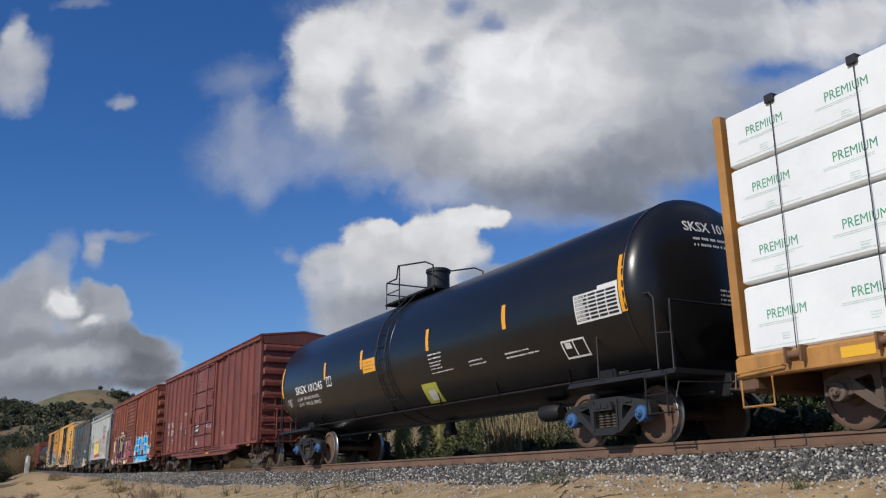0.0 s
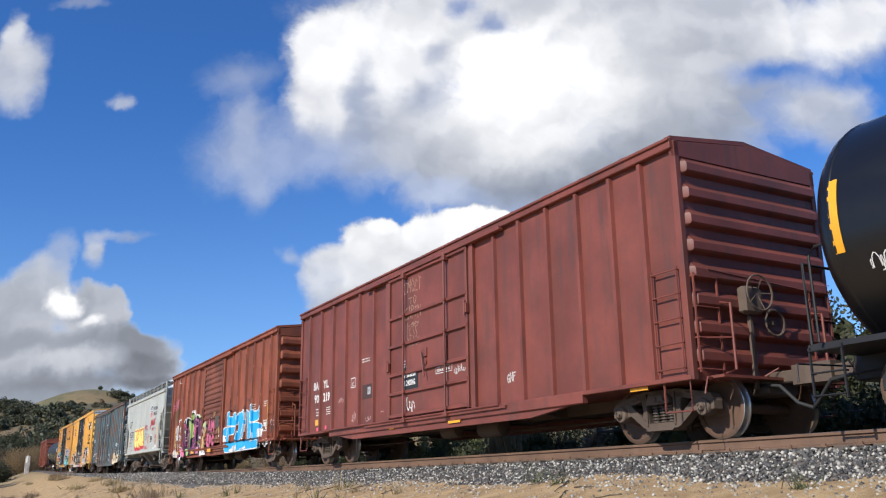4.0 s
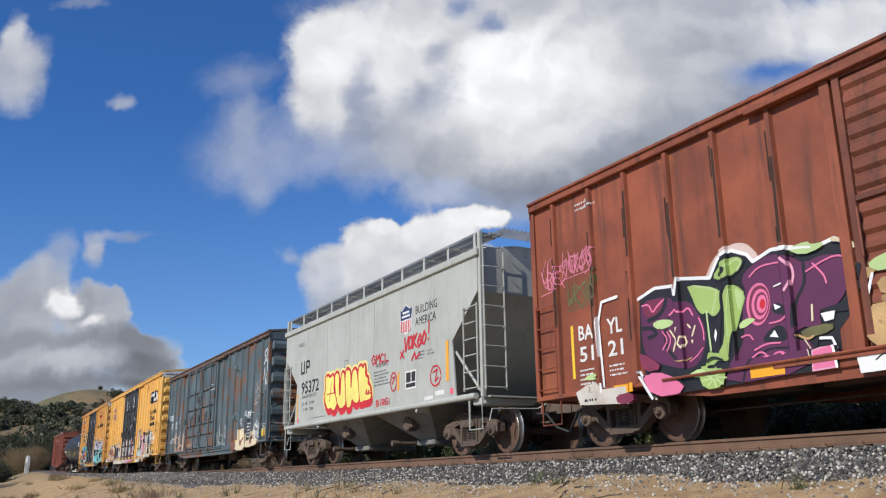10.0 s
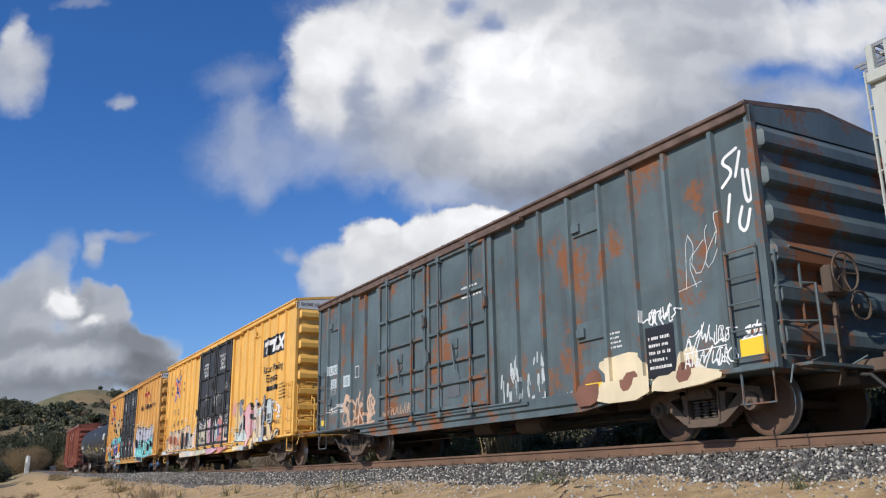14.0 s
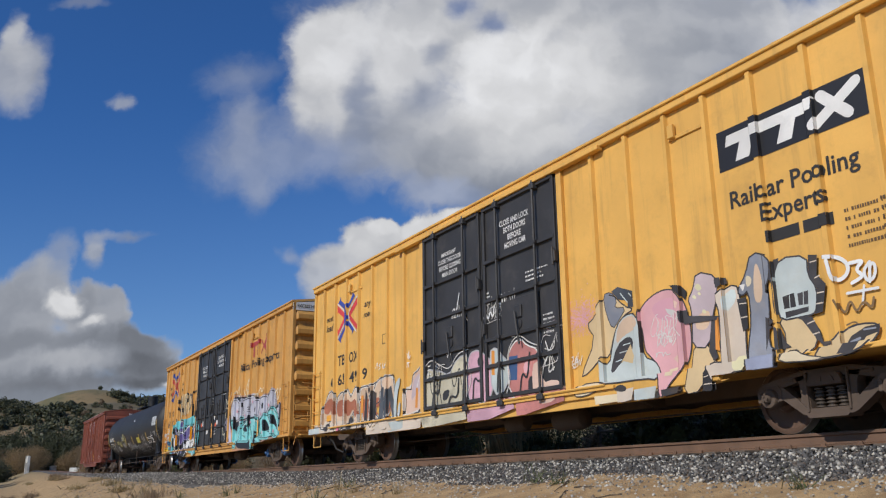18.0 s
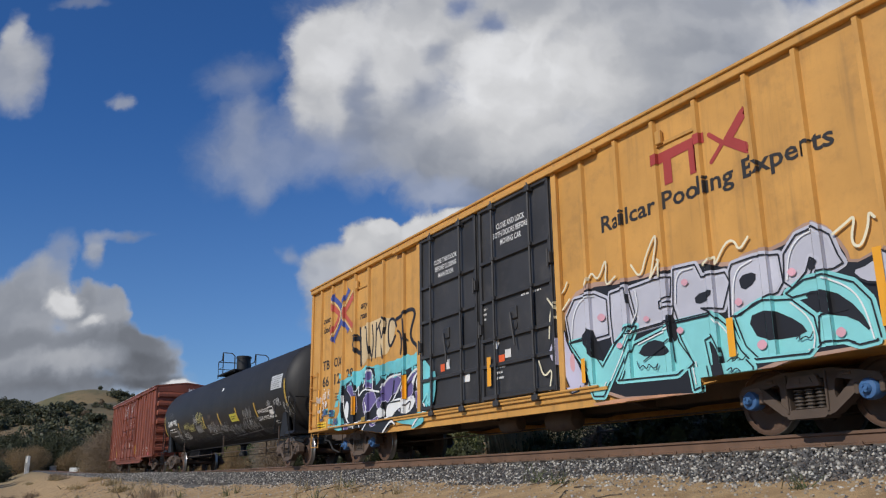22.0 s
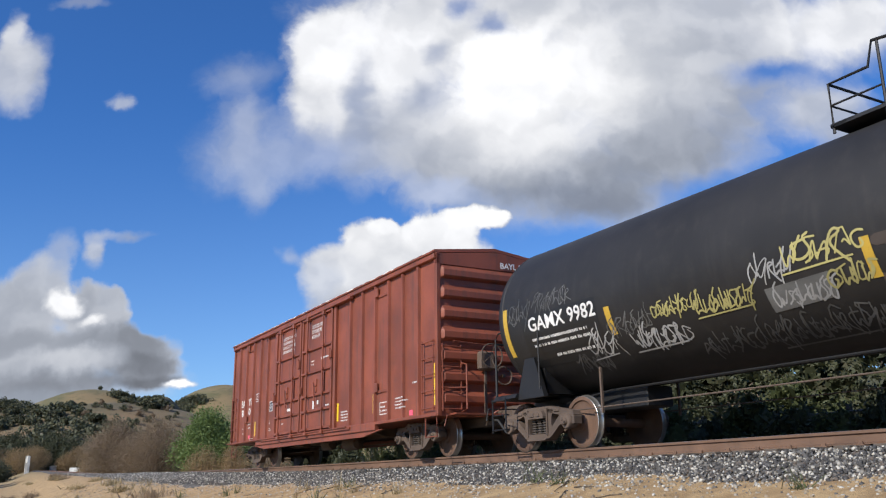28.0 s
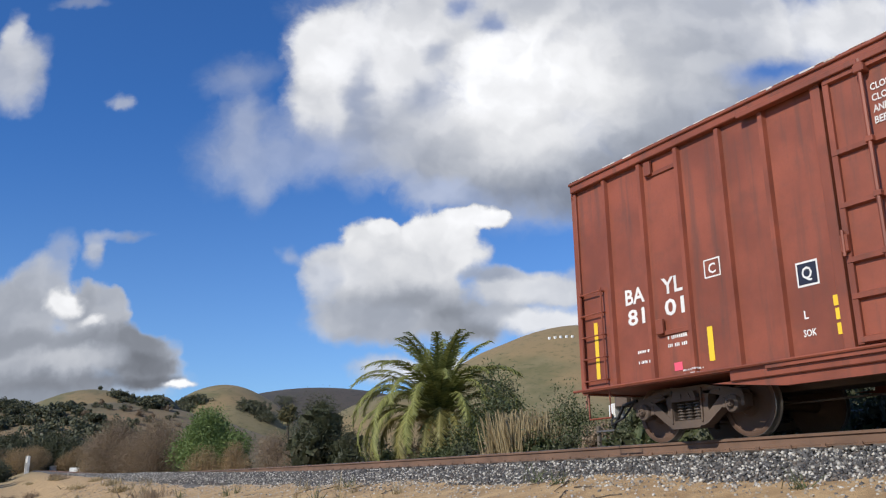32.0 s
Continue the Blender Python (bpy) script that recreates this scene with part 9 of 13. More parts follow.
daub(s4, [(-4.96, 1.72), (-4.97, 1.93), (-4.29, 1.93), (-4.24, 1.56), (-4.18, 1.24), (-4.11, 0.89), (-4.32, 0.90), (-4.42, 1.28), (-4.55, 0.97), (-4.88, 0.93), (-4.84, 1.66)], PEACH_CREAM, 0.0211, WHITE_FADED, 0.070, label="peach and bone sprayed letter")
daub(s4, [(-4.95, 1.38), (-4.97, 1.47), (-4.37, 1.43), (-4.30, 1.27), (-4.23, 1.13), (-4.15, 0.97), (-4.34, 0.99), (-4.45, 1.16), (-4.55, 1.03), (-4.83, 1.04), (-4.84, 1.35)], BRICK, 0.0218)
daub(s4, [(-5.01, 0.86), (-5.03, 0.91), (-4.44, 0.86), (-4.37, 0.78), (-4.29, 0.70), (-4.20, 0.62), (-4.39, 0.63), (-4.51, 0.73), (-4.59, 0.67), (-4.87, 0.68), (-4.90, 0.84)], BONE, 0.0225)
stroke(s4, [(-4.96, 1.72), (-4.97, 1.93), (-4.29, 1.93), (-4.24, 1.56), (-4.18, 1.24), (-4.11, 0.89), (-4.32, 0.90), (-4.42, 1.28), (-4.55, 0.97), (-4.88, 0.93), (-4.84, 1.66), (-4.96, 1.72)], 0.028, BLACK_FADED, 0.0232, False)
daub(s4, [(-5.45, 1.67), (-5.22, 1.59), (-5.30, 0.89), (-5.50, 0.93)], BLACK_FADED, 0.0239, round_=0)
daub(s4, [(-4.96, 1.69), (-4.73, 1.69), (-4.87, 0.93), (-5.12, 0.92)], SLATE_DEEP, 0.0246, round_=0)
daub(s4, [(-4.63, 1.61), (-4.40, 1.68), (-4.11, 0.92), (-4.32, 0.91), (-4.48, 1.35), (-4.58, 0.98), (-4.73, 0.99)], SLATE_DEEP, 0.0253, round_=0)
daub(s4, [(-5.86, 1.74), (-5.76, 1.56), (-5.78, 0.71), (-5.97, 0.73)], BLACK_FADED, 0.0260, round_=0)
daub(s4, [(-6.95, 1.04), (-6.69, 1.17), (-6.60, 0.79), (-6.87, 0.74)], BLACK_FADED, 0.0267)
daub(s4, [(-8.53, 1.00), (-8.24, 1.06), (-8.18, 0.85), (-8.43, 0.83)], BLACK_FADED, 0.0274)
daub(s4, [(-6.13, 1.60), (-5.98, 1.60), (-6.02, 1.16), (-6.16, 1.16)], ORANGE_WASH, 0.0281, round_=0)
daub(s4, [(-5.60, 1.74), (-5.48, 1.76), (-5.47, 1.62), (-5.59, 1.62)], BLACK_FADED, 0.0288)
daub(s4, [(-7.56, 0.90), (-7.41, 0.96), (-7.40, 0.79), (-7.52, 0.77)], PINK, 0.0295)
daub(s4, [(-4.22, 1.67), (-3.95, 1.86), (-3.91, 1.73), (-4.08, 1.44), (-4.13, 0.92), (-4.28, 0.92)], ICE_SPRAY, 0.0302)
daub(s4, [(-4.01, 1.22), (-3.89, 1.28), (-3.96, 0.91), (-4.07, 0.91)], ICE_SPRAY, 0.0309)
daub(s4, [(-3.65, 1.55), (-3.34, 1.54), (-3.26, 1.83), (-3.02, 1.89), (-2.79, 2.04), (-2.65, 2.05), (-2.77, 1.00), (-3.07, 0.99), (-3.48, 0.92), (-3.65, 0.96)], BLUSH, 0.0316, WHITE_FADED, 0.050, label="blush-pink sprayed letter")
daub(s4, [(-3.26, 1.68), (-2.94, 1.83), (-2.70, 1.85), (-2.75, 1.44), (-3.14, 1.37), (-3.37, 1.19)], DUSK_LILAC, 0.0323)
stroke(s4, [(-3.65, 0.96), (-3.58, 1.23), (-3.66, 1.53), (-3.35, 1.49), (-3.27, 1.81), (-3.02, 1.88), (-2.79, 2.04), (-2.65, 2.05)], 0.025, BLACK_FADED, 0.0330, False)
stroke(s4, [(-2.81, 1.95), (-2.97, 1.69), (-3.08, 1.50)], 0.030, WHITE_FADED, 0.0337)
daub(s4, [(-3.12, 1.51), (-3.01, 1.49), (-3.05, 1.06), (-3.16, 1.06)], ORANGE_WASH, 0.0344, round_=0)
daub(s4, [(-3.11, 0.94), (-2.89, 1.05), (-2.80, 0.90), (-3.10, 0.77)], BLACK_FADED, 0.0351)
daub(s4, [(-2.98, 1.34), (-2.84, 1.46), (-2.86, 1.25), (-2.96, 1.20)], DUSK_LILAC, 0.0358)
stroke(s4, [(-5.26, 2.20), (-5.15, 2.32), (-5.13, 2.18)], 0.020, WHITE_SPRAY, 0.0365, False)
stroke(s4, [(-4.96, 2.28), (-5.07, 2.24), (-4.97, 2.18), (-5.09, 2.14)], 0.020, WHITE_SPRAY, 0.0372, False)
stroke(s4, [(-4.85, 2.28), (-4.86, 2.15)], 0.020, WHITE_SPRAY, 0.0379, False)
stroke(s4, [(-4.80, 2.13), (-4.72, 2.26), (-4.67, 2.14)], 0.020, WHITE_SPRAY, 0.0386, False)
stroke(s4, [(-3.56, 2.12), (-3.43, 2.12)], 0.020, WHITE_SPRAY, 0.0393, False)
stroke(s4, [(-3.52, 2.12), (-3.55, 2.02)], 0.020, WHITE_SPRAY, 0.0400, False)
stroke(s4, [(-3.47, 2.12), (-3.46, 2.01)], 0.020, WHITE_SPRAY, 0.0407, False)
stroke(s4, [(-3.54, 2.34), (-3.49, 2.21), (-3.45, 2.38), (-3.44, 2.20), (-3.37, 2.27)], 0.020, WHITE_SPRAY, 0.0414, False)
# yellow boxcar: faded letters over the doors
daub(s4, [(-2.60, 1.85), (-1.98, 1.76), (-1.57, 1.60), (-1.24, 1.93), (-0.72, 1.97), (-0.81, 1.16), (-1.08, 0.96), (-2.65, 0.88)], CREAM_WORN, 0.0050, GREY_SPRAY, 0.030, label="worn cream spray over the door")
stroke(s4, [(-2.42, 1.75), (-2.32, 1.17), (-2.06, 1.60), (-1.90, 1.07)], 0.030, BLACK_DOOR, 0.0057)
stroke(s4, [(-1.49, 1.70), (-1.36, 1.23), (-1.14, 1.83), (-1.06, 1.37)], 0.030, BLACK_DOOR, 0.0064)
daub(s4, [(-1.85, 1.29), (-1.53, 1.34), (-1.62, 1.13), (-1.84, 1.09)], BLACK_DOOR, 0.0071)
daub(s4, [(-0.81, 1.93), (-0.43, 2.01), (-0.15, 1.87), (0.11, 1.70), (0.19, 1.36), (0.03, 0.96), (-0.38, 0.93), (-0.85, 1.02)], PINK_LILAC, 0.0078, GREY_SPRAY, 0.030, round_=2, label="worn pink spray over the door")
daub(s4, [(-0.42, 1.83), (-0.27, 1.83), (-0.27, 1.66), (-0.41, 1.67)], BLACK_DOOR, 0.0085)
daub(s4, [(0.02, 1.88), (0.26, 1.96), (0.50, 1.75), (0.71, 1.60), (0.64, 1.12), (0.11, 1.03)], ICE_SPRAY, 0.0092, GREY_SPRAY, 0.030)
daub(s4, [(0.11, 1.91), (0.22, 1.89), (0.20, 1.42), (0.09, 1.44)], ORANGE_WASH, 0.0099, round_=0)
daub(s4, [(0.65, 1.72), (0.88, 1.96), (1.13, 1.99), (1.31, 1.84), (1.66, 1.73), (1.69, 1.35), (1.60, 0.95), (1.18, 0.90), (0.70, 0.96)], ROSE, 0.0106, WHITE_FADED, 0.030, label="rose-red spray over the door")
daub(s4, [(0.72, 1.71), (1.00, 1.70), (0.96, 1.25), (0.69, 1.27)], NAVY, 0.0113, round_=0)
daub(s4, [(1.32, 1.27), (1.52, 1.27), (1.47, 0.99), (1.30, 0.97)], BLACK_DOOR, 0.0120)
daub(s4, [(1.44, 1.46), (1.68, 1.53), (1.76, 1.11), (2.09, 1.15), (2.39, 1.03), (2.38, 0.76), (1.77, 0.70), (1.45, 0.88)], BLUSH, 0.0127)
daub(s4, [(1.17, 1.52), (1.36, 1.57), (1.41, 1.36), (1.20, 1.32)], PALE_PINK, 0.0134, round_=2)
stroke(s4, [(1.89, 1.83), (2.02, 1.51), (1.92, 1.25), (2.12, 1.35)], 0.030, WHITE_FADED, 0.0141)
daub(s4, [(-2.81, 0.84), (-0.86, 0.90), (-0.86, 0.66), (-2.68, 0.57)], CREAM_WORN, 0.0148, round_=0)
daub(s4, [(-0.84, 0.90), (0.80, 0.96), (0.87, 0.74), (-0.78, 0.47)], PINK_LILAC, 0.0155, round_=0)
daub(s4, [(0.90, 0.95), (2.38, 0.97), (2.38, 0.75), (0.95, 0.57)], ROSE, 0.0162, round_=0)
daub(s4, [(1.63, 0.91), (2.14, 0.93), (2.11, 0.76), (1.65, 0.74)], BLUSH, 0.0169)
stroke(s4, [(-1.42, 2.87), (-1.26, 3.04), (-1.26, 2.67), (-1.08, 2.72), (-0.96, 2.60)], 0.025, WHITE_SPRAY, 0.0176)
stroke(s4, [(-1.07, 3.28), (-1.19, 2.93), (-1.29, 2.77)], 0.025, WHITE_SPRAY, 0.0183)
daub(s4, [(-1.49, 2.70), (-1.22, 2.68), (-1.23, 2.59), (-1.47, 2.60)], WHITE_FADED, 0.0190, round_=0)
stroke(s4, [(-0.06, 2.71), (0.04, 2.51), (0.12, 2.71), (0.21, 2.52), (0.27, 2.76)], 0.035, WHITE_SPRAY, 0.0197)
stroke(s4, [(0.35, 2.78), (0.52, 2.78), (0.59, 2.68), (0.75, 2.74)], 0.030, WHITE_SPRAY, 0.0204)
stroke(s4, [(0.54, 2.94), (0.57, 2.68)], 0.030, WHITE_SPRAY, 0.0211, False)
stroke(s4, [(0.66, 2.91), (0.61, 2.65)], 0.030, WHITE_SPRAY, 0.0218, False)
stroke(s4, [(0.81, 2.13), (0.88, 2.20), (0.98, 2.15), (0.95, 2.06), (0.83, 2.08)], 0.030, WHITE_SPRAY, 0.0225)
stroke(s4, [(-1.60, 1.99), (-1.52, 2.12), (-1.63, 2.11)], 0.030, WHITE_FADED, 0.0232)
for x0, x1, z0, z1 in ((-1.45, -0.95, 2.62, 2.98), (-0.15, 0.35, 2.50, 2.90), (0.40, 0.85, 2.62, 2.95), (-1.62, -1.35, 2.05, 2.25), (-2.45, -1.95, 1.55, 1.95), (0.75, 1.15, 2.25, 2.36), (1.75, 2.15, 1.45, 1.90), (2.45, 2.70, 1.30, 1.50)):
    s4.paint("graffiti_line", tag(x0, x1, z0, z1, rng, 0.014, 0.1), WHITE_FADED, 0.0239)
for pts in ([(-2.62, 1.90), (-2.3, 2.05), (-1.9, 1.85), (-1.5, 1.72), (-1.2, 2.02), (-0.75, 2.05)], [(-0.85, 1.1), (-0.6, 1.45), (-0.75, 1.75)], [(0.62, 1.05), (0.78, 1.3), (0.64, 1.7), (0.86, 2.02), (1.14, 2.06), (1.4, 1.88), (1.72, 1.78)], [(1.75, 1.2), (1.85, 1.5), (2.05, 1.6), (2.1, 1.3)]):
    stroke(s4, pts, 0.022, WHITE_FADED, 0.0243)
for pts in ([(-2.3, 0.95), (-2.2, 1.4), (-2.0, 1.2), (-1.9, 1.7)], [(-1.0, 1.0), (-0.95, 1.5), (-0.85, 1.8)], [(-0.6, 1.0), (-0.55, 1.5), (-0.3, 1.3), (-0.2, 1.75)], [(0.3, 1.1), (0.35, 1.6), (0.55, 1.5)], [(1.05, 1.0), (1.15, 1.4), (1.3, 1.2), (1.4, 1.7)], [(-1.6, 0.95), (-1.5, 1.2), (-1.2, 1.1), (-1.15, 1.5)]):
    stroke(s4, pts, 0.04, BLACK_DOOR, 0.0247)
s4.paint("reflector", block(-8.42, -8.02, 1.10, 1.26), AMBER, 0.034, "yellow reflector strip")

s5 = Side(box_5, yel2_posts, [(-2.58, 2.42)], (5.7, 0.60, 0.80))
boxes_mark(s5, -7.31, 4.00, (plain("mark_faded_red", (0.50, 0.10, 0.07), 0.6), plain("mark_faded_blue", (0.07, 0.10, 0.32), 0.6), plain("mark_faded_pale", (0.72, 0.50, 0.24), 0.6)))
s5.words("next", -8.62, 3.88, 0.17, 0.48, DARK, slant=0.25, bold=0.02)
s5.words("load", -8.62, 3.60, 0.19, 0.48, DARK, slant=0.25, bold=0.02)
s5.words("any", -6.05, 3.88, 0.17, 0.42, DARK, slant=0.25, bold=0.02)
s5.words("road", -6.08, 3.60, 0.17, 0.50, DARK, slant=0.25, bold=0.02)
s5.words("TB", -8.64, 2.55, 0.25, 0.5, DARK)
s5.words("OX", -7.82, 2.55, 0.25, 0.56, DARK)
s5.words("66", -8.64, 2.08, 0.27, 0.46, DARK)
s5.words("12", -7.78, 2.08, 0.27, 0.44, DARK)
s5.words("28", -6.95, 2.12, 0.27, 0.44, DARK)
s5.paint("door_word", written("CLOSE THIS DOOR", -1.95, 4.12, 0.10, 1.0) + written("BEFORE CLOSING", -1.9, 3.96, 0.10, 0.92) + written("MAIN DOOR", -1.75, 3.80, 0.10, 0.66), WHITE, 0.010)
s5.paint("door_word", written("CLOSE AND LOCK", 0.62, 4.28, 0.11, 0.98) + written("BOTH DOORS BEFORE", 0.5, 4.11, 0.11, 1.2) + written("MOVING CAR", 0.75, 3.94, 0.11, 0.72), WHITE, 0.010)
s5.paint("stencil", bars(1.4, 2.75, 0.7, 0.2, 2, rng) + bars(0.0, 2.5, 0.22, 0.3, 3, rng) + bars(-2.4, 1.55, 0.2, 0.3, 3, rng) + bars(0.5, 1.3, 0.3, 0.3, 3, rng) + block(-1.45, -1.3, 1.75, 1.95) + polygon([(0.5 + 0.11 * math.cos(a), 2.02 + 0.12 * math.sin(a)) for a in (0, 1, 2, 3, 4, 5)]), WHITE, 0.010)
s5.paint("sticker", block(-1.7, -1.52, 1.72, 1.88) + block(0.58, 0.78, 1.62, 1.78), plain("sticker_orange", (0.75, 0.12, 0.03), 0.5), 0.011, "small orange sticker")
s5.paint("sticker", block(-0.75, -0.5, 1.4, 1.55) + block(0.8, 1.0, 1.7, 1.86), WHITE, 0.011, "small white sticker")
EM_RED = plain("emblem_red", (0.38, 0.05, 0.04), 0.5)
s5.paint("emblem", polygon([(5.0, 4.32), (6.1, 4.34), (6.1, 4.18), (5.95, 4.18), (5.95, 3.78), (5.78, 3.78), (5.78, 4.18), (5.42, 4.16), (5.42, 3.78), (5.25, 3.78), (5.25, 4.16), (5.0, 4.14)]) + lines([[(6.2, 4.26), (6.44, 4.05), (6.2, 3.84)]], 0.07) + lines([[(6.85, 4.36), (6.52, 4.05), (6.86, 3.82)]], 0.15), EM_RED, 0.008, "dark red emblem")
s5.words("Railcar Pooling Experts", 3.72, 3.42, 0.27, 4.45, DARK)
s5.paint("lettering_panel", block(-8.85, -8.3, 0.92, 1.1), LEMON, 0.007)
s5.paint("stencil", bars(-8.8, 0.94, 0.45, 0.14, 2, rng) + bars(-7.7, 1.6, 0.45, 0.25, 3, rng), DARK, 0.010)
# weathered yellow boxcar: silver and aqua letters
daub(s5, [(2.45, 2.23), (3.12, 2.68), (4.28, 2.51), (5.74, 2.52), (6.35, 2.29), (6.64, 2.41), (7.19, 2.35), (7.50, 2.55), (7.83, 2.53), (8.13, 2.11), (8.17, 1.89), (8.59, 2.01), (8.78, 1.92), (8.61, 0.87), (6.73, 0.84), (6.65, 0.50), (3.27, 0.67), (2.54, 1.76)], HALO_MAUVE, 0.0050, label="mauve halo round the letters")
daub(s5, [(2.58, 2.21), (3.18, 2.59), (4.28, 2.45), (5.73, 2.47), (6.34, 2.23), (6.65, 2.35), (7.20, 2.30), (7.51, 2.48), (7.82, 2.47), (8.08, 2.09), (8.14, 1.86), (8.58, 1.96), (8.75, 1.89), (8.59, 0.91), (6.69, 0.89), (6.61, 0.55), (3.30, 0.72), (2.64, 1.78)], BLACK_SPRAY, 0.0057)
daub(s5, [(2.67, 2.17), (2.90, 2.43), (3.43, 2.44), (3.74, 2.29), (3.75, 1.71), (3.29, 1.69), (3.07, 1.74), (2.76, 1.72)], SILVER, 0.0064, SILVER, 0.110, round_=0, label="silver sprayed letter top")
daub(s5, [(3.83, 2.36), (4.24, 2.38), (4.27, 2.14), (4.36, 1.85), (4.17, 1.66), (3.85, 1.55), (3.82, 1.99)], SILVER, 0.0071, SILVER, 0.110, round_=0, label="silver sprayed letter top")
daub(s5, [(4.29, 2.35), (4.55, 2.36), (4.85, 2.38), (5.22, 2.35), (5.18, 2.06), (4.93, 2.03), (4.93, 1.92), (5.23, 1.91), (5.18, 1.71), (4.25, 1.67), (4.42, 1.85)], SILVER, 0.0078, SILVER, 0.110, round_=0, label="silver sprayed letter top")
daub(s5, [(5.28, 2.45), (5.71, 2.43), (5.81, 2.22), (6.25, 2.20), (6.32, 2.04), (6.16, 1.70), (5.76, 1.78), (5.98, 1.66), (5.30, 1.66), (5.22, 1.92)], SILVER, 0.0085, SILVER, 0.110, round_=0, label="silver sprayed letter top")
daub(s5, [(6.33, 2.19), (6.38, 2.28), (6.76, 2.30), (7.16, 2.24), (7.19, 1.86), (7.09, 1.75), (6.67, 1.67), (6.45, 1.56), (6.28, 1.57)], SILVER, 0.0092, SILVER, 0.110, round_=0, label="silver sprayed letter top")
daub(s5, [(7.20, 1.86), (7.24, 2.22), (7.45, 2.42), (7.74, 2.46), (7.93, 2.31), (8.01, 2.04), (8.07, 1.92), (7.94, 1.88), (7.67, 1.89), (7.75, 2.01), (7.62, 2.09), (7.54, 1.92), (7.32, 1.76)], SILVER, 0.0099, SILVER, 0.110, round_=0, label="silver sprayed letter top")
daub(s5, [(2.73, 1.71), (3.14, 1.71), (3.55, 1.21), (3.86, 1.51), (4.20, 1.75), (4.41, 1.74), (4.05, 1.24), (3.64, 0.73), (3.39, 0.75), (3.17, 1.20)], CYAN, 0.0106, CYAN, 0.110, round_=0, label="aqua sprayed letter foot")
daub(s5, [(3.99, 0.94), (4.33, 1.46), (5.20, 1.63), (5.29, 1.36), (5.54, 1.03), (5.28, 0.89)], CYAN, 0.0113, CYAN, 0.110, round_=0, label="aqua sprayed letter foot")
daub(s5, [(5.24, 1.65), (5.98, 1.65), (6.24, 1.42), (6.40, 1.09), (6.64, 0.84), (6.61, 0.61), (6.15, 0.67), (6.06, 1.14), (5.95, 1.37), (5.78, 1.32), (5.88, 0.72), (5.58, 0.64), (5.52, 1.05), (5.34, 1.39)], CYAN, 0.0120, CYAN, 0.110, round_=0, label="aqua sprayed letter foot")
daub(s5, [(6.35, 1.55), (6.81, 1.69), (7.28, 1.62), (7.58, 1.35), (7.63, 1.00), (7.51, 0.90), (6.70, 0.93), (6.49, 1.14)], CYAN, 0.0127, CYAN, 0.110, round_=0, label="aqua sprayed letter foot")
daub(s5, [(7.21, 1.71), (7.49, 1.83), (7.81, 1.83), (8.17, 1.66), (8.36, 1.42), (8.43, 0.93), (8.20, 0.91), (7.99, 1.00), (7.61, 1.02), (7.65, 1.34), (8.05, 1.36), (7.92, 1.50), (7.62, 1.65), (7.30, 1.64)], CYAN, 0.0134, CYAN, 0.110, round_=0, label="aqua sprayed letter foot")
daub(s5, [(2.98, 1.75), (3.30, 1.95), (3.52, 1.50), (3.61, 1.29), (3.31, 1.38)], BLACK_SPRAY, 0.0141)
daub(s5, [(4.36, 1.27), (4.56, 1.46), (4.87, 1.47), (5.16, 1.26), (5.04, 1.20)], BLACK_SPRAY, 0.0148)
daub(s5, [(5.65, 1.99), (6.04, 2.01), (6.00, 1.89), (5.67, 1.83)], BLACK_SPRAY, 0.0155)
daub(s5, [(6.47, 2.09), (6.77, 2.10), (6.75, 1.95), (6.51, 1.87)], BLACK_SPRAY, 0.0162)
daub(s5, [(6.54, 1.51), (6.92, 1.57), (7.37, 1.32), (7.48, 1.14), (6.73, 1.15)], BLACK_SPRAY, 0.0169)
daub(s5, [(7.46, 1.68), (7.86, 1.64), (8.20, 1.34), (8.33, 1.01), (8.11, 1.25), (7.74, 1.35), (7.59, 1.48)], BLACK_SPRAY, 0.0176)
daub(s5, [(5.08, 1.78), (5.22, 1.79), (5.27, 1.41), (5.15, 1.38)], BLACK_SPRAY, 0.0183)
daub(s5, [(5.93, 1.31), (6.05, 1.11), (6.14, 0.70), (5.92, 0.72)], BLACK_SPRAY, 0.0190)
daub(s5, [(7.63, 2.09), (7.73, 2.02), (7.66, 1.92), (7.56, 1.94)], BLACK_SPRAY, 0.0197)
stroke(s5, [(2.67, 2.17), (2.90, 2.43), (3.43, 2.44), (3.74, 2.29), (3.75, 1.71), (3.29, 1.69), (3.07, 1.74), (2.76, 1.72), (2.67, 2.17)], 0.022, BLACK_SPRAY, 0.0204, False)
stroke(s5, [(3.83, 2.36), (4.24, 2.38), (4.27, 2.14), (4.36, 1.85), (4.17, 1.66), (3.85, 1.55), (3.82, 1.99), (3.83, 2.36)], 0.022, BLACK_SPRAY, 0.0211, False)
stroke(s5, [(4.29, 2.35), (4.55, 2.36), (4.85, 2.38), (5.22, 2.35), (5.18, 2.06), (4.93, 2.03), (4.93, 1.92), (5.23, 1.91), (5.18, 1.71), (4.25, 1.67), (4.42, 1.85), (4.29, 2.35)], 0.022, BLACK_SPRAY, 0.0218, False)
stroke(s5, [(5.28, 2.45), (5.71, 2.43), (5.81, 2.22), (6.25, 2.20), (6.32, 2.04), (6.16, 1.70), (5.76, 1.78), (5.98, 1.66), (5.30, 1.66), (5.22, 1.92), (5.28, 2.45)], 0.022, BLACK_SPRAY, 0.0225, False)
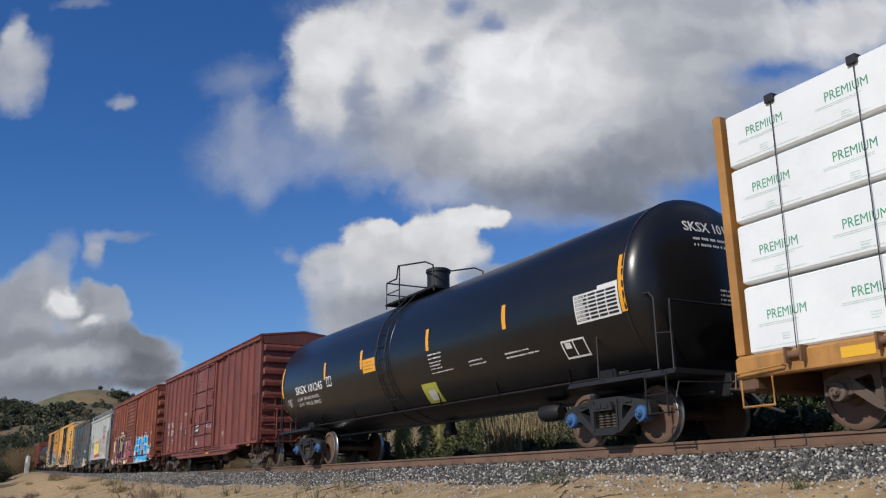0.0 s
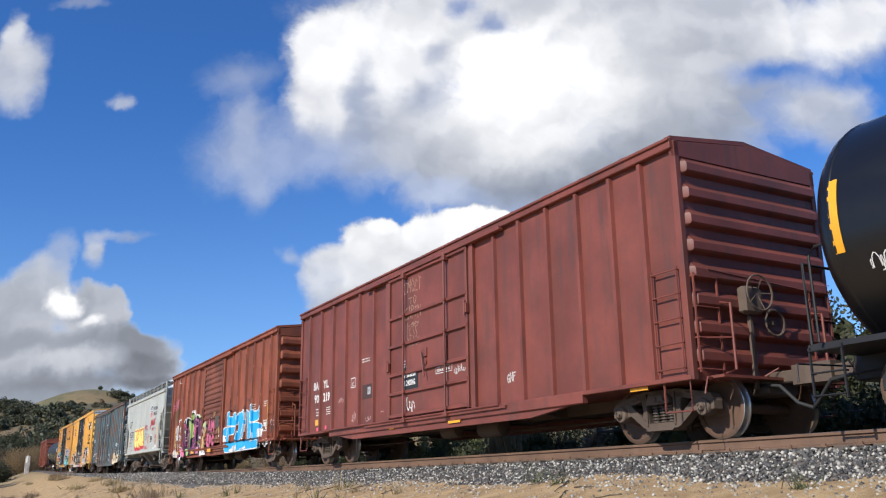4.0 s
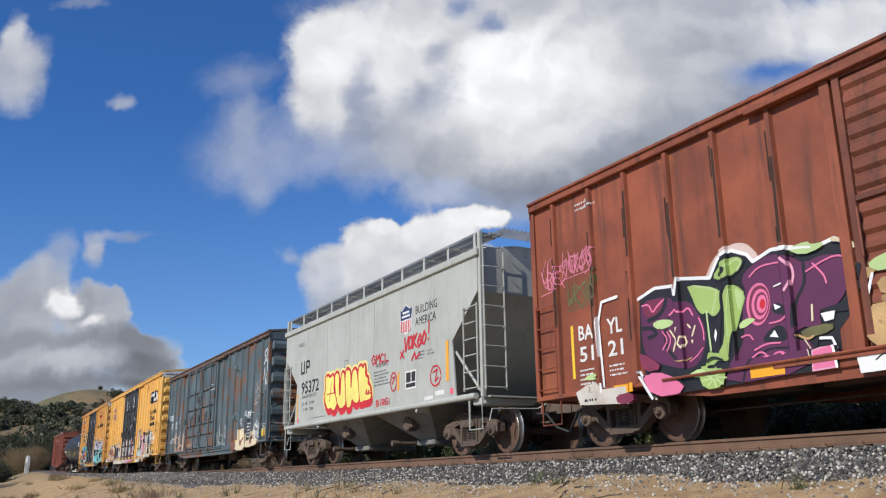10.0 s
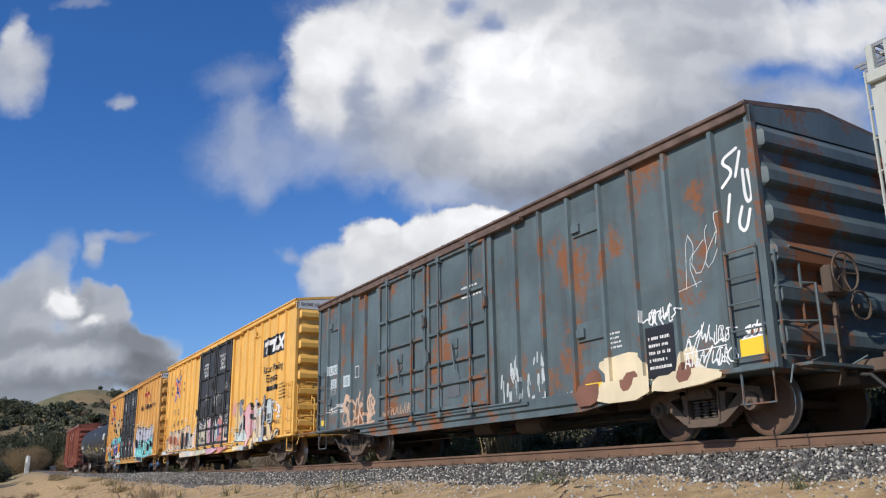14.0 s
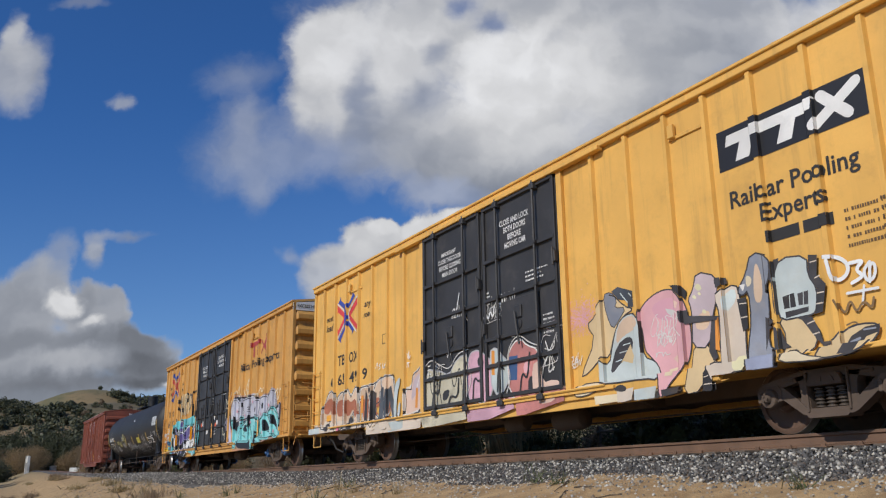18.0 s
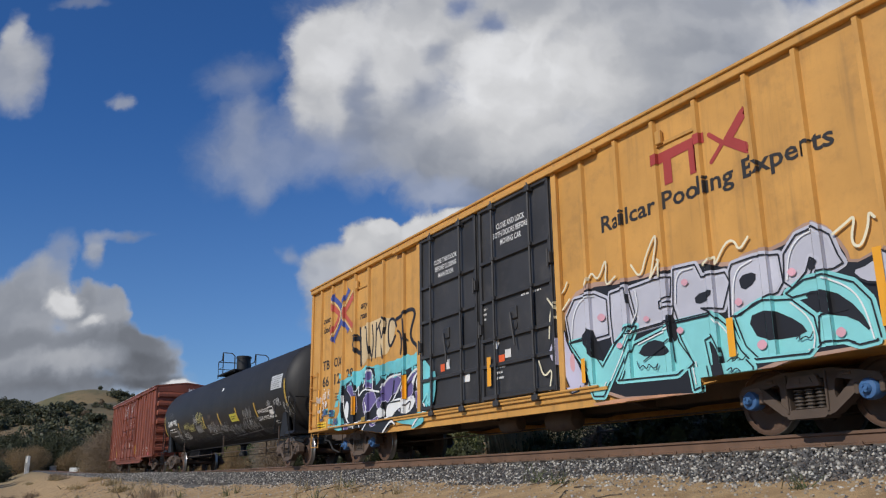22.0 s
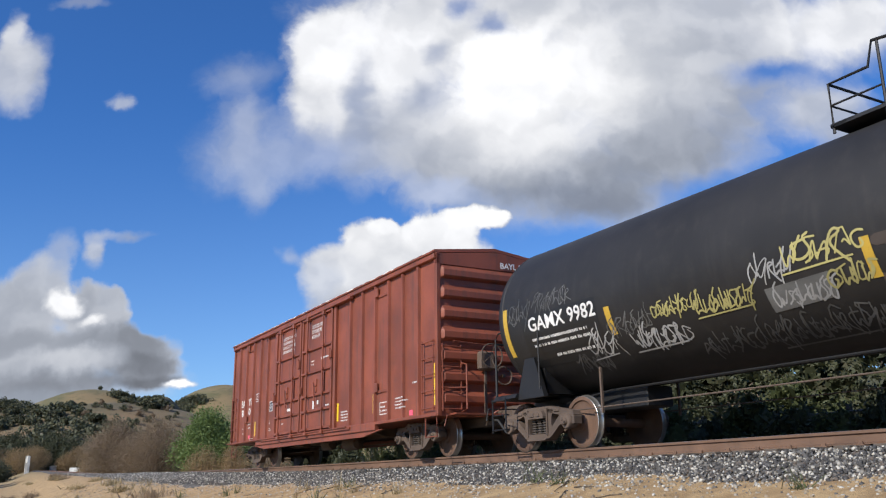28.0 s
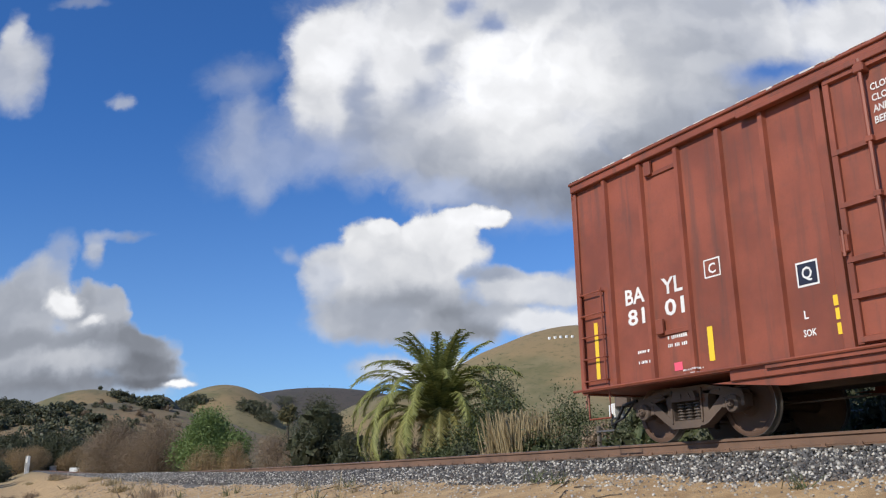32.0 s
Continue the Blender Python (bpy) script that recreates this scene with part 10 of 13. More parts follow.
stroke(s5, [(6.33, 2.19), (6.38, 2.28), (6.76, 2.30), (7.16, 2.24), (7.19, 1.86), (7.09, 1.75), (6.67, 1.67), (6.45, 1.56), (6.28, 1.57), (6.33, 2.19)], 0.022, BLACK_SPRAY, 0.0232, False)
stroke(s5, [(7.20, 1.86), (7.24, 2.22), (7.45, 2.42), (7.74, 2.46), (7.93, 2.31), (8.01, 2.04), (8.07, 1.92), (7.94, 1.88), (7.67, 1.89), (7.75, 2.01), (7.62, 2.09), (7.54, 1.92), (7.32, 1.76), (7.20, 1.86)], 0.022, BLACK_SPRAY, 0.0239, False)
stroke(s5, [(2.73, 1.71), (3.14, 1.71), (3.55, 1.21), (3.86, 1.51), (4.20, 1.75), (4.41, 1.74), (4.05, 1.24), (3.64, 0.73), (3.39, 0.75), (3.17, 1.20), (2.73, 1.71)], 0.022, BLACK_SPRAY, 0.0246, False)
stroke(s5, [(3.99, 0.94), (4.33, 1.46), (5.20, 1.63), (5.29, 1.36), (5.54, 1.03), (5.28, 0.89), (3.99, 0.94)], 0.022, BLACK_SPRAY, 0.0253, False)
stroke(s5, [(5.24, 1.65), (5.98, 1.65), (6.24, 1.42), (6.40, 1.09), (6.64, 0.84), (6.61, 0.61), (6.15, 0.67), (6.06, 1.14), (5.95, 1.37), (5.78, 1.32), (5.88, 0.72), (5.58, 0.64), (5.52, 1.05), (5.34, 1.39), (5.24, 1.65)], 0.022, BLACK_SPRAY, 0.0260, False)
stroke(s5, [(6.35, 1.55), (6.81, 1.69), (7.28, 1.62), (7.58, 1.35), (7.63, 1.00), (7.51, 0.90), (6.70, 0.93), (6.49, 1.14), (6.35, 1.55)], 0.022, BLACK_SPRAY, 0.0267, False)
stroke(s5, [(7.21, 1.71), (7.49, 1.83), (7.81, 1.83), (8.17, 1.66), (8.36, 1.42), (8.43, 0.93), (8.20, 0.91), (7.99, 1.00), (7.61, 1.02), (7.65, 1.34), (8.05, 1.36), (7.92, 1.50), (7.62, 1.65), (7.30, 1.64), (7.21, 1.71)], 0.022, BLACK_SPRAY, 0.0274, False)
stroke(s5, [(2.80, 1.78), (2.86, 2.16), (3.07, 2.41), (3.43, 2.40)], 0.022, WHITE_SPRAY, 0.0281)
stroke(s5, [(4.31, 1.78), (4.49, 2.01), (4.44, 2.29)], 0.022, WHITE_SPRAY, 0.0288)
stroke(s5, [(6.33, 1.59), (6.41, 2.18), (6.73, 2.26)], 0.022, WHITE_SPRAY, 0.0295)
stroke(s5, [(7.26, 1.88), (7.32, 2.20), (7.49, 2.38), (7.73, 2.42)], 0.022, WHITE_SPRAY, 0.0302)
stroke(s5, [(3.64, 0.84), (4.03, 1.33), (4.30, 1.69)], 0.022, WHITE_SPRAY, 0.0309)
stroke(s5, [(4.43, 1.45), (5.12, 1.59)], 0.022, WHITE_SPRAY, 0.0316)
stroke(s5, [(5.63, 0.72), (5.58, 1.04)], 0.022, WHITE_SPRAY, 0.0323)
stroke(s5, [(6.34, 1.06), (6.22, 1.35), (6.00, 1.58)], 0.022, WHITE_SPRAY, 0.0330)
stroke(s5, [(7.52, 0.94), (7.58, 1.14), (7.50, 1.37), (7.27, 1.58)], 0.022, WHITE_SPRAY, 0.0337)
stroke(s5, [(8.34, 0.96), (8.27, 1.37), (8.12, 1.61), (7.80, 1.79)], 0.022, WHITE_SPRAY, 0.0344)
stroke(s5, [(5.29, 1.95), (5.34, 2.39), (5.67, 2.39)], 0.022, WHITE_SPRAY, 0.0351)
stroke(s5, [(4.22, 1.64), (5.19, 1.68), (5.98, 1.69)], 0.020, BLACK_SPRAY, 0.0358, False)
stroke(s5, [(4.53, 1.18), (5.16, 1.43), (5.19, 1.09)], 0.020, BLACK_SPRAY, 0.0365, False)
daub(s5, [(3.48, 2.03), (3.62, 2.09), (3.74, 1.99), (3.60, 1.93)], SPOT_PINK, 0.0372, round_=2)
daub(s5, [(5.41, 2.23), (5.51, 2.27), (5.59, 2.19), (5.49, 2.14)], SPOT_PINK, 0.0379, round_=2)
daub(s5, [(6.37, 1.75), (6.46, 1.81), (6.54, 1.72), (6.44, 1.67)], SPOT_PINK, 0.0386, round_=2)
daub(s5, [(7.26, 1.98), (7.36, 2.03), (7.43, 1.94), (7.33, 1.89)], SPOT_PINK, 0.0393, round_=2)
daub(s5, [(6.66, 1.13), (6.78, 1.20), (6.87, 1.10), (6.75, 1.03)], SPOT_PINK, 0.0400, round_=2)
daub(s5, [(7.84, 1.11), (7.94, 1.18), (8.02, 1.09), (7.92, 1.02)], SPOT_PINK, 0.0407, round_=2)
daub(s5, [(4.57, 1.82), (4.67, 1.87), (4.74, 1.79), (4.65, 1.75)], SPOT_PINK, 0.0414, round_=2)
daub(s5, [(5.25, 1.54), (5.35, 1.59), (5.43, 1.51), (5.33, 1.46)], SPOT_PINK, 0.0421, round_=2)
daub(s5, [(3.92, 1.50), (4.02, 1.55), (4.11, 1.48), (4.01, 1.43)], SPOT_PINK, 0.0428, round_=2)
daub(s5, [(8.16, 1.80), (8.42, 1.83), (8.58, 1.96), (8.73, 1.87), (8.66, 1.42), (8.52, 1.58), (8.31, 1.63)], SILVER, 0.0435, BLACK_SPRAY, 0.030)
daub(s5, [(8.54, 1.51), (8.66, 1.42), (8.61, 1.11), (8.53, 1.19)], CYAN, 0.0442, BLACK_SPRAY, 0.030)
daub(s5, [(2.37, 1.84), (2.63, 2.00), (2.68, 1.70), (3.03, 1.27), (3.14, 0.88), (2.76, 0.83), (2.56, 1.23), (2.18, 1.57)], LILAC, 0.0449, BLACK_SPRAY, 0.030)
daub(s5, [(2.74, 1.49), (2.87, 1.53), (2.87, 1.19), (2.75, 1.25)], PALE_PINK, 0.0456)
stroke(s5, [(2.77, 2.77), (2.68, 2.64), (2.34, 2.45), (2.26, 1.86)], 0.035, CREAM_LINE, 0.0463)
stroke(s5, [(3.30, 2.61), (3.44, 2.83), (3.59, 2.60), (3.85, 3.02), (3.75, 2.47), (4.02, 2.61)], 0.035, CREAM_LINE, 0.0470)
stroke(s5, [(4.41, 2.71), (4.60, 2.44), (4.77, 2.81), (5.05, 3.14), (4.86, 2.52), (4.78, 2.36), (5.09, 2.73), (5.05, 2.39)], 0.035, CREAM_LINE, 0.0477)
stroke(s5, [(5.94, 2.36), (6.14, 2.48), (6.09, 2.29), (6.33, 2.60), (6.49, 2.60), (6.56, 2.42), (6.73, 2.58)], 0.035, CREAM_LINE, 0.0484)
stroke(s5, [(8.00, 2.29), (8.20, 2.38), (8.33, 2.45), (8.22, 2.13), (8.34, 2.03), (8.48, 2.27), (8.50, 2.44), (8.57, 2.35)], 0.035, CREAM_LINE, 0.0491)
stroke(s5, [(2.26, 2.57), (2.49, 2.32), (2.39, 2.14), (2.82, 2.46)], 0.035, CREAM_LINE, 0.0498)
stroke(s5, [(1.93, 1.50), (2.07, 1.18), (2.33, 1.35), (2.22, 0.97)], 0.035, CREAM_LINE, 0.0505)
stroke(s5, [(4.40, 1.19), (4.44, 1.06), (4.52, 1.13), (4.61, 1.04), (4.65, 1.14), (4.76, 1.02), (4.87, 1.13), (4.80, 1.02)], 0.016, BLACK_SPRAY, 0.0512)
stroke(s5, [(6.17, 0.97), (6.28, 1.02), (6.25, 0.93), (6.36, 1.02), (6.42, 0.94), (6.51, 1.02)], 0.016, BLACK_SPRAY, 0.0519)
stroke(s5, [(6.22, 0.84), (6.32, 0.88), (6.27, 0.78), (6.38, 0.87), (6.46, 0.79)], 0.016, BLACK_SPRAY, 0.0526)
stroke(s5, [(7.31, 1.11), (7.38, 1.16), (7.34, 1.08), (7.45, 1.13), (7.50, 1.08), (7.56, 1.16)], 0.016, BLACK_SPRAY, 0.0533)
daub(s5, [(3.41, 0.66), (5.40, 0.63), (5.37, 0.56), (3.43, 0.57)], SALMON_WORN, 0.0540)
# weathered yellow boxcar: tan letters above, wild purple and white piece below
daub(s5, [(-6.05, 3.36), (-5.72, 3.41), (-5.12, 3.43), (-4.71, 3.45), (-4.45, 3.35), (-4.21, 3.34), (-4.00, 3.22), (-4.01, 2.96), (-4.31, 2.57), (-4.56, 2.45), (-5.12, 2.48), (-5.60, 2.49), (-5.97, 2.32), (-5.99, 2.99)], TAN_SPRAY, 0.0050, label="tan sprayed fill")
stroke(s5, [(-6.07, 3.36), (-6.03, 2.98), (-5.99, 2.39)], 0.100, BLACK_SPRAY, 0.0057)
stroke(s5, [(-5.78, 3.34), (-5.55, 3.33), (-5.54, 2.97), (-5.39, 2.56)], 0.070, BLACK_SPRAY, 0.0064)
stroke(s5, [(-5.32, 3.32), (-5.24, 2.87), (-5.36, 2.43)], 0.060, BLACK_SPRAY, 0.0071)
stroke(s5, [(-5.07, 3.34), (-5.12, 2.48)], 0.060, BLACK_SPRAY, 0.0078)
stroke(s5, [(-5.03, 3.17), (-4.72, 3.45), (-4.49, 3.33), (-4.58, 2.98), (-4.73, 2.85)], 0.060, BLACK_SPRAY, 0.0085)
stroke(s5, [(-4.93, 3.25), (-4.68, 2.70), (-4.60, 2.41)], 0.070, BLACK_SPRAY, 0.0092)
stroke(s5, [(-3.95, 3.09), (-4.05, 3.29), (-4.34, 3.31), (-4.41, 2.93), (-4.31, 2.57), (-4.00, 2.86)], 0.070, BLACK_SPRAY, 0.0099)
stroke(s5, [(-3.95, 3.25), (-3.53, 3.31), (-3.37, 3.37), (-3.06, 3.35), (-2.97, 3.21), (-3.14, 2.98), (-3.23, 2.77), (-3.11, 2.58), (-2.90, 2.48), (-2.83, 2.27)], 0.090, BLACK_SPRAY, 0.0106)
stroke(s5, [(-3.89, 2.96), (-3.72, 2.88), (-3.67, 2.58), (-3.73, 2.39)], 0.060, BLACK_SPRAY, 0.0113)
stroke(s5, [(-3.51, 3.17), (-3.46, 2.68), (-3.42, 2.28)], 0.060, BLACK_SPRAY, 0.0120)
stroke(s5, [(-6.02, 3.09), (-6.40, 3.13), (-6.57, 2.98), (-6.28, 2.81), (-6.06, 2.71)], 0.120, BLACK_SPRAY, 0.0127)
stroke(s5, [(-6.51, 3.21), (-6.17, 3.22), (-6.06, 3.00)], 0.050, BLACK_SPRAY, 0.0134)
stroke(s5, [(-3.51, 2.73), (-3.34, 2.65)], 0.050, BLACK_SPRAY, 0.0141)
daub(s5, [(-7.28, 2.06), (-6.94, 2.17), (-6.55, 2.16), (-6.37, 2.28), (-6.00, 2.24), (-5.61, 2.36), (-5.32, 2.25), (-5.02, 2.30), (-4.70, 2.21), (-4.42, 2.29), (-4.06, 2.26), (-3.86, 2.30), (-3.53, 2.24), (-3.38, 2.35), (-3.11, 2.25), (-2.85, 2.35), (-2.70, 2.14), (-2.47, 2.15), (-2.34, 2.02), (-2.07, 1.82), (-2.02, 1.47), (-2.23, 1.25), (-2.42, 0.74), (-3.10, 0.67), (-4.64, 0.98), (-6.37, 1.20), (-7.20, 1.30), (-7.49, 1.73)], AQUA, 0.0148, label="aqua spray cloud")
daub(s5, [(-7.76, 0.87), (-7.34, 1.36), (-6.85, 1.67), (-6.61, 1.27), (-6.62, 0.72)], AQUA, 0.0155)
daub(s5, [(-3.06, 0.65), (-2.44, 0.84), (-2.45, 0.71), (-2.95, 0.59)], AQUA, 0.0162)
daub(s5, [(-7.09, 1.97), (-6.41, 2.12), (-6.19, 1.75), (-5.83, 2.04), (-5.50, 2.28), (-5.15, 2.21), (-5.06, 1.77), (-4.73, 1.94), (-4.51, 1.99), (-3.60, 1.95), (-2.90, 2.04), (-2.58, 1.99), (-2.77, 1.69), (-2.73, 1.40), (-2.37, 1.05), (-2.90, 0.89), (-3.87, 0.80), (-4.58, 0.61), (-5.79, 0.73), (-6.97, 0.74), (-7.15, 1.32)], BLACK_SPRAY, 0.0169, round_=0)
daub(s5, [(-6.97, 1.90), (-6.49, 2.03), (-6.26, 1.67), (-6.17, 1.20), (-6.40, 1.23), (-6.52, 1.60)], PURPLE, 0.0176, LILAC, 0.020)
daub(s5, [(-5.88, 1.51), (-5.52, 1.58), (-5.27, 1.75), (-5.77, 1.80), (-5.62, 2.07), (-5.41, 2.20), (-5.28, 2.10), (-5.26, 1.68), (-5.11, 1.56), (-4.99, 1.39), (-5.06, 1.39), (-5.51, 1.13), (-5.75, 1.08)], PURPLE, 0.0183, LILAC, 0.020)
daub(s5, [(-5.07, 1.39), (-4.67, 1.57), (-4.46, 1.86), (-3.63, 1.89), (-3.77, 1.50), (-4.14, 1.48), (-4.37, 1.28), (-4.56, 1.39), (-4.72, 1.17), (-4.97, 1.21)], PURPLE, 0.0190, LILAC, 0.020)
daub(s5, [(-3.67, 1.48), (-3.27, 1.85), (-2.83, 1.95), (-2.90, 1.78), (-3.08, 1.59), (-3.08, 1.39), (-3.33, 1.31), (-3.52, 1.31)], PURPLE, 0.0197, LILAC, 0.020)
daub(s5, [(-2.98, 1.48), (-2.76, 1.34), (-2.48, 1.08), (-2.89, 1.01), (-2.95, 1.23)], PURPLE, 0.0204, LILAC, 0.020)
daub(s5, [(-6.93, 0.86), (-6.66, 1.01), (-6.55, 0.82), (-6.76, 0.73)], PURPLE, 0.0211, LILAC, 0.020)
daub(s5, [(-5.30, 0.94), (-4.89, 1.05), (-4.87, 0.81), (-5.20, 0.77)], PURPLE, 0.0218, LILAC, 0.020)
daub(s5, [(-4.39, 1.29), (-3.89, 1.36), (-3.56, 1.35), (-3.54, 1.16), (-3.92, 1.10), (-4.28, 0.88), (-4.51, 0.99)], WHITE_SPRAY, 0.0225)
daub(s5, [(-3.56, 1.31), (-3.34, 1.33), (-2.98, 1.36), (-2.98, 1.15), (-3.35, 0.95), (-3.69, 1.03)], WHITE_SPRAY, 0.0232)
daub(s5, [(-4.99, 1.19), (-4.60, 1.24), (-4.50, 0.99), (-4.75, 0.94), (-5.00, 1.05)], WHITE_SPRAY, 0.0239)
daub(s5, [(-2.93, 1.37), (-2.73, 1.41), (-2.41, 1.09), (-2.63, 1.15)], WHITE_SPRAY, 0.0246)
daub(s5, [(-6.88, 1.58), (-6.69, 1.46), (-6.77, 1.02), (-7.03, 1.23)], WHITE_SPRAY, 0.0253)
daub(s5, [(-3.16, 1.70), (-2.66, 1.97), (-2.60, 1.97), (-2.86, 1.75), (-3.02, 1.52)], WHITE_SPRAY, 0.0260)
stroke(s5, [(-7.09, 1.69), (-6.98, 1.13), (-6.42, 0.79), (-5.66, 1.05), (-5.42, 1.27), (-5.72, 1.40)], 0.055, WHITE_SPRAY, 0.0267)
stroke(s5, [(-6.27, 1.74), (-6.04, 1.90), (-6.13, 1.56), (-5.78, 1.77), (-5.14, 1.65), (-4.73, 1.58), (-4.41, 1.91), (-3.57, 1.90)], 0.045, WHITE_SPRAY, 0.0274)
stroke(s5, [(-5.80, 1.81), (-5.61, 2.11), (-5.41, 2.22), (-5.25, 2.11), (-5.24, 1.66)], 0.045, WHITE_SPRAY, 0.0281)
stroke(s5, [(-3.57, 1.90), (-3.57, 1.78), (-4.09, 1.32)], 0.045, WHITE_SPRAY, 0.0288)
stroke(s5, [(-3.59, 1.48), (-3.20, 1.87), (-2.61, 1.97), (-2.92, 1.65), (-2.82, 1.45), (-2.41, 1.07)], 0.050, WHITE_SPRAY, 0.0295)
stroke(s5, [(-5.67, 0.73), (-5.29, 0.98), (-5.03, 0.84), (-4.75, 0.92)], 0.040, WHITE_SPRAY, 0.0302)
stroke(s5, [(-4.48, 0.61), (-4.05, 0.87), (-3.85, 0.77)], 0.050, WHITE_SPRAY, 0.0309)
stroke(s5, [(-2.94, 0.67), (-2.67, 0.85), (-2.43, 0.93)], 0.050, WHITE_SPRAY, 0.0316)
stroke(s5, [(-6.29, 0.79), (-6.01, 1.02), (-5.79, 0.74)], 0.040, WHITE_SPRAY, 0.0323)
stroke(s5, [(-4.29, 1.29), (-3.71, 1.29)], 0.030, BLACK_SPRAY, 0.0330)
stroke(s5, [(-3.46, 1.16), (-3.14, 1.26), (-3.25, 1.06)], 0.030, BLACK_SPRAY, 0.0337)
stroke(s5, [(-4.66, 1.66), (-4.77, 1.12)], 0.040, BLACK_SPRAY, 0.0344)
stroke(s5, [(-4.02, 1.79), (-4.11, 1.41)], 0.040, BLACK_SPRAY, 0.0351)
stroke(s5, [(-3.38, 1.59), (-3.12, 1.69)], 0.030, BLACK_SPRAY, 0.0358)
stroke(s5, [(-6.60, 1.63), (-6.44, 1.25)], 0.030, BLACK_SPRAY, 0.0365)
stroke(s5, [(-4.85, 1.37), (-4.57, 1.53)], 0.030, BLACK_SPRAY, 0.0372)
stroke(s5, [(-2.85, 1.78), (-3.04, 1.53), (-2.96, 1.30)], 0.050, BLACK_SPRAY, 0.0379)
daub(s5, [(-5.67, 1.03), (-5.61, 1.07), (-5.56, 1.01), (-5.62, 0.97)], LILAC, 0.0386)
daub(s5, [(-4.79, 0.98), (-4.74, 1.02), (-4.69, 0.96), (-4.75, 0.92)], LILAC, 0.0393)
daub(s5, [(-3.79, 1.08), (-3.73, 1.11), (-3.69, 1.06), (-3.75, 1.03)], LILAC, 0.0400)
daub(s5, [(-3.17, 1.32), (-3.12, 1.36), (-3.09, 1.31), (-3.14, 1.27)], LILAC, 0.0407)
daub(s5, [(-5.88, 1.05), (-5.66, 1.07), (-5.65, 0.88), (-5.87, 0.87)], LEMON_WORN, 0.0414, round_=0)
stroke(s5, [(-9.03, 1.59), (-8.95, 1.82), (-8.84, 1.56), (-8.79, 1.81)], 0.032, WHITE_SPRAY, 0.0421)
stroke(s5, [(-8.70, 1.64), (-8.68, 1.84), (-8.52, 1.63), (-8.47, 1.87)], 0.032, WHITE_SPRAY, 0.0426)
stroke(s5, [(-8.39, 1.71), (-8.38, 1.90), (-8.27, 1.92), (-8.34, 1.83), (-8.25, 1.79), (-8.39, 1.71)], 0.032, WHITE_SPRAY, 0.0431)
stroke(s5, [(-7.98, 1.96), (-8.16, 1.86), (-7.98, 1.81), (-7.99, 1.69), (-8.09, 1.76)], 0.032, WHITE_SPRAY, 0.0436)
stroke(s5, [(-8.70, 1.37), (-8.63, 1.60), (-8.52, 1.54), (-8.70, 1.37)], 0.032, WHITE_SPRAY, 0.0441)
stroke(s5, [(-8.52, 1.63), (-8.40, 1.64), (-8.49, 1.55), (-8.41, 1.47), (-8.53, 1.42)], 0.032, WHITE_SPRAY, 0.0446)
stroke(s5, [(-8.26, 1.66), (-8.34, 1.60), (-8.28, 1.49), (-8.21, 1.57), (-8.26, 1.66)], 0.032, WHITE_SPRAY, 0.0451)
stroke(s5, [(-8.34, 1.54), (-8.20, 1.61)], 0.032, WHITE_SPRAY, 0.0456)
stroke(s5, [(-8.40, 2.01), (-8.39, 1.98)], 0.032, WHITE_SPRAY, 0.0461)
daub(s5, [(-8.17, 1.16), (-7.84, 1.16), (-7.85, 1.01), (-8.19, 1.04)], AQUA, 0.0052, round_=0)
daub(s5, [(-7.75, 1.44), (-7.64, 1.61), (-7.46, 1.63), (-7.49, 1.46)], AQUA, 0.0057, round_=0)
daub(s5, [(-7.57, 1.76), (-7.42, 1.78), (-7.42, 1.64), (-7.57, 1.66)], AQUA, 0.0062, round_=0)
daub(s5, [(-7.44, 2.33), (-7.32, 2.31), (-7.33, 2.18), (-7.44, 2.19)], AQUA, 0.0067, round_=0)
daub(s5, [(-7.98, 0.95), (-7.26, 0.94), (-7.27, 0.88), (-7.99, 0.88)], AQUA, 0.0072, round_=0)
daub(s5, [(-8.51, 1.46), (-8.21, 1.46), (-8.22, 1.29), (-8.52, 1.30)], AQUA, 0.0077, round_=0)
daub(s5, [(-7.94, 1.38), (-7.70, 1.39), (-7.72, 1.21), (-7.95, 1.22)], AQUA, 0.0082, round_=0)
s5.paint("graffiti_line", tag(-8.51, -8.23, 1.30, 1.44, rng, 0.024, 0.0), NAVY, 0.0430)
s5.paint("graffiti_line", tag(-7.94, -7.73, 1.23, 1.37, rng, 0.024, 0.0), NAVY, 0.0430)
s5.paint("graffiti_line", tag(-7.78, -7.50, 1.01, 1.15, rng, 0.024, 0.0), NAVY, 0.0430)
s5.paint("graffiti_line", tag(-8.69, -8.52, 1.14, 1.28, rng, 0.024, 0.0), NAVY, 0.0430)
s5.paint("reflector", block(-8.79, -8.70, 1.12, 2.01), AMBER, 0.007, "yellow reflector strip")
daub(s5, [(-2.08, 1.76), (-1.83, 1.77), (-1.90, 1.19), (-2.13, 0.96), (-2.25, 1.12)], AQUA, 0.0449)
stroke(s5, [(-2.47, 1.15), (-2.21, 1.38), (-2.30, 1.06), (-2.06, 1.21)], 0.040, CYAN, 0.0456)
for x0, x1, z0, z1 in ((0.22, 0.36, 1.22, 1.78), (8.48, 8.60, 1.08, 2.0), (6.22, 6.34, 1.02, 1.55), (3.05, 3.15, 1.0, 1.4), (-3.45, -3.33, 1.3, 1.85), (-6.35, -6.23, 1.15, 1.62), (-8.62, -8.55, 1.2, 1.75)):
    s5.paint("reflector", block(x0, x1, z0, z1), AMBER, 0.058, "amber reflector strip")

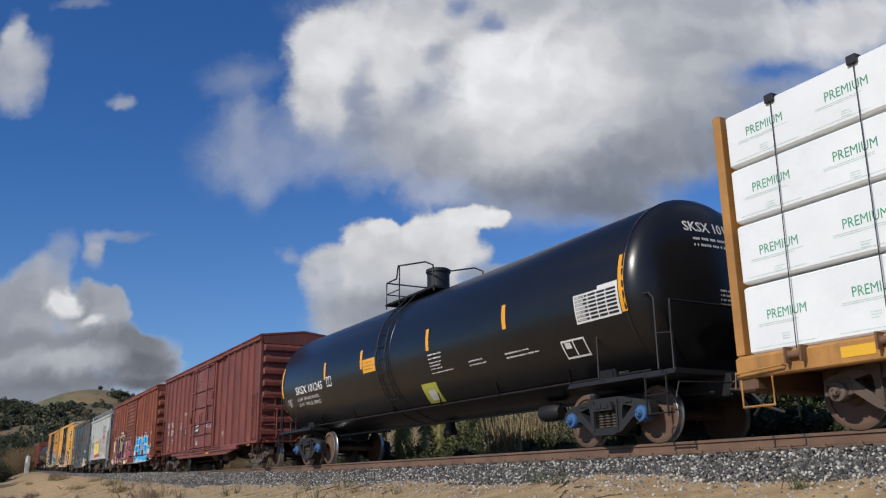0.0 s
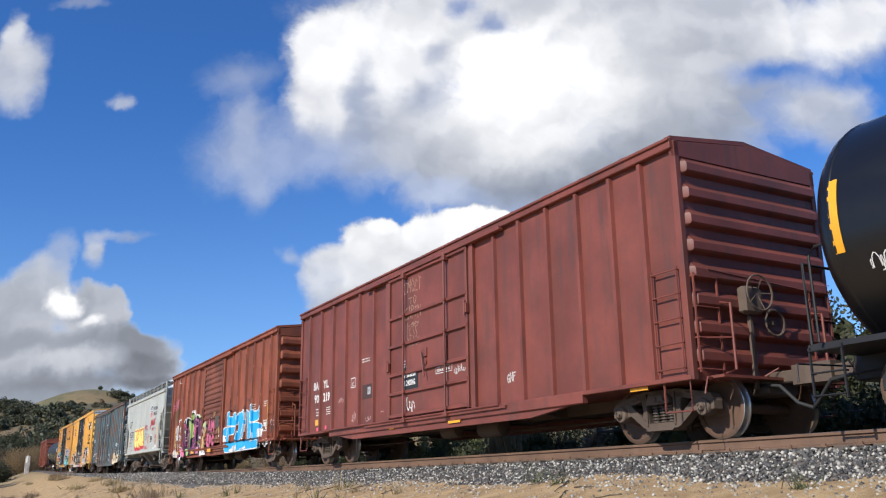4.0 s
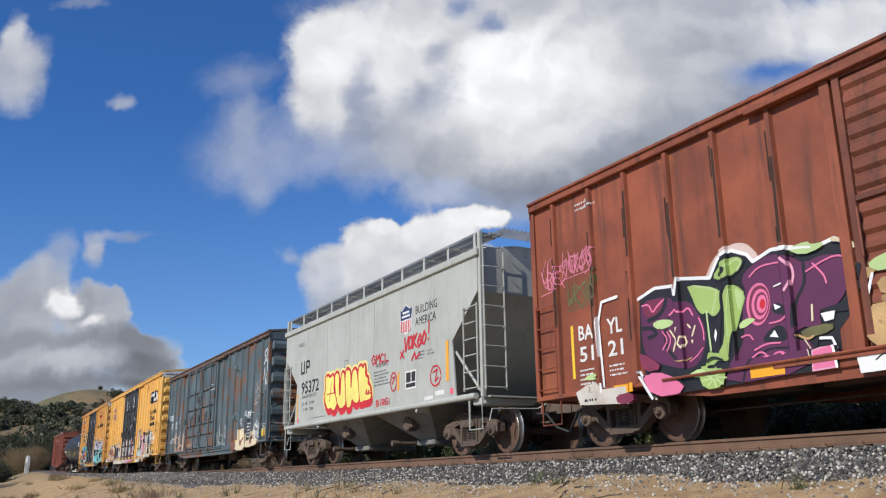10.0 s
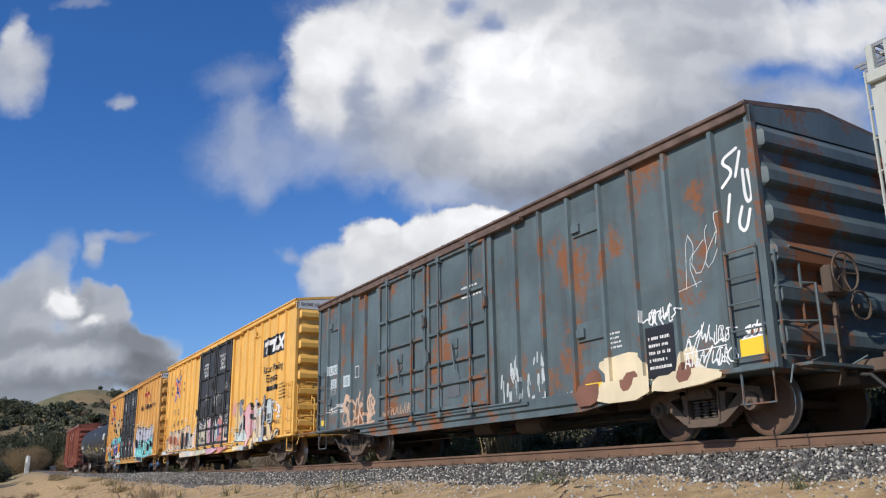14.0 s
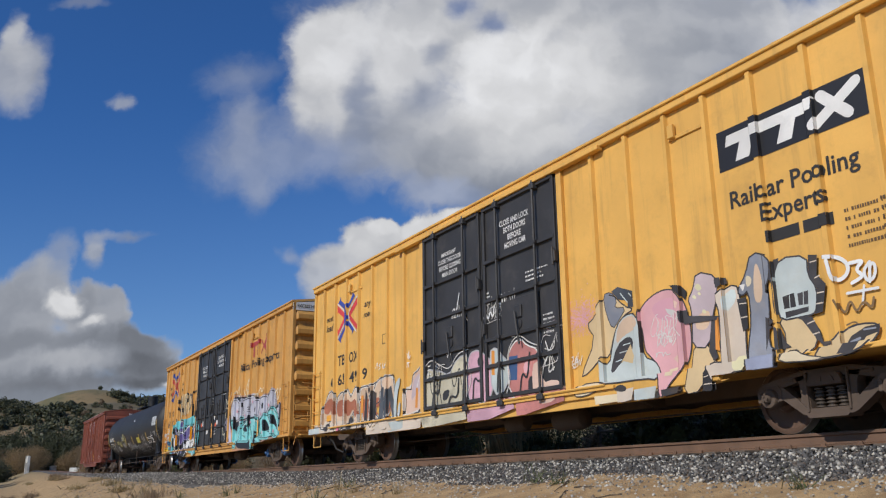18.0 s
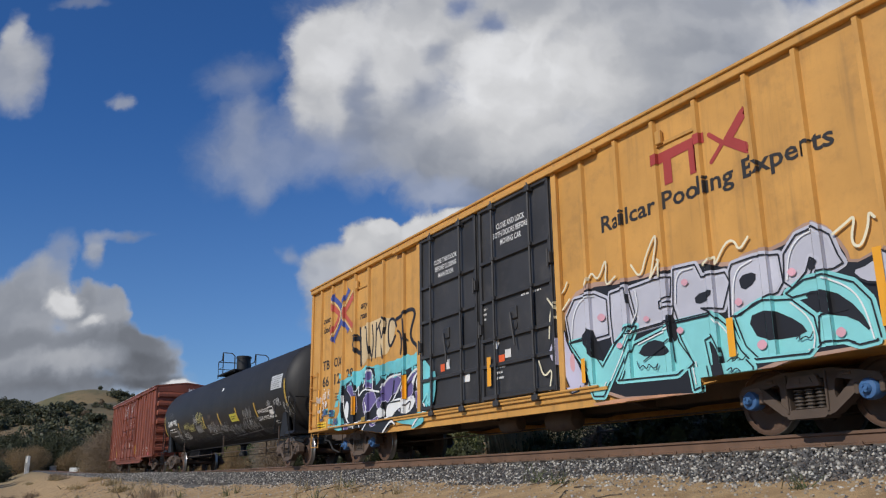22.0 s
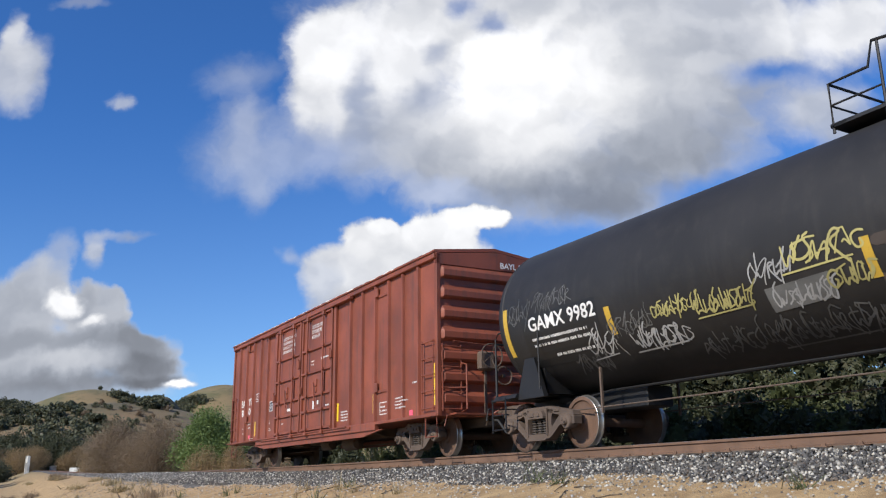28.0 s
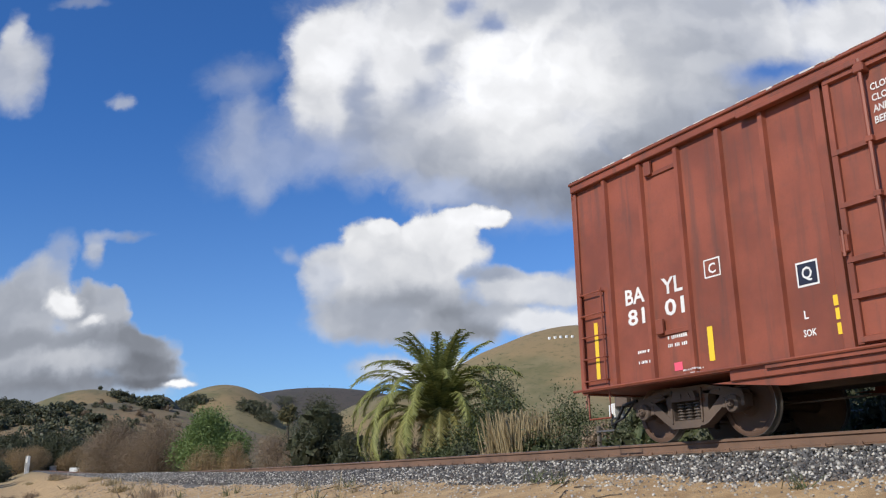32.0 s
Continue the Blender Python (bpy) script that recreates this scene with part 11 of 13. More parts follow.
s5.paint("graffiti", shards(-7.0, -2.7, 1.85, 2.25, 46, 0.085, rng), AQUA, 0.0215, "ragged aqua overspray")

# red boxcar at the tail
s6 = Side(box_6, ox_posts, [(-2.85, 2.0)])
s6.words("BA", -6.80, 2.10, 0.235, 0.43, WHITE, bold=0.032)
s6.words("YL", -5.99, 2.12, 0.235, 0.42, WHITE, bold=0.032)
s6.words("81", -6.77, 1.77, 0.235, 0.38, WHITE, bold=0.032)
s6.words("01", -5.96, 1.79, 0.235, 0.40, WHITE, bold=0.032)
s6.paint("plate_mark", frame_line(-5.13, -4.83, 2.18, 2.45) + written("C", -5.05, 2.24, 0.14), WHITE, 0.006)
s6.paint("plate_mark", block(-3.62, -3.30, 1.74, 2.06), WHITE, 0.006)
s6.paint("plate_mark", block(-3.597, -3.323, 1.765, 2.035), plain("mark_navy", (0.012, 0.014, 0.03), 0.5), 0.008)
s6.words("Q", -3.54, 1.835, 0.15, 0.15, WHITE, 0.010)
s6.reflectors([(-7.60, -7.51, 1.02, 1.95), (-5.18, -5.08, 1.02, 1.50), (-3.14, -3.04, 1.08, 1.22), (-3.14, -3.03, 1.26, 1.40), (-3.15, -3.04, 1.43, 1.56), (7.70, 7.82, 1.06, 1.97), (4.55, 4.67, 1.10, 1.57), (2.22, 2.34, 1.06, 1.54)], LEMON)
s6.paint("stencil", bars(-6.6, 1.28, 0.42, 0.10, 1, rng) + bars(-6.6, 1.12, 0.36, 0.10, 1, rng) + bars(-5.95, 1.28, 0.42, 0.24, 2, rng) + written("L", -3.58, 1.34, 0.10, 0.06) + written("SOK", -3.62, 1.12, 0.085, 0.19) + bars(-5.7, 0.86, 0.5, 0.12, 2, rng) + bars(2.5, 1.02, 0.6, 0.3, 4, rng) + bars(5.8, 1.1, 0.7, 0.3, 4, rng) + bars(6.7, 1.6, 0.3, 0.1, 1, rng), WHITE, 0.006)
s6.paint("notice", frame_line(4.95, 5.42, 1.04, 1.34, 0.02) + bars(5.0, 1.09, 0.36, 0.18, 2, rng), WHITE, 0.006)
s6.paint("paint_spot", block(-5.86, -5.70, 0.96, 1.08) + block(6.55, 6.72, 0.92, 1.04), PINK_SPOT, 0.007)
s6.paint("door_word", written("CLOSE THIS DOOR BEFORE", -2.24, 3.86, 0.085, 1.22) + written("CLOSING MAIN DOOR", -2.24, 3.72, 0.085, 1.05) + written("AND LOCK BOTH DOORS", -2.24, 3.58, 0.085, 1.15) + written("BEFORE MOVING CAR", -2.24, 3.44, 0.085, 1.05), WHITE, 0.010)
s6.paint("door_word", written("CLOSE AND LOCK", 0.34, 3.86, 0.10, 0.86) + written("DOORS BEFORE", 0.34, 3.71, 0.10, 0.76) + written("MOVING CAR", 0.34, 3.56, 0.10, 0.64), WHITE, 0.010)
s6.paint("stencil", bars(1.1, 2.85, 0.6, 0.12, 1, rng) + bars(0.3, 2.75, 0.3, 0.2, 2, rng) + bars(1.5, 1.5, 0.35, 0.1, 1, rng) + block(0.5, 0.62, 1.5, 1.75) + block(0.85, 0.97, 1.62, 1.74) + bars(-2.2, 1.2, 0.25, 0.1, 1, rng) + block(-1.7, -1.4, 1.6, 1.68), WHITE, 0.010)
for x, z in ((4.75, 4.0), (-6.13, 4.05), (4.75, 1.62), (-6.13, 1.55)):
    part("vent_hatch", Shape().box(x, x + 0.74, WALL - 0.03, WALL, z - 0.05, z + 0.02, 0.006).box(x + 0.02, x + 0.16, WALL - 0.08, WALL - 0.02, z - 0.03, z + 0.2, 0.01), RED_OXIDE, box_6)
for x, car_, m_ in ((-7.0, box_4, YELLOW), (5.2, box_4, YELLOW), (-6.3, box_5, YELLOW_OLD), (5.15, box_5, YELLOW_OLD)):
    part("vent_hatch", Shape().box(x, x + 0.8, WALL - 0.03, WALL, 4.42, 4.48, 0.006).box(x + 0.04, x + 0.16, WALL - 0.09, WALL - 0.02, 4.44, 4.66, 0.01), m_, car_)

# names on the tops of the ends
for car_, words, hl_, z in ((box_2, "BAYL 5121", 7.99, 4.22), (box_6, "BAYL 8101", 7.95, 4.22)):
    tris = written(words, 0.1, z, 0.13, 0.85)
    part("end_lettering", Shape().add([(hl_ + 0.045, p[0], p[1]) for t in tris for p in t], [(3 * i, 3 * i + 1, 3 * i + 2) for i in range(len(tris))]), WHITE, car_)
for car_, num in ((box_4, "TBOX 665499"), (box_5, "TBOX 661228")):
    tris = written("EXCESS HEIGHT CAR", -1.45, 4.86, 0.10, 1.2) + written(num, 0.55, 4.86, 0.10, 0.85)
    part("end_lettering", Shape().add([(9.555, p[0], p[1]) for t in tris for p in t], [(3 * i, 3 * i + 1, 3 * i + 2) for i in range(len(tris))]), DARK, car_)


# tank cars
def on_tank(car, zc, r, name, tris, mat, layer=0.005, label=""):
    return part(name, lay_round(tris, zc, r, layer), mat, car, label, smooth=60)


def t1(name, tris, mat, layer=0.005, label=""):
    return on_tank(tank_1, 2.46, 1.60, name, tris, mat, layer, label)


for x, z0, z1 in ((8.02, 2.02, 2.95), (4.62, 2.26, 2.73), (1.52, 2.26, 2.74), (-2.06, 2.27, 2.75), (-4.56, 2.27, 2.73), (-8.12, 2.04, 2.97)):
    t1("reflector", block(x, x + 0.13, z0, z1), AMBER, 0.005, "amber reflector strip")
t1("decal", block(-1.9, -1.1, 2.14, 2.48), AMBER, 0.005, "orange label")
t1("decal_word", bars(-1.82, 2.20, 0.6, 0.05, 1, rng) + bars(-1.82, 2.37, 0.6, 0.05, 1, rng) + block(-1.88, -1.12, 2.30, 2.31), plain("decal_brown", (0.20, 0.09, 0.01), 0.5), 0.008)
t1("decal", polygon([(0.83, 1.60), (1.52, 1.60), (1.36, 1.20), (0.66, 1.20)]), plain("decal_green", (0.50, 0.50, 0.08), 0.45), 0.005, "yellow-green label")
t1("decal", polygon([(0.98, 1.46), (1.30, 1.46), (1.20, 1.25), (0.88, 1.25)]), WHITE, 0.008)
t1("data_panel", block(6.86, 8.0, 2.0, 2.48), WHITE, 0.005, "white table of test data")
t1("data_panel", block(7.5, 8.0, 2.48, 2.54), WHITE, 0.005)
t1("data_table", [q for r_ in range(7) for q in block(6.90, 7.22, 2.035 + r_ * 0.063, 2.072 + r_ * 0.063) + block(7.25, 7.45, 2.035 + r_ * 0.063, 2.072 + r_ * 0.063) + block(7.48, 7.68, 2.035 + r_ * 0.063, 2.072 + r_ * 0.063) + block(7.71, 7.95, 2.035 + r_ * 0.063, 2.072 + r_ * 0.063)], BLACK_SPRAY, 0.008)
t1("data_word", [q for r_ in range(7) for q in bars(6.92, 2.036 + r_ * 0.063, 0.28, 0.034, 1, rng, 0.2)], WHITE, 0.010)
t1("stencil_box", frame_line(6.25, 6.90, 1.50, 1.80, 0.03), WHITE, 0.005)
t1("stencil", block(6.34, 6.50, 1.66, 1.76), WHITE, 0.005)
t1("stencil", block(6.56, 6.59, 1.54, 1.77), WHITE, 0.005)
t1("lettering", written("SKSX 101245", -6.90, 2.05, 0.215, 2.16, 0.026), WHITE, 0.005)
t1("stencil_box", frame_line(-4.40, -4.06, 2.06, 2.32, 0.022), WHITE, 0.005)
t1("stencil", written("C", -4.29, 2.09, 0.11, 0, 0.01) + bars(-4.33, 2.23, 0.2, 0.05, 1, rng, 0.2), WHITE, 0.005)
t1("stencil", written("LD LMT  207100 LB  93900 KG", -6.87, 1.855, 0.085, 1.72, 0.008), WHITE, 0.005)
t1("stencil", written("LT WT    78900 LB  35800 KG", -6.87, 1.70, 0.085, 1.72, 0.008), WHITE, 0.005)
for x, z, wd, ht, rows in ((1.55, 2.03, 0.8, 0.17, 2), (1.55, 1.82, 0.62, 0.2, 3), (1.55, 1.74, 1.0, 0.06, 1), (3.15, 1.72, 0.72, 0.15, 2), (4.5, 1.70, 1.1, 0.15, 2), (6.75, 1.16, 0.85, 0.05, 1)):
    t1("stencil", bars(x, z, wd, ht, rows, rng, 0.6), WHITE, 0.005)
t1("graffiti", scribble(-7.75, -7.4, 1.75, 1.98, rng, 0.014, 5), WHITE, 0.005, "small pale scratch tag")
# side ladder up to the top platform
for x in (-0.98, -0.48):
    stile = [(x, -math.sqrt(1.645 ** 2 - (z - 2.46) ** 2) - 0.01, z) for z in (1.3, 1.6, 2.0, 2.5, 3.0, 3.4, 3.7)]
    part("ladder_stile", Shape().tube(stile + [(x, -0.8, 4.0)], 0.018, 6), BLACK_IRON, tank_1)
for i in range(8):
    z = 1.4 + i * 0.32
    y = -math.sqrt(1.645 ** 2 - (z - 2.46) ** 2) - 0.01
    part("ladder_rung", Shape().tube([(-0.98, y, z), (-0.48, y, z)], 0.014, 5), BLACK_IRON, tank_1)


def head_words(car, zc, r, half, head, tris, mat):
    """Lettering on the domed leading head of a tank."""
    s = Shape()
    for t in tris:
        ring = []
        for y, z in t:
            k = max(0.0, 1 - (y * y + (z - zc) ** 2) / (r * r))
            ring.append((half + head * math.sqrt(k) + 0.006, y, z))
        s.add(ring, [(0, 1, 2)])
    part("head_lettering", s, mat, car)


head_words(tank_1, 2.46, 1.60, 8.12, 0.62, written("SKSX 101245", -0.62, 3.35, 0.17, 1.25) + bars(-0.5, 3.05, 1.0, 0.22, 2, rng) + bars(-0.1, 2.1, 0.7, 0.3, 4, rng), WHITE)
head_words(tank_2, 2.52, 1.49, 9.25, 0.70, written("GAMX 9982", -0.55, 3.2, 0.15, 0.95) + bars(-0.3, 2.72, 0.5, 0.35, 5, rng) + scribble(-0.65, 0.0, 3.4, 3.75, rng, 0.03, 5), WHITE)


def t2(name, tris, mat, layer=0.005, label=""):
    return on_tank(tank_2, 2.52, 1.49, name, tris, mat, layer, label)


for x, z0, z1 in ((9.2, 1.75, 2.7), (5.78, 1.72, 2.2), (3.38, 1.72, 2.2), (0.85, 1.72, 2.16), (-1.62, 1.72, 2.2), (-6.3, 1.75, 2.2), (-9.2, 1.75, 2.65)):
    t2("reflector", block(x, x + 0.13, z0, z1), plain("reflector_dull", (0.50, 0.32, 0.04), 0.5), 0.006, "yellow reflector strip")
t2("data_panel", block(7.87, 8.98, 2.45, 2.90), plain("panel_grey", (0.55, 0.56, 0.55), 0.5), 0.005, "white table of test data")
t2("data_table", [q for r_ in range(6) for q in bars(7.92, 2.48 + r_ * 0.066, 1.0, 0.05, 1, rng)], BLACK_SPRAY, 0.008)
t2("decal", block(2.5, 3.42, 1.74, 2.02), plain("decal_olive", (0.52, 0.46, 0.05), 0.5), 0.006, "yellow label")
t2("data_table", bars(2.6, 1.80, 0.7, 0.16, 2, rng), BLACK_SPRAY, 0.009)
t2("lettering", written("GAMX 9982", -8.42, 2.12, 0.24, 1.9) + bars(-8.4, 1.80, 2.0, 0.22, 2, rng) + bars(-7.9, 1.6, 1.2, 0.1, 1, rng), WHITE, 0.006)
t2("lettering", written("NON-ODORIZED", 6.05, 1.82, 0.11, 1.1) + written("LIQUEFIED PETROLEUM GAS", 5.75, 1.60, 0.11, 1.75), WHITE, 0.006)
t2("stencil", frame_line(7.2, 7.74, 1.62, 1.96, 0.03) + block(7.28, 7.66, 1.72, 1.86) + bars(7.3, 1.4, 0.5, 0.12, 2, rng) + block(1.3, 1.5, 3.0, 3.12), WHITE, 0.006)
t2("placard", polygon([(8.45, 1.52), (8.63, 1.30), (8.45, 1.08), (8.27, 1.30)]), RED_SPRAY, 0.03, "red diamond hazard placard")
t2("placard_mark", block(8.36, 8.54, 1.24, 1.36), WHITE, 0.034)
TAG_WHITE = plain("tag_white", (0.34, 0.34, 0.33), 0.6, spread=0.4)
TAG_GREY = plain("tag_grey", (0.13, 0.13, 0.125), 0.6, spread=0.5)
TAG_YELLOW = plain("tag_yellow", (0.38, 0.34, 0.13), 0.6, spread=0.35)
for x0, x1, z0, z1, wd in ((-7.0, -6.4, 1.5, 1.85, 0.02), (-5.95, -4.85, 1.48, 1.75, 0.026), (-3.1, -2.2, 1.62, 1.86, 0.024), (-1.3, 0.4, 1.5, 1.85, 0.022), (0.5, 1.6, 1.45, 1.75, 0.022), (1.7, 3.2, 1.3, 1.6, 0.024), (3.4, 5.4, 1.35, 1.75, 0.022), (4.2, 5.2, 1.8, 2.05, 0.018), (8.0, 8.6, 1.95, 2.15, 0.026), (8.8, 9.3, 1.6, 2.05, 0.026), (7.2, 7.6, 1.98, 2.15, 0.014), (-3.35, -2.75, 2.0, 2.3, 0.022)):
    t2("graffiti", tag(x0, x1, z0, z1, rng, wd), TAG_WHITE, 0.007, "white spray tag")
for x0, x1, z0, z1, wd in ((-7.6, -6.8, 1.3, 1.6, 0.018), (-6.4, -5.4, 1.72, 2.0, 0.018), (-4.7, -3.4, 1.22, 1.5, 0.02), (-3.4, -1.8, 1.22, 1.5, 0.02), (-1.8, 0.2, 1.2, 1.42, 0.02), (0.4, 2.2, 1.18, 1.4, 0.02), (2.4, 4.6, 1.15, 1.3, 0.018), (-9.1, -8.5, 2.3, 2.7, 0.014), (-8.3, -7.2, 2.45, 2.75, 0.012), (5.2, 6.6, 1.2, 1.4, 0.02)):
    t2("graffiti", tag(x0, x1, z0, z1, rng, wd), TAG_GREY, 0.0065, "grey spray tag")
for x0, x1, z0, z1, wd in ((-5.3, -4.4, 1.85, 2.08, 0.026), (-4.4, -3.4, 1.75, 2.0, 0.026), (-2.75, -1.75, 2.05, 2.42, 0.03), (-2.2, -1.6, 1.72, 1.95, 0.026)):
    t2("graffiti", tag(x0, x1, z0, z1, rng, wd), TAG_YELLOW, 0.009, "yellow spray tag")
t2("graffiti", polygon([(-3.15, 1.58), (-2.15, 1.62), (-2.15, 1.92), (-3.15, 1.88)]), TAG_GREY, 0.0062, "grey rubbed box")
t2("repaint_patch", block(-8.62, -6.5, 1.5, 2.42), plain("patch_black", (0.013, 0.013, 0.013), 0.5), 0.0035, "glossier black repainted patch")
t2("graffiti", shards(-1.5, 1.2, 1.5, 2.2, 16, 0.25, rng), plain("buff_patch", (0.075, 0.058, 0.048), 0.7, spread=0.35), 0.004, "brown rubbed patches")

# hopper
def h1(name, tris, mat, layer=0.004, label=""):
    steps = [(x - 0.02, x + 0.02, 0.006) for x in (-3.9, -2.35, -0.8, 0.8, 2.35, 3.9)]
    return part(name, lay_flat([[(p[0] - 0.13, p[1]) for p in t] for t in tris], steps, -1.60, layer), mat, hopper, label)


h1("owner_mark", block(-4.28, -4.20, 2.66, 2.98) + block(-4.04, -3.96, 2.66, 2.98) + block(-4.28, -3.96, 2.60, 2.67) + block(-3.86, -3.78, 2.60, 2.98) + block(-3.78, -3.58, 2.91, 2.98) + block(-3.78, -3.58, 2.74, 2.81) + block(-3.62, -3.55, 2.78, 2.94), DARK, label="dark owner's mark")
h1("lettering", written("95372", -4.2, 2.02, 0.34, 1.42), DARK)
h1("lettering", written("CAPACITY 3250 CUFT", -4.15, 1.88, 0.085, 1.2, 0.0) + written("LD LMT  233100", -4.1, 1.68, 0.085, 0.95, 0.0) + written("LT WT  52900", -4.05, 1.50, 0.085, 0.85, 0.0) + bars(-3.4, 1.24, 1.3, 0.04, 1, rng) + bars(-4.5, 3.45, 0.5, 0.12, 3, rng), DARK)
# yellow bubble letters with a red rim and a soft halo
HALO = plain("spray_soft_halo", (0.76, 0.68, 0.26), 0.6, spread=0.15)
BUBBLES = (soft([(-2.29, 2.29), (-2.07, 2.37), (-1.92, 2.25), (-1.71, 2.36), (-1.60, 2.19), (-1.68, 1.92), (-1.37, 1.62), (-1.44, 1.42), (-1.66, 1.33), (-1.82, 1.45), (-2.04, 1.39), (-2.21, 1.57), (-2.37, 1.79), (-2.21, 1.95)]),
           soft([(-1.59, 2.31), (-1.37, 2.37), (-1.26, 2.24), (-1.27, 1.85), (-1.17, 1.65), (-1.13, 2.31), (-0.92, 2.33), (-0.88, 2.07), (-0.76, 1.46), (-0.97, 1.38), (-1.16, 1.35), (-1.31, 1.46), (-1.46, 1.63), (-1.54, 1.96)]),
           soft([(-0.85, 2.34), (-0.61, 2.37), (-0.48, 2.22), (-0.48, 1.93), (-0.44, 1.81), (-0.40, 2.26), (-0.21, 2.34), (-0.08, 2.25), (0.01, 1.89), (0.10, 1.54), (0.01, 1.42), (-0.22, 1.43), (-0.38, 1.57), (-0.45, 1.35), (-0.70, 1.34), (-0.76, 1.52), (-0.84, 1.94)]),
           soft([(-0.01, 2.32), (0.21, 2.38), (0.30, 2.25), (0.38, 2.37), (0.47, 2.31), (0.43, 2.08), (0.65, 2.00), (0.59, 1.85), (0.77, 1.79), (0.84, 1.46), (0.56, 1.43), (0.38, 1.44), (0.14, 1.40), (0.10, 1.54), (0.01, 1.89)]))
for k, ring in enumerate(BUBBLES):
    e = 0.0004 * k
    drop = [(x + 0.03, z - 0.11) for x, z in ring]
    h1("graffiti_rim", brush(ring + ring[:1], 0.27, False, 6), HALO, 0.005 + e)
    h1("graffiti_rim", polygon(drop) + brush(drop + drop[:1], 0.11, False, 6), RED_SPRAY, 0.007 + e)
    h1("graffiti_rim", brush(ring + ring[:1], 0.12, False, 6), RED_SPRAY, 0.009 + e)
for k, ring in enumerate(BUBBLES):
    h1("graffiti_letter", polygon(ring), YELLOW_SPRAY, 0.011 + 0.0004 * k, "yellow bubble letter with a red rim")
    h1("graffiti_line", brush(ring + ring[:1], 0.034, False, 6), RED_SPRAY, 0.013 + 0.0004 * k)
for pts in ([(-2.13, 1.82), (-1.60, 1.83)], [(-1.81, 2.12), (-1.93, 1.62)]):
    h1("graffiti_line", brush(flow(pts), 0.03, False, 6), RED_SPRAY, 0.0150)
h1("graffiti_line", tag(0.46, 0.78, 1.58, 1.72, rng, 0.022, 0.0), RED_SPRAY, 0.0155)
h1("graffiti", lines(lettered_strokes("GMCL", 0.8, 1.8, 2.28, 2.5, rng, 0.1), 0.04) + lines(lettered_strokes("BIRG10", 1.08, 2.08, 1.25, 1.40, rng, 0.08), 0.03) + lines(lettered_strokes("VDKGO", 2.6, 3.7, 2.42, 2.7, rng, 0.1, 0.1), 0.06) + lines([[(3.85, 2.9), (3.82, 2.66)], [(3.8, 2.5), (3.8, 2.53)], [(2.42, 2.25), (2.6, 2.42)], [(2.44, 2.4), (2.6, 2.25)], [(3.0, 2.15), (3.15, 2.3), (3.2, 2.15), (3.4, 2.25)]], 0.05)
   + lines([[(2.06 + 0.16 * math.cos(a * 0.6), 1.75 + 0.22 * math.sin(a * 0.6)) for a in range(11)], [(4.12 + 0.24 * math.cos(a * 0.6), 1.67 + 0.22 * math.sin(a * 0.6)) for a in range(11)], [(2.0, 1.7), (2.12, 1.86), (2.0, 1.84)], [(4.0, 1.75), (4.2, 1.8), (4.1, 1.55), (4.25, 1.62)]], 0.035), RED_SPRAY, 0.010, "red spray tags")
shield = [(2.40, 3.40), (2.52, 3.36), (2.72, 3.50), (2.92, 3.36), (3.06, 3.40), (3.02, 3.1), (3.0, 2.9), (2.72, 2.76), (2.44, 2.9), (2.42, 3.1)]
h1("emblem", polygon(shield), WHITE, 0.008, "shield emblem in red, white and blue")
h1("emblem", polygon([(2.43, 3.38), (2.53, 3.35), (2.72, 3.47), (2.91, 3.35), (3.03, 3.38), (2.99, 3.13), (2.45, 3.13)]), plain("shield_blue", (0.03, 0.045, 0.12), 0.5), 0.011)
h1("emblem", [q for k in range(6) for q in block(2.48 + k * 0.085, 2.525 + k * 0.085, 2.86 - 0.03 * (1 if 0 < k < 5 else 0), 3.10)], RED_MARK, 0.011)
h1("emblem", block(2.55, 2.9, 3.27, 3.32) + block(2.52, 2.93, 3.18, 3.23), WHITE, 0.014)
h1("lettering", written("BUILDING", 3.2, 3.17, 0.19, 1.02, 0.0), DARK)
h1("lettering", written("AMERICA", 3.18, 2.90, 0.19, 0.98, 0.0), DARK)
h1("reflector", block(4.58, 4.70, 1.50, 2.36), AMBER, 0.006, "orange reflector strip")
h1("reflector", block(2.26, 2.36, 1.52, 1.95), AMBER, 0.006, "orange reflector strip")
h1("reflector", block(-4.55, -4.46, 1.35, 2.05), AMBER, 0.006, "orange reflector strip")
h1("stencil", block(2.68, 3.22, 1.50, 1.92), WHITE, 0.006)
h1("stencil", block(2.72, 2.95, 1.66, 1.88) + block(2.99, 3.18, 1.66, 1.88) + block(2.72, 3.18, 1.54, 1.63), DARK, 0.009)
h1("stencil", written("WARNING", 1.05, 2.18, 0.10, 0.7, 0.0) + bars(0.95, 1.72, 0.95, 0.4, 5, rng) + bars(3.3, 2.1, 0.35, 0.22, 3, rng) + bars(3.75, 2.15, 0.35, 0.15, 2, rng) + frame_line(-0.95, -0.7, 2.42, 2.62, 0.015), plain("lettering_grey", (0.18, 0.18, 0.18), 0.6), 0.006)
h1("paint_spot", block(-4.5, -4.38, 1.2, 1.32) + block(4.75, 4.87, 1.22, 1.34), PINK_SPOT, 0.006)
h1("label_plate", block(3.6, 4.0, 1.18, 1.26) + block(4.1, 4.5, 1.24, 1.34), WHITE, 0.006)

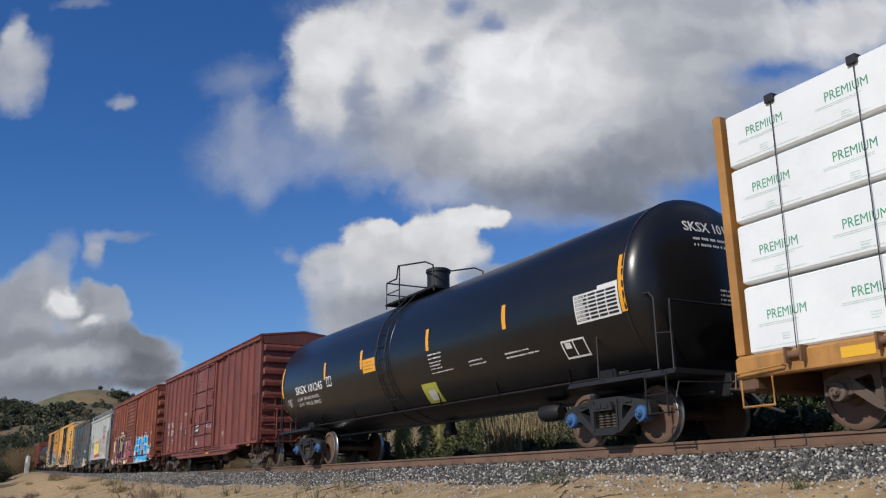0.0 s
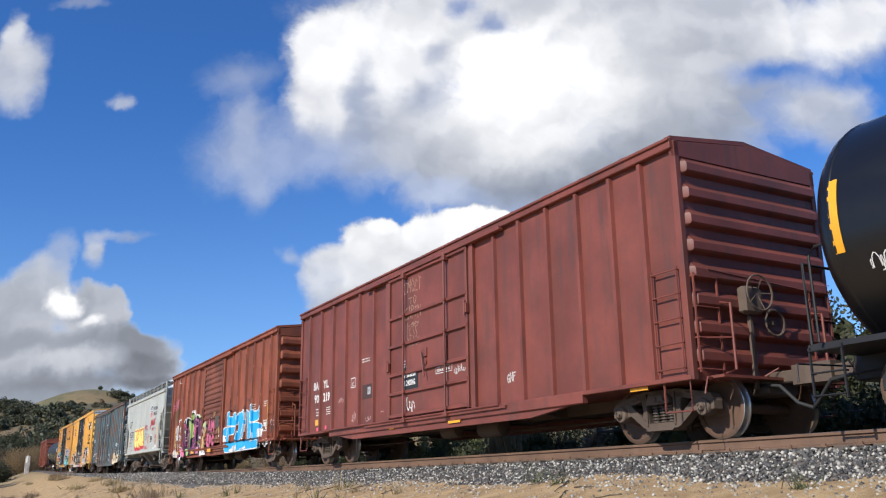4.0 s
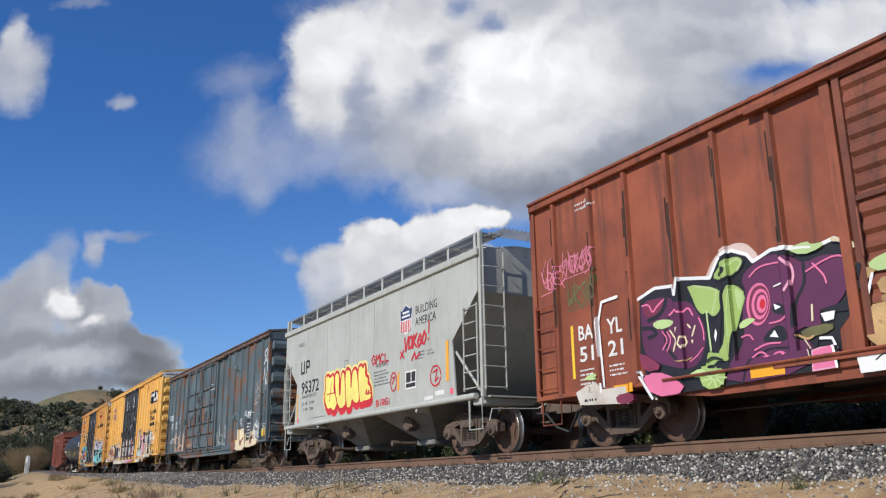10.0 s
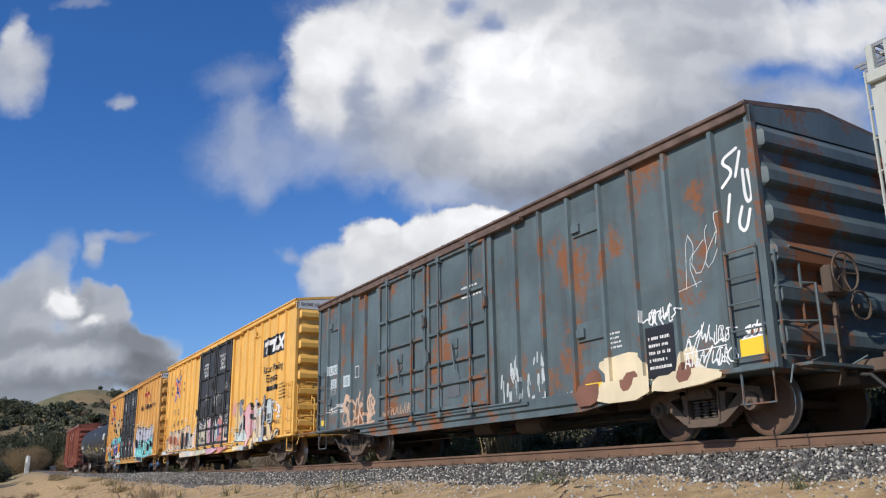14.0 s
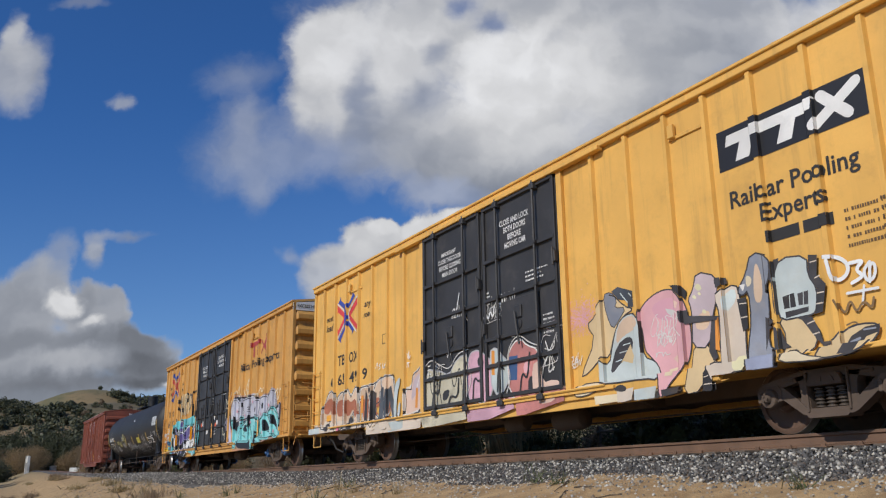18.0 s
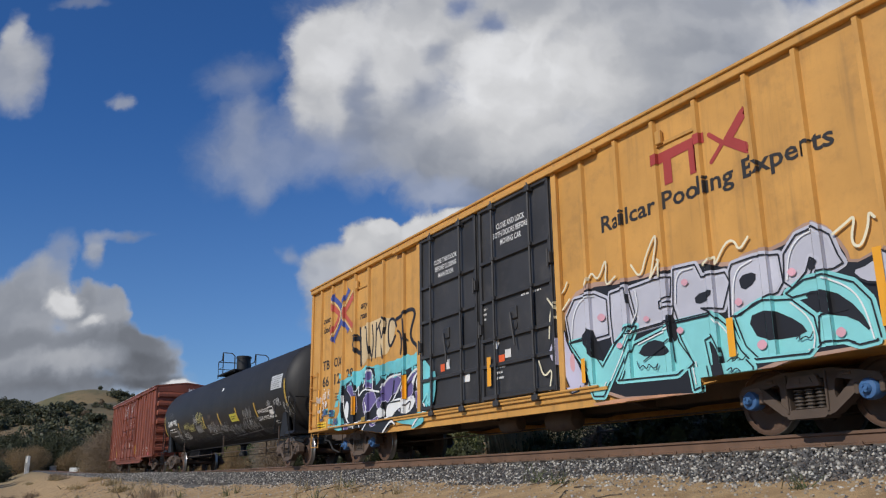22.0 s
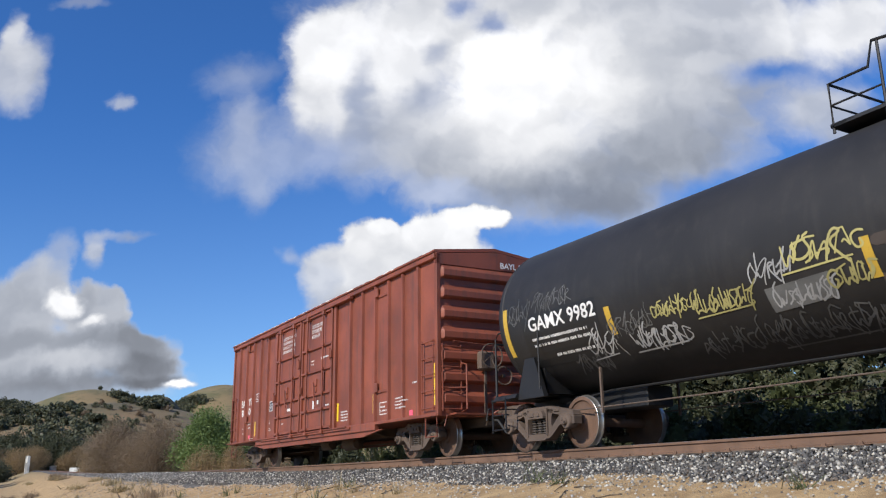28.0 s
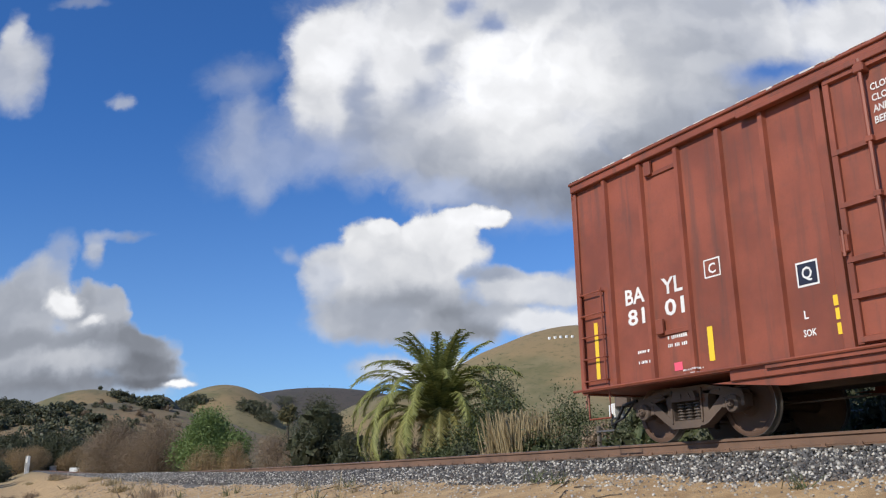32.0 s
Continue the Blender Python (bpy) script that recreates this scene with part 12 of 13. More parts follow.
# pale worn edge along the roof of the last car
edge_bits = Shape()
at_x = -7.85
while at_x < 7.6:
    run = rng.uniform(0.03, 0.26)
    edge_bits.box(at_x, at_x + run, -1.676, -1.60, 4.458 - rng.choice((0.0, 0.002, 0.008, 0.02)), 4.463 + rng.uniform(-0.003, 0.004))
    at_x += run + rng.choice((0.0, 0.01, 0.03, 0.08, 0.2))
part("roof_edge", edge_bits, material("worn_pale_edge", (0.66, 0.62, 0.58), 0.8, dirt=0.4, dirt_col=(0.25, 0.12, 0.08), rust=0.3, rust_scale=4.0), box_6, "pale flaking paint along the roof edge")


# ---------------------------------------------------------------- hills and plants
def bearing(az, dist):
    """Place on the ground plan, az degrees to the right of the camera's heading."""
    a = math.atan2(math.sin(YAW), -math.cos(YAW)) - radians(az)
    return EYE.x + dist * math.cos(a), EYE.y + dist * math.sin(a)


def hill_material(name, a, b, c, scale=0.02):
    m = bpy.data.materials.new(name)
    m.use_nodes = True
    q = Nodes(m.node_tree)
    at = q.node("TexCoord", out=3)
    col = q.mix(q.ramp(q.noise(at, scale, 6, 0.65), 0.38, 0.62), a, b)
    col = q.mix(q.ramp(q.noise(q.scaled(at, (1, 1, 2)), scale * 0.35, 4, 0.6), 0.46, 0.60), col, tuple(v * k for v, k in zip(b, (1.22, 1.06, 1.0))))
    col = q.mix(q.ramp(q.noise(q.scaled(at, (1, 1, 3)), scale * 6, 5, 0.7), 0.52, 0.7), col, c)
    sh = q.tree.nodes.new("ShaderNodeBsdfPrincipled")
    q.put(col, sh.inputs["Base Color"])
    sh.inputs["Roughness"].default_value = 0.95
    q.node("OutputMaterial", sh.outputs[0])
    return m


HILL_HEIGHTS = []


def hill(label, az, dist, top, wide, deep, mat, seed, flat=2.0):
    """A rounded hill whose crest stands at top metres, half wide across the view and deep along it."""
    cx_, cy_ = bearing(az, dist)
    a = math.atan2(cy_ - EYE.y, cx_ - EYE.x)
    fx, fy = math.cos(a), math.sin(a)
    n, k = 96, 60

    def height(u, v):
        r = (abs(u) / wide) ** flat + (abs(v) / deep) ** flat
        g = math.exp(-r)
        bump = noise.noise(Vector((u / wide * 2.2, v / deep * 2.2, seed))) * 0.13 + noise.noise(Vector((u / wide * 6, v / deep * 3.5, seed + 5))) * 0.07 + noise.noise(Vector((u / wide * 15, v / deep * 9, seed + 9))) * 0.03
        return -4 + (top + 4) * max(0.0, g * (1 + bump * (1 - g)) - 0.012)
    verts = []
    for j in range(k + 1):
        v = deep * 2.2 * (2 * j / k - 1)
        for i in range(n + 1):
            u = wide * 2.2 * (2 * i / n - 1)
            verts.append((cx_ + fx * v + fy * u, cy_ + fy * v - fx * u, height(u, v)))
    faces = [(j * (n + 1) + i, j * (n + 1) + i + 1, (j + 1) * (n + 1) + i + 1, (j + 1) * (n + 1) + i) for j in range(k) for i in range(n)]
    me = bpy.data.meshes.new("hill")
    me.from_pydata(verts, [], faces)
    me.materials.append(mat)
    me.polygons.foreach_set("use_smooth", [True] * len(me.polygons))
    HILL_HEIGHTS.append((cx_, cy_, fx, fy, height))
    return tagged(new("hill", me), label, "hill", kind="structure")


def land_z(x, y):
    z = ground_z(x, y)
    for cx_, cy_, fx, fy, height in HILL_HEIGHTS:
        dx, dy = x - cx_, y - cy_
        z = max(z, height(dx * fy - dy * fx, dx * fx + dy * fy))
    return z


WOODED = hill_material("wooded_slope", (0.05, 0.052, 0.028), (0.10, 0.088, 0.05), (0.035, 0.04, 0.024))
GRASS_HILL = hill_material("dry_grass_hill", (0.122, 0.110, 0.048), (0.180, 0.148, 0.076), (0.095, 0.090, 0.040))
TAN_HILL = hill_material("tan_slope", (0.105, 0.088, 0.046), (0.165, 0.125, 0.068), (0.06, 0.056, 0.03))
# the far ridge's dark tones hold the cloud shadow that lies on it
CLOUD_SHADED_HILL = hill_material("cloud_shaded_ridge", (0.034, 0.036, 0.034), (0.052, 0.050, 0.044), (0.026, 0.029, 0.027), 0.01)
hill("rounded green-gold grassy hill", -22.0, 760, 79, 104, 150, GRASS_HILL, 1.0)
hill("broad olive hill with a bare crest", -14.2, 1000, 112, 122, 180, GRASS_HILL, 2.0)
hill("far ridge with cloud shadow in its dark colour", -8.2, 2000, 220, 560, 300, CLOUD_SHADED_HILL, 3.0)
hill("large bare grassy hill with a long spur", 9.0, 900, 158, 235, 240, GRASS_HILL, 4.0)
hill("low grassy spur", -2.6, 780, 80, 125, 150, GRASS_HILL, 5.0)
hill("low wooded ridge", -27.5, 650, 57, 110, 130, WOODED, 6.0)
hill("small wooded knoll between the hills", -18.0, 830, 82, 42, 70, WOODED, 8.0)
hill("tan slope below the hills", -20.5, 480, 43, 110, 120, TAN_HILL, 7.0)


def leaf_material(name, dark, light, extra=None):
    m = bpy.data.materials.new(name)
    m.use_nodes = True
    q = Nodes(m.node_tree)
    col = q.mix(q.node("NewGeometry", out=8), dark, light)
    if extra:
        col = q.mix(q.ramp(q.noise(q.node("TexCoord", out=3), 0.9, 4, 0.6), 0.5, 0.68), col, extra)
    d = q.node("BsdfPrincipled")
    b = d.node
    q.put(col, b.inputs["Base Color"])
    b.inputs["Roughness"].default_value = 0.65
    tr = q.node("BsdfTranslucent", col)
    q.node("OutputMaterial", q.node("MixShader", 0.25, d, tr))
    return m


def leaves(count, centres, radius, size, rng, stretch=1.6):
    """Corner places of small leaf blades gathered round clump centres."""
    c = centres[rng.integers(0, len(centres), count)]
    off = rng.normal(size=(count, 3))
    off /= np.linalg.norm(off, axis=1)[:, None] + 1e-9
    p = c + off * (radius * rng.random(count) ** 0.4)[:, None]
    a = rng.normal(size=(count, 3))
    a /= np.linalg.norm(a, axis=1)[:, None]
    b = np.cross(a, rng.normal(size=(count, 3)))
    b /= np.linalg.norm(b, axis=1)[:, None] + 1e-9
    s = size * (0.6 + 0.8 * rng.random(count))[:, None]
    return np.stack([p - a * s * stretch / 2, p + b * s / 2, p + a * s * stretch / 2, p - b * s / 2], 1)


def quads_mesh(name, quads, mat):
    me = bpy.data.meshes.new(name)
    n = len(quads)
    me.vertices.add(n * 4)
    me.vertices.foreach_set("co", quads.reshape(-1))
    me.loops.add(n * 4)
    me.loops.foreach_set("vertex_index", np.arange(n * 4))
    me.polygons.add(n)
    me.polygons.foreach_set("loop_start", np.arange(0, n * 4, 4))
    me.update(calc_edges=True)
    me.materials.append(mat)
    return me


def limb(s, a, b, r0, r1, n=6):
    a, b = Vector(a), Vector(b)
    d = (b - a).normalized()
    u = d.cross(Vector((0.3, 0.9, 0.2))).normalized()
    v = d.cross(u)
    s.loft([[p + r * (math.cos(6.2832 * k / n) * u + math.sin(6.2832 * k / n) * v) for k in range(n)] for p, r in ((a, r0), ((a + b) / 2 + u * r0 * 0.6, (r0 + r1) / 2), (b, r1))])


BARK = material("bark", (0.09, 0.07, 0.05), 0.9, dirt=0.3, grain=12, bump=0.6)
DARK_LEAF = leaf_material("dark_foliage", (0.038, 0.045, 0.020), (0.078, 0.086, 0.040), (0.085, 0.078, 0.042))
OAK_LEAF = leaf_material("oak_foliage", (0.068, 0.073, 0.040), (0.118, 0.124, 0.064), (0.13, 0.115, 0.07))
MID_LEAF = leaf_material("shrub_foliage", (0.045, 0.058, 0.020), (0.105, 0.125, 0.045), (0.12, 0.11, 0.055))
FRESH_LEAF = leaf_material("fresh_green_foliage", (0.080, 0.120, 0.028), (0.165, 0.235, 0.065))
BROWN_LEAF = leaf_material("brown_foliage", (0.17, 0.122, 0.076), (0.29, 0.21, 0.132), (0.26, 0.19, 0.105))
RUSSET_LEAF = leaf_material("russet_foliage", (0.20, 0.135, 0.065), (0.36, 0.25, 0.125))
STRAW = leaf_material("straw", (0.20, 0.15, 0.07), (0.42, 0.33, 0.18))


def bush(name, label, category, az, dist, width, height, mat, seed, dense=1.0, leaf=0.09, clumps=26, group="", upright=False, base=None, lift=0.0, twig=1.6, core=False):
    """A shrub or small tree: limbs from the ground and a ragged crown of many small leaves."""
    rng = np.random.default_rng(seed)
    x, y = bearing(az, dist)
    z = land_z(x, y) if base is None else base
    ob = thing(name, label, category, group)
    ob.location = (x, y, z - 0.05)
    cen = []
    for i in range(clumps):
        for _ in range(40):
            p = rng.uniform(-1, 1, 3)
            if p[0] ** 2 + p[1] ** 2 + p[2] ** 2 < 1 and (p[2] > -0.8):
                break
        h = (p[2] + 1) / 2
        spread = (1 - 0.55 * max(0, h - 0.45) / 0.55) if not upright else (0.55 + 0.45 * (1 - h))
        cen.append((p[0] * width / 2 * spread, p[1] * width / 2 * spread * 0.8, lift * height + h * height * (1 - lift) * 0.93))
    cen = np.array(cen)
    s = Shape()
    for i in range(min(9, clumps)):
        c = cen[i]
        limb(s, (c[0] * 0.12, c[1] * 0.12, 0), (c[0] * 0.9, c[1] * 0.9, max(0.3, c[2] * 0.95)), 0.035 * height * 0.35 + 0.02, 0.012)
    part("stems", s, BARK, ob)
    n = int(900 * dense * max(1.0, width * height / 6))
    rad = max(0.25, 0.20 * min(width, height * 1.4))
    q = np.concatenate([leaves(n, cen, rad, leaf, rng, twig), leaves(n // 4, cen * np.array([1.08, 1.08, 1.06]), rad * 1.25, leaf * 0.8, rng, 2.4)])
    if core:
        q = np.concatenate([q, leaves(len(cen) * 12, cen * np.array([0.9, 0.9, 0.92]), rad * 0.55, rad * 0.75, rng, 1.2)])
    q[:, :, 2] = np.maximum(q[:, :, 2], 0.0)
    part("crown", quads_mesh("crown", q, mat), None, ob)
    return ob


def reeds(name, label, az, dist, width, height, count, mat, seed):
    rng = np.random.default_rng(seed)
    x, y = bearing(az, dist)
    px_ = rng.uniform(-width / 2, width / 2, count)
    py_ = rng.uniform(-0.8, 0.8, count)
    h = height * (0.5 + 0.5 * rng.random(count))
    lean = rng.normal(size=(count, 2)) * 0.16
    b = np.stack([px_, py_, np.zeros(count)], 1)
    t = b + np.stack([lean[:, 0] * h, lean[:, 1] * h, h], 1)
    wv = rng.normal(size=(count, 3)) * np.array([1, 1, 0])
    wv = wv / (np.linalg.norm(wv, axis=1)[:, None] + 1e-9) * 0.022
    q = np.stack([b - wv, b + wv, t + wv * 0.5, t - wv * 0.5], 1)
    ob = tagged(new(name, quads_mesh(name, q, mat)), label, "dry grass", kind="stuff")
    ob.location = (x, y, ground_z(x, y) - 0.03)
    return ob


def palm(az, dist, height, reach):
    """A feather palm: thick trunk with old leaf bases and arching fronds."""
    x, y = bearing(az, dist)
    ob = thing("palm_tree", "green feather palm with drooping arched fronds", "palm tree")
    ob.location = (x, y, ground_z(x, y) - 0.1)
    rng = random.Random(8)
    s = Shape()
    prof = []
    th = height * 0.48
    for i in range(15):
        prof += [(0.34 + 0.05 * math.sin(i), th * i / 15), (0.44, th * (i + 0.4) / 15)]
    s.lathe(prof, "z", n=14)
    part("trunk", s, material("palm_trunk", (0.12, 0.085, 0.055), 0.95, dirt=0.4, bump=0.8), ob)
    fmat = leaf_material("palm_leaf", (0.115, 0.13, 0.03), (0.31, 0.315, 0.095))
    ymat = leaf_material("palm_leaf_yellow", (0.13, 0.12, 0.03), (0.28, 0.25, 0.08))
    nr = np.random.default_rng(3)

    def frond(droop, length):
        """Rachis and leaflets in the x-z plane, springing outwards and bending down."""
        pts = []
        a, px_, pz = 1.0, 0.0, 0.0
        for i in range(15):
            pts.append((px_, pz))
            px_ += length / 14 * math.cos(a)
            pz += length / 14 * math.sin(a)
            a -= droop / 14 * (0.5 + i / 10)
        q = []
        for i in range(14):
            a0, b0 = np.array(pts[i]), np.array(pts[i + 1])
            r = 0.035 * (1 - i / 15) + 0.008
            q.append([(a0[0], -r, a0[1]), (a0[0], r, a0[1]), (b0[0], r * 0.9, b0[1]), (b0[0], -r * 0.9, b0[1])])
            if i < 1:
                continue
            for k in range(8):
                f = a0 + (b0 - a0) * k / 8
                d = (b0 - a0) / np.linalg.norm(b0 - a0)
                ll = 0.78 * math.sin(min(1.0, 0.15 + i / 9) * math.pi * 0.5) * (1.15 - i / 16)
                for sg in (-1, 1):
                    tip = (f[0] + d[0] * ll * 0.62 + nr.normal() * 0.03, sg * ll * 0.72, f[1] + d[1] * ll * 0.62 - 0.12 * ll - abs(nr.normal()) * 0.08)
                    w2 = 0.03
                    q.append([(f[0] - d[0] * w2, 0, f[1] - d[1] * w2), (f[0] + d[0] * w2, 0, f[1] + d[1] * w2), (tip[0] + 0.01, tip[1], tip[2]), (tip[0] - 0.01, tip[1], tip[2])])
        return np.array(q)
    meshes = [quads_mesh("frond", frond(d_, l_), m_) for d_, l_, m_ in ((1.0, reach * 0.85, fmat), (1.8, reach * 0.95, fmat), (2.5, reach * 1.02, fmat), (2.9, reach * 1.05, fmat), (3.2, reach * 1.0, ymat))]
    n = 74
    for i in range(n):
        u = i / n
        k = min(4, int(u * 5))
        f = part("frond", meshes[k], None, ob, at=(0, 0, th + 0.25 * (1 - u)))
        tilt = -radians(32) * (1 - u) + radians(26) * u
        f.rotation_euler = (0, tilt + radians(rng.uniform(-6, 6)), i * 2.39996 + rng.uniform(-0.15, 0.15))
    for sx, reach in ((0.3, 0.9), (-0.4, 0.8)):
        part("fruit_stalk", Shape().tube([(sx * 0.7, -0.3, th + 0.05), (sx * 1.1, -0.55, th + 0.32), (sx * 1.4, -reach * 0.85, th - 0.05)], 0.05), plain("palm_orange", (0.45, 0.20, 0.04), 0.8), ob)
    return ob


palm(-0.4, 37.0, 5.3, 5.1)
SHRUBS = "shrubs behind the line"
bush("willow_tree", "bright green leafy pepper tree", "tree", -14.9, 88, 7.4, 6.6, FRESH_LEAF, 21, 4.5, 0.09, 90, lift=0.02, twig=3.2)
bush("brown_thicket", "leafless brown thicket by the line", "thicket", -18.4, 105, 9.0, 6.8, BROWN_LEAF, 22, 5.0, 0.032, 70, SHRUBS, twig=9)
bush("brown_thicket", "leafless grey-brown thicket by the line", "thicket", -20.6, 112, 8.5, 6.2, BROWN_LEAF, 23, 5.0, 0.034, 66, SHRUBS, twig=9)
bush("russet_bush", "tan and russet dry bush", "bush", -15.3, 72, 3.4, 3.2, RUSSET_LEAF, 24, 5.0, 0.022, 40, SHRUBS, twig=9)
bush("russet_bush", "tan and russet dry bush", "bush", -13.5, 70, 3.0, 3.3, RUSSET_LEAF, 25, 5.0, 0.022, 40, SHRUBS, twig=9)
bush("brown_thicket", "grey-brown leafless thicket behind the rails", "thicket", -11.0, 74, 4.6, 4.2, BROWN_LEAF, 26, 5.0, 0.024, 50, SHRUBS, twig=9)
bush("brown_thicket", "grey-brown leafless thicket behind the rails", "thicket", -9.3, 66, 3.4, 3.9, BROWN_LEAF, 36, 5.0, 0.024, 48, SHRUBS, twig=9)
bush("dark_shrub", "dense dark green rounded shrub", "bush", -8.1, 56, 5.0, 5.6, DARK_LEAF, 27, 4.0, 0.06, 90, SHRUBS, core=True)
bush("dark_shrub", "dense dark green rounded shrub", "bush", -6.3, 54, 2.8, 4.0, DARK_LEAF, 37, 3.2, 0.055, 46, SHRUBS, core=True)
bush("green_shrub", "mid-green leafy shrub below the palm", "bush", 0.6, 34, 2.8, 2.6, MID_LEAF, 28, 2.4, 0.06, 40, SHRUBS)
bush("green_shrub", "mid-green leafy shrub below the palm", "bush", 3.4, 34, 3.8, 4.7, MID_LEAF, 29, 2.6, 0.06, 60, SHRUBS)
bush("green_shrub", "low green shrub beside the palm", "bush", -1.6, 33, 2.4, 1.5, MID_LEAF, 30, 1.5, 0.07, 22, SHRUBS)
bush("green_shrub", "upright mid-green leafy shrub", "bush", 8.3, 28, 2.6, 3.5, MID_LEAF, 31, 2.8, 0.045, 44, SHRUBS, True)
bush("brown_thicket", "thin brown twiggy bush", "thicket", 6.2, 31, 2.2, 2.6, BROWN_LEAF, 32, 1.8, 0.022, 24, SHRUBS, twig=12)
bush("brown_thicket", "thin brown twiggy bush", "thicket", 10.2, 27, 1.8, 2.3, BROWN_LEAF, 33, 1.6, 0.022, 22, SHRUBS, twig=12)
bush("green_shrub", "low dark green shrub", "bush", 11.4, 26, 2.2, 2.2, MID_LEAF, 34, 1.7, 0.06, 24, SHRUBS)
rr = random.Random(5)
HEDGE = ("dense leafy hedge shrub behind the track", "dark green hedge shrub behind the track", "tangled brown hedge shrub behind the track", "dense leafy hedge shrub behind the track")
for row, first, count, step in ((-3.7, -15.5, 30, 1.05), (-5.8, -34.0, 36, 1.4), (-8.6, -20.0, 15, 1.9)):
    for i in range(count):
        kind_ = i % 4 if row < -5 else (1, 0, 1, 3)[i % 4]
        p = rail_point(first + i * step, row + rr.uniform(-0.3, 0.3))
        d = p - EYE
        az = math.degrees(math.atan2(d.xy.dot(across.xy), d.xy.dot(level.xy)))
        if row < -8:
            bush("hedge_tree", "tall dense dark green hedge behind the track", "bush", az, d.xy.length, rr.uniform(2.4, 3.0), rr.uniform(5.2, 6.2), DARK_LEAF, 260 + i, 1.4, 0.08, 60, SHRUBS, core=True)
            continue
        tall = rr.uniform(1.5, 2.0) if row > -5 else (rr.uniform(1.5, 2.0) if i < 12 else rr.uniform(2.2, 2.8) if i < 17 else rr.uniform(3.3, 4.2))
        bush("hedge_shrub", HEDGE[kind_], "bush", az, d.xy.length, rr.uniform(1.7, 2.2), tall, (MID_LEAF, DARK_LEAF, BROWN_LEAF, MID_LEAF)[kind_], 60 + i, 2.0, 0.055, 44, SHRUBS, core=True)
for i in range(9):
    bush("dark_shrub", "dark green shrub in the hedge row", "bush", -4.4 + i * 2.0, 46 + rr.uniform(-2, 4), 2.6, rr.uniform(1.8, 2.8), DARK_LEAF, 90 + i, 1.5, 0.09, 24, SHRUBS)
reeds("dry_reeds", "clump of pale dry reeds", 4.9, 29.0, 1.9, 2.7, 1100, STRAW, 40)
reeds("dry_reeds", "pale dry grass behind the rails", 7.2, 27.0, 2.0, 0.9, 600, STRAW, 41)
reeds("dry_reeds", "pale dry grass behind the rails", -8.8, 60.0, 5.0, 1.0, 600, STRAW, 42)
reeds("dry_reeds", "pale dry grass behind the rails", 11.5, 24.0, 3.0, 0.7, 600, STRAW, 43)


def oak(az, dist, width, height, seed, mat=None, label="dark rounded evergreen oak"):
    return bush("oak_tree", label, "tree", az, dist, width, height, mat or OAK_LEAF, seed, 2.4, 0.14, 70, "oaks on the slopes", lift=0.10, core=True)


for i, (az, dist, wd, ht) in enumerate(((-28.2, 200, 10, 8.5), (-26.6, 210, 11, 10), (-25.2, 215, 11, 8.6), (-23.6, 215, 12, 9.4), (-24.4, 200, 9, 6), (-22.4, 200, 9, 7), (-27.2, 140, 7, 4.8), (-28.8, 120, 7, 6.5))):
    oak(az, dist, wd * 0.9, ht * 0.72, 120 + i)
for i, (az, dist, wd, ht) in enumerate(((-28.3, 112, 5, 5), (-23.2, 190, 8, 4.5), (-21.6, 150, 7, 3.6), (-26.6, 175, 6, 5))):
    bush("brown_thicket", "brown leafless thicket on the bank", "thicket", az, dist, wd, ht, BROWN_LEAF if i % 2 else RUSSET_LEAF, 140 + i, 4.0, 0.045, 50, SHRUBS, twig=8)
# the mixed scrub that closes the foot of the slope
for i, (az, dist, wd, ht) in enumerate(((-27.9, 165, 7, 5.4), (-26.3, 178, 9, 7.2), (-25.0, 172, 7, 4.6), (-24.1, 186, 9, 7.4), (-22.6, 176, 7, 4.6), (-23.1, 182, 7, 6.2), (-25.9, 160, 6, 4.2), (-21.8, 168, 5, 3.2))):
    if i in (0, 2, 4, 6):
        bush("brown_thicket", "leafless brown scrub at the foot of the slope", "thicket", az, dist, wd, ht, RUSSET_LEAF if i else BROWN_LEAF, 300 + i, 4.0, 0.038, 50, SHRUBS, twig=8)
    else:
        oak(az, dist, wd, ht, 300 + i, DARK_LEAF if i % 2 else None)
for i in range(26):
    az = -23.4 + i * 0.26 + rr.uniform(-0.1, 0.1)
    bush("slope_bush", "small brown bush on the tan slope", "bush", az, 425 + rr.uniform(-25, 40), rr.uniform(3, 6), rr.uniform(1.8, 3.2), (OAK_LEAF, BROWN_LEAF, DARK_LEAF)[i % 3], 330 + i, 0.5, 0.20, 14, SHRUBS)


def grove(name, label, spots, size, seed):
    """Far trees gathered on a slope."""
    rng = np.random.default_rng(seed)
    qs = []
    for az, dist, wd, ht in spots:
        x, y = bearing(az, dist)
        z = land_z(x, y)
        cen = np.stack([x + rng.normal(size=10) * wd * 0.3, y + rng.normal(size=10) * wd * 0.3, z + ht * (0.25 + 0.6 * rng.random(10))], 1)
        qs.append(leaves(620, cen, wd * 0.22, size, rng, 1.3))
    ob = tagged(new(name, quads_mesh(name, np.concatenate(qs), OAK_LEAF)), label, "trees", kind="stuff")
    return ob


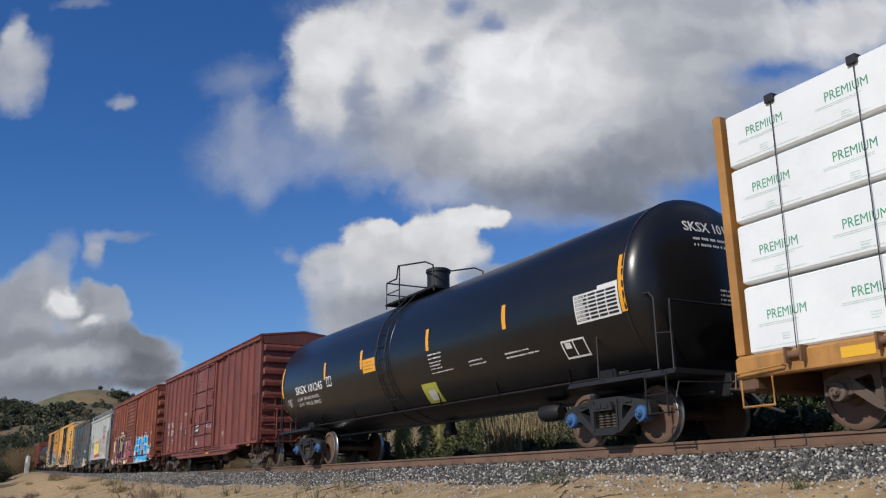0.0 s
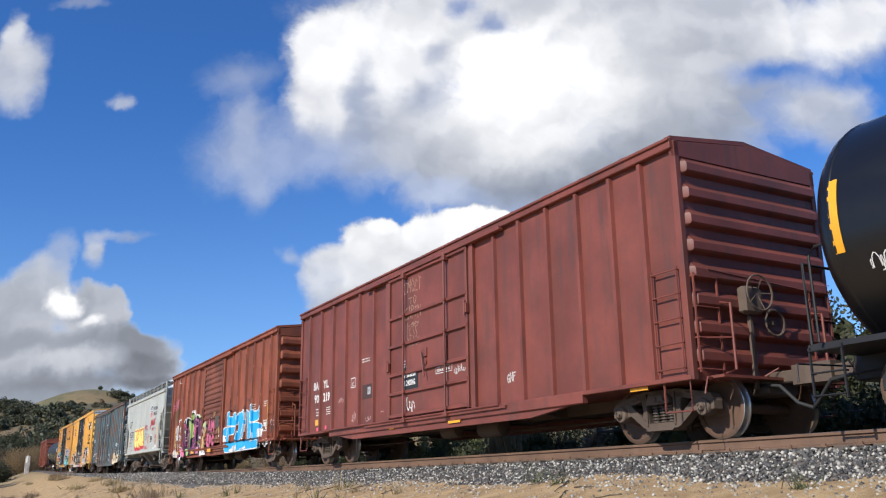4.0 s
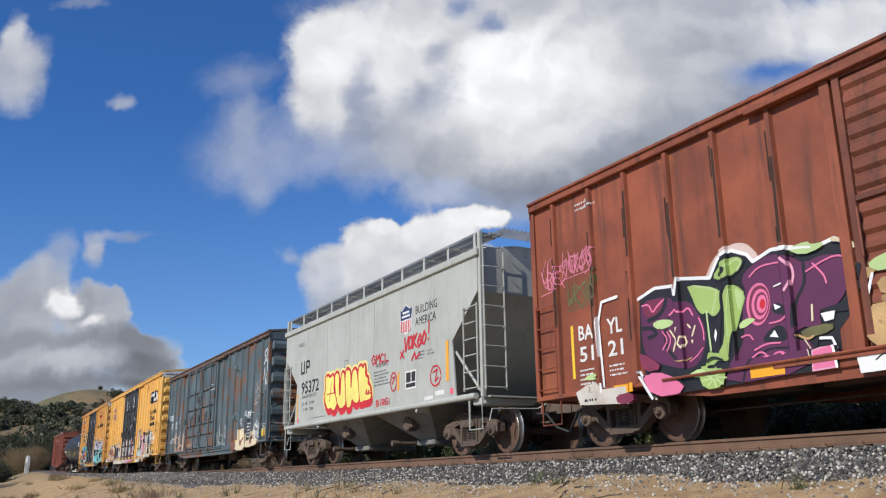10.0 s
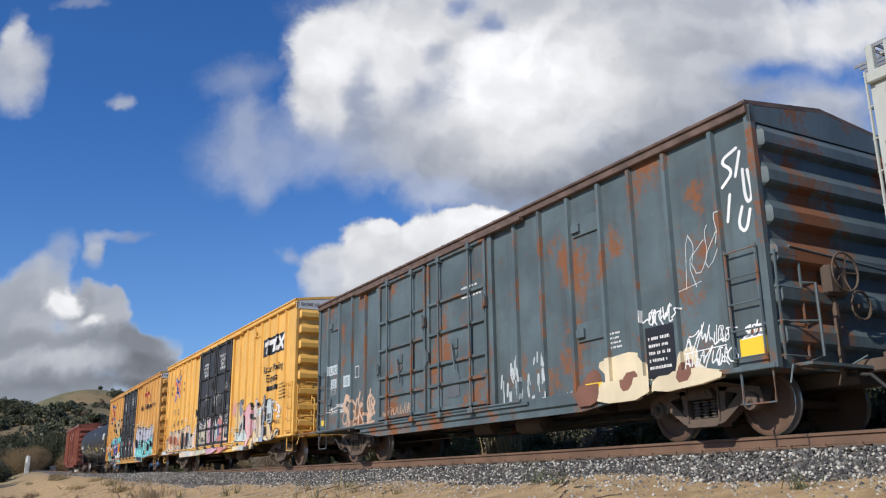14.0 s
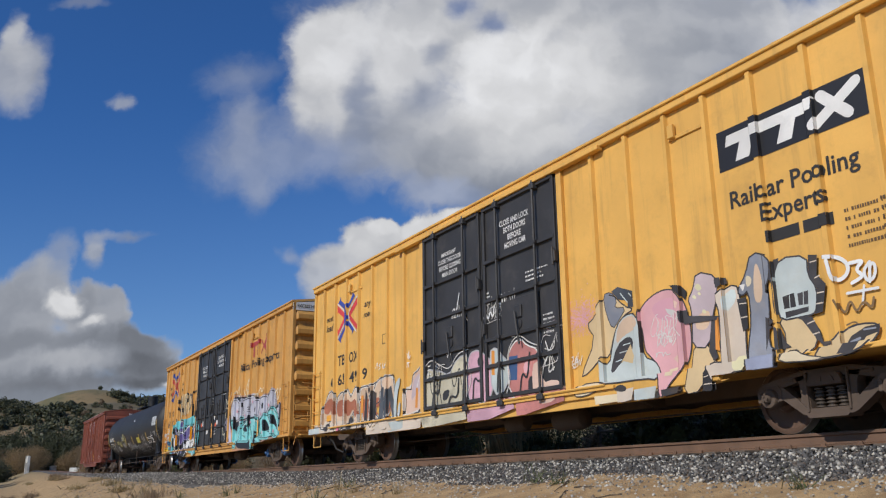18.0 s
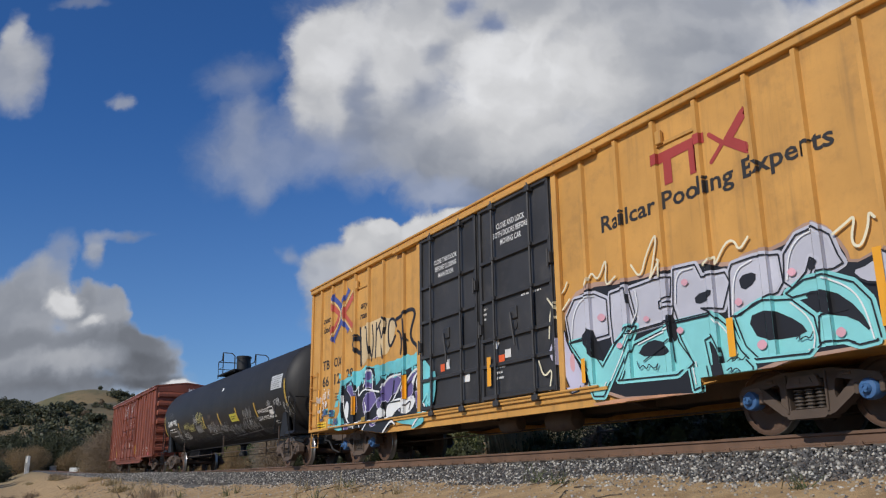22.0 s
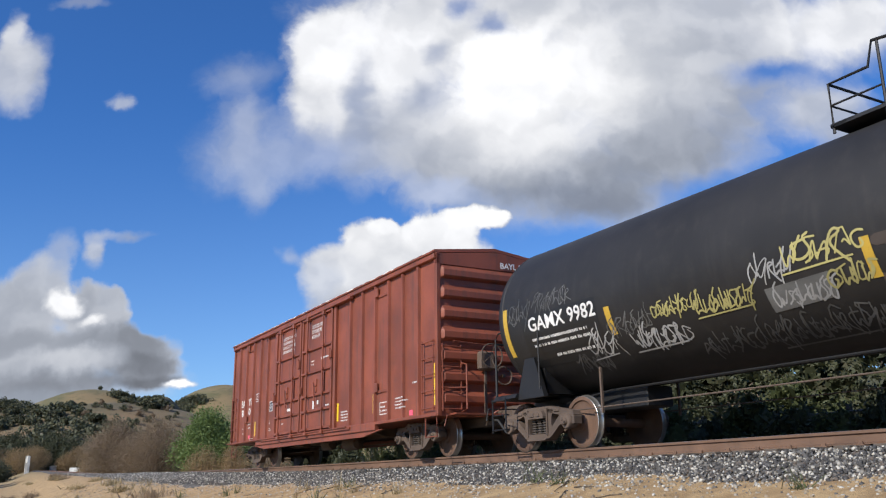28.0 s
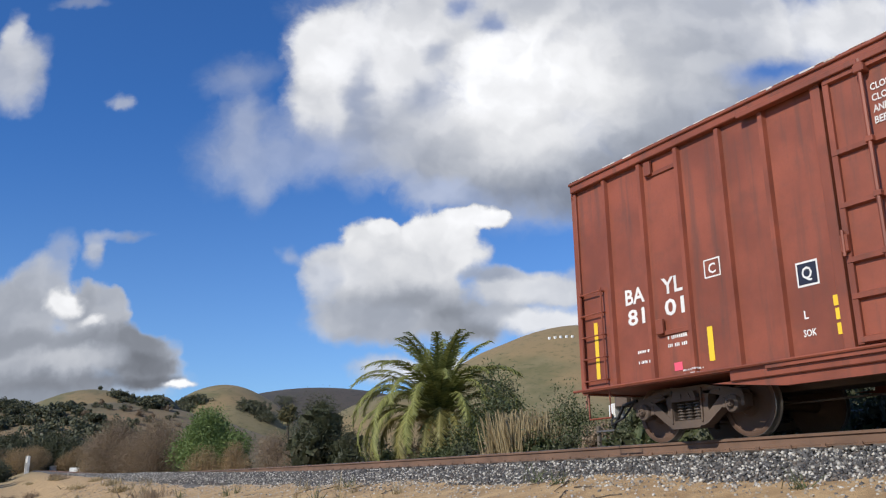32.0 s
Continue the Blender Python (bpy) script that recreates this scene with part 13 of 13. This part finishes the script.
spots = []
for az, dist, n, span, deep in ((-20.2, 712, 7, 0.55, 8), (-18.1, 790, 26, 1.3, 25), (-16.4, 912, 20, 0.9, 18), (-12.3, 902, 22, 0.75, 10), (-10.5, 1860, 8, 0.5, 20), (-26.0, 600, 18, 1.1, 12), (-24.6, 432, 14, 1.5, 12), (-22.6, 408, 12, 1.6, 14), (-26.2, 425, 12, 1.0, 12), (-24.5, 380, 12, 2.2, 14), (-18.4, 450, 9, 0.7, 10), (-11.6, 890, 5, 0.3, 8)):
    for _ in range(n):
        k = dist / 700
        spots.append((az + rr.uniform(-span, span), dist + rr.uniform(-deep, deep), rr.uniform(7, 12) * k, rr.uniform(3.5, 6.5) * k))
grove("hillside_trees", "dark trees scattered over the far hills", spots, 0.85, 77)
spots = [(-29.0 + i * 0.42 + rr.uniform(-0.2, 0.2), 320 + rr.uniform(-60, 60), rr.uniform(10, 15), rr.uniform(8, 13)) for i in range(24)]
grove("slope_woods", "dark woods on the lower slope", spots, 0.8, 78)
oak(-21.7, 752, 4, 3.2, 150, label="lone low tree on the hilltop")
for i in range(14):
    az = -20 + i * 3.2
    bush("dark_shrub", "dark hedge shrub in the distance", "bush", az, 125 + rr.uniform(-8, 8), 8, rr.uniform(2.6, 4.2), (DARK_LEAF, BROWN_LEAF)[i % 2], 170 + i, 0.7, 0.24, 22, SHRUBS)
# small fan palm far off
x, y = bearing(-10.2, 130)
fan = thing("fan_palm", "small far fan palm with a round head", "palm tree")
fan.location = (x, y, ground_z(x, y))
s = Shape()
limb(s, (0, 0, 0), (0.1, 0, 8.6), 0.3, 0.2)
part("trunk", s, BARK, fan)
part("crown", quads_mesh("crown", leaves(360, np.array([[0.1, 0, 8.8]]), 1.5, 0.30, np.random.default_rng(9), 3.2), leaf_material("fan_leaf", (0.05, 0.05, 0.02), (0.15, 0.13, 0.05))), None, fan)


# ---------------------------------------------------------------- small things beside the line
def fence():
    post_mat = material("fence_post_wood", (0.11, 0.09, 0.07), 0.9, dirt=0.3, grain=14)
    wire = plain("fence_wire", (0.12, 0.115, 0.11), 0.6, metal=0.4)
    ob = thing("wire_fence", "low post-and-wire fence behind the track", "fence")
    post = Shape().box(-0.05, 0.05, -0.05, 0.05, -0.3, 1.75, 0.01).mesh("fence_post", post_mat)
    spots_ = []
    for i in range(17):
        x = 12 - i * 1.9
        p = rail_point(x, -4.6)
        p.z = ground_z(p.x, p.y)
        part("fence_post", post, None, ob, at=p)
        spots_.append(p)
    for h in (0.5, 0.85, 1.2, 1.6):
        part("fence_wire", Shape().tube([p + Vector((0, -0.06, h)) for p in spots_], 0.014 if h < 1.5 else 0.03, 5), wire, ob)


fence()


def gate_posts():
    x, y = bearing(-25.3, 150)
    z = ground_z(x, y)
    pale_ = material("pale_concrete", (0.55, 0.53, 0.48), 0.9, dirt=0.2)
    ob = thing("gate_pier", "pale concrete gate pier beside the line", "gate pier")
    ob.location = (x, y, z)
    part("pier", Shape().box(-0.5, -0.1, -0.3, 0.3, -0.3, 2.6, 0.03), pale_, ob)
    part("wing_wall", Shape().box(-0.1, 1.7, -0.2, 0.2, 1.5, 2.5, 0.03), pale_, ob)
    part("wing_post", Shape().box(1.5, 1.75, -0.2, 0.2, -0.3, 1.5, 0.02), pale_, ob)
    x, y = bearing(-23.9, 178)
    ob = thing("signal_cabinet", "small white equipment cabinet", "cabinet")
    ob.location = (x, y, ground_z(x, y) - 0.1)
    part("body", Shape().box(-0.8, 0.8, -0.5, 0.5, 0, 1.2, 0.04), plain("cabinet_white", (0.6, 0.6, 0.56), 0.6), ob)
    part("lid", Shape().box(-1.0, 1.0, -0.6, 0.6, 1.2, 1.3, 0.03), plain("cabinet_white", (0.6, 0.6, 0.56), 0.6), ob)
    x, y = bearing(-22.3, 165)
    ob = thing("white_trailer", "low white trailer parked behind the line", "trailer")
    ob.location = (x, y, ground_z(x, y) - 0.1)
    ob.rotation_euler = (0, 0, radians(60))
    part("body", Shape().box(-1.8, 1.8, -1.0, 1.0, 0.5, 1.4, 0.06), plain("trailer_white", (0.66, 0.66, 0.62), 0.5), ob)
    for dx in (-1.0, 1.0):
        part("wheel", Shape().lathe([(0.1, -1.0), (0.35, -1.0), (0.35, -0.8), (0.1, -0.8)], "y", centre=(dx, 0, 0.35), n=14), plain("tyre_black", (0.02, 0.02, 0.02), 0.8), ob)
    x, y = bearing(-17.8, 446)
    z = land_z(x, y)
    ob = thing("farmhouse", "small white farmhouse among the hillside trees", "house")
    ob.location = (x, y, z)
    ob.rotation_euler = (0, 0, radians(70))
    part("wall", Shape().box(-2.0, 2.0, -1.5, 1.5, -1, 1.6), plain("house_white", (0.62, 0.60, 0.56), 0.7), ob)
    part("roof", Shape().prism([(-1.8, 1.6), (1.8, 1.6), (0, 2.4)], "x", -2.2, 2.2), plain("house_roof", (0.25, 0.22, 0.2), 0.8), ob)
    for dx in (-1.1, 0.9):
        part("window", Shape().box(dx - 0.4, dx + 0.4, -1.54, -1.48, 0.5, 1.2), plain("window_dark", (0.04, 0.05, 0.06), 0.2), ob)


gate_posts()


def hill_letters():
    """Row of white marks laid out on the big hill."""
    ob = thing("hillside_letters", "row of small white marks laid on the hillside", "hillside sign")
    for k in range(5):
        x, y = bearing(7.0 + k * 0.38, 800)
        z = land_z(x, y)
        part("mark", Shape().box(x - 1.2, x + 1.2, y - 1.0, y + 1.0, z - 1.0, z + 1.6, 0.2), plain("mark_white", (0.7, 0.7, 0.66), 0.8), ob)


hill_letters()


def debris():
    """Sticks and dry tufts on the bank."""
    rng_ = random.Random(3)
    stick_mat = material("dead_stick", (0.10, 0.075, 0.05), 0.9)
    for i in range(26):
        x = -4 - rng_.random() * 22
        lat = rng_.uniform(2.6, 4.6)
        p = rail_point(x, lat)
        a = rng_.uniform(0, 6.28)
        ln = rng_.uniform(0.25, 0.8)
        q = p + Vector((ln * math.cos(a), ln * math.sin(a), 0))
        mid = (p + q) / 2 + Vector((0, 0.03, 0))
        s_ = Shape()
        for c in (p, mid, q):
            c.z = ground_z(c.x, c.y) + 0.01
        limb(s_, p, mid, 0.012, 0.010, 5)
        limb(s_, mid, q, 0.010, 0.004, 5)
        tagged(new("dead_stick", s_.mesh("dead_stick", stick_mat)), "dry grey-brown stick lying on the dirt bank", "stick", "sticks on the bank")
    nr = np.random.default_rng(12)
    for i in range(34):
        x = -5 - nr.random() * 40
        lat = 2.7 + nr.random() * 3.0
        p = rail_point(float(x), float(lat))
        n = 40
        b = nr.normal(size=(n, 3)) * np.array([0.06, 0.06, 0])
        t = b + nr.normal(size=(n, 3)) * 0.09 + np.array([0, 0, 0.12 + 0.12 * nr.random()])
        wv = nr.normal(size=(n, 3)) * 0.004
        q = np.stack([b - wv, b + wv, t + wv * 0.3, t - wv * 0.3], 1)
        ob = tagged(new("grass_tuft", quads_mesh("grass_tuft", q, STRAW if i % 3 else MID_LEAF)), "small dry grass tuft on the dirt bank", "grass tuft", "tufts on the bank")
        ob.location = (p.x, p.y, ground_z(p.x, p.y))


debris()


def bank_weeds():
    """Low dry weeds on the far part of the dirt bank."""
    nr = np.random.default_rng(31)
    patches = {"brown": [], "straw": []}
    for i in range(14):
        p = rail_point(float(-30 - 62 * nr.random()), float(2.9 + 4.5 * nr.random() ** 1.3))
        n = 260
        wide = 0.25 + 0.5 * nr.random()
        b = nr.normal(size=(n, 3)) * np.array([wide, wide * 0.6, 0]) + np.array([p.x, p.y, ground_z(p.x, p.y) - 0.03])
        t = b + nr.normal(size=(n, 3)) * 0.12 + np.array([0, 0, 0.08 + 0.14 * nr.random()])
        wv = nr.normal(size=(n, 3)) * 0.012
        patches[("brown", "straw")[i % 2]].append(np.stack([b - wv, b + wv, t + wv * 0.3, t - wv * 0.3], 1))
    for tint, mat in (("brown", BROWN_LEAF), ("straw", STRAW)):
        tagged(new("dry_weeds", quads_mesh("dry_weeds", np.concatenate(patches[tint]), mat)), "low %s weeds on the dirt bank" % tint, "weeds", kind="stuff")


bank_weeds()

# marker hung on the last coupler
marker = part("end_marker", Shape().box(-9.02, -8.86, -0.14, 0.14, 0.52, 0.80, 0.03), plain("marker_white", (0.7, 0.7, 0.68), 0.5), box_6, "white end-of-train marker")
part("marker_hose", Shape().tube([(-8.9, -0.15, 0.6), (-8.75, -0.3, 0.4), (-8.4, -0.32, 0.5), (-8.1, -0.32, 0.75)], 0.02, 6), plain("hose_rubber", (0.02, 0.02, 0.02), 0.7), box_6)


def motions():
    """The whole train rolls along the line, every wheelset turning."""
    for car, centre in CARS:
        rows = []
        for i in range(17):
            t = 2.0 * i
            x = centre + travel(t)
            a, b = rail_point(x - 6), rail_point(x + 6)
            d = b - a
            m = Matrix.Translation((a + b) / 2) @ Euler((0, -math.atan2(d.z, d.x), math.atan2(d.y, d.x))).to_matrix().to_4x4()
            rows.append((t, m))
        walk(car, rows)
    steps = 256
    turns = [(32 * i / steps, travel(32 * i / steps) / 0.457) for i in range(steps + 1)]
    for ws, at in WHEELS:
        walk(ws, [(t, Matrix.Translation(at) @ Matrix.Rotation(a, 4, "Y")) for t, a in turns])


motions()
